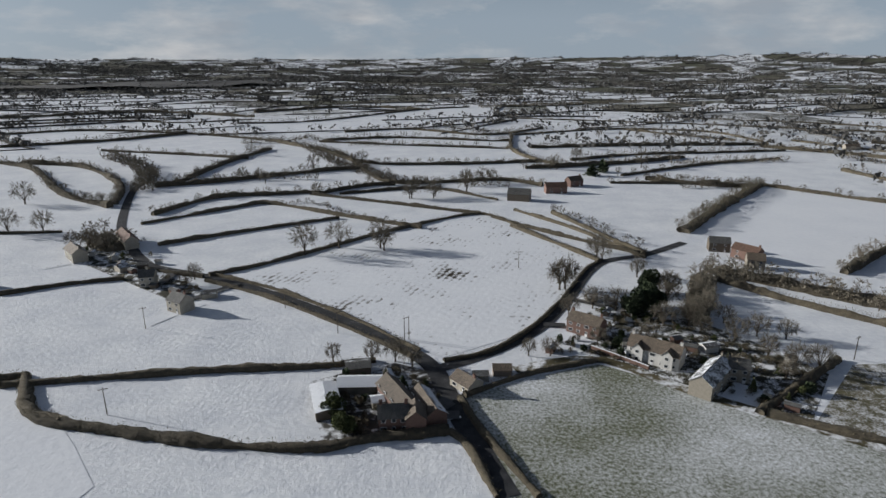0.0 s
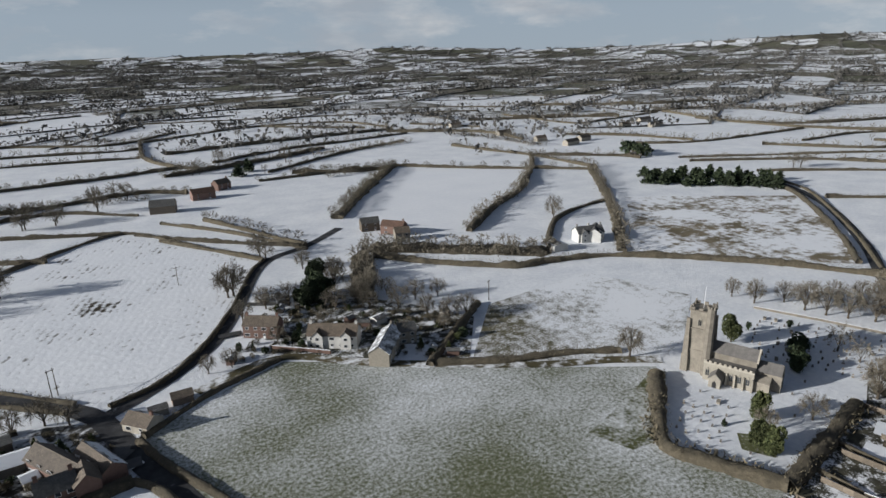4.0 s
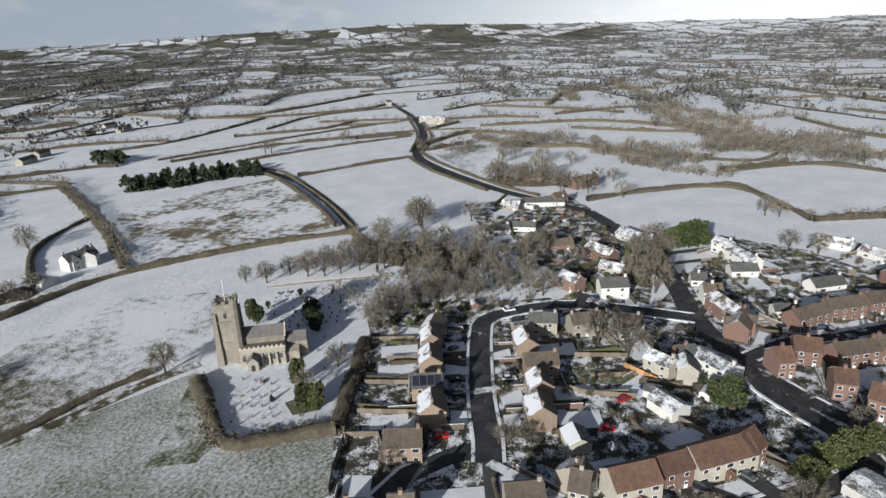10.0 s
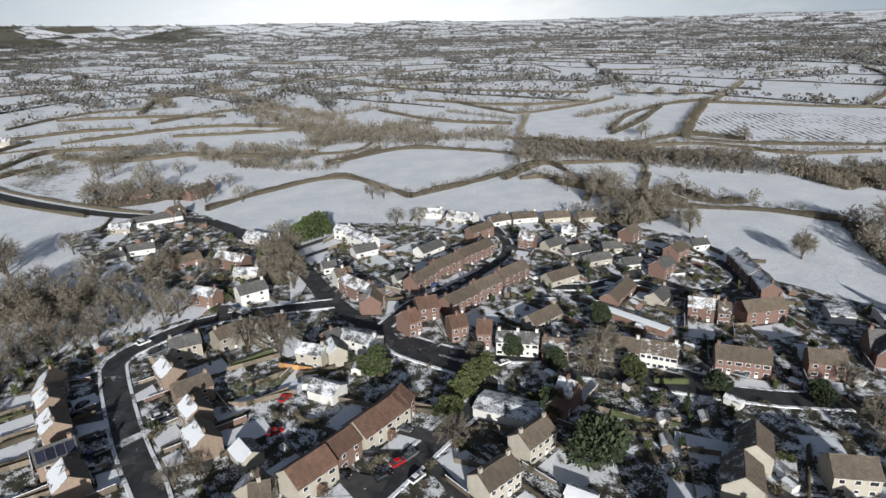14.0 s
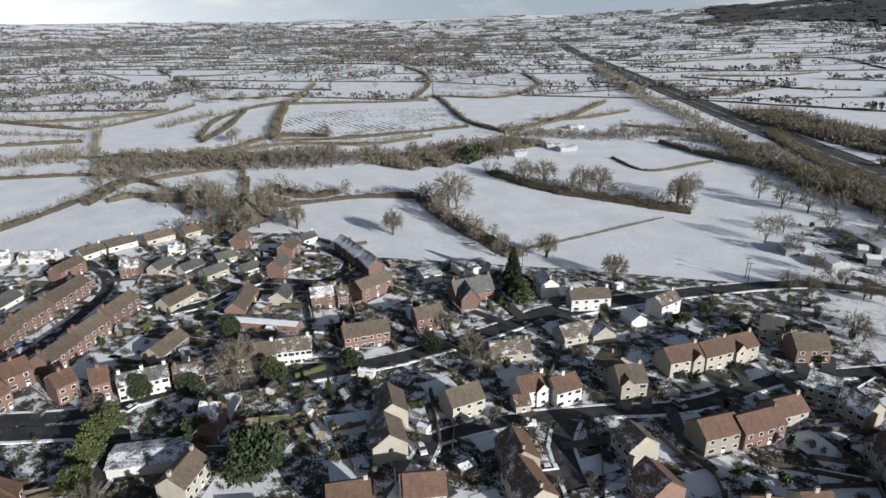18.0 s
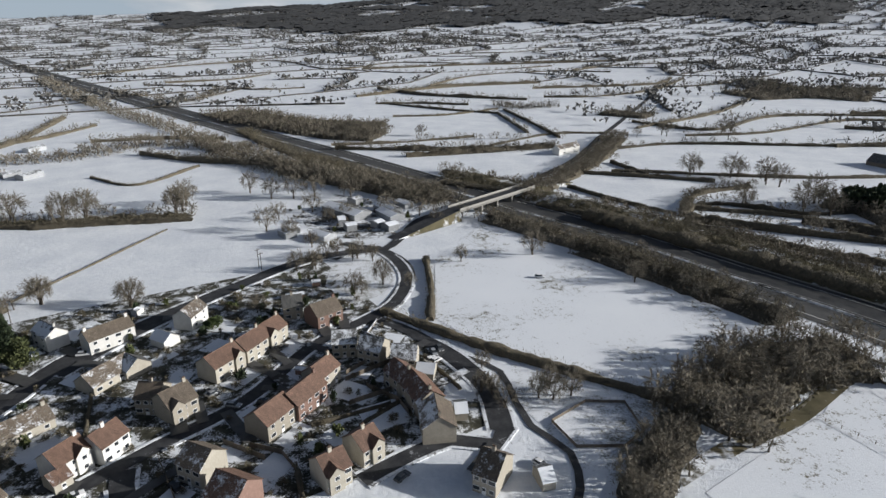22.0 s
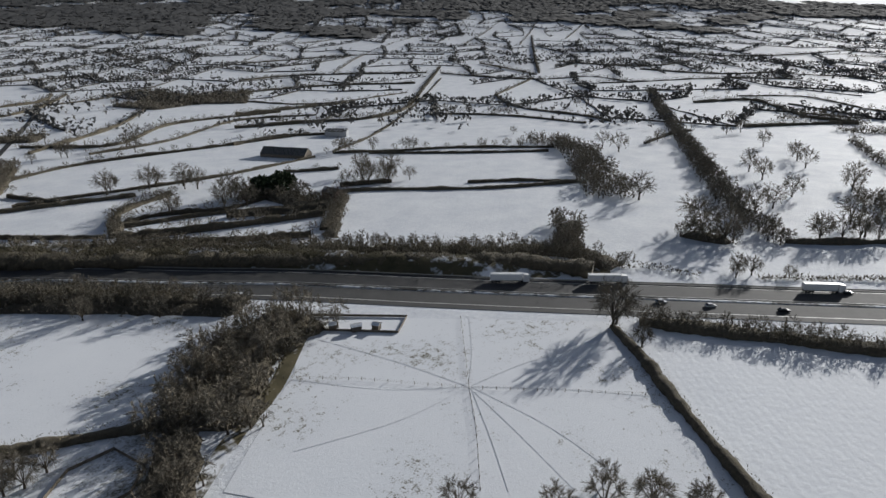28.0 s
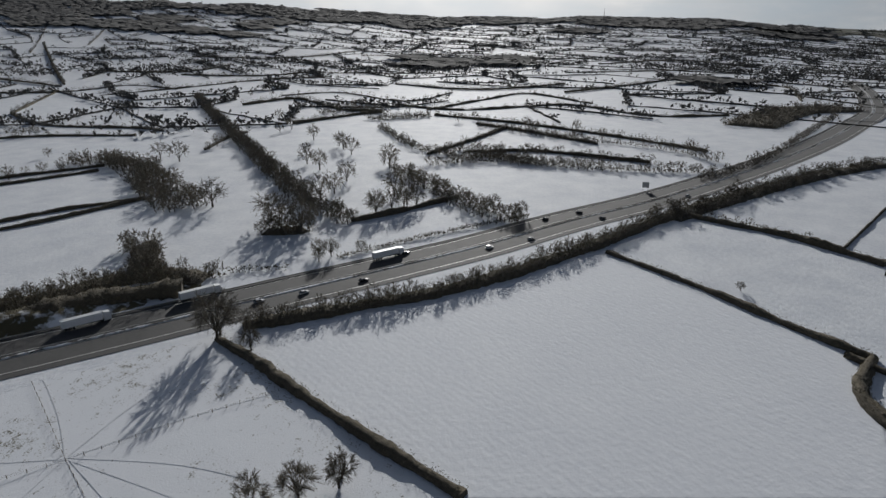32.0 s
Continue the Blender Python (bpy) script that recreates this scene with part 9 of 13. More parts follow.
tree(-327.5, -513.9, 15.6, 1.0, 'broad bare oak casting a long shadow on snow')
tree(-383.8, -512.4, 15.6, 1.0, 'broad bare oak casting a long shadow on snow')
tree(-371.5, -485.7, 16.9, 1.0, 'broad bare oak casting a long shadow on snow')
tree(-452.9, -325.2, 14.3, 1.0, 'broad bare oak casting a long shadow on snow')
tree(-478.7, -306.0, 13.0, 1.0, 'broad bare oak casting a long shadow on snow')
tree(-295.7, -330.3, 15.6, 1.0, 'broad bare oak casting a long shadow on snow')

# ring paddock

# church and churchyard
church(154.2, 109.4, -66.1)
graves((180.6, 114.1), (14.9, -32.7), (30.4, 12.0), 9, 11, -60, 0.75)
graves((146.4, 106.8), (0.2, -12.3), (-24.5, -13.9), 7, 5, -60, 0.7)
graves((177.8, 91.8), (-5.5, -11.2), (-43.9, -13.8), 6, 3, -60, 0.6)
evergreen(182.5, 96.3, 3.2, 6.5, 'column', 'needle', 'clipped dark yew tree in the churchyard')
evergreen(138.0, 89.6, 0.8, 2.2, 'spire', 'needle', 'small dark conifer in the churchyard')
evergreen(149.0, 86.8, 3.2, 8, 'column', 'leaf', 'broad olive-green yew beside the church')
evergreen(136.8, 78.6, 3.2, 8, 'column', 'leaf', 'broad olive-green yew beside the church')
evergreen(137.2, 75.1, 3.2, 8, 'column', 'leaf', 'broad olive-green yew beside the church')
evergreen(183.7, 120.8, 3.5, 10, 'clump', 'leaf', 'ivy-clad evergreen behind the church tower')
evergreen(210.6, 116.5, 1.2, 3.2, 'column', 'needle', 'clipped yew among the graves')
evergreen(196.7, 123.3, 1.2, 3.2, 'column', 'needle', 'clipped yew among the graves')
low_wall([(216.4, 134.7), (226.9, 112.4), (237.8, 86.2)], 1.0, 0.4, 'stone')
thicket([(144.6, 118.4), (130.9, 106.7), (117.1, 95.1), (123.0, 81.0), (129.0, 66.8)], 4, 2.5, 'bramble and scrub along the churchyard edge')
thicket([(128.0, 65.5), (149.3, 69.6), (178.5, 74.7)], 4, 2.5, 'bramble hedge between gardens and churchyard')

# west side of the estate road
house(138.6, 41.3, 197.2, 8.3, 7.5, 5.0, 36.0, 'brick_brown', 'tile_brown', 'brown brick estate house with a snowy roof slope', snow=0.9, bays=2)
house(149.6, 45.8, 287.5, 8.8, 7.0, 5.0, 36.0, 'brick_brown', 'tile_grey', 'brown brick house with solar panels on its roof', snow=0.5, bays=2, solar=-1)
house(163.8, 48.6, 197.4, 8.5, 7.0, 5.0, 36.0, 'brick_brown', 'tile_brown', 'brown brick estate house with a snowy roof slope', snow=0.9, bays=2)
house(177.0, 52.0, 199.1, 7.8, 7.0, 5.0, 36.0, 'brick_brown', 'tile_brown', 'brown brick estate house with a snowy roof slope', snow=0.9, bays=2)
house(186.4, 53.5, 358.2, 9.0, 7.0, 5.0, 36.0, 'brick_brown', 'tile_brown', 'brown brick estate house with a snowy roof slope', snow=0.9, bays=2)
house(122.8, 44.5, 285.2, 9.4, 7.5, 5.0, 36.0, 'brick_brown', 'tile_brown', 'wide brown brick house at the corner', snow=0.4, bays=3)
house(143.1, 12.8, 196.5, 9.0, 7.5, 5.0, 36.0, 'brick_brown', 'tile_brown', 'brown brick estate house with a snowy gabled roof', snow=0.9, bays=2)
house(155.9, 14.2, 199.7, 7.8, 7.0, 5.0, 36.0, 'brick_brown', 'tile_brown', 'brown brick estate house with a snowy gabled roof', snow=0.9, bays=2)
house(168.1, 15.0, 287.2, 10.0, 7.0, 5.0, 36.0, 'brick_brown', 'tile_brown', 'brown brick house with a bare tiled roof', snow=0.2, bays=2)
house(180.8, 21.2, 198.1, 9.2, 7.0, 5.0, 36.0, 'brick_brown', 'tile_brown', 'brown brick estate house with a snowy gabled roof', snow=0.9, bays=2)
house(196.2, 24.2, 301.4, 6.4, 5, 2.3, 20, 'brick_brown', 'tile_grey', 'small outbuilding with a snow-covered roof', chimneys=0, near=False, name='outbuilding', snow=1.1)
house(196.7, 17.1, 276.9, 9.5, 6.5, 5.0, 36.0, 'buff', 'tile_grey', 'buff brick house with snow on the roof', snow=0.7, bays=2, chimneys=2)
house(198.7, 3.3, 295.2, 10.5, 7, 5.0, 36.0, 'buff', 'tile_brown', 'buff brick house beside the estate road', snow=0.3, bays=3, chimneys=2)
house(198.6, -10.8, 293.6, 9.8, 6.5, 5.0, 36.0, 'white', 'tile_red', 'white-walled house with snow-streaked red roof', snow=0.5, bays=2)
house(110.1, 12.9, 288.4, 8.4, 7, 5.0, 36.0, 'buff', 'tile_brown', 'buff house near the side turning', snow=0.3, bays=3)
house(118.6, 2.0, 331.0, 4.9, 8, 5.0, 36.0, 'buff', 'tile_brown', 'buff house with a snowy gable roof', snow=0.8, bays=2)
house(116.2, 0.9, 263.0, 4.4, 8, 5.0, 36.0, 'buff', 'tile_brown', 'buff house with a snowy gable roof', snow=0.8, bays=2)
house(96.9, 48.7, 284.2, 6.8, 7, 5.0, 36.0, 'brick_brown', 'tile_brown', 'brown brick house by the field edge', snow=0.4, bays=2)
house(101.0, 38.0, 288.4, 5.5, 7, 5.0, 36.0, 'brick_brown', 'tile_brown', 'brown brick house by the side turning', snow=0.4, bays=2)

# middle of the village
house(174.9, -20.5, 231.5, 8.8, 6, 5.0, 36.0, 'cream', 'tile_grey', 'cream rendered house with snow on its low roofs', snow=1, bays=2)
house(173.2, -27.1, 182.9, 7.4, 6, 5.0, 36.0, 'cream', 'tile_grey', 'cream rendered gabled wing with snowy roof', snow=1, bays=1, chimneys=0)
house(177.4, -36.1, 220.3, 13.4, 7.5, 5.0, 22, 'white', 'tile_grey', 'white shop building with a snowy flat-pitched roof', snow=1.1, bays=3)
house(181.5, -27.6, 287.0, 5.7, 6, 5.0, 36.0, 'brick', 'tile_grey', 'brick house with dark slate roof', snow=0.3, bays=2)
house(155.0, -20.9, 222.0, 8.9, 7, 3, 28, 'white', 'tile_grey', 'white hall with thin snow over a ribbed roof', chimneys=0, near=False, name='outbuilding', snow=0.9)
house(162.6, -17.1, 259.2, 4.3, 4, 2.3, 20, 'white', 'tile_grey', 'small outbuilding with a snow-covered roof', chimneys=0, near=False, name='outbuilding', snow=1.1)
house(135.1, 2.8, 199.4, 7.0, 6, 2.8, 30, 'cream', 'tile_grey', 'cream garage with a snowy roof', chimneys=0, near=False, name='outbuilding', snow=1.1)
house(120.2, -9.7, 299.0, 11.3, 8.5, 5.0, 36.0, 'cream', 'tile_red', 'cream rendered end block of a terrace with red tiled roof', snow=0, bays=3, units=1, chimneys=0, porch=True)
house(126.4, -18.6, 302.0, 8.0, 7, 5.0, 36.0, 'brick', 'tile_red', 'brick middle house of a terrace with red tiled roof', snow=0, bays=2, chimneys=0)
house(133.2, -29.8, 301.5, 16.5, 8.5, 5.0, 36.0, 'cream', 'tile_red', 'cream rendered terrace block with red tiled roof and porches', snow=0, bays=5, chimneys=0, porch=True)
house(138.1, -36.6, 317.6, 5.7, 8, 5.4, 36.0, 'brick', 'tile_red', 'brick end house of a terrace with red tiled roof', snow=0, bays=2, chimneys=0)
house(219.8, -45.6, 203.6, 15.8, 7, 5.0, 36.0, 'brick', 'tile_brown', 'brick semi-detached house with brown roof', snow=0.4, bays=2, chimneys=2)
house(206.4, -47.9, 339.3, 11.7, 7.5, 5.0, 36.0, 'brick', 'tile_brown', 'brick house with a wide front gable', snow=0.4, bays=2, gables=((2.5, -1), (-2.5, 1)))
house(217.3, -70.7, 306.7, 15.2, 7, 5.0, 36.0, 'brick', 'tile_brown', 'brick terrace block with brown tiled roof', snow=0.1, bays=2, units=2, chimneys=2)
house(227.2, -84.6, 296.2, 15.1, 7, 5.0, 36.0, 'brick', 'tile_brown', 'brick terrace block with brown tiled roof', snow=0.1, bays=2, units=2, chimneys=2)
house(236.6, -102.0, 296.7, 20.7, 7, 5.0, 36.0, 'brick', 'tile_brown', 'brick terrace block with brown tiled roof', snow=0.1, bays=2, units=3, chimneys=2)
house(192.8, -76.8, 295.1, 14.8, 7, 5.0, 36.0, 'brick', 'tile_brown', 'brick terrace block with brown tiled roof', snow=0.1, bays=2, units=2, chimneys=2)
house(199.8, -90.5, 292.3, 13.4, 7, 5.0, 36.0, 'brick', 'tile_brown', 'brick terrace block with brown tiled roof', snow=0.1, bays=2, units=2, chimneys=2)
house(207.3, -105.4, 294.4, 16.0, 7, 5.0, 36.0, 'brick', 'tile_brown', 'brick terrace block with brown tiled roof', snow=0.1, bays=2, units=2, chimneys=2)
house(183.0, -54.6, 288.1, 5.3, 8, 5.5, 36.0, 'brick', 'tile_red', 'dark red brick house at the crossroads', snow=0.6, bays=2)
house(192.1, -64.0, 265.1, 7.6, 8, 5.0, 36.0, 'brick', 'tile_red', 'red brick house with snow on a hipped roof', snow=0.6, bays=2)
house(173.2, -68.2, 266.4, 5.8, 7.5, 5.5, 36.0, 'brick', 'tile_red', 'red brick house with snow on its roof', snow=0.9, bays=2)
house(165.1, -74.8, 242.0, 4.8, 8, 5.8, 36.0, 'brick', 'tile_red', 'tall red brick house with a bare roof', snow=0.1, bays=2)
house(155.8, -82.1, 238.7, 13.2, 6.5, 5.0, 36.0, 'white', 'tile_grey', 'white rendered cottages under slate', snow=0.6, bays=3, units=2, chimneys=3)
house(147.2, -90.8, 237.8, 8.1, 6.5, 5.0, 36.0, 'brick', 'tile_brown', 'brick cottage with snow streaks on its roof', snow=0.6, bays=3, chimneys=2)
house(139.5, -109.2, 226.0, 11.3, 7.5, 5.0, 36.0, 'white', 'tile_brown', 'long low terrace with mossy brown roof', snow=0.2, bays=3, units=2, chimneys=1)
house(132.1, -117.8, 225.7, 10.5, 7.5, 5.0, 36.0, 'white', 'tile_brown', 'long low terrace with mossy brown roof', snow=0.3, bays=3, units=2, chimneys=1)
house(126.2, -64.5, 223.5, 17.8, 9, 3, 12, 'white', 'tile_grey', 'long low building under smooth roof snow', chimneys=0, near=False, name='outbuilding', snow=1.3)
house(124.2, -81.0, 210.8, 5.0, 7, 5.0, 45, 'brick', 'tile_red', 'old brick cottage with steep tiled roofs', snow=0.4, bays=2)
house(122.2, -77.0, 305.5, 7.6, 6, 3.5, 42, 'brick', 'tile_red', 'tiled rear wing of an old brick cottage', snow=0.6, bays=1)
house(111.3, -63.0, 292.5, 10.2, 7, 5.0, 36.0, 'cream', 'tile_brown', 'cream cottage row with bare brown roof', snow=0.1, bays=4, chimneys=2)
house(102.2, -48.5, 290.3, 10.2, 7, 5.0, 36.0, 'cream', 'tile_brown', 'cream cottage row with bare brown roof', snow=0.1, bays=4, chimneys=2)
house(75.5, -78.1, 223.7, 9.2, 7, 5.0, 36.0, 'cream', 'tile_red', 'house with a bare red tiled roof', snow=0, bays=3)
house(63.8, -88.6, 219.6, 9.2, 7, 5.0, 36.0, 'cream', 'tile_red', 'house with a bare red tiled roof', snow=0, bays=3)
house(91.8, -64.7, 217.0, 6.6, 4, 2.3, 20, 'white', 'tile_grey', 'small outbuilding with a snow-covered roof', chimneys=0, near=False, name='outbuilding', snow=1.1)

# upper village
house(361.1, 33.0, 280.3, 25.2, 6, 2.8, 36.0, 'white', 'tile_grey', 'white cottage row with snowy slate roof', snow=0.75, bays=2)
house(351.9, 50.3, 253.0, 11.1, 6, 2.8, 36.0, 'buff', 'tile_grey', 'stone cottage with slate roof', snow=0.75, bays=2)
house(310.9, 38.4, 272.5, 13.3, 6, 2.8, 36.0, 'white', 'tile_grey', 'cream cottage under dark slate', snow=0.75, bays=2)
house(303.2, 51.1, 292.0, 13.1, 6, 2.8, 36.0, 'white', 'tile_grey', 'long low cottage under dark slate', snow=0.75, bays=2)
house(299.9, -18.2, 222.0, 20.9, 8, 2.8, 36.0, 'white', 'tile_grey', 'long white building with snowy roof', snow=0.75, bays=2)
house(284.8, 17.5, 293.3, 12.1, 6, 2.8, 36.0, 'brick', 'tile_brown', 'small brown-roofed brick bungalow', snow=0.75, bays=2)
house(272.1, -1.9, 224.5, 15.3, 6.5, 5.0, 36.0, 'brick', 'tile_brown', 'brick house with snow on the roof', snow=0.75, bays=2)
house(257.2, -6.7, 243.0, 10.3, 6, 2.8, 36.0, 'cream', 'tile_grey', 'cream bungalow with snow on the roof', snow=0.75, bays=2)
house(236.4, 9.5, 227.7, 10.0, 6, 5.0, 36.0, 'brick', 'tile_grey', 'brick house with a snowy roof', snow=0.75, bays=2)
house(232.4, -6.5, 285.7, 10.9, 7.5, 5.0, 36.0, 'white', 'tile_grey', 'white house with brick gable end under slate', snow=0.75, bays=2)
house(290.0, -55.7, 221.4, 8.4, 6, 5.0, 36.0, 'white', 'tile_grey', 'white house with brick chimney', snow=0.75, bays=2)
house(273.9, -61.2, 205.7, 16.8, 6.5, 5.0, 36.0, 'white', 'tile_grey', 'white terrace with snow-covered roof', snow=0.75, bays=2)
house(263.3, -58.9, 282.1, 11.0, 6.5, 2.8, 36.0, 'white', 'tile_grey', 'white cottage with solar panels', snow=0.75, bays=2)
house(250.0, -40.0, 273.6, 5.9, 6, 2.8, 36.0, 'white', 'tile_grey', 'white cottage near the village road', snow=0.75, bays=2)
house(233.2, -42.5, 279.3, 6.9, 6.5, 5.0, 36.0, 'white', 'tile_brown', 'white rendered gabled house', snow=0.75, bays=2)
house(252.3, -86.5, 297.1, 14.0, 7, 2.8, 36.0, 'white', 'tile_grey', 'low building under smooth roof snow', snow=0.75, bays=2)
house(224.8, -65.8, 282.1, 8.6, 5, 2.8, 36.0, 'white', 'tile_grey', 'low building under smooth roof snow', snow=0.75, bays=2)
house(305.8, -106.0, 236.8, 15.0, 6, 2.8, 36.0, 'white', 'tile_brown', 'bungalow with snowy roof at the village edge', snow=0.75, bays=2)
house(290.3, -119.0, 216.3, 16.4, 6.5, 2.8, 36.0, 'white', 'tile_brown', 'bungalow with dark roof at the village edge', snow=0.75, bays=2)
house(262.0, -116.3, 290.3, 13.9, 6, 5.0, 36.0, 'brick', 'tile_brown', 'brick house on the estate bend', snow=0.75, bays=2)
house(277.4, -134.3, 273.6, 10.5, 6.5, 2.8, 36.0, 'white', 'tile_brown', 'white bungalow in a row', snow=0.75, bays=2)
house(276.2, -147.9, 261.2, 13.3, 6.5, 2.8, 36.0, 'white', 'tile_brown', 'white bungalow in a row', snow=0.75, bays=2)
house(269.6, -163.1, 260.7, 13.7, 6.5, 2.8, 36.0, 'cream', 'tile_brown', 'cream bungalow in a row', snow=0.75, bays=2)
house(263.4, -177.0, 263.7, 9.6, 6.5, 2.8, 36.0, 'cream', 'tile_brown', 'cream bungalow in a row', snow=0.75, bays=2)
house(240.0, -130.8, 223.4, 7.2, 7, 5.0, 36.0, 'brick', 'tile_brown', 'brick house with snow-white roof slope', snow=0.75, bays=2)
house(233.6, -140.6, 284.8, 10.9, 6.5, 2.8, 36.0, 'cream', 'tile_grey', 'bungalow among snowy gardens', snow=0.75, bays=2)
house(222.1, -146.5, 269.4, 9.9, 6, 2.8, 36.0, 'white', 'tile_grey', 'bungalow under smooth roof snow', snow=0.75, bays=2)
house(209.7, -148.3, 270.0, 10.9, 6, 2.8, 36.0, 'cream', 'tile_grey', 'bungalow under smooth roof snow', snow=0.75, bays=2)
house(199.4, -123.7, 281.2, 14.4, 7, 2.8, 36.0, 'cream', 'tile_brown', 'bungalow with brown roof and gable', snow=0.75, bays=2)
house(170.5, -99.0, 289.8, 14.3, 7, 2.8, 36.0, 'cream', 'tile_brown', 'yellow rendered bungalow with snowy roof', snow=0.75, bays=2)
house(177.1, -135.4, 302.9, 18.7, 7, 2.8, 36.0, 'brick', 'tile_brown', 'brick bungalow with brown roof', snow=0.75, bays=2)
house(228.1, -178.4, 299.2, 10.2, 7, 5.0, 36.0, 'brick', 'tile_brown', 'brick house with white-trimmed gable', snow=0.75, bays=2)
house(200.3, -181.8, 291.6, 9.8, 7, 5.0, 36.0, 'brick', 'tile_brown', 'brick house with white-trimmed gable', snow=0.75, bays=2)
house(206.4, -199.2, 263.3, 8.1, 6, 2.8, 36.0, 'white', 'tile_grey', 'low house under roof snow', snow=0.75, bays=2)
house(188.3, -164.7, 294.6, 9.8, 7, 5.0, 36.0, 'brick', 'tile_grey', 'brick house with a white conservatory', snow=0.75, bays=2)
house(167.9, -146.8, 297.1, 9.6, 7, 2.8, 36.0, 'cream', 'tile_grey', 'cream bungalow with glazed gable', snow=0.75, bays=2)
house(219.2, -161.8, 253.7, 8.8, 6, 2.8, 36.0, 'cream', 'tile_grey', 'bungalow under roof snow', snow=0.75, bays=2)
house(246.2, -156.9, 234.4, 6.9, 5, 2.8, 36.0, 'white', 'tile_grey', 'low house under roof snow', snow=0.75, bays=2)
house(151.9, -151.8, 229.3, 8.9, 7, 5.0, 36.0, 'brick', 'tile_brown', 'brick and render semi-detached houses', snow=0.75, bays=2)
house(199.7, -158.3, 261.8, 8.6, 6, 2.8, 36.0, 'white', 'tile_grey', 'low white bungalow with roof snow', snow=0.75, bays=2)
house(157.9, -127.8, 202.4, 26.8, 5, 2.4, 12, 'brick', 'tile_grey', 'long row of garages under roof snow', chimneys=0, near=False, name='outbuilding', snow=1.3)

# houses along the southern streets
house(119.7, -137.4, 231.6, 14.9, 7.5, 5.0, 36.0, 'brick', 'tile_brown', 'red brick terrace with grey-brown roof', snow=0.2, bays=3, units=2, chimneys=2)
house(109.1, -158.0, 231.8, 9.7, 7.5, 5.0, 36.0, 'brick', 'tile_brown', 'red brick house with brown roof', snow=0.2, bays=3, chimneys=1)
house(151.9, -153.7, 213.7, 8.9, 7, 5.0, 36.0, 'buff', 'tile_brown', 'brick and render semi-detached house', snow=0.3, bays=3)
house(146.0, -155.8, 230.5, 3.9, 7, 5.0, 36.0, 'brick', 'tile_brown', 'brick semi-detached house with conservatory', snow=0.3, bays=2)
house(142.6, -168.9, 259.4, 15.3, 7.5, 5.0, 36.0, 'brick', 'tile_brown', 'brick house with solar panels on the roof', snow=0.2, bays=3)
house(157.4, -186.6, 149.3, 15.2, 7, 5.0, 36.0, 'brick', 'tile_grey', 'brick end-of-terrace house with snowy roof', snow=0.9, bays=2)
house(168.9, -192.1, 152.9, 12.9, 7, 5.0, 36.0, 'brick', 'tile_grey', 'brick terrace house with snowy roof', snow=0.9, bays=2)
house(180.2, -197.7, 155.0, 11.3, 7, 5.0, 36.0, 'brick', 'tile_grey', 'brick terrace house with snowy roof', snow=0.9, bays=2)
house(107.6, -185.0, 234.8, 15.6, 8, 4.2, 48, 'brick', 'tile_grey', 'Victorian brick school hall with steep slate roof', snow=0.1, bays=3, chimneys=2)
house(107.7, -181.6, 135.9, 13.7, 7, 4.0, 50, 'brick', 'tile_grey', 'Victorian brick school wing with a pointed front gable', snow=0.2, bays=1, chimneys=0)
house(85.8, -205.1, 133.4, 9.5, 7, 5.0, 36.0, 'white', 'tile_grey', 'white gabled cottage with snowy roof', snow=0.9, bays=2)
house(67.4, -200.9, 219.6, 14.6, 7, 5.0, 36.0, 'white', 'tile_brown', 'white rendered cottage terrace with brown roof', snow=0.1, bays=4, units=1, chimneys=2)
house(43.2, -210.7, 246.8, 10.2, 7, 5.0, 36.0, 'white', 'tile_brown', 'white house with a tall gable chimney', snow=0.3, bays=2)
house(49.4, -197.2, 139.0, 6.7, 6, 2.6, 35, 'white', 'tile_grey', 'white garage with snowy roof', chimneys=0, near=False, name='outbuilding', snow=1.1)
house(132.4, -193.6, 233.4, 7.7, 10, 3, 6, 'white', 'tile_grey', 'flat-roofed school block under snow', chimneys=0, near=False, name='outbuilding', snow=1.3)
house(121.8, -209.1, 238.4, 14.2, 9, 3, 6, 'white', 'tile_grey', 'flat-roofed school block under snow', chimneys=0, near=False, name='outbuilding', snow=1.3)
house(62.1, -177.1, 233.4, 14.4, 8, 2.8, 36.0, 'cream', 'tile_brown', 'large cream bungalow with snow on the roof', snow=0.5, bays=4, chimneys=0)
house(55.2, -180.2, 135.0, 5.6, 8, 2.8, 36.0, 'cream', 'tile_grey', 'cream bungalow wing under roof snow', snow=1, bays=2, chimneys=0)
house(76.1, -154.6, 220.4, 12.6, 7.5, 2.8, 36.0, 'cream', 'tile_brown', 'low cottage bungalow with part-melted roof snow', snow=0.4, bays=3)
house(60.5, -136.6, 232.0, 8.3, 7.5, 5.0, 36.0, 'white', 'tile_red', 'white house with red roof and timbered front gable', snow=0, bays=3, gables=((2.0, -1),))
house(52.9, -141.3, 236.1, 7.9, 7.5, 5.0, 36.0, 'white', 'tile_red', 'white house with red roof', snow=0, bays=3)
house(60.5, -131.0, 226.7, 4.2, 5, 2.8, 36.0, 'cream', 'tile_red', 'cream garage with red and snowy roof slopes', snow=0.5, bays=1, chimneys=0)
house(45.4, -159.8, 163.6, 6.6, 8, 5.0, 36.0, 'buff', 'tile_brown', 'large buff house with brown hipped roofs', snow=0.1, bays=3)
house(39.0, -154.9, 221.2, 8.1, 9, 5.2, 36.0, 'buff', 'tile_brown', 'large buff house with brown roof and front gable', snow=0.1, bays=3, gables=((-1.9, -1),))
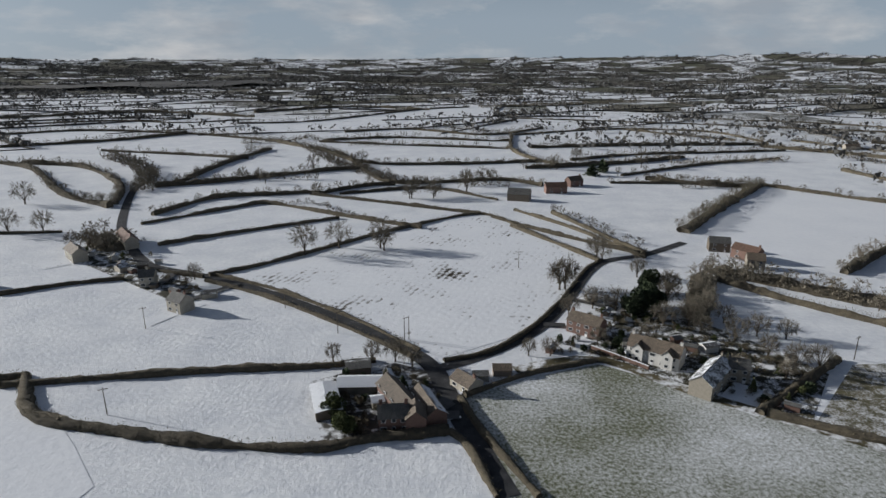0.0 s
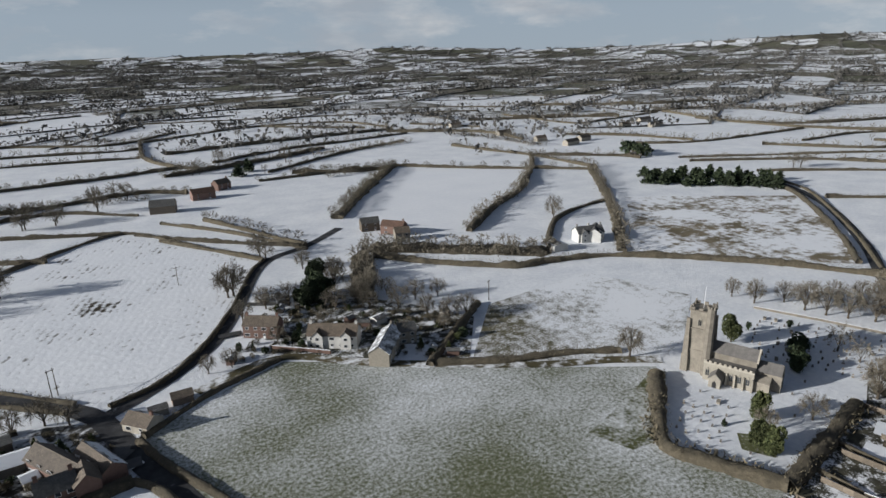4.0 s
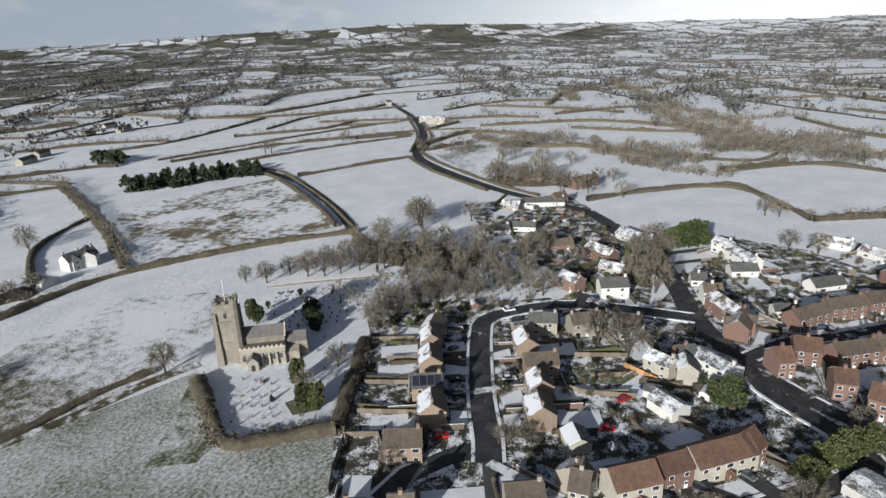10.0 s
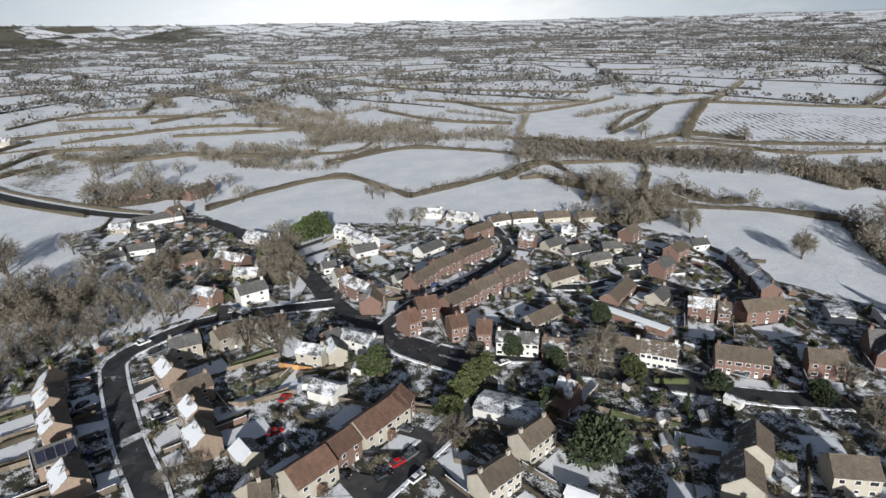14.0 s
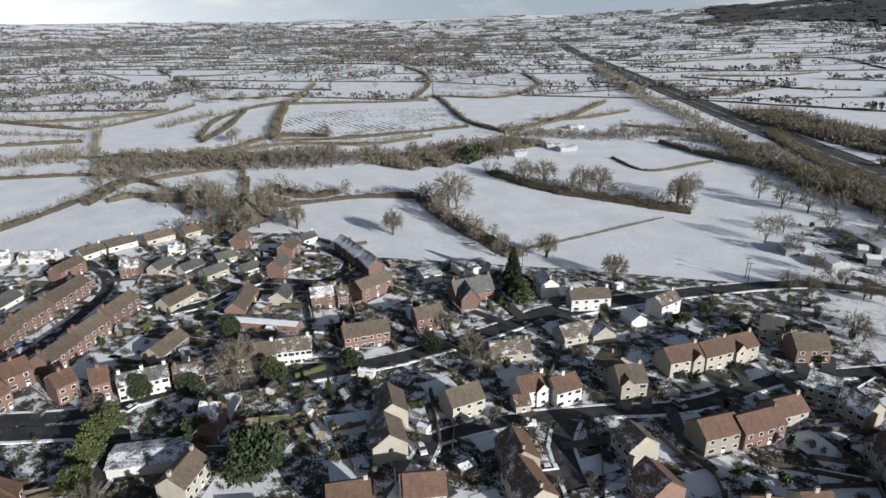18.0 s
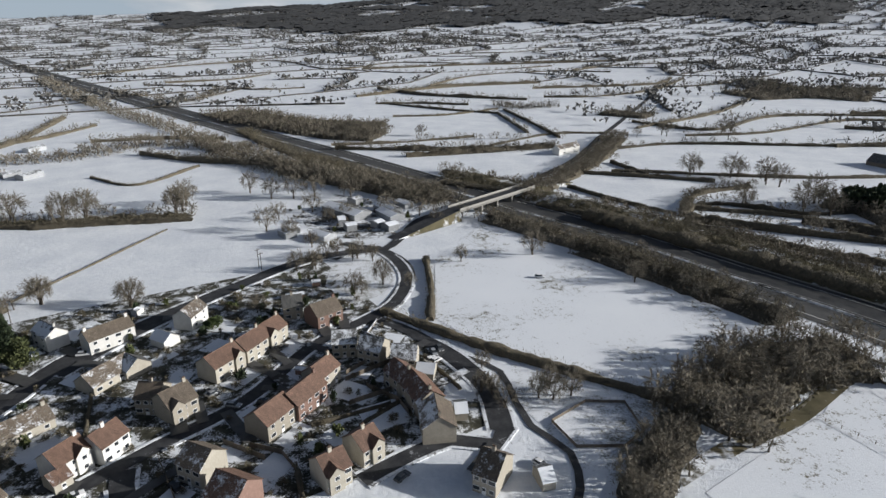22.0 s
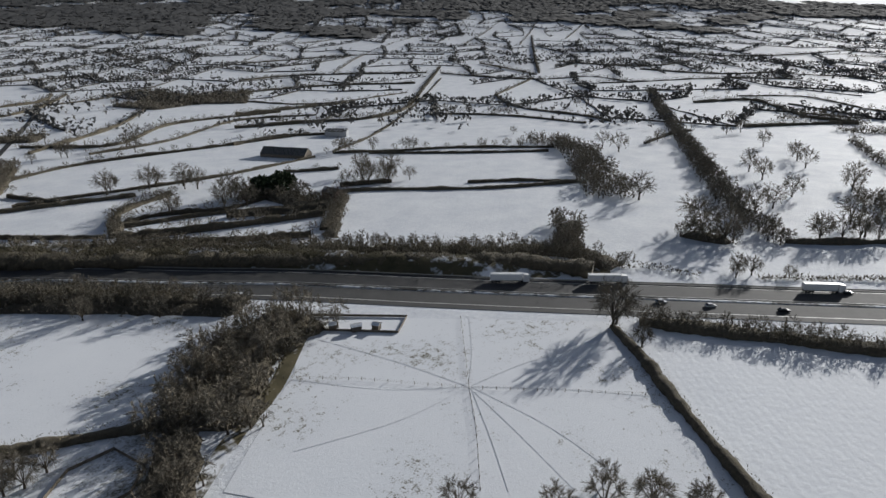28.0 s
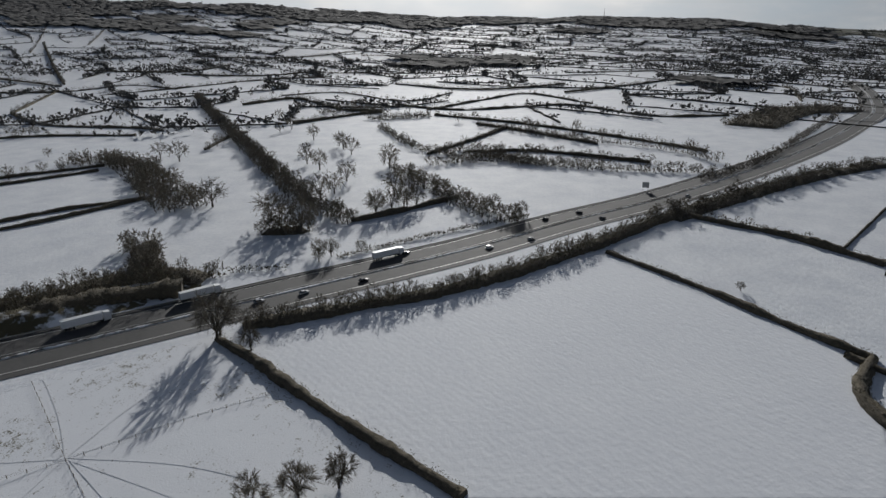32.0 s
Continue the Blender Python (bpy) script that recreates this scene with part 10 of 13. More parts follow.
house(73.5, -121.9, 239.9, 9.7, 8, 5.0, 36.0, 'cream', 'tile_brown', 'cream rendered house with brown roof', snow=0, bays=3, chimneys=0)
house(88.0, -109.1, 135.4, 10.0, 8, 5.0, 36.0, 'cream', 'tile_brown', 'cream gabled house with grey-brown roof', snow=0.3, bays=2, chimneys=0)
house(80.6, -98.2, 137.4, 9.5, 8.5, 5.0, 36.0, 'cream', 'tile_brown', 'cream gabled house with grey-brown roof', snow=0.3, bays=2, chimneys=0)
house(63.1, -88.7, 218.6, 9.0, 8, 5.0, 36.0, 'cream', 'tile_red', 'cream house with bare red tiled roof', snow=0, bays=3, chimneys=0)
house(51.2, -110.0, 135.4, 9.5, 8, 5.0, 36.0, 'buff', 'tile_red', 'terrace house with red and frosted roof slopes', snow=0.3, bays=2)
house(44.0, -101.2, 142.2, 11.9, 8, 5.0, 36.0, 'buff', 'tile_red', 'terrace house with red and frosted roof slopes', snow=0.3, bays=3)
house(28.8, -128.2, 143.4, 7.2, 8.5, 5.0, 36.0, 'cream', 'tile_brown', 'cream house with frosted brown roof', snow=0.3, bays=3, chimneys=0)
house(20.6, -116.1, 142.9, 8.3, 9, 5.0, 36.0, 'brick', 'tile_red', 'orange brick house with frosted roof slope', snow=0.3, bays=3, chimneys=0)
house(13.8, -143.0, 229.8, 10.5, 8, 5.0, 36.0, 'buff', 'tile_red', 'buff terrace house with red-brown roof', snow=0, bays=3, chimneys=0)
house(5.6, -150.9, 231.7, 12.7, 7.5, 5.0, 36.0, 'brick', 'tile_red', 'pink brick terrace house with red-brown roof', snow=0, bays=4)
house(0.1, -161.6, 231.2, 8.6, 7.5, 5.0, 36.0, 'cream', 'tile_red', 'cream terrace house with red-brown roof', snow=0, bays=2)
house(29.4, -174.6, 229.8, 11.4, 8, 5.0, 36.0, 'cream', 'tile_red', 'cream house with timbered front gable', snow=0, bays=3, gables=((3.6, -1),))
house(22.0, -183.2, 233.5, 10.1, 8, 5.0, 36.0, 'cream', 'tile_red', 'cream house with red-brown roof', snow=0, bays=3)
house(15.9, -191.4, 232.8, 9.4, 8, 5.0, 36.0, 'cream', 'tile_red', 'cream house with timbered front gable', snow=0, bays=2, gables=((-2.6, -1),))
house(8.4, -209.8, 183.9, 6.8, 8, 5.0, 36.0, 'buff', 'tile_grey', 'house with dark slate roof in shade', snow=0.1, bays=2)
house(-2.3, -201.8, 210.9, 10.2, 9, 5.0, 36.0, 'brick', 'tile_brown', 'red brick house with large dark roof', snow=0.1, bays=3)
house(-8.1, -178.9, 173.7, 7.6, 8, 5.0, 36.0, 'buff', 'tile_grey', 'grey house with frosted slate roof', snow=0.7, bays=3, chimneys=0)
house(-16.6, -172.4, 148.1, 7.6, 8, 5.0, 36.0, 'buff', 'tile_grey', 'grey house with frosted slate roof', snow=0.7, bays=3, chimneys=0)
house(-25.4, -165.4, 161.8, 7.5, 8, 5.0, 36.0, 'cream', 'tile_grey', 'cream house with frosted slate roof', snow=0.7, bays=3, chimneys=0)
house(-22.8, -154.4, 112.7, 8.8, 7.5, 5.0, 36.0, 'buff', 'tile_red', 'house with red sunlit and frosted shaded roof slopes', snow=0.2, bays=2)
house(-26.5, -144.8, 104.9, 12.3, 8, 5.0, 36.0, 'buff', 'tile_red', 'house with red sunlit and frosted shaded roof slopes', snow=0.2, bays=2)
house(-28.1, -131.8, 85.4, 10.6, 8.5, 5.0, 36.0, 'buff', 'tile_brown', 'house with brown sunlit and frosted shaded roof slopes', snow=0.5, bays=2)
house(-8.6, -126.5, 214.4, 6.4, 8, 5.0, 36.0, 'cream', 'tile_red', 'cream house with red roof and timbered front gables', snow=0.05, bays=3, gables=((1.0, -1),))
house(-0.4, -119.6, 208.0, 6.5, 8, 5.0, 36.0, 'cream', 'tile_red', 'cream house with red roof and timbered front gables', snow=0.05, bays=3, gables=((-1.0, -1),))
house(-36.8, -110.8, 138.9, 5.7, 10, 5.0, 36.0, 'buff', 'tile_brown', 'large house with brown hipped roof', snow=0.2, bays=3)
house(-35.8, -137.7, 173.8, 3.2, 6, 2.5, 25, 'buff', 'tile_grey', 'double garage with snowy roof', chimneys=0, near=False, name='outbuilding', snow=1.1)
house(-48.2, -108.0, 183.2, 3.1, 6, 2.5, 30, 'cream', 'tile_grey', 'garage with snowy roof', chimneys=0, near=False, name='outbuilding', snow=1.1)
house(-30.8, -159.3, 157.8, 5.3, 6, 2.5, 30, 'cream', 'tile_grey', 'garage with snowy roof', chimneys=0, near=False, name='outbuilding', snow=1.1)

# farm at the crossroads
house(-41.4, 162.0, -71.0, 16.6, 7.5, 2.8, 9, 'wood', 'tile_grey', 'timber farm barn with a snow-covered roof', chimneys=0, near=False, name='outbuilding', snow=2)
house(-32.8, 171.6, 4.0, 13.5, 7, 2.9, 22, 'stone', 'tile_grey', 'long stone farm shed with snowy roof', chimneys=0, near=False, name='outbuilding', snow=2)
house(-35.2, 182.4, 15.0, 8.0, 6, 3, 14, 'wood', 'tile_grey', 'dark timber field barn', chimneys=0, near=False, name='outbuilding', snow=0.3)
house(-19.5, 162.4, 300.4, 18.6, 7, 3.8, 38.0, 'brick', 'tile_brown', 'long brick barn with a brown roof', snow=0.1, bays=4, chimneys=0)
house(-10.8, 159.0, 294.0, 14.8, 6.5, 3.4, 36.0, 'brick', 'tile_brown', 'long brick barn beside the lane', snow=0.9, bays=3, chimneys=0)
house(-19.8, 151.6, 7.0, 8.5, 6.5, 4.7, 38.0, 'brick', 'tile_grey', 'red brick farmhouse in shade', snow=0.1, bays=3, chimneys=2)
house(-13.6, 151.2, 97.0, 7.0, 5.5, 4.9, 40.0, 'brick', 'tile_brown', 'gabled wing of a brick farmhouse', snow=0.1, bays=1, chimneys=0)
house(0.6, 174.4, 312.0, 8.6, 6.5, 2.6, 32.0, 'stone_pale', 'tile_brown', 'small stone cottage beside the lane', snow=0.8, bays=2)
house(5.0, 179.6, 5.0, 5.0, 4.2, 2.3, 20, 'stone_pale', 'tile_grey', 'low cottage wing with a snowy roof', chimneys=0, near=False, name='outbuilding', snow=1.1)
house(12.2, 183.6, 2.0, 6.0, 4.6, 2.4, 26, 'brick_brown', 'tile_brown', 'small brown outbuilding in a snowy garden', chimneys=0, near=False, name='outbuilding', snow=0.4)
house(-26.0, 162.6, 17.0, 3.6, 4, 2.2, 20, 'stone_pale', 'tile_grey', 'small yard building with a snow-covered roof', chimneys=0, near=False, name='outbuilding', snow=2)

# hamlet beyond the field
house(-144.3, 259.5, 14.8, 6.5, 7, 5.0, 36.0, 'cream', 'tile_grey', 'cream hamlet cottage with snowy roof', snow=0.9, bays=2)
house(-116.8, 231.6, 332.0, 8.2, 7, 5.0, 36.0, 'stone_pale', 'tile_grey', 'stone hamlet cottage with snowy roof', snow=0.9, bays=2)
house(-187.1, 321.1, 310.1, 22.6, 7, 5.0, 36.0, 'stone_pale', 'tile_red', 'stone hamlet cottage with an orange roof', snow=0.1, bays=2)
house(-199.7, 294.9, 315.0, 15.6, 7, 5.0, 36.0, 'cream', 'tile_brown', 'pale hamlet cottage with brown roof', snow=0.3, bays=2)
house(-110.8, 246.2, 19.5, 6.4, 5, 2.3, 20, 'cream', 'tile_grey', 'small outbuilding with a snow-covered roof', chimneys=0, near=False, name='outbuilding', snow=1.1)
house(-167.0, 278.4, 54.0, 4.9, 6, 2.3, 20, 'stone_pale', 'tile_grey', 'small outbuilding with a snow-covered roof', chimneys=0, near=False, name='outbuilding', snow=1.1)

# cottages by the muddy lane
house(45.6, 216.6, 323.8, 12.9, 7, 5.0, 36.0, 'brick', 'tile_brown', 'red brick cottage pair with white extension', snow=0.1, bays=4, chimneys=2)
house(65.3, 194.9, 326.4, 17.7, 8, 5.0, 36.0, 'white', 'tile_brown', 'white gabled house with bay fronts', snow=0.1, bays=5, chimneys=2, gables=((-5.0, -1), (5.0, -1)))
house(77.5, 177.7, 50.8, 18.5, 7, 5.0, 36.0, 'buff', 'tile_grey', 'stone house with one snow-covered roof slope', snow=1, bays=3, chimneys=1)
house(88.1, 183.3, 347.4, 6.4, 6, 5.0, 36.0, 'stone', 'tile_grey', 'stone wing of a cottage', snow=0.2, bays=2, chimneys=0)
house(53.8, 249.0, 355.2, 4.3, 6, 2.3, 20, 'cream', 'tile_grey', 'small outbuilding with a snow-covered roof', chimneys=0, near=False, name='outbuilding', snow=1.1)
house(60.1, 244.9, 354.1, 4.3, 7, 2.3, 20, 'metal', 'tile_grey', 'small outbuilding with a snow-covered roof', chimneys=0, near=False, name='outbuilding', snow=1.1)
house(67.0, 236.6, 330.9, 5.5, 7, 3, 36.0, 'buff', 'tile_grey', 'low house among conifers', snow=0.6, bays=2)
house(86.3, 203.1, 17.8, 5.4, 4, 2.3, 20, 'white', 'tile_grey', 'small outbuilding with a snow-covered roof', chimneys=0, near=False, name='outbuilding', snow=1.1)
house(111.2, 195.6, 0.0, 2.8, 3, 2.3, 20, 'white', 'tile_grey', 'small outbuilding with a snow-covered roof', chimneys=0, near=False, name='outbuilding', snow=1.1)
low_wall([(45.0, 202.9), (56.5, 192.6), (61.2, 188.1)], 1.4, 0.5, 'brick', label='brick garden wall beside the lane')
house(225.6, 238.8, 345.4, 15.0, 8, 5.0, 36.0, 'white', 'tile_grey', 'large white gabled country house', snow=0.1, bays=4, chimneys=3, gables=((-4.0, -1), (4.0, -1)))
house(229.7, 237.9, 43.5, 13.0, 7, 5.0, 36.0, 'white', 'tile_grey', 'gabled wing of a white country house', snow=0.1, bays=1, chimneys=0)
house(201.5, 235.6, 264.6, 7.9, 8, 3, 20, 'white', 'tile_grey', 'outhouse with smooth roof snow', chimneys=0, near=False, name='outbuilding', snow=1.1)
house(135.4, 324.4, 349.1, 10.6, 7, 5.0, 36.0, 'wood', 'tile_grey', 'dark farm building among trees', snow=0.5, bays=2, chimneys=0)
house(144.2, 309.7, 309.3, 13.7, 7, 5.0, 36.0, 'brick', 'tile_red', 'brick farmhouse with a red tiled roof', snow=0, bays=3, chimneys=1)
house(142.2, 295.7, 345.2, 8.1, 7, 5.0, 36.0, 'stone', 'tile_brown', 'stone wing of a farmhouse', snow=0, bays=2, chimneys=0)
house(37.8, 442.3, 346.6, 15.9, 10, 5.0, 36.0, 'wood', 'tile_grey', 'dark open-sided farm barn', snow=0.1, bays=1, chimneys=0, near=False)
house(67.5, 469.1, 5.2, 16.1, 8, 5.0, 36.0, 'brick', 'tile_red', 'brick farmhouse beyond the fields', snow=0.2, bays=3)
house(85.6, 495.5, 29.1, 12.4, 8, 5.0, 36.0, 'brick', 'tile_brown', 'brick barn beyond the fields', snow=0.2, bays=2)
evergreen(121.1, 558.7, 7, 10, 'spire', 'needle', 'dark conifer by a farm')

# yards beside the motorway
house(-20.3, -331.9, 123.9, 28.9, 12, 3.2, 14, 'metal', 'tile_grey', 'yard shed with a snowy roof', chimneys=0, near=False, name='outbuilding', snow=1.2)
house(-26.9, -351.9, 220.0, 6.0, 7, 3.2, 14, 'metal', 'tile_grey', 'yard shed with a snowy roof', chimneys=0, near=False, name='outbuilding', snow=1.2)
house(-43.0, -330.8, 111.5, 17.2, 9, 3.2, 14, 'metal', 'tile_grey', 'yard shed with a snowy roof', chimneys=0, near=False, name='outbuilding', snow=1.2)
house(-42.8, -319.6, 112.0, 16.3, 9, 3.2, 14, 'metal', 'tile_grey', 'yard shed with a snowy roof', chimneys=0, near=False, name='outbuilding', snow=1.2)
house(-39.8, -300.0, 209.1, 6.5, 7, 3.2, 14, 'metal', 'tile_grey', 'yard shed with a snowy roof', chimneys=0, near=False, name='outbuilding', snow=1.2)
house(-34.2, -305.1, 214.6, 5.0, 6, 3.2, 14, 'metal', 'tile_grey', 'yard shed with a snowy roof', chimneys=0, near=False, name='outbuilding', snow=1.2)
house(-16.2, -315.0, 184.2, 3.6, 8, 3.2, 14, 'metal', 'tile_grey', 'yard shed with a snowy roof', chimneys=0, near=False, name='outbuilding', snow=1.2)
house(-6.0, -291.9, 128.1, 10.7, 8, 3.2, 14, 'metal', 'tile_grey', 'yard shed with a snowy roof', chimneys=0, near=False, name='outbuilding', snow=1.2)
house(7.1, -306.4, 176.6, 4.5, 6, 3.2, 14, 'metal', 'tile_grey', 'yard shed with a snowy roof', chimneys=0, near=False, name='outbuilding', snow=1.2)
house(-53.6, -338.5, 116.6, 9.8, 6, 3.2, 14, 'metal', 'tile_grey', 'yard shed with a snowy roof', chimneys=0, near=False, name='outbuilding', snow=1.2)
house(11.2, -299.7, 119.4, 8.5, 6, 3.2, 14, 'metal', 'tile_grey', 'yard shed with a snowy roof', chimneys=0, near=False, name='outbuilding', snow=1.2)
house(-19.9, -303.7, 196.2, 5.2, 6, 3.2, 14, 'metal', 'tile_grey', 'yard shed with a snowy roof', chimneys=0, near=False, name='outbuilding', snow=1.2)
house(223.2, -426.8, 242.6, 11.4, 8, 3.2, 14, 'metal', 'tile_grey', 'nursery shed with a snowy roof', chimneys=0, near=False, name='outbuilding', snow=1.2)
house(208.3, -428.1, 249.2, 12.4, 8, 3.2, 14, 'metal', 'tile_grey', 'nursery shed with a snowy roof', chimneys=0, near=False, name='outbuilding', snow=1.2)
house(197.0, -469.5, 222.1, 11.9, 9, 3.2, 14, 'metal', 'tile_grey', 'nursery shed with a snowy roof', chimneys=0, near=False, name='outbuilding', snow=1.2)
house(182.8, -463.4, 237.0, 15.5, 8, 3.2, 14, 'metal', 'tile_grey', 'nursery shed with a snowy roof', chimneys=0, near=False, name='outbuilding', snow=1.2)
house(215.2, -565.6, 241.0, 16.6, 7, 3.2, 14, 'metal', 'tile_grey', 'nursery shed with a snowy roof', chimneys=0, near=False, name='outbuilding', snow=1.2)
house(-206.2, -463.1, 208.2, 25.9, 7, 5.0, 36.0, 'white', 'tile_brown', 'white cottage by the bridge lane', snow=0.3, bays=2)
house(-416.0, -353.9, 101.3, 41.5, 14, 3, 36.0, 'wood', 'tile_grey', 'dark farm building round a ring paddock', snow=0, bays=1, chimneys=0, near=False)
house(-530.1, -382.1, 115.5, 21.8, 16, 5, 18, 'metal', 'tile_grey', 'large dark farm barn', snow=0.2, bays=1, chimneys=0, near=False)
house(-314.2, -232.6, 79.7, 12.3, 7, 5.0, 36.0, 'brick', 'tile_brown', 'farm cottage among trees', snow=0.3, bays=2)
bridge([(-75.8, -309.6), (-132.2, -348.2)])

# vehicles
car(211.1, 30.8, -61.0, 'white', False, '')
car(131.2, 37.1, -65.0, 'red', False, '')
car(162.9, 23.9, -73.0, 'white', False, '')
car(165.4, 24.3, -72.0, 'black', False, '')
car(158.9, 39.6, -64.0, 'black', False, '')
car(152.1, 38.8, -61.0, 'blue', False, '')
car(125.7, 11.1, -165.0, 'silver', False, '')
car(177.7, 44.8, -30.0, 'black', False, '')
car(212.0, 31.4, -92.0, 'white', False, '')
car(119.2, -31.2, -71.0, 'red', False, '')
car(120.5, -34.5, -63.0, 'grey', False, '')
car(115.7, -26.4, -73.0, 'black', False, '')
car(112.3, -33.5, -63.0, 'white', False, '')
car(143.2, -4.9, -77.0, 'red', False, '')
car(158.2, -9.4, -47.0, 'red', False, '')
car(150.7, -74.7, -82.0, 'white', False, '')
car(121.4, -131.4, -128.0, 'white', False, '')
car(125.9, -118.5, -145.0, 'silver', False, '')
car(214.1, -63.3, -73.0, 'black', False, '')
car(216.4, -75.7, -74.0, 'blue', False, '')
car(165.5, -16.0, -61.0, 'blue', False, '')
car(55.8, -126.0, -151.0, 'white', False, '')
car(50.8, -161.6, -144.0, 'white', False, '')
car(39.3, -159.3, 165.0, 'silver', False, '')
car(24.3, -154.8, 155.0, 'silver', False, '')
car(44.0, -112.6, -138.0, 'white', False, '')
car(-37.9, -173.3, 97.0, 'grey', False, '')
car(-35.1, -166.1, -145.0, 'white', False, '')
car(73.2, -102.4, 141.0, 'white', False, '')
car(135.9, -235.7, -161.0, 'white', False, '')
car(16.1, -154.3, 167.0, 'black', False, '')
car(16.6, -185.4, -136.0, 'black', False, '')
car(11.7, -185.1, -131.0, 'grey', False, '')
car(148.1, -99.0, 152.0, 'white', False, '')
car(122.3, -134.5, -171.0, 'black', False, '')
car(116.8, -134.8, -147.0, 'silver', False, '')
car(123.0, -124.8, -141.0, 'white', False, '')
car(79.9, -89.7, -155.0, 'silver', False, '')
car(34.4, -124.1, 130.0, 'black', False, '')
car(118.9, -184.6, -104.0, 'white', False, '')
car(73.4, -194.6, 180.0, 'white', False, '')
car(30.4, -162.1, -137.0, 'silver', False, '')
car(-91.3, -222.6, 158.0, 'white', False, '')
car(-169.8, -175.2, 158.0, 'white', False, '')
car(-35.5, -171.0, 97.0, 'silver', False, '')
car(-33.9, -167.1, -149.0, 'white', False, '')
car(-49.5, -113.3, 120.0, 'white', False, '')
car(-16.5, -116.3, -141.0, 'grey', False, '')
car(6.4, -154.1, 178.0, 'black', False, '')
car(30.4, -163.3, 136.0, 'silver', False, '')
car(-238.6, -21.3, 117.0, 'silver', False, 'silver car on the motorway')
car(-243.5, -3.5, 121.0, 'white', False, 'white car on the motorway')
car(-251.2, 21.9, 117.0, 'black', False, 'black car on the motorway')
car(-282.0, 45.6, 128.0, 'black', False, 'black car on the motorway')
car(-280.0, 87.4, 113.0, 'white', False, 'white car on the motorway')
car(-328.1, 157.8, 109.0, 'black', False, 'black car on the motorway')
car(-314.1, 165.7, 113.0, 'grey', False, 'grey car on the motorway')
car(-320.1, 133.2, 119.0, 'black', False, 'black car on the motorway')
car(-347.5, 242.9, 119.0, 'white', False, 'white car on the motorway')
car(-287.6, 112.3, 118.0, 'silver', False, 'silver car on the motorway')
lorry(-232.5, -82.3, 116.0)
lorry(-249.9, -44.7, 116.0)
lorry(-279.3, 36.6, 113.0)

# poles
pole(-122.4, 213.0, 9.0)
pole(-103.8, 153.9, 9.0)
pole(-48.0, 212.1, 9.0)
pole(-74.8, 235.6, 9.0)
pole(25.7, 289.8, 9.0)
pole(134.0, 198.2, 9.0)
pole(22.8, -259.5, 9.0)
pole(115.0, -44.3, 9.0)
pole(21.3, -254.2, 9.0)
pole(105.6, -225.3, 9.0)
pole(-21.5, 207.3, 9.5, True)

# garden fences and hedges
fence([(126.4, 62.3), (128.6, 53.4), (123.9, 50.8)], 1.6, 'wood')
fence([(125.8, 62.0), (113.9, 59.8), (106.1, 57.6)], 1.6, 'wood')
fence([(152.1, 66.1), (154.6, 52.8)], 1.6, 'wood')
fence([(178.5, 74.7), (182.3, 59.5)], 1.6, 'wood')
fence([(167.2, 64.3), (170.0, 51.7)], 1.6, 'wood')
fence([(162.2, 8.8), (158.7, 0.9), (161.9, -10.8)], 1.6, 'wood')
fence([(180.7, 5.4), (183.3, -10.9)], 1.6, 'wood')
fence([(168.2, -0.1), (171.6, -10.8)], 1.6, 'wood')
fence([(159.1, 3.3), (159.8, -12.5)], 1.6, 'wood')
fence([(140.8, -41.7), (135.4, -47.2)], 1.6, 'wood')
fence([(142.2, -152.0), (139.3, -162.2)], 1.6, 'wood')
fence([(226.6, -161.2), (214.9, -167.0)], 1.6, 'wood')
fence([(18.8, -135.7), (11.0, -131.3), (7.3, -123.8)], 1.6, 'wood')
fence([(25.3, -138.5), (14.9, -129.9)], 1.6, 'wood')
fence([(-6.8, -161.0), (-23.3, -169.8)], 1.6, 'wood')
fence([(-7.1, -148.7), (-19.7, -153.1)], 1.6, 'wood')
fence([(-18.4, -173.8), (-7.3, -164.7)], 1.6, 'wood')
fence([(-12.6, -156.4), (-20.4, -147.3), (-22.2, -141.1)], 1.6, 'wood')
fence([(119.4, -86.7), (109.2, -95.5), (106.1, -103.9)], 1.6, 'wood')
fence([(124.7, -55.0), (118.2, -62.7)], 1.6, 'wood')
fence([(114.2, -43.6), (106.1, -52.9)], 1.6, 'wood')
fence([(99.7, -150.4), (86.0, -147.8)], 1.6, 'wood')
fence([(151.2, -22.9), (143.0, -32.6)], 1.6, 'wood')
fence([(97.0, -96.0), (91.6, -103.3)], 1.6, 'wood')
fence([(99.9, -99.7), (82.0, -87.4)], 1.6, 'wood')
fence([(71.4, -114.5), (66.1, -105.0)], 1.6, 'wood')
fence([(40.2, -135.9), (29.6, -109.9)], 1.6, 'wood')
fence([(137.3, 62.8), (140.3, 44.5)], 1.6, 'wood')
fence([(176.9, -9.9), (169.9, -19.0)], 1.7, 'wood_new', label='new orange garden fence')
hedge([(177.5, 68.1), (180.0, 59.8)], 1.0, 1.8, mat='hedge_green', label='clipped green garden hedge', twigs=1.5)
hedge([(183.2, 4.2), (187.4, -10.0)], 1.0, 1.6, mat='hedge_green', label='clipped green garden hedge', twigs=1.5)
hedge([(116.0, -89.4), (109.3, -96.3), (105.1, -102.6)], 1.5, 1.8, mat='hedge_green', label='clipped green garden hedge', twigs=1.5)
hedge([(124.1, -109.7), (119.8, -118.4)], 1.5, 1.8, mat='hedge_green', label='clipped green garden hedge', twigs=1.5)
hedge([(69.2, -110.6), (62.9, -110.5)], 1, 1.3, mat='hedge_green', label='clipped green garden hedge', twigs=1.5)
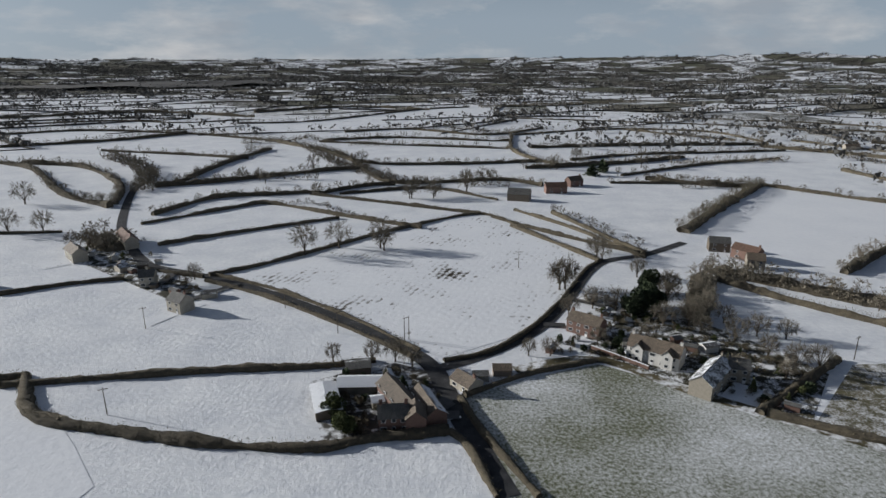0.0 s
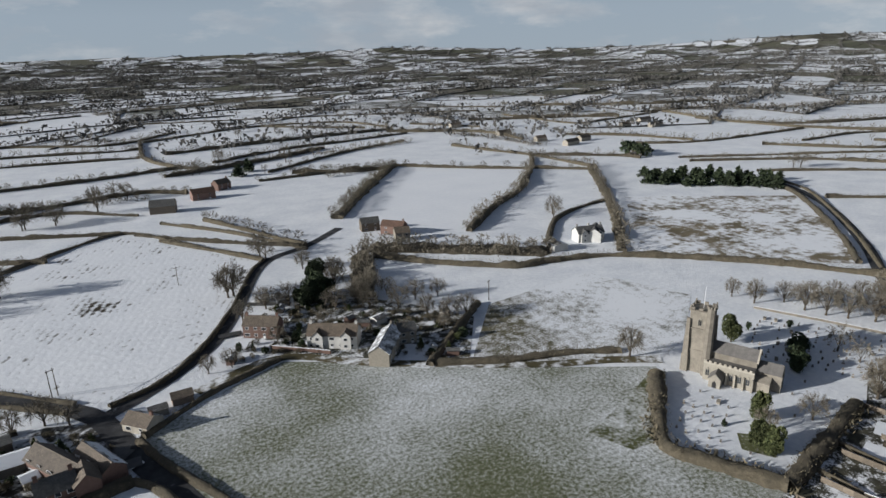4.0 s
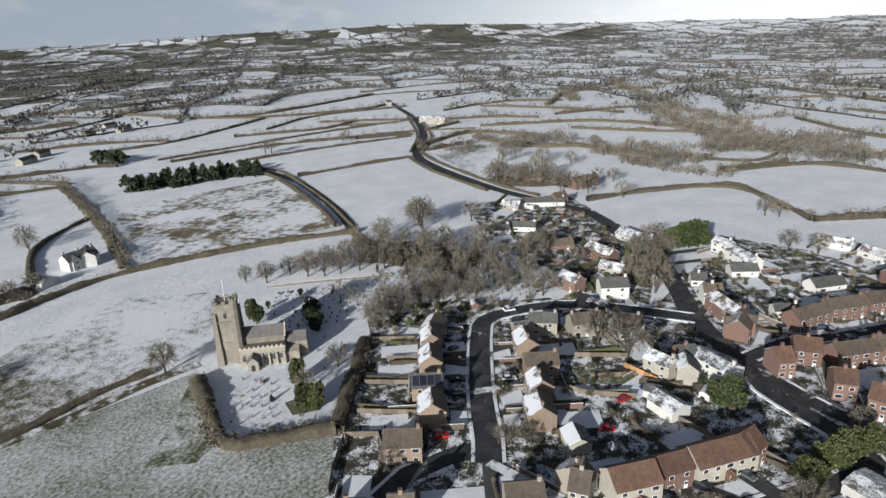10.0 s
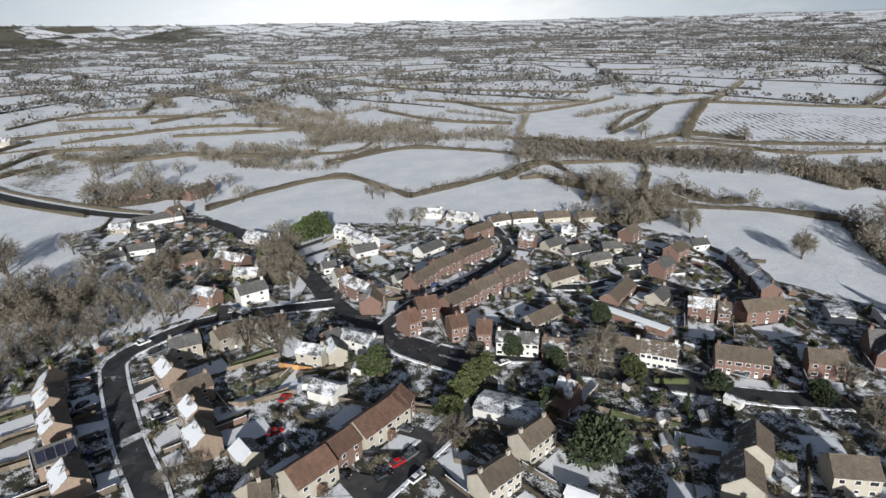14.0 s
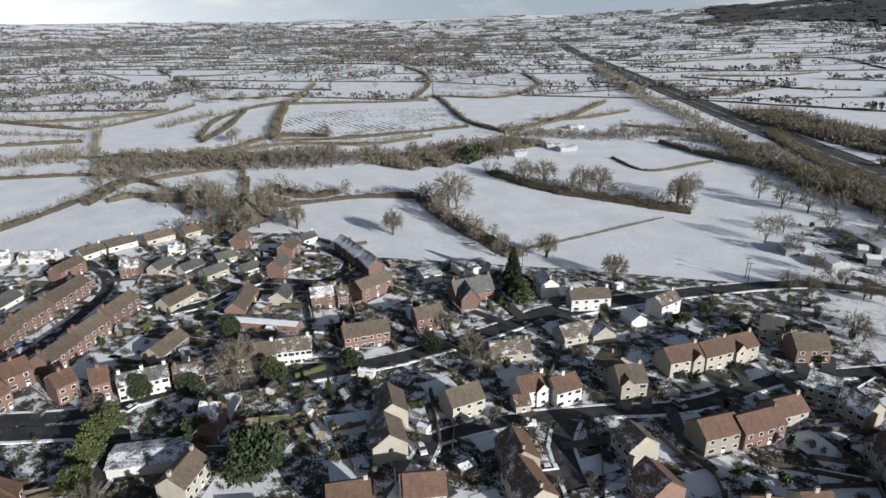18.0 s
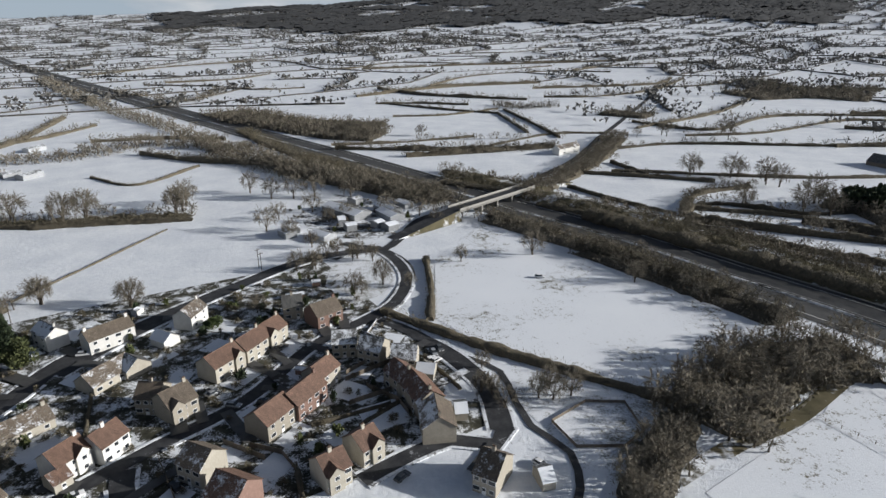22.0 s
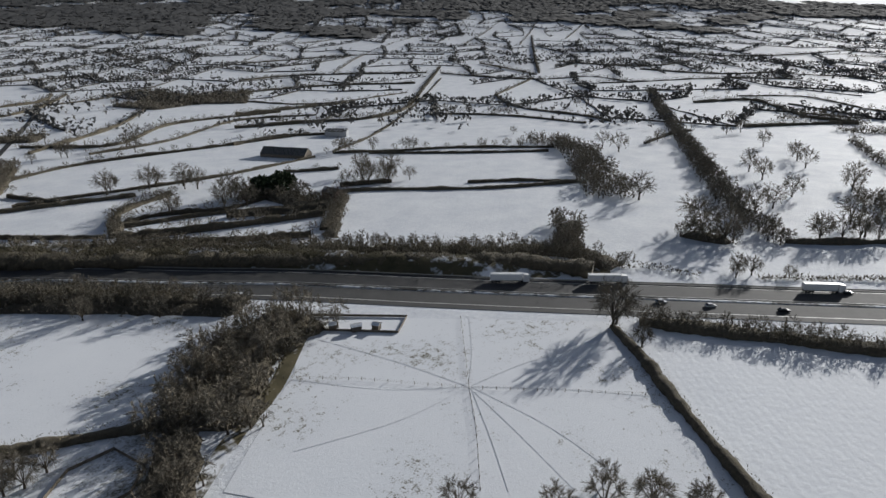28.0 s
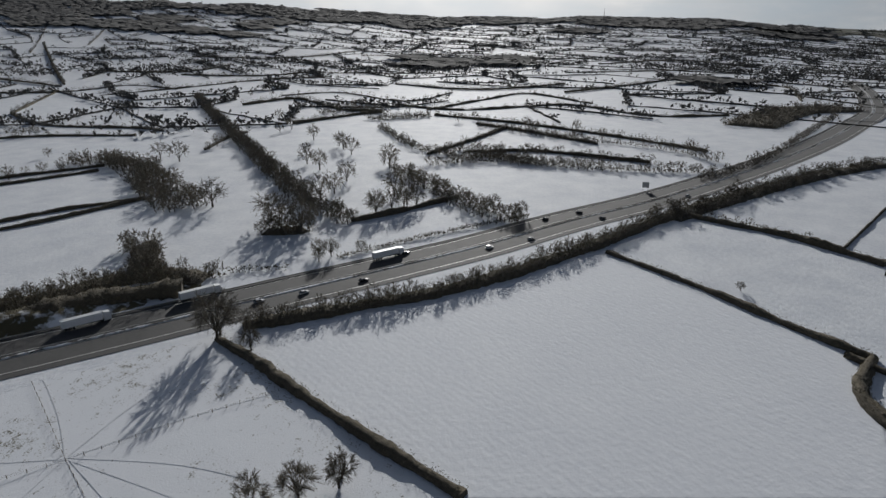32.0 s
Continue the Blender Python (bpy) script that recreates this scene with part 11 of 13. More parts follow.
hedge([(-23.3, -169.8), (-30.6, -169.4)], 1.2, 1.5, mat='hedge_green', label='clipped green garden hedge', twigs=1.5)
hedge([(155.4, 72.3), (156.6, 54.9)], 1.2, 1.3, label='low bare garden hedge')
hedge([(140.5, 66.8), (141.3, 54.9)], 1.2, 1.3, label='low bare garden hedge')
hedge([(148.3, -11.2), (135.6, -20.1)], 1.2, 1.3, label='low bare garden hedge')
hedge([(144.6, -61.4), (128.3, -70.8)], 1.2, 1.3, label='low bare garden hedge')
hedge([(7.3, -123.8), (6.1, -114.1)], 1.2, 1.3, label='low bare garden hedge')
hedge([(3.7, -141.0), (-18.1, -146.3)], 1.2, 1.3, label='low bare garden hedge')
hedge([(64.5, -170.6), (60.4, -149.9)], 1.2, 1.3, label='low bare garden hedge')
hedge([(-8.7, -138.3), (-22.1, -147.7)], 1.2, 1.3, label='low bare garden hedge')
hedge([(-3.0, -123.5), (-0.2, -120.4)], 1.2, 1.3, label='low bare garden hedge')
hedge([(-32.1, -169.9), (-38.8, -149.0)], 1.2, 1.3, label='low bare garden hedge')
hedge([(86.2, -125.5), (70.7, -106.8)], 1.2, 1.3, label='low bare garden hedge')
hedge([(114.3, -78.9), (101.5, -97.2)], 1.2, 1.3, label='low bare garden hedge')
low_wall([(194.8, -160.8), (185.4, -166.8), (183.0, -176.3)], 1.0, 0.4, 'white', label='white garden wall round a road bend')
low_wall([(-20.7, -198.4), (-16.2, -189.1), (-25.2, -176.7), (-35.8, -165.5)], 0.8, 0.4, 'stone')
fence([(-58.6, -128.9), (-71.2, -135.4), (-81.7, -132.6), (-80.5, -119.9), (-72.5, -115.2), (-60.7, -117.6), (-58.6, -128.9)], 1.0, 'wood', label='dark paling fence round a play area')

# evergreens and garden trees
evergreen(296.2, -39.9, 9, 13, 'clump', 'leaf_bright', 'large bright green conifer by the village green')
evergreen(293.6, -33.2, 7, 10, 'clump', 'leaf_bright', 'large bright green conifer by the village green')
evergreen(297.2, -45.9, 7, 10, 'clump', 'leaf_bright', 'large bright green conifer by the village green')
evergreen(160.5, -35.9, 5, 8, 'clump', 'leaf_bright', 'bushy bright evergreen in a garden')
evergreen(100.2, -73.9, 7.5, 15, 'clump', 'needle', 'tall dark pine in a garden')
evergreen(113.1, -122.7, 3.5, 7, 'clump', 'needle', 'dark evergreen garden tree')
evergreen(141.1, -87.7, 3.5, 7, 'clump', 'needle', 'dark evergreen garden tree')
evergreen(152.9, -79.3, 3.5, 7, 'clump', 'needle', 'dark evergreen garden tree')
evergreen(127.8, -105.6, 4, 8, 'clump', 'leaf', 'olive evergreen tree by a terrace')
evergreen(144.6, -61.4, 4, 7, 'clump', 'leaf', 'ivy-clad trees along a lane')
evergreen(138.7, -55.7, 4, 7, 'clump', 'leaf', 'ivy-clad trees along a lane')
evergreen(132.3, -49.3, 4, 7, 'clump', 'leaf', 'ivy-clad trees along a lane')
evergreen(146.6, -65.7, 4, 7, 'clump', 'leaf', 'ivy-clad trees along a lane')
evergreen(101.3, -207.5, 5, 14, 'spire', 'needle', 'tall dark conifer beside the school')
evergreen(95.6, -197.9, 5, 14, 'spire', 'needle', 'tall dark conifer beside the school')
evergreen(89.4, -189.4, 4.5, 9, 'clump', 'leaf', 'olive evergreen beside the school')
evergreen(35.5, -205.6, 3.5, 4, 'clump', 'leaf_bright', 'round bright green garden shrub')
evergreen(51.0, -143.6, 3.5, 4, 'clump', 'leaf_bright', 'round bright green garden shrub')
evergreen(108.5, -107.7, 1.6, 6, 'spire', 'needle', 'slim conifer in a snowy garden')
evergreen(161.8, -117.6, 4, 7, 'clump', 'needle', 'dark evergreen garden tree')
evergreen(97.6, -143.7, 4, 7, 'clump', 'needle', 'dark evergreen garden tree')
evergreen(104.8, -79.3, 4, 7, 'clump', 'needle', 'dark evergreen garden tree')
evergreen(122.0, -75.0, 4, 7, 'clump', 'needle', 'dark evergreen garden tree')
evergreen(76.0, 242.4, 5, 11, 'clump', 'needle', 'dark conifer beside a cottage')
evergreen(80.0, 259.4, 5, 11, 'clump', 'needle', 'dark conifer beside a cottage')
evergreen(77.4, 240.7, 5, 11, 'clump', 'needle', 'dark conifers beside a cottage')
evergreen(72.1, 236.3, 5, 11, 'clump', 'needle', 'dark conifers beside a cottage')
evergreen(67.0, 232.1, 5, 11, 'clump', 'needle', 'dark conifers beside a cottage')
evergreen(-305.6, -271.2, 8, 13, 'clump', 'needle', 'dark evergreen clump at a farm')
evergreen(-297.9, -277.2, 8, 13, 'clump', 'needle', 'dark evergreen clump at a farm')
evergreen(-317.4, -273.6, 8, 13, 'clump', 'needle', 'dark evergreen clump at a farm')
evergreen(452.4, 410.2, 9, 11, 'clump', 'needle', 'dark conifers by a distant house')
evergreen(451.3, 428.2, 9, 11, 'clump', 'needle', 'dark conifers by a distant house')
evergreen(195.7, 104.2, 3.5, 6, 'clump', 'needle', 'dark yew in the churchyard')
evergreen(187.8, 99.3, 3.5, 6, 'clump', 'needle', 'dark yew in the churchyard')
evergreen(-33.2, 148.3, 3.5, 6, 'clump', 'leaf', 'evergreen shrubs beside the farm')
evergreen(-38.1, 156.6, 3.5, 6, 'clump', 'leaf', 'evergreen shrubs beside the farm')
evergreen(378.6, 341.7, 5.5, 6.9798206661923174, 'spire', 'needle', 'conifer in a dark plantation beside a stubble field')
evergreen(382.7, 335.0, 5.5, 5.762115436959252, 'spire', 'needle', 'conifer in a dark plantation beside a stubble field')
evergreen(382.5, 330.5, 5.5, 6.537416057312031, 'spire', 'needle', 'conifer in a dark plantation beside a stubble field')
evergreen(385.3, 323.8, 5.5, 7.381054030089792, 'spire', 'needle', 'conifer in a dark plantation beside a stubble field')
evergreen(396.6, 321.9, 5.5, 8.056272562176648, 'spire', 'needle', 'conifer in a dark plantation beside a stubble field')
evergreen(396.6, 318.3, 5.5, 8.972181228573188, 'spire', 'needle', 'conifer in a dark plantation beside a stubble field')
evergreen(400.3, 311.5, 5.5, 8.18564590147837, 'spire', 'needle', 'conifer in a dark plantation beside a stubble field')
evergreen(402.6, 308.5, 5.5, 7.864398331725271, 'spire', 'needle', 'conifer in a dark plantation beside a stubble field')
evergreen(415.4, 309.5, 5.5, 8.962108947915782, 'spire', 'needle', 'conifer in a dark plantation beside a stubble field')
evergreen(411.8, 298.5, 5.5, 9.015251201021927, 'spire', 'needle', 'conifer in a dark plantation beside a stubble field')
evergreen(413.9, 291.6, 5.5, 7.079853616002976, 'spire', 'needle', 'conifer in a dark plantation beside a stubble field')
evergreen(423.4, 290.7, 5.5, 9.242346886818083, 'spire', 'needle', 'conifer in a dark plantation beside a stubble field')
evergreen(431.5, 288.8, 5.5, 6.043875440802676, 'spire', 'needle', 'conifer in a dark plantation beside a stubble field')
evergreen(423.1, 279.7, 5.5, 7.244647466509717, 'spire', 'needle', 'conifer in a dark plantation beside a stubble field')
evergreen(435.8, 279.2, 5.5, 7.528971935316238, 'spire', 'needle', 'conifer in a dark plantation beside a stubble field')
evergreen(438.2, 275.2, 5.5, 7.8402964296214535, 'spire', 'needle', 'conifer in a dark plantation beside a stubble field')
evergreen(435.9, 265.9, 5.5, 8.227928546539866, 'spire', 'needle', 'conifer in a dark plantation beside a stubble field')
evergreen(360.5, 321.2, 5.5, 9.46395857947526, 'spire', 'needle', 'conifer in a dark plantation beside a stubble field')
evergreen(370.3, 323.7, 5.5, 8.942550132465072, 'spire', 'needle', 'conifer in a dark plantation beside a stubble field')
evergreen(367.5, 312.0, 5.5, 7.7764300138972935, 'spire', 'needle', 'conifer in a dark plantation beside a stubble field')
evergreen(377.5, 314.4, 5.5, 8.826431721093417, 'spire', 'needle', 'conifer in a dark plantation beside a stubble field')
evergreen(380.0, 309.8, 5.5, 5.753842308580918, 'spire', 'needle', 'conifer in a dark plantation beside a stubble field')
evergreen(377.4, 298.8, 5.5, 5.854072372438914, 'spire', 'needle', 'conifer in a dark plantation beside a stubble field')
evergreen(386.8, 299.3, 5.5, 6.103061497811238, 'spire', 'needle', 'conifer in a dark plantation beside a stubble field')
evergreen(385.3, 293.8, 5.5, 8.991068098512805, 'spire', 'needle', 'conifer in a dark plantation beside a stubble field')
evergreen(389.9, 291.6, 5.5, 5.679760973984145, 'spire', 'needle', 'conifer in a dark plantation beside a stubble field')
evergreen(398.4, 287.3, 5.5, 9.023621228989432, 'spire', 'needle', 'conifer in a dark plantation beside a stubble field')
evergreen(400.9, 280.8, 5.5, 9.494035781503106, 'spire', 'needle', 'conifer in a dark plantation beside a stubble field')
evergreen(407.3, 282.1, 5.5, 7.899051235186403, 'spire', 'needle', 'conifer in a dark plantation beside a stubble field')
evergreen(408.9, 277.8, 5.5, 7.131744542467963, 'spire', 'needle', 'conifer in a dark plantation beside a stubble field')
evergreen(414.6, 271.9, 5.5, 5.669743298884817, 'spire', 'needle', 'conifer in a dark plantation beside a stubble field')
evergreen(417.1, 265.7, 5.5, 9.33463770563382, 'spire', 'needle', 'conifer in a dark plantation beside a stubble field')
evergreen(420.1, 260.9, 5.5, 7.341638531383619, 'spire', 'needle', 'conifer in a dark plantation beside a stubble field')
evergreen(419.7, 256.1, 5.5, 7.8826009536078825, 'spire', 'needle', 'conifer in a dark plantation beside a stubble field')
tree(145.3, 82.0, 7.4, 1.0, 'small bare tree in the village')
tree(160.8, 78.6, 8.4, 1.0, 'small bare tree in the village')
tree(118.3, 46.5, 6.3, 1.0, 'small bare tree in the village')
tree(131.7, 19.7, 7.4, 1.0, 'small bare tree in the village')
tree(133.3, 15.0, 6.3, 1.0, 'small bare tree in the village')
tree(133.2, -95.3, 13.7, 1.0, 'bare tree among village houses')
tree(191.6, -1.7, 12.6, 1.0, 'bare tree among village houses')
tree(193.5, -10.5, 10.5, 1.0, 'bare tree among village houses')
tree(284.6, 24.0, 11.6, 1.0, 'bare tree among village houses')
tree(270.8, 28.3, 12.6, 1.0, 'bare tree among village houses')
tree(265.2, 8.3, 9.5, 1.0, 'bare tree among village houses')
tree(281.3, -15.8, 9.5, 1.0, 'bare tree among village houses')
tree(256.2, -23.7, 10.5, 1.0, 'bare tree among village houses')
tree(279.0, -23.7, 10.5, 1.0, 'bare tree among village houses')
tree(120.0, -45.7, 9.5, 1.0, 'bare tree among village houses')
tree(155.9, -67.7, 7.4, 1.0, 'bare tree among village houses')
tree(285.6, 54.8, 11.6, 1.0, 'bare tree among village houses')
tree(283.7, 74.3, 10.5, 1.0, 'bare tree among village houses')
tree(250.5, 72.0, 11.6, 1.0, 'bare tree among village houses')
tree(243.0, 44.5, 10.5, 1.0, 'bare tree among village houses')
tree(229.2, 34.4, 9.5, 1.0, 'bare tree among village houses')
tree(234.5, 54.0, 10.5, 1.0, 'bare tree among village houses')
tree(323.4, 68.5, 11.7, 1.0, 'bare tree among village houses')
tree(258.2, -16.4, 9.5, 1.0, 'bare tree among village houses')
tree(160.3, -36.7, 7.4, 1.0, 'bare tree among village houses')
tree(426.4, -8.1, 10.4, 1.0, 'bare tree at the village edge')
tree(414.7, 55.0, 14.3, 1.0, 'bare tree at the village edge')
tree(424.8, 37.5, 13.0, 1.0, 'bare tree at the village edge')
tree(397.8, 25.3, 13.0, 1.0, 'bare tree at the village edge')
tree(392.1, 7.5, 11.7, 1.0, 'bare tree at the village edge')
tree(385.3, -13.5, 11.7, 1.0, 'bare tree at the village edge')
tree(354.9, -86.9, 11.7, 1.0, 'bare tree at the village edge')
tree(352.8, -93.5, 10.4, 1.0, 'bare tree at the village edge')
tree(297.3, -84.8, 10.4, 1.0, 'bare tree at the village edge')
tree(294.0, -96.0, 10.4, 1.0, 'bare tree at the village edge')
tree(239.0, -190.4, 15.6, 1.0, 'bare tree at the village edge')
tree(243.7, -202.8, 16.9, 1.0, 'bare tree at the village edge')
tree(258.5, -198.4, 15.6, 1.0, 'bare tree at the village edge')
tree(318.7, -200.6, 13.0, 1.0, 'bare tree at the village edge')
tree(140.3, -103.3, 12.6, 1.0, 'bare tree among village houses')
tree(75.9, -139.5, 9.5, 1.0, 'bare tree among village houses')
tree(86.0, -147.8, 9.5, 1.0, 'bare tree among village houses')
tree(100.9, -157.9, 7.4, 1.0, 'bare tree among village houses')
tree(0.2, -254.8, 8.4, 1.0, 'bare tree among village houses')
tree(-6.3, -263.7, 9.5, 1.0, 'bare tree among village houses')
tree(-19.7, -261.7, 9.5, 1.0, 'bare tree among village houses')
tree(-26.0, -257.5, 8.4, 1.0, 'bare tree among village houses')
tree(-48.1, -159.4, 6.3, 1.0, 'bare tree among village houses')
tree(6.8, -252.5, 9.5, 1.0, 'bare tree among village houses')
tree(-48.5, -137.8, 7.4, 1.0, 'bare tree among village houses')
tree(-44.3, -146.4, 7.4, 1.0, 'bare tree on the village green')
tree(-59.3, -140.3, 8.4, 1.0, 'bare tree on the village green')
tree(-63.0, -138.7, 8.4, 1.0, 'bare tree on the village green')
tree(-68.8, -139.5, 8.4, 1.0, 'bare tree on the village green')
tree(-17.6, -222.7, 6.3, 1.0, 'bare tree on the village green')
tree(-17.4, -259.5, 7.4, 1.0, 'bare tree on the village green')
tree(-37.4, -225.8, 6.3, 1.0, 'bare tree on the village green')
tree(-77.3, -113.3, 8.4, 1.0, 'bare tree on the village green')
tree(-76.9, -106.1, 9.5, 1.0, 'bare tree on the village green')
tree(-65.5, -97.9, 8.4, 1.0, 'bare tree on the village green')
tree(-1.1, -252.9, 8.4, 1.0, 'bare tree on the village green')
tree(-11.3, -269.1, 8.4, 1.0, 'bare tree on the village green')
tree(-0.2, -281.1, 8.4, 1.0, 'bare tree on the village green')
tree(-64.0, -247.6, 8.4, 1.0, 'bare tree on the village green')
tree(66.7, 210.1, 8.4, 1.0, 'bare garden tree beside cottages')
tree(88.5, 216.8, 8.4, 1.0, 'bare garden tree beside cottages')
tree(101.0, 227.4, 8.4, 1.0, 'bare garden tree beside cottages')
tree(108.7, 215.8, 9.5, 1.0, 'bare garden tree beside cottages')
tree(118.5, 213.9, 8.4, 1.0, 'bare garden tree beside cottages')
tree(118.2, 190.7, 9.5, 1.0, 'bare garden tree beside cottages')
tree(29.7, 196.8, 7.4, 1.0, 'bare garden tree beside cottages')
tree(22.1, 196.4, 7.4, 1.0, 'bare garden tree beside cottages')
tree(104.1, 183.8, 7.4, 1.0, 'bare garden tree beside cottages')
tree(-23.8, 190.4, 9.5, 1.0, 'bare tree beside the farm')
tree(-31.5, 190.1, 8.4, 1.0, 'bare tree beside the farm')
tree(-17.6, 186.6, 8.4, 1.0, 'bare tree beside the farm')
tree(-45.0, 189.5, 7.4, 1.0, 'bare tree beside the farm')
tree(-212.8, 312.7, 10.4, 1.0, 'bare tree beside the farm')
tree(-203.7, 313.1, 10.4, 1.0, 'bare tree beside the farm')
tree(-191.7, 308.5, 11.7, 1.0, 'bare tree beside the farm')
tree(-127.3, 260.0, 7.4, 1.0, 'bare tree beside the farm')
tree(-126.6, 267.5, 8.4, 1.0, 'bare tree beside the farm')
belt([(245.7, -14.6), (273.4, -22.9), (304.9, -26.8)], 14, 6.0, 10.0)
belt([(258.9, 54.5), (250.7, 33.2), (241.5, 20.5)], 14, 8.0, 10.0, scrub=0.3, fill=0.6)
belt([(267.9, -182.8), (255.5, -193.1), (256.2, -221.9)], 16, 7.0, 11.0)
belt([(282.8, 121.5), (268.7, 94.2), (260.1, 62.7)], 18, 9.0, 10.0, scrub=0.2, fill=0.5)
belt([(427.1, 75.0), (415.3, 50.2), (420.1, 28.8), (409.2, 7.2)], 20, 8.7, 12.5)

# plot boundaries
low_wall([(142.8, 44.9), (139.8, 54.5)], 1.7, 0.18, 'wood', label='garden boundary between house plots')
low_wall([(144.1, 40.6), (145.9, 34.9)], 1.7, 0.18, 'wood', label='garden boundary between house plots')
hedge([(133.1, 42.0), (129.6, 53.4)], 1.4, 1.5, 'bare brown garden hedge between plots')
low_wall([(134.4, 37.7), (136.2, 31.9)], 1.7, 0.18, 'wood', label='garden boundary between house plots')
hedge([(146.1, 50.2), (137.5, 47.5)], 0.8, 1.1, 'rough garden hedge dusted with snow')
low_wall([(149.9, 51.4), (159.5, 54.4)], 1.7, 0.18, 'brick', label='garden boundary between house plots')
low_wall([(149.3, 40.1), (138.8, 36.8)], 1.2, 0.18, 'brick', label='garden boundary between house plots')
low_wall([(153.1, 41.3), (159.8, 43.4)], 1.7, 0.18, 'wood', label='garden boundary between house plots')
hedge([(168.1, 52.1), (164.8, 62.6)], 1.4, 1.5, 'bare brown garden hedge between plots')
hedge([(169.3, 48.3), (171.7, 40.7)], 1.1, 1.9, 'rough garden hedge dusted with snow')
hedge([(158.3, 49.0), (155.6, 57.6)], 0.8, 1.9, 'bare brown garden hedge between plots')
hedge([(159.5, 45.2), (161.6, 38.5)], 1.1, 1.1, 'rough garden hedge dusted with snow')
hedge([(180.9, 55.5), (178.2, 63.1)], 1.4, 1.1, 'bare brown garden hedge between plots')
low_wall([(171.8, 52.4), (167.9, 63.7)], 1.2, 0.18, 'wood', label='garden boundary between house plots')
low_wall([(173.1, 48.6), (175.8, 41.0)], 1.2, 0.18, 'wood', label='garden boundary between house plots')
hedge([(181.1, 55.6), (181.4, 64.6)], 1.1, 1.1, 'bare brown garden hedge between plots')
low_wall([(191.8, 51.3), (191.6, 44.3)], 1.7, 0.18, 'brick', label='garden boundary between house plots')
hedge([(191.9, 55.3), (192.2, 63.3)], 1.4, 1.1, 'rough garden hedge dusted with snow')
hedge([(119.2, 49.3), (111.4, 47.2)], 1.4, 1.5, 'rough garden hedge dusted with snow')
hedge([(123.5, 50.5), (132.2, 52.9)], 1.1, 1.9, 'rough garden hedge dusted with snow')
hedge([(126.4, 39.7), (133.2, 41.5)], 1.1, 1.9, 'rough garden hedge dusted with snow')
low_wall([(147.7, 16.4), (146.0, 22.2)], 1.2, 0.18, 'wood', label='garden boundary between house plots')
low_wall([(149.0, 12.1), (152.1, 1.6)], 1.7, 0.18, 'brick', label='garden boundary between house plots')
hedge([(137.3, 13.4), (135.6, 19.1)], 0.8, 1.9, 'rough garden hedge dusted with snow')
hedge([(138.6, 9.1), (140.9, 1.4)], 0.8, 1.9, 'bare brown garden hedge between plots')
low_wall([(159.7, 17.7), (157.0, 25.2)], 1.2, 0.18, 'wood', label='garden boundary between house plots')
hedge([(161.1, 13.9), (164.5, 4.5)], 1.4, 1.5, 'bare brown garden hedge between plots')
hedge([(150.7, 14.5), (147.7, 22.9)], 1.1, 1.1, 'bare brown garden hedge between plots')
hedge([(152.1, 10.7), (155.1, 2.2)], 1.4, 1.5, 'bare brown garden hedge between plots')
hedge([(164.4, 20.0), (159.6, 18.5)], 1.4, 1.1, 'bare brown garden hedge between plots')
hedge([(168.2, 21.2), (173.9, 23.0)], 0.8, 1.1, 'rough garden hedge dusted with snow')
low_wall([(167.9, 8.8), (157.4, 5.5)], 1.2, 0.18, 'wood', label='garden boundary between house plots')
low_wall([(171.7, 10.0), (180.3, 12.6)], 1.7, 0.18, 'wood', label='garden boundary between house plots')
low_wall([(185.4, 24.8), (183.5, 30.5)], 1.2, 0.18, 'wood', label='garden boundary between house plots')
hedge([(186.6, 21.0), (190.0, 10.5)], 0.8, 1.1, 'rough garden hedge dusted with snow')
low_wall([(175.0, 21.4), (172.8, 28.1)], 1.2, 0.18, 'brick', label='garden boundary between house plots')
hedge([(176.2, 17.6), (179.3, 8.1)], 1.1, 1.1, 'rough garden hedge dusted with snow')
hedge([(195.6, 11.2), (186.7, 10.2)], 1.1, 1.5, 'bare brown garden hedge between plots')
hedge([(199.1, 11.7), (207.1, 12.6)], 1.4, 1.5, 'bare brown garden hedge between plots')
hedge([(194.2, 8.0), (185.2, 3.8)], 1.1, 1.9, 'rough garden hedge dusted with snow')
hedge([(197.8, 9.7), (207.8, 14.4)], 1.1, 1.1, 'rough garden hedge dusted with snow')
low_wall([(199.5, -3.1), (189.5, -7.8)], 1.7, 0.18, 'wood', label='garden boundary between house plots')
hedge([(203.1, -1.4), (213.9, 3.7)], 0.8, 1.1, 'bare brown garden hedge between plots')
low_wall([(194.7, -6.2), (185.6, -10.2)], 1.2, 0.18, 'wood', label='garden boundary between house plots')
hedge([(197.9, -4.8), (206.2, -1.2)], 0.8, 1.5, 'rough garden hedge dusted with snow')
hedge([(199.4, -16.8), (188.4, -21.6)], 1.1, 1.1, 'rough garden hedge dusted with snow')
low_wall([(202.6, -15.4), (212.6, -11.0)], 1.7, 0.18, 'brick', label='garden boundary between house plots')
hedge([(106.6, 17.1), (99.0, 14.6)], 1.4, 1.1, 'bare brown garden hedge between plots')
hedge([(110.4, 18.3), (118.0, 20.9)], 1.1, 1.1, 'bare brown garden hedge between plots')
low_wall([(109.8, 7.5), (100.3, 4.3)], 1.7, 0.18, 'wood', label='garden boundary between house plots')
hedge([(113.6, 8.7), (125.0, 12.5)], 0.8, 1.1, 'bare brown garden hedge between plots')
low_wall([(116.8, 5.8), (122.7, 16.3)], 1.7, 0.18, 'wood', label='garden boundary between house plots')
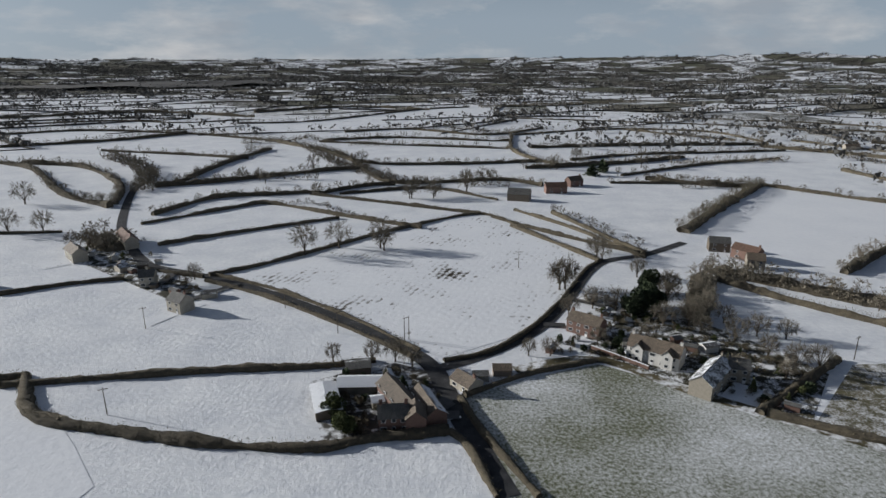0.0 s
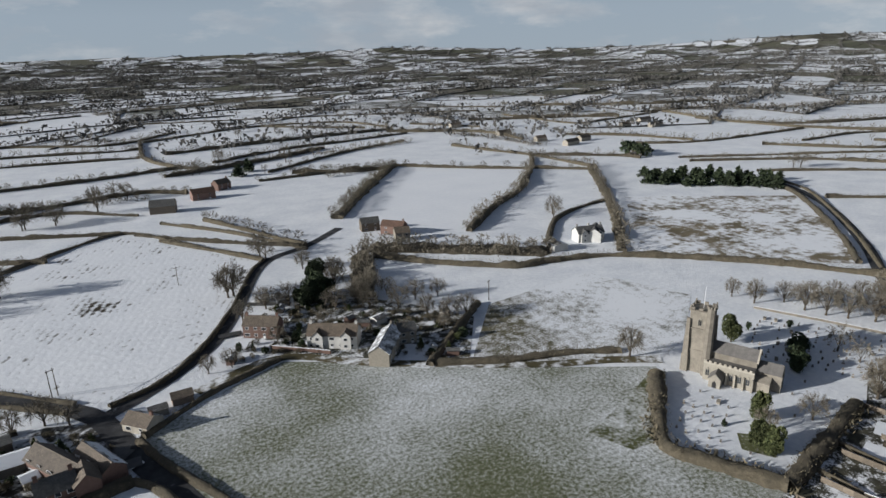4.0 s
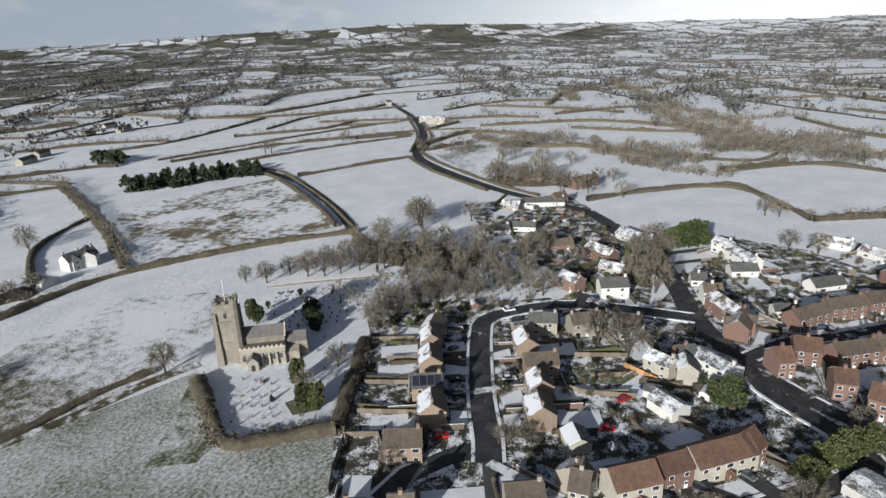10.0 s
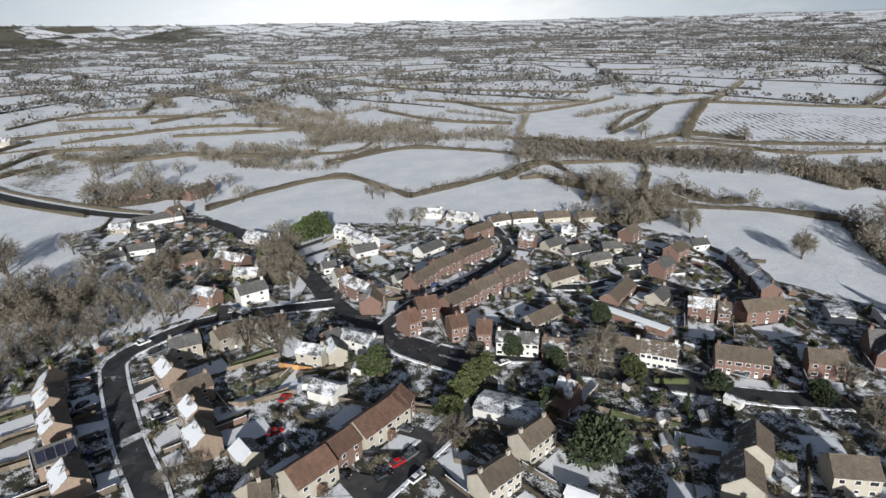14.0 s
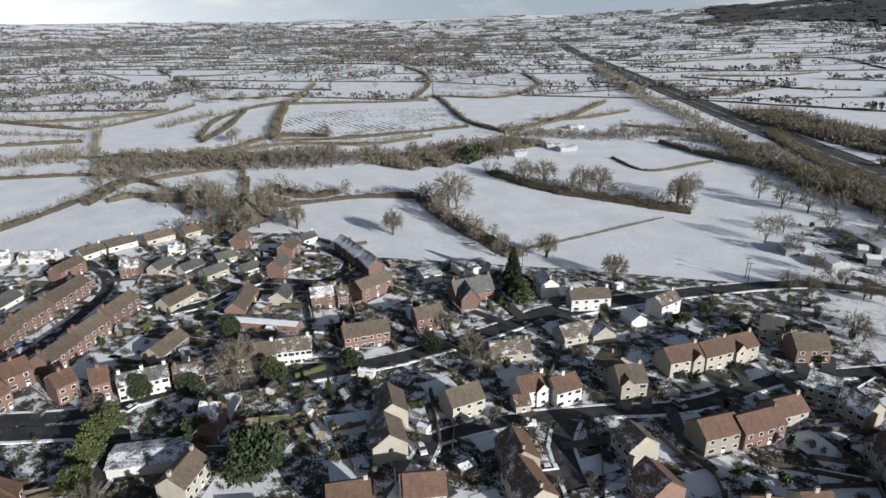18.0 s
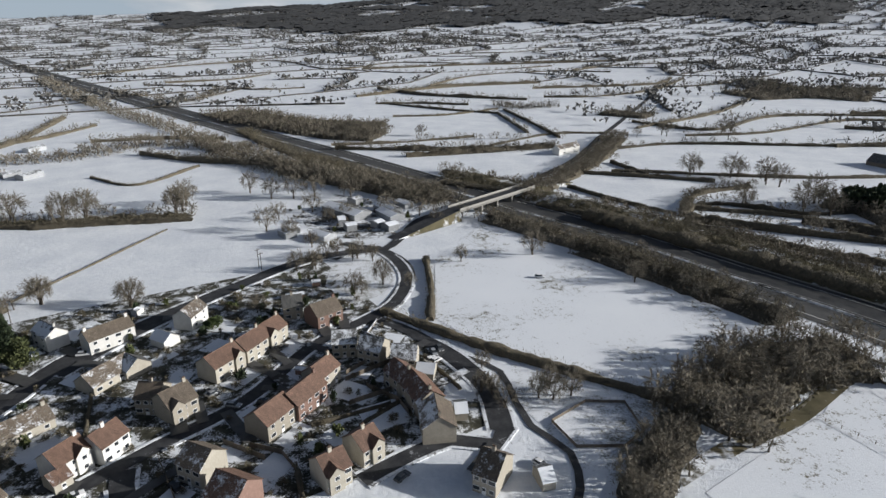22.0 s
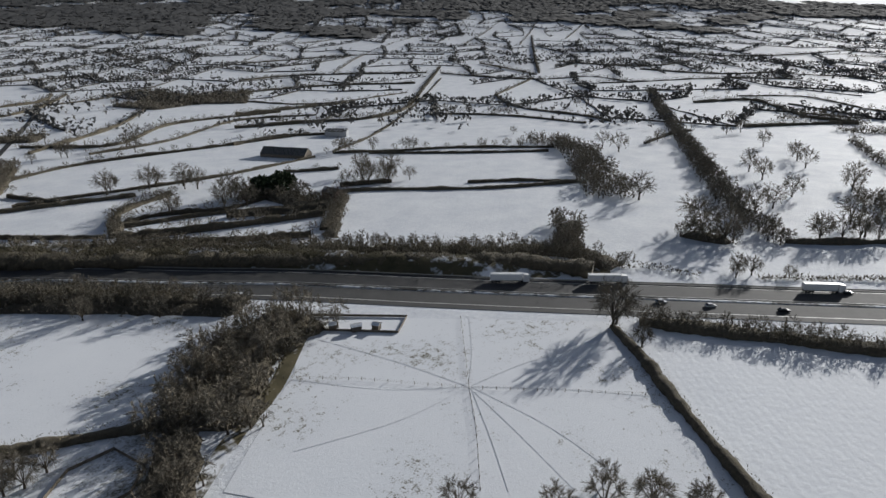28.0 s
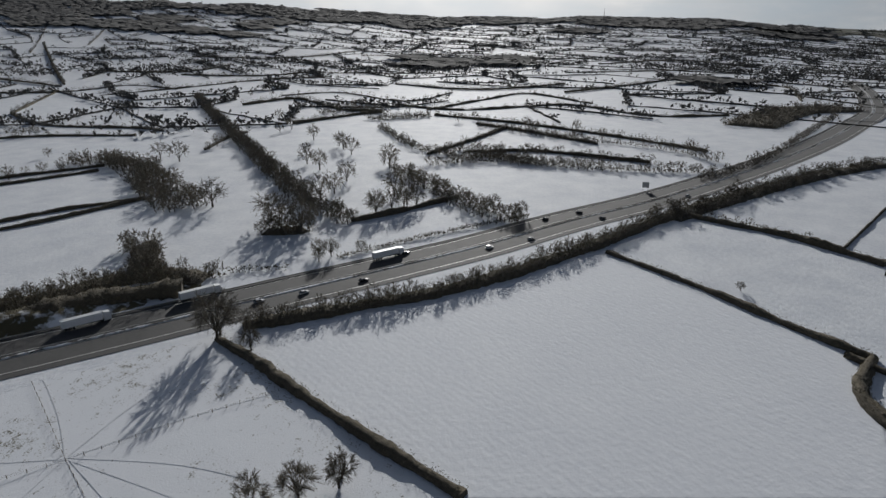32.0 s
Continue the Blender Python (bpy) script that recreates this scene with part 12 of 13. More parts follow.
hedge([(122.7, 2.6), (128.0, 12.2)], 1.4, 1.1, 'bare brown garden hedge between plots')
hedge([(114.1, 4.3), (104.2, 5.6)], 1.4, 1.1, 'rough garden hedge dusted with snow')
hedge([(113.3, -1.8), (105.4, -0.9)], 0.8, 1.9, 'bare brown garden hedge between plots')
low_wall([(93.9, 52.3), (83.2, 49.6)], 1.7, 0.18, 'wood', label='garden boundary between house plots')
low_wall([(97.8, 53.3), (107.5, 55.8)], 1.7, 0.18, 'wood', label='garden boundary between house plots')
hedge([(96.0, 44.0), (87.3, 41.8)], 1.1, 1.9, 'bare brown garden hedge between plots')
hedge([(97.9, 40.8), (88.4, 37.6)], 1.4, 1.9, 'rough garden hedge dusted with snow')
low_wall([(100.2, 33.9), (90.7, 30.7)], 1.2, 0.18, 'wood', label='garden boundary between house plots')
hedge([(104.0, 35.1), (111.6, 37.6)], 1.4, 1.9, 'rough garden hedge dusted with snow')
low_wall([(177.0, -15.5), (169.2, -9.2)], 1.2, 0.18, 'wood', label='garden boundary between house plots')
hedge([(179.4, -17.3), (188.0, -24.2)], 1.4, 1.5, 'bare brown garden hedge between plots')
hedge([(168.6, -25.8), (168.0, -13.9)], 1.4, 1.9, 'rough garden hedge dusted with snow')
hedge([(168.7, -28.8), (169.3, -40.8)], 1.1, 1.5, 'rough garden hedge dusted with snow')
hedge([(184.7, -32.9), (190.5, -39.8)], 1.1, 1.1, 'rough garden hedge dusted with snow')
hedge([(170.1, -39.3), (162.4, -30.2)], 1.4, 1.1, 'rough garden hedge dusted with snow')
hedge([(181.8, -23.6), (192.4, -20.4)], 1.4, 1.1, 'rough garden hedge dusted with snow')
hedge([(184.0, -30.8), (195.5, -27.3)], 0.8, 1.1, 'bare brown garden hedge between plots')
low_wall([(114.6, -5.3), (104.1, -11.1)], 1.2, 0.18, 'wood', label='garden boundary between house plots')
hedge([(139.2, -41.0), (133.8, -46.9)], 1.1, 1.9, 'rough garden hedge dusted with snow')
hedge([(142.6, -37.3), (148.0, -31.4)], 1.1, 1.5, 'rough garden hedge dusted with snow')
low_wall([(228.6, -44.0), (233.0, -54.1)], 1.7, 0.18, 'wood', label='garden boundary between house plots')
low_wall([(212.5, -51.0), (216.1, -59.2)], 1.2, 0.18, 'brick', label='garden boundary between house plots')
hedge([(211.9, -52.3), (208.4, -61.7)], 1.4, 1.9, 'rough garden hedge dusted with snow')
low_wall([(213.8, -62.7), (221.8, -56.7)], 1.7, 0.18, 'wood', label='garden boundary between house plots')
low_wall([(224.0, -76.3), (233.6, -69.1)], 1.2, 0.18, 'brick', label='garden boundary between house plots')
low_wall([(225.3, -76.1), (233.4, -72.2)], 1.2, 0.18, 'brick', label='garden boundary between house plots')
low_wall([(229.2, -93.1), (224.7, -95.3)], 1.2, 0.18, 'wood', label='garden boundary between house plots')
low_wall([(232.8, -91.3), (243.5, -86.0)], 1.2, 0.18, 'wood', label='garden boundary between house plots')
hedge([(229.7, -92.8), (225.3, -95.1)], 1.1, 1.9, 'rough garden hedge dusted with snow')
low_wall([(233.3, -91.0), (242.2, -86.5)], 1.7, 0.18, 'wood', label='garden boundary between house plots')
hedge([(243.4, -111.1), (250.5, -107.5)], 1.4, 1.1, 'rough garden hedge dusted with snow')
hedge([(187.5, -70.2), (179.4, -74.0)], 1.1, 1.1, 'bare brown garden hedge between plots')
hedge([(200.8, -98.4), (192.5, -101.8)], 1.4, 1.1, 'rough garden hedge dusted with snow')
low_wall([(204.5, -96.8), (212.8, -93.4)], 1.2, 0.18, 'wood', label='garden boundary between house plots')
low_wall([(201.8, -98.1), (192.7, -102.3)], 1.2, 0.18, 'wood', label='garden boundary between house plots')
hedge([(205.5, -96.5), (212.7, -93.2)], 1.4, 1.9, 'rough garden hedge dusted with snow')
low_wall([(209.1, -114.3), (202.8, -117.2)], 1.2, 0.18, 'wood', label='garden boundary between house plots')
hedge([(212.8, -112.7), (221.9, -108.5)], 0.8, 1.9, 'bare brown garden hedge between plots')
hedge([(189.2, -68.5), (178.2, -67.6)], 1.4, 1.9, 'rough garden hedge dusted with snow')
low_wall([(194.1, -69.0), (201.1, -69.6)], 1.7, 0.18, 'brick', label='garden boundary between house plots')
low_wall([(175.7, -64.6), (186.7, -65.3)], 1.2, 0.18, 'wood', label='garden boundary between house plots')
low_wall([(170.7, -71.9), (165.7, -71.6)], 1.7, 0.18, 'wood', label='garden boundary between house plots')
hedge([(175.2, -72.2), (185.2, -72.8)], 0.8, 1.9, 'bare brown garden hedge between plots')
low_wall([(168.8, -73.1), (177.6, -77.8)], 1.7, 0.18, 'wood', label='garden boundary between house plots')
low_wall([(165.7, -78.9), (176.3, -84.6)], 1.2, 0.18, 'wood', label='garden boundary between house plots')
hedge([(161.1, -76.6), (170.5, -82.3)], 1.1, 1.9, 'bare brown garden hedge between plots')
hedge([(153.4, -89.4), (161.9, -94.6)], 1.1, 1.5, 'rough garden hedge dusted with snow')
low_wall([(145.7, -106.0), (154.3, -114.3)], 1.7, 0.18, 'wood', label='garden boundary between house plots')
hedge([(129.4, -123.7), (135.1, -129.3)], 0.8, 1.1, 'bare brown garden hedge between plots')
hedge([(128.1, -81.0), (133.2, -89.6)], 1.1, 1.1, 'rough garden hedge dusted with snow')
low_wall([(122.3, -84.5), (127.4, -93.0)], 1.7, 0.18, 'wood', label='garden boundary between house plots')
low_wall([(118.2, -74.0), (111.7, -78.7)], 1.7, 0.18, 'wood', label='garden boundary between house plots')
low_wall([(107.2, -58.2), (98.0, -62.0)], 1.2, 0.18, 'wood', label='garden boundary between house plots')
hedge([(110.9, -56.6), (121.1, -52.4)], 1.1, 1.9, 'bare brown garden hedge between plots')
hedge([(111.8, -69.3), (104.4, -72.3)], 1.4, 1.5, 'bare brown garden hedge between plots')
low_wall([(98.2, -43.6), (90.7, -46.4)], 1.7, 0.18, 'wood', label='garden boundary between house plots')
low_wall([(102.0, -42.2), (109.5, -39.4)], 1.7, 0.18, 'wood', label='garden boundary between house plots')
hedge([(102.3, -54.8), (93.9, -57.9)], 1.4, 1.1, 'bare brown garden hedge between plots')
hedge([(106.1, -53.4), (115.5, -49.9)], 0.8, 1.1, 'bare brown garden hedge between plots')
hedge([(78.1, -72.8), (72.6, -67.0)], 0.8, 1.5, 'bare brown garden hedge between plots')
hedge([(80.9, -75.7), (87.1, -82.2)], 0.8, 1.9, 'rough garden hedge dusted with snow')
low_wall([(70.1, -80.4), (63.9, -73.9)], 1.7, 0.18, 'wood', label='garden boundary between house plots')
hedge([(72.9, -83.3), (79.8, -90.5)], 0.8, 1.5, 'rough garden hedge dusted with snow')
hedge([(66.7, -83.5), (61.0, -76.6)], 1.1, 1.1, 'bare brown garden hedge between plots')
low_wall([(69.3, -86.6), (74.4, -92.8)], 1.2, 0.18, 'wood', label='garden boundary between house plots')
hedge([(312.1, 46.0), (322.1, 46.4)], 1.1, 1.5, 'rough garden hedge dusted with snow')
low_wall([(309.7, 30.8), (297.7, 30.3)], 1.2, 0.18, 'wood', label='garden boundary between house plots')
low_wall([(312.7, 30.9), (321.7, 31.3)], 1.7, 0.18, 'wood', label='garden boundary between house plots')
hedge([(299.1, 57.4), (287.9, 52.9)], 1.1, 1.1, 'rough garden hedge dusted with snow')
hedge([(301.8, 58.6), (311.1, 62.3)], 1.1, 1.1, 'rough garden hedge dusted with snow')
hedge([(304.7, 43.6), (293.5, 39.1)], 0.8, 1.5, 'rough garden hedge dusted with snow')
hedge([(293.2, -27.7), (301.2, -36.6)], 1.4, 1.9, 'rough garden hedge dusted with snow')
hedge([(280.7, 23.3), (269.6, 18.6)], 0.8, 1.9, 'bare brown garden hedge between plots')
hedge([(283.4, 24.5), (294.4, 29.2)], 1.4, 1.9, 'bare brown garden hedge between plots')
low_wall([(286.2, 10.5), (277.9, 6.9)], 1.2, 0.18, 'brick', label='garden boundary between house plots')
hedge([(288.9, 11.7), (300.0, 16.4)], 1.4, 1.9, 'rough garden hedge dusted with snow')
hedge([(277.0, 5.3), (268.6, 13.9)], 0.8, 1.5, 'bare brown garden hedge between plots')
hedge([(279.5, 2.8), (285.8, -3.6)], 1.1, 1.1, 'bare brown garden hedge between plots')
hedge([(267.3, -9.2), (272.9, -14.9)], 1.4, 1.1, 'bare brown garden hedge between plots')
hedge([(258.7, -0.6), (251.5, 3.0)], 0.8, 1.1, 'rough garden hedge dusted with snow')
hedge([(253.2, -11.4), (242.5, -5.9)], 1.4, 1.1, 'rough garden hedge dusted with snow')
hedge([(255.8, -12.8), (263.0, -16.4)], 0.8, 1.9, 'bare brown garden hedge between plots')
hedge([(239.3, 14.9), (230.5, 23.0)], 1.1, 1.1, 'bare brown garden hedge between plots')
hedge([(241.5, 12.9), (248.9, 6.1)], 1.4, 1.9, 'bare brown garden hedge between plots')
low_wall([(231.4, 6.1), (225.4, 11.5)], 1.7, 0.18, 'wood', label='garden boundary between house plots')
hedge([(233.6, 4.1), (241.7, -3.3)], 0.8, 1.5, 'rough garden hedge dusted with snow')
hedge([(232.9, 0.2), (241.6, 2.7)], 1.1, 1.5, 'bare brown garden hedge between plots')
hedge([(232.0, -13.2), (225.3, -15.1)], 0.8, 1.9, 'rough garden hedge dusted with snow')
low_wall([(236.3, -12.0), (246.0, -9.3)], 1.2, 0.18, 'wood', label='garden boundary between house plots')
low_wall([(292.9, -51.1), (286.9, -44.4)], 1.7, 0.18, 'wood', label='garden boundary between house plots')
hedge([(294.9, -53.4), (301.5, -60.9)], 0.8, 1.5, 'bare brown garden hedge between plots')
hedge([(285.2, -57.9), (278.0, -49.6)], 0.8, 1.9, 'rough garden hedge dusted with snow')
hedge([(287.2, -60.2), (295.1, -69.2)], 1.1, 1.5, 'bare brown garden hedge between plots')
low_wall([(281.5, -55.6), (276.3, -44.8)], 1.7, 0.18, 'wood', label='garden boundary between house plots')
hedge([(283.0, -58.8), (287.4, -67.8)], 0.8, 1.5, 'bare brown garden hedge between plots')
low_wall([(266.3, -66.9), (269.7, -74.1)], 1.7, 0.18, 'brick', label='garden boundary between house plots')
low_wall([(260.3, -53.0), (250.5, -55.1)], 1.2, 0.18, 'wood', label='garden boundary between house plots')
hedge([(263.7, -52.3), (274.4, -50.0)], 1.1, 1.1, 'rough garden hedge dusted with snow')
hedge([(262.9, -65.5), (253.1, -67.6)], 1.1, 1.1, 'bare brown garden hedge between plots')
hedge([(251.3, -36.1), (261.2, -35.4)], 1.1, 1.9, 'rough garden hedge dusted with snow')
low_wall([(248.7, -43.9), (237.8, -44.6)], 1.7, 0.18, 'wood', label='garden boundary between house plots')
low_wall([(251.7, -43.8), (261.7, -43.1)], 1.7, 0.18, 'brick', label='garden boundary between house plots')
hedge([(232.2, -47.0), (224.3, -48.3)], 0.8, 1.5, 'rough garden hedge dusted with snow')
low_wall([(235.6, -46.5), (247.5, -44.5)], 1.7, 0.18, 'brick', label='garden boundary between house plots')
low_wall([(246.9, -80.4), (238.9, -84.5)], 1.2, 0.18, 'wood', label='garden boundary between house plots')
hedge([(250.5, -78.6), (257.6, -75.0)], 1.4, 1.1, 'bare brown garden hedge between plots')
hedge([(254.1, -94.5), (243.4, -100.0)], 1.1, 1.5, 'rough garden hedge dusted with snow')
hedge([(257.7, -92.7), (268.4, -87.2)], 0.8, 1.1, 'bare brown garden hedge between plots')
low_wall([(222.7, -61.0), (216.8, -62.2)], 1.2, 0.18, 'brick', label='garden boundary between house plots')
hedge([(224.6, -60.6), (234.4, -58.5)], 1.1, 1.5, 'bare brown garden hedge between plots')
low_wall([(226.8, -70.7), (236.6, -68.6)], 1.7, 0.18, 'wood', label='garden boundary between house plots')
hedge([(309.1, -98.1), (302.4, -93.8)], 1.4, 1.1, 'bare brown garden hedge between plots')
low_wall([(311.6, -99.8), (321.7, -106.3)], 1.7, 0.18, 'brick', label='garden boundary between house plots')
hedge([(299.9, -112.2), (290.7, -106.2)], 0.8, 1.5, 'bare brown garden hedge between plots')
hedge([(302.4, -113.9), (309.1, -118.2)], 1.4, 1.1, 'rough garden hedge dusted with snow')
low_wall([(296.6, -112.2), (290.7, -104.1)], 1.7, 0.18, 'wood', label='garden boundary between house plots')
hedge([(298.7, -115.0), (304.6, -123.1)], 0.8, 1.1, 'bare brown garden hedge between plots')
hedge([(281.9, -123.0), (274.8, -113.3)], 1.1, 1.5, 'rough garden hedge dusted with snow')
hedge([(257.9, -109.5), (246.6, -113.7)], 1.4, 1.1, 'rough garden hedge dusted with snow')
hedge([(260.7, -108.5), (268.2, -105.7)], 1.1, 1.1, 'rough garden hedge dusted with snow')
hedge([(266.1, -123.2), (276.4, -119.4)], 1.4, 1.9, 'bare brown garden hedge between plots')
hedge([(279.5, -140.3), (291.5, -139.6)], 1.4, 1.1, 'rough garden hedge dusted with snow')
low_wall([(279.1, -140.7), (289.0, -142.3)], 1.7, 0.18, 'wood', label='garden boundary between house plots')
hedge([(273.4, -155.1), (264.5, -153.7)], 1.4, 1.5, 'rough garden hedge dusted with snow')
hedge([(276.8, -155.6), (285.7, -157.0)], 0.8, 1.5, 'rough garden hedge dusted with snow')
hedge([(269.2, -155.2), (258.3, -153.4)], 0.8, 1.1, 'rough garden hedge dusted with snow')
low_wall([(272.6, -155.7), (281.5, -157.2)], 1.2, 0.18, 'wood', label='garden boundary between house plots')
hedge([(266.7, -170.5), (257.8, -169.0)], 0.8, 1.9, 'bare brown garden hedge between plots')
low_wall([(270.1, -171.0), (281.0, -172.8)], 1.2, 0.18, 'wood', label='garden boundary between house plots')
low_wall([(262.3, -171.2), (250.4, -169.9)], 1.7, 0.18, 'wood', label='garden boundary between house plots')
hedge([(265.8, -171.5), (277.7, -172.9)], 1.1, 1.9, 'bare brown garden hedge between plots')
hedge([(261.1, -182.5), (253.1, -181.6)], 0.8, 1.1, 'bare brown garden hedge between plots')
hedge([(264.6, -182.8), (276.5, -184.1)], 1.1, 1.9, 'rough garden hedge dusted with snow')
hedge([(244.6, -129.2), (250.1, -135.0)], 1.4, 1.1, 'rough garden hedge dusted with snow')
low_wall([(235.4, -132.5), (229.9, -126.7)], 1.2, 0.18, 'wood', label='garden boundary between house plots')
hedge([(238.1, -135.4), (245.0, -142.7)], 0.8, 1.5, 'bare brown garden hedge between plots')
hedge([(230.3, -134.9), (220.7, -137.5)], 0.8, 1.5, 'bare brown garden hedge between plots')
hedge([(233.6, -147.2), (225.8, -149.2)], 1.1, 1.9, 'bare brown garden hedge between plots')
hedge([(237.0, -146.3), (248.6, -143.2)], 1.1, 1.1, 'rough garden hedge dusted with snow')
hedge([(220.7, -140.6), (211.7, -140.5)], 1.1, 1.1, 'rough garden hedge dusted with snow')
low_wall([(223.7, -140.7), (228.7, -140.7)], 1.7, 0.18, 'brick', label='garden boundary between house plots')
hedge([(220.6, -152.3), (213.6, -152.3)], 1.1, 1.5, 'bare brown garden hedge between plots')
low_wall([(223.6, -152.4), (233.6, -152.5)], 1.2, 0.18, 'brick', label='garden boundary between house plots')
low_wall([(208.2, -142.0), (199.2, -142.0)], 1.2, 0.18, 'wood', label='garden boundary between house plots')
low_wall([(211.2, -142.0), (218.2, -142.0)], 1.2, 0.18, 'wood', label='garden boundary between house plots')
hedge([(208.2, -154.7), (204.2, -154.7)], 0.8, 1.9, 'bare brown garden hedge between plots')
low_wall([(211.2, -154.7), (221.2, -154.7)], 1.2, 0.18, 'brick', label='garden boundary between house plots')
low_wall([(199.0, -132.0), (194.1, -133.0)], 1.7, 0.18, 'brick', label='garden boundary between house plots')
hedge([(202.9, -131.2), (213.7, -129.1)], 1.1, 1.9, 'rough garden hedge dusted with snow')
hedge([(165.9, -92.1), (157.4, -95.1)], 0.8, 1.5, 'rough garden hedge dusted with snow')
hedge([(169.7, -90.7), (179.1, -87.3)], 1.1, 1.9, 'rough garden hedge dusted with snow')
low_wall([(171.3, -107.2), (161.0, -110.9)], 1.7, 0.18, 'brick', label='garden boundary between house plots')
hedge([(175.1, -105.8), (186.4, -101.8)], 1.1, 1.5, 'bare brown garden hedge between plots')
hedge([(169.9, -127.9), (163.1, -132.3)], 1.4, 1.5, 'bare brown garden hedge between plots')
low_wall([(173.2, -125.8), (180.8, -120.9)], 1.7, 0.18, 'wood', label='garden boundary between house plots')
hedge([(181.0, -145.1), (174.3, -149.5)], 0.8, 1.9, 'rough garden hedge dusted with snow')
hedge([(223.4, -174.2), (216.5, -178.1)], 1.4, 1.9, 'rough garden hedge dusted with snow')
low_wall([(226.9, -172.3), (233.9, -168.4)], 1.7, 0.18, 'wood', label='garden boundary between house plots')
hedge([(229.3, -184.6), (218.8, -190.5)], 0.8, 1.1, 'rough garden hedge dusted with snow')
hedge([(232.8, -182.7), (243.2, -176.8)], 1.1, 1.9, 'rough garden hedge dusted with snow')
hedge([(196.3, -177.1), (188.9, -180.1)], 1.1, 1.5, 'rough garden hedge dusted with snow')
low_wall([(200.0, -175.7), (208.4, -172.3)], 1.2, 0.18, 'brick', label='garden boundary between house plots')
hedge([(200.6, -187.9), (191.3, -191.6)], 0.8, 1.5, 'bare brown garden hedge between plots')
hedge([(204.3, -186.5), (214.5, -182.4)], 0.8, 1.1, 'rough garden hedge dusted with snow')
hedge([(205.5, -194.2), (195.6, -193.0)], 0.8, 1.9, 'rough garden hedge dusted with snow')
low_wall([(208.5, -194.5), (218.4, -195.7)], 1.2, 0.18, 'wood', label='garden boundary between house plots')
hedge([(204.3, -204.0), (195.4, -202.9)], 1.4, 1.5, 'bare brown garden hedge between plots')
low_wall([(207.3, -204.3), (217.2, -205.5)], 1.7, 0.18, 'brick', label='garden boundary between house plots')
hedge([(189.0, -170.8), (179.9, -175.0)], 0.8, 1.5, 'rough garden hedge dusted with snow')
low_wall([(192.6, -169.2), (199.9, -165.8)], 1.2, 0.18, 'wood', label='garden boundary between house plots')
hedge([(163.5, -142.6), (155.5, -146.7)], 1.4, 1.9, 'rough garden hedge dusted with snow')
low_wall([(167.1, -140.8), (173.3, -137.6)], 1.7, 0.18, 'wood', label='garden boundary between house plots')
low_wall([(168.7, -152.8), (160.7, -156.9)], 1.2, 0.18, 'wood', label='garden boundary between house plots')
low_wall([(172.3, -151.0), (181.2, -146.4)], 1.7, 0.18, 'wood', label='garden boundary between house plots')
hedge([(219.2, -156.3), (213.5, -154.6)], 1.1, 1.9, 'bare brown garden hedge between plots')
hedge([(222.1, -157.1), (233.6, -160.5)], 1.1, 1.9, 'bare brown garden hedge between plots')
hedge([(216.3, -166.4), (204.8, -163.0)], 1.1, 1.1, 'bare brown garden hedge between plots')
hedge([(219.2, -167.2), (229.7, -170.3)], 1.4, 1.9, 'bare brown garden hedge between plots')
hedge([(247.9, -152.8), (239.7, -147.0)], 0.8, 1.5, 'rough garden hedge dusted with snow')
low_wall([(249.5, -154.0), (256.8, -159.2)], 1.2, 0.18, 'wood', label='garden boundary between house plots')
hedge([(242.8, -159.8), (234.7, -154.0)], 1.4, 1.1, 'rough garden hedge dusted with snow')
hedge([(244.4, -161.0), (253.4, -167.4)], 1.4, 1.9, 'bare brown garden hedge between plots')
low_wall([(153.9, -146.4), (146.3, -139.9)], 1.7, 0.18, 'brick', label='garden boundary between house plots')
low_wall([(156.9, -149.0), (163.0, -154.2)], 1.2, 0.18, 'wood', label='garden boundary between house plots')
low_wall([(198.9, -152.9), (194.0, -152.2)], 1.7, 0.18, 'wood', label='garden boundary between house plots')
low_wall([(201.9, -153.4), (205.8, -153.9)], 1.7, 0.18, 'wood', label='garden boundary between house plots')
low_wall([(197.4, -163.2), (192.5, -162.5)], 1.2, 0.18, 'wood', label='garden boundary between house plots')
hedge([(200.4, -163.7), (210.3, -165.1)], 0.8, 1.5, 'rough garden hedge dusted with snow')
low_wall([(126.7, -132.3), (132.9, -137.3)], 1.2, 0.18, 'wood', label='garden boundary between house plots')
hedge([(112.7, -142.6), (108.8, -139.5)], 1.4, 1.1, 'bare brown garden hedge between plots')
hedge([(116.3, -145.4), (124.1, -151.6)], 1.4, 1.5, 'bare brown garden hedge between plots')
low_wall([(110.8, -152.1), (104.5, -147.1)], 1.7, 0.18, 'brick', label='garden boundary between house plots')
hedge([(114.4, -154.9), (122.2, -161.1)], 1.4, 1.5, 'rough garden hedge dusted with snow')
hedge([(103.7, -161.1), (99.0, -157.4)], 1.4, 1.5, 'rough garden hedge dusted with snow')
hedge([(107.3, -163.9), (113.6, -168.9)], 1.4, 1.5, 'rough garden hedge dusted with snow')
low_wall([(157.5, -152.4), (164.1, -162.4)], 1.7, 0.18, 'wood', label='garden boundary between house plots')
low_wall([(142.6, -156.7), (135.7, -151.0)], 1.7, 0.18, 'wood', label='garden boundary between house plots')
hedge([(145.7, -159.3), (152.7, -165.0)], 1.1, 1.5, 'bare brown garden hedge between plots')
hedge([(141.9, -160.1), (130.1, -157.9)], 1.1, 1.1, 'rough garden hedge dusted with snow')
hedge([(146.3, -161.0), (158.1, -163.2)], 0.8, 1.9, 'rough garden hedge dusted with snow')
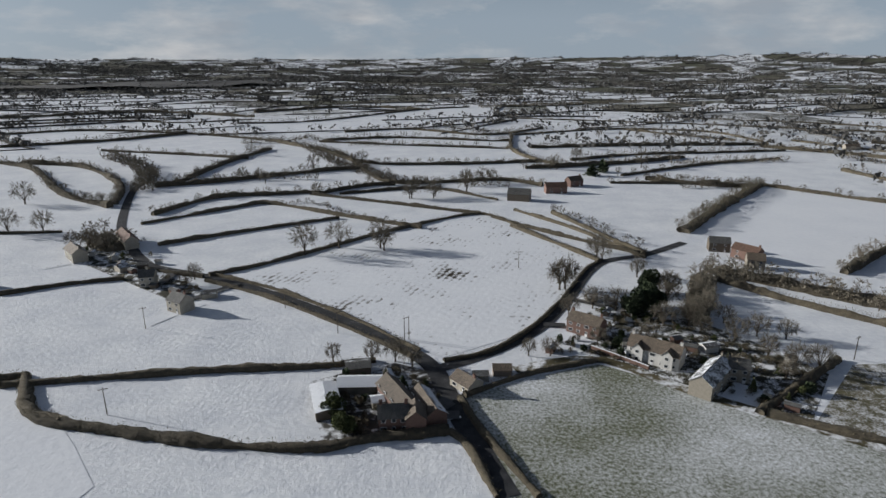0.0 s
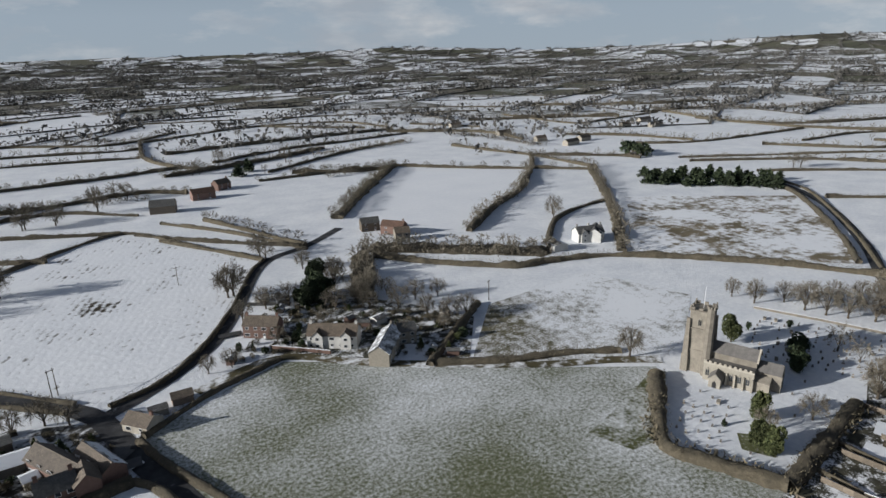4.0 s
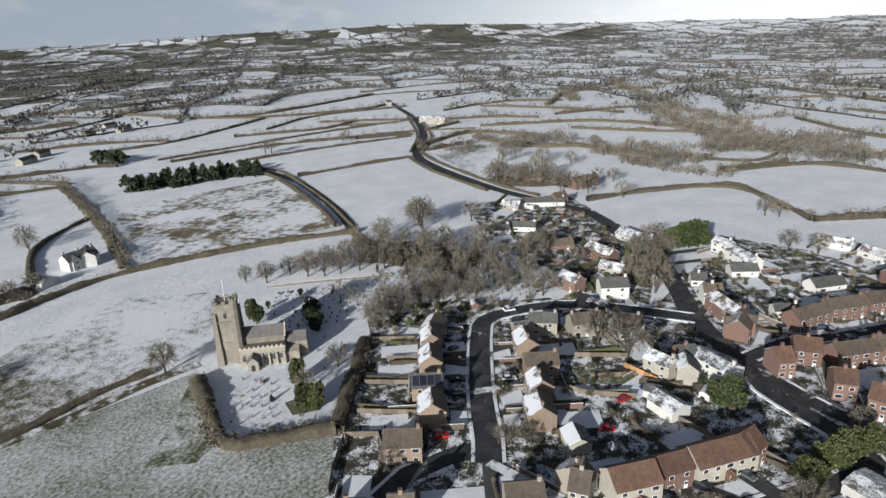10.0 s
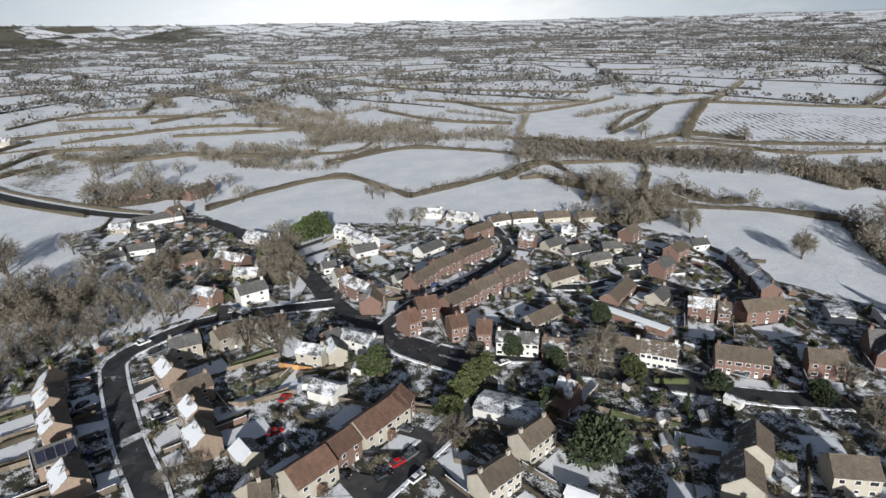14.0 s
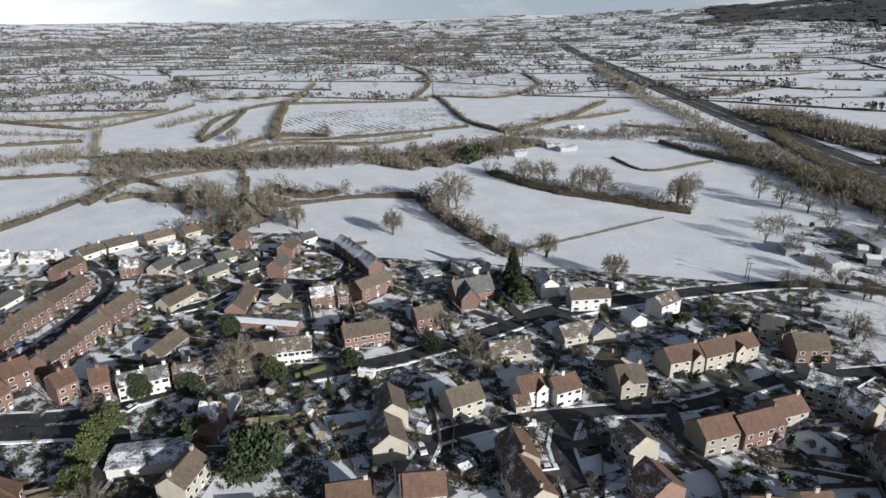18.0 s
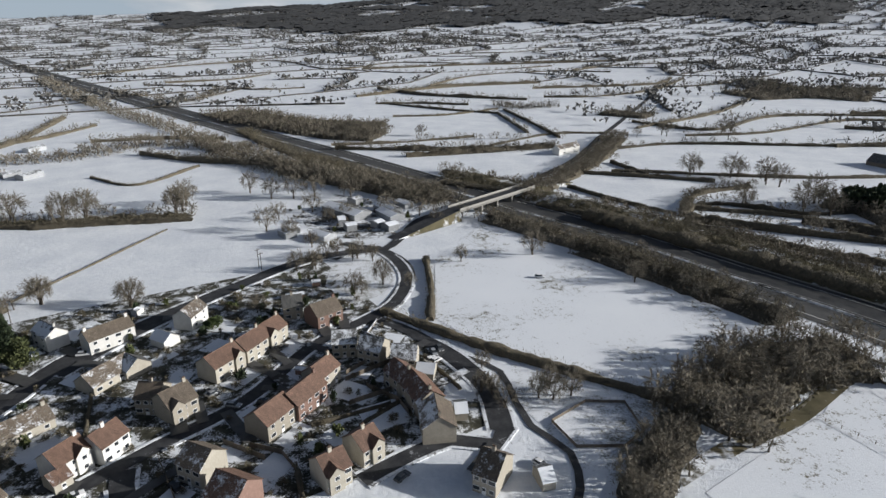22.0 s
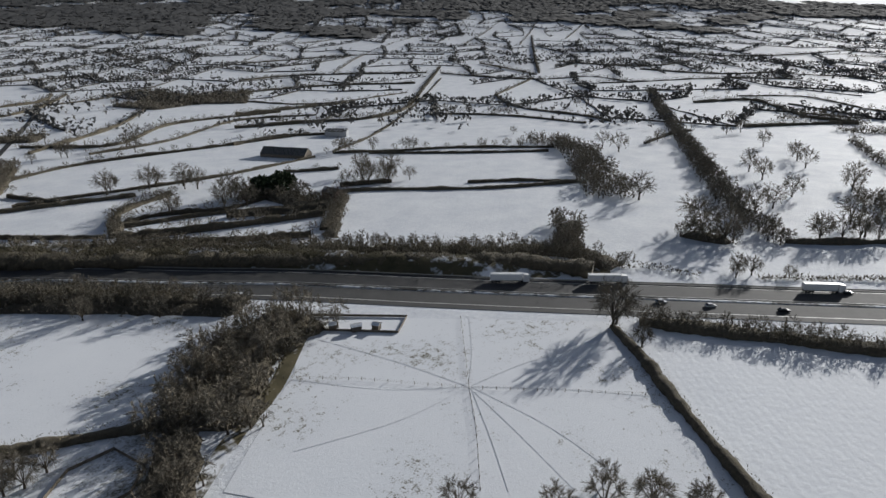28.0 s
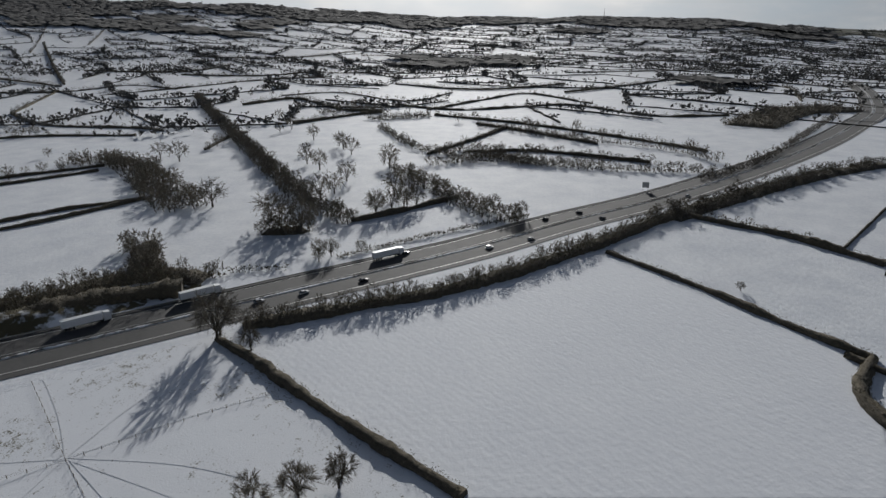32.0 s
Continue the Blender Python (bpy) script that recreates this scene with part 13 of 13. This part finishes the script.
low_wall([(138.8, -176.9), (128.9, -175.1)], 1.7, 0.18, 'brick', label='garden boundary between house plots')
hedge([(143.2, -177.8), (152.0, -179.4)], 1.4, 1.9, 'rough garden hedge dusted with snow')
low_wall([(151.2, -180.5), (156.3, -171.9)], 1.7, 0.18, 'wood', label='garden boundary between house plots')
hedge([(149.1, -184.0), (144.5, -191.7)], 1.1, 1.9, 'bare brown garden hedge between plots')
hedge([(185.3, -202.3), (180.7, -212.3)], 1.1, 1.5, 'bare brown garden hedge between plots')
low_wall([(110.5, -176.4), (103.2, -171.2)], 1.7, 0.18, 'brick', label='garden boundary between house plots')
hedge([(114.6, -179.3), (122.0, -184.5)], 0.8, 1.1, 'bare brown garden hedge between plots')
hedge([(100.5, -190.7), (92.3, -184.9)], 1.1, 1.9, 'rough garden hedge dusted with snow')
scatter([(172.5, -15.8), (185.1, 33.8), (122.6, 16.9), (108.8, -33.6), (94.5, -94.5), (121.1, -144.2), (180.1, -187.7), (251.8, -175.5), (287.3, -118.1), (304.1, -62.1), (224.9, -22.3)], 380, 11, (9, 0.8, 1.6, 0.8))
scatter([(201.5, -140.5), (135.9, -72.0), (13.5, -113.7), (-43.8, -136.1), (-24.9, -197.9), (-8.8, -245.5), (89.4, -224.1), (171.1, -196.0)], 400, 12, (9, 0.7, 1.8, 0.8))
scatter([(362.6, 59.2), (346.9, 7.8), (248.8, -25.3), (218.9, -4.2), (277.9, 53.7)], 150, 13, (7, 1.5, 1.5, 1))
scatter([(28.0, 197.7), (60.1, 250.4), (83.5, 223.0), (116.3, 191.8), (98.8, 159.1), (52.7, 193.7)], 150, 14, (8, 1, 3, 0.8))
scatter([(-218.9, 312.4), (-187.8, 324.4), (-111.6, 253.5), (-127.1, 242.8)], 40, 15, (5, 2, 2, 1))
scatter([(13.9, -340.3), (-16.8, -374.6), (-63.7, -342.9), (-46.7, -286.9), (-10.7, -292.9)], 40, 16, (5, 1, 1, 1))
scatter([(-46.4, 170.7), (-27.1, 186.2), (-7.5, 172.3), (-6.5, 150.7), (-37.0, 144.1)], 60, 17, (6, 1, 2, 0.3))

# paddock fences and tracks in the snow
post_fence([(-191.0, -86.2), (-169.5, -74.9), (-147.9, -63.7), (-130.8, -54.1), (-109.1, -43.7)])
post_fence([(-126.4, -120.4), (-137.8, -95.1), (-147.9, -63.7), (-159.1, -37.6), (-170.2, -8.7)])
road([(-149.1, -64.2), (-170.4, -72.6), (-193.2, -83.8)], 0.28, 'narrow track trodden through the snow', 'snow_track', 'snow_track', 'track', -0.1)
road([(-149.1, -64.2), (-126.3, -51.7), (-109.1, -43.7)], 0.22, 'narrow track trodden through the snow', 'snow_track', 'snow_track', 'track', -0.1)
road([(-149.1, -64.2), (-136.4, -86.2), (-128.7, -114.7)], 0.28, 'narrow track trodden through the snow', 'snow_track', 'snow_track', 'track', -0.1)
road([(-149.1, -64.2), (-160.3, -38.0), (-169.4, -9.5)], 0.34, 'narrow track trodden through the snow', 'snow_track', 'snow_track', 'track', -0.1)
road([(-149.1, -64.2), (-133.4, -42.6), (-118.9, -23.7)], 0.28, 'narrow track trodden through the snow', 'snow_track', 'snow_track', 'track', -0.1)
road([(-149.1, -64.2), (-126.9, -73.1), (-111.9, -83.4), (-101.4, -91.6)], 0.28, 'narrow track trodden through the snow', 'snow_track', 'snow_track', 'track', -0.1)
road([(-153.9, -124.2), (-152.5, -91.7), (-149.1, -64.2)], 0.34, 'narrow track trodden through the snow', 'snow_track', 'snow_track', 'track', -0.1)
road([(-149.1, -64.2), (-172.0, -52.4), (-200.1, -31.1)], 0.28, 'narrow track trodden through the snow', 'snow_track', 'snow_track', 'track', -0.1)
road([(-148.0, -62.8), (-127.9, -48.4), (-112.0, -37.8)], 0.28, 'narrow track trodden through the snow', 'snow_track', 'snow_track', 'track', -0.1)
road([(-149.4, -63.5), (-139.8, -35.3), (-125.3, -10.8)], 0.34, 'narrow track trodden through the snow', 'snow_track', 'snow_track', 'track', -0.1)
road([(465.4, 188.1), (423.4, 162.4), (394.8, 142.5)], 0.22, 'narrow track trodden through the snow', 'snow_track', 'snow_track', 'track', -0.1)
tree(-209.5, -34.1, 19.0, 1.0, 'broad bare oak casting a long shadow on snow')
lawns()
driveways()
pavements()
tree(34.5, -389.3, 14.3, 1.0, 'bare tree beside yards near the motorway')
tree(21.2, -372.9, 14.3, 1.0, 'bare tree beside yards near the motorway')
tree(8.2, -370.7, 15.6, 1.0, 'bare tree beside yards near the motorway')
tree(-4.3, -372.3, 14.3, 1.0, 'bare tree beside yards near the motorway')
tree(-19.8, -386.5, 14.3, 1.0, 'bare tree beside yards near the motorway')
tree(21.7, -310.8, 13.0, 1.0, 'bare tree beside yards near the motorway')
tree(9.7, -296.6, 10.5, 1.0, 'bare tree beside yards near the motorway')
tree(-42.7, -332.5, 11.7, 1.0, 'bare tree beside yards near the motorway')
tree(-54.5, -346.3, 11.7, 1.0, 'bare tree beside yards near the motorway')
tree(-58.9, -319.9, 11.7, 1.0, 'bare tree beside yards near the motorway')
tree(-2.0, -339.0, 11.7, 1.0, 'bare tree beside yards near the motorway')
tree(-25.3, -363.6, 13.0, 1.0, 'bare tree beside yards near the motorway')
tree(-37.4, -373.5, 13.0, 1.0, 'bare tree beside yards near the motorway')
tree(41.6, 233.2, 9.5, 1.0, 'bare garden tree beside cottages')
tree(52.5, 240.2, 10.5, 1.0, 'bare garden tree beside cottages')
tree(61.7, 238.6, 10.5, 1.0, 'bare garden tree beside cottages')
tree(76.3, 223.6, 10.5, 1.0, 'bare garden tree beside cottages')
tree(86.7, 224.6, 11.6, 1.0, 'bare garden tree beside cottages')
tree(98.6, 211.2, 10.5, 1.0, 'bare garden tree beside cottages')
tree(104.7, 198.2, 9.5, 1.0, 'bare garden tree beside cottages')
tree(109.8, 189.3, 10.5, 1.0, 'bare garden tree beside cottages')
tree(48.0, 206.5, 7.4, 1.0, 'bare garden tree beside cottages')
tree(70.0, 194.4, 7.4, 1.0, 'bare garden tree beside cottages')
tree(88.0, 184.5, 8.4, 1.0, 'bare garden tree beside cottages')
tree(94.5, 231.0, 11.6, 1.0, 'bare garden tree beside cottages')
tree(84.0, 244.6, 11.6, 1.0, 'bare garden tree beside cottages')
scatter([(202.3, 85.3), (215.7, 58.5), (221.7, 28.9), (236.3, -11.4), (204.7, -11.1), (178.8, 73.8)], 60, 21, (8, 1, 2, 0.2))
scatter([(268.7, 107.4), (261.3, 20.3), (301.6, -14.4), (239.0, -11.4), (212.0, 80.7)], 90, 22, (8, 1, 2, 0.2))

# the country beyond
far_country()
tagged(new("distant_hedges", mesh_of("distant_hedges", DISTANT[0], DISTANT[1], [M["hedge_core"], M["hedge"]], "core", DISTANT[2])), "bare field hedges on the snowy farmland beyond the village", "hedge", kind="stuff")
tagged(new("distant_trees", mesh_of("distant_trees", GROVE[0], GROVE[1], [M["bark"], M["twig"]], False, GROVE[2])), "bare trees standing in the distant snowy fields", "trees", kind="stuff")

# mast on the ridge
mast = new("radio_mast")
mast.matrix_basis = pose(-4040, 2030, rise(-4040, 2030))
tagged(mast, "tall grey radio mast on the wooded ridge", "mast")
part("lower_tower", Shape().tube((0, 0, -5), (0, 0, 42), 2.2, 1.4, 6).mesh("lower_tower", M["concrete"]), mast)
part("aerial", Shape().tube((0, 0, 42), (0, 0, 66), 0.9, 0.5, 6).mesh("aerial", M["concrete"]), mast)
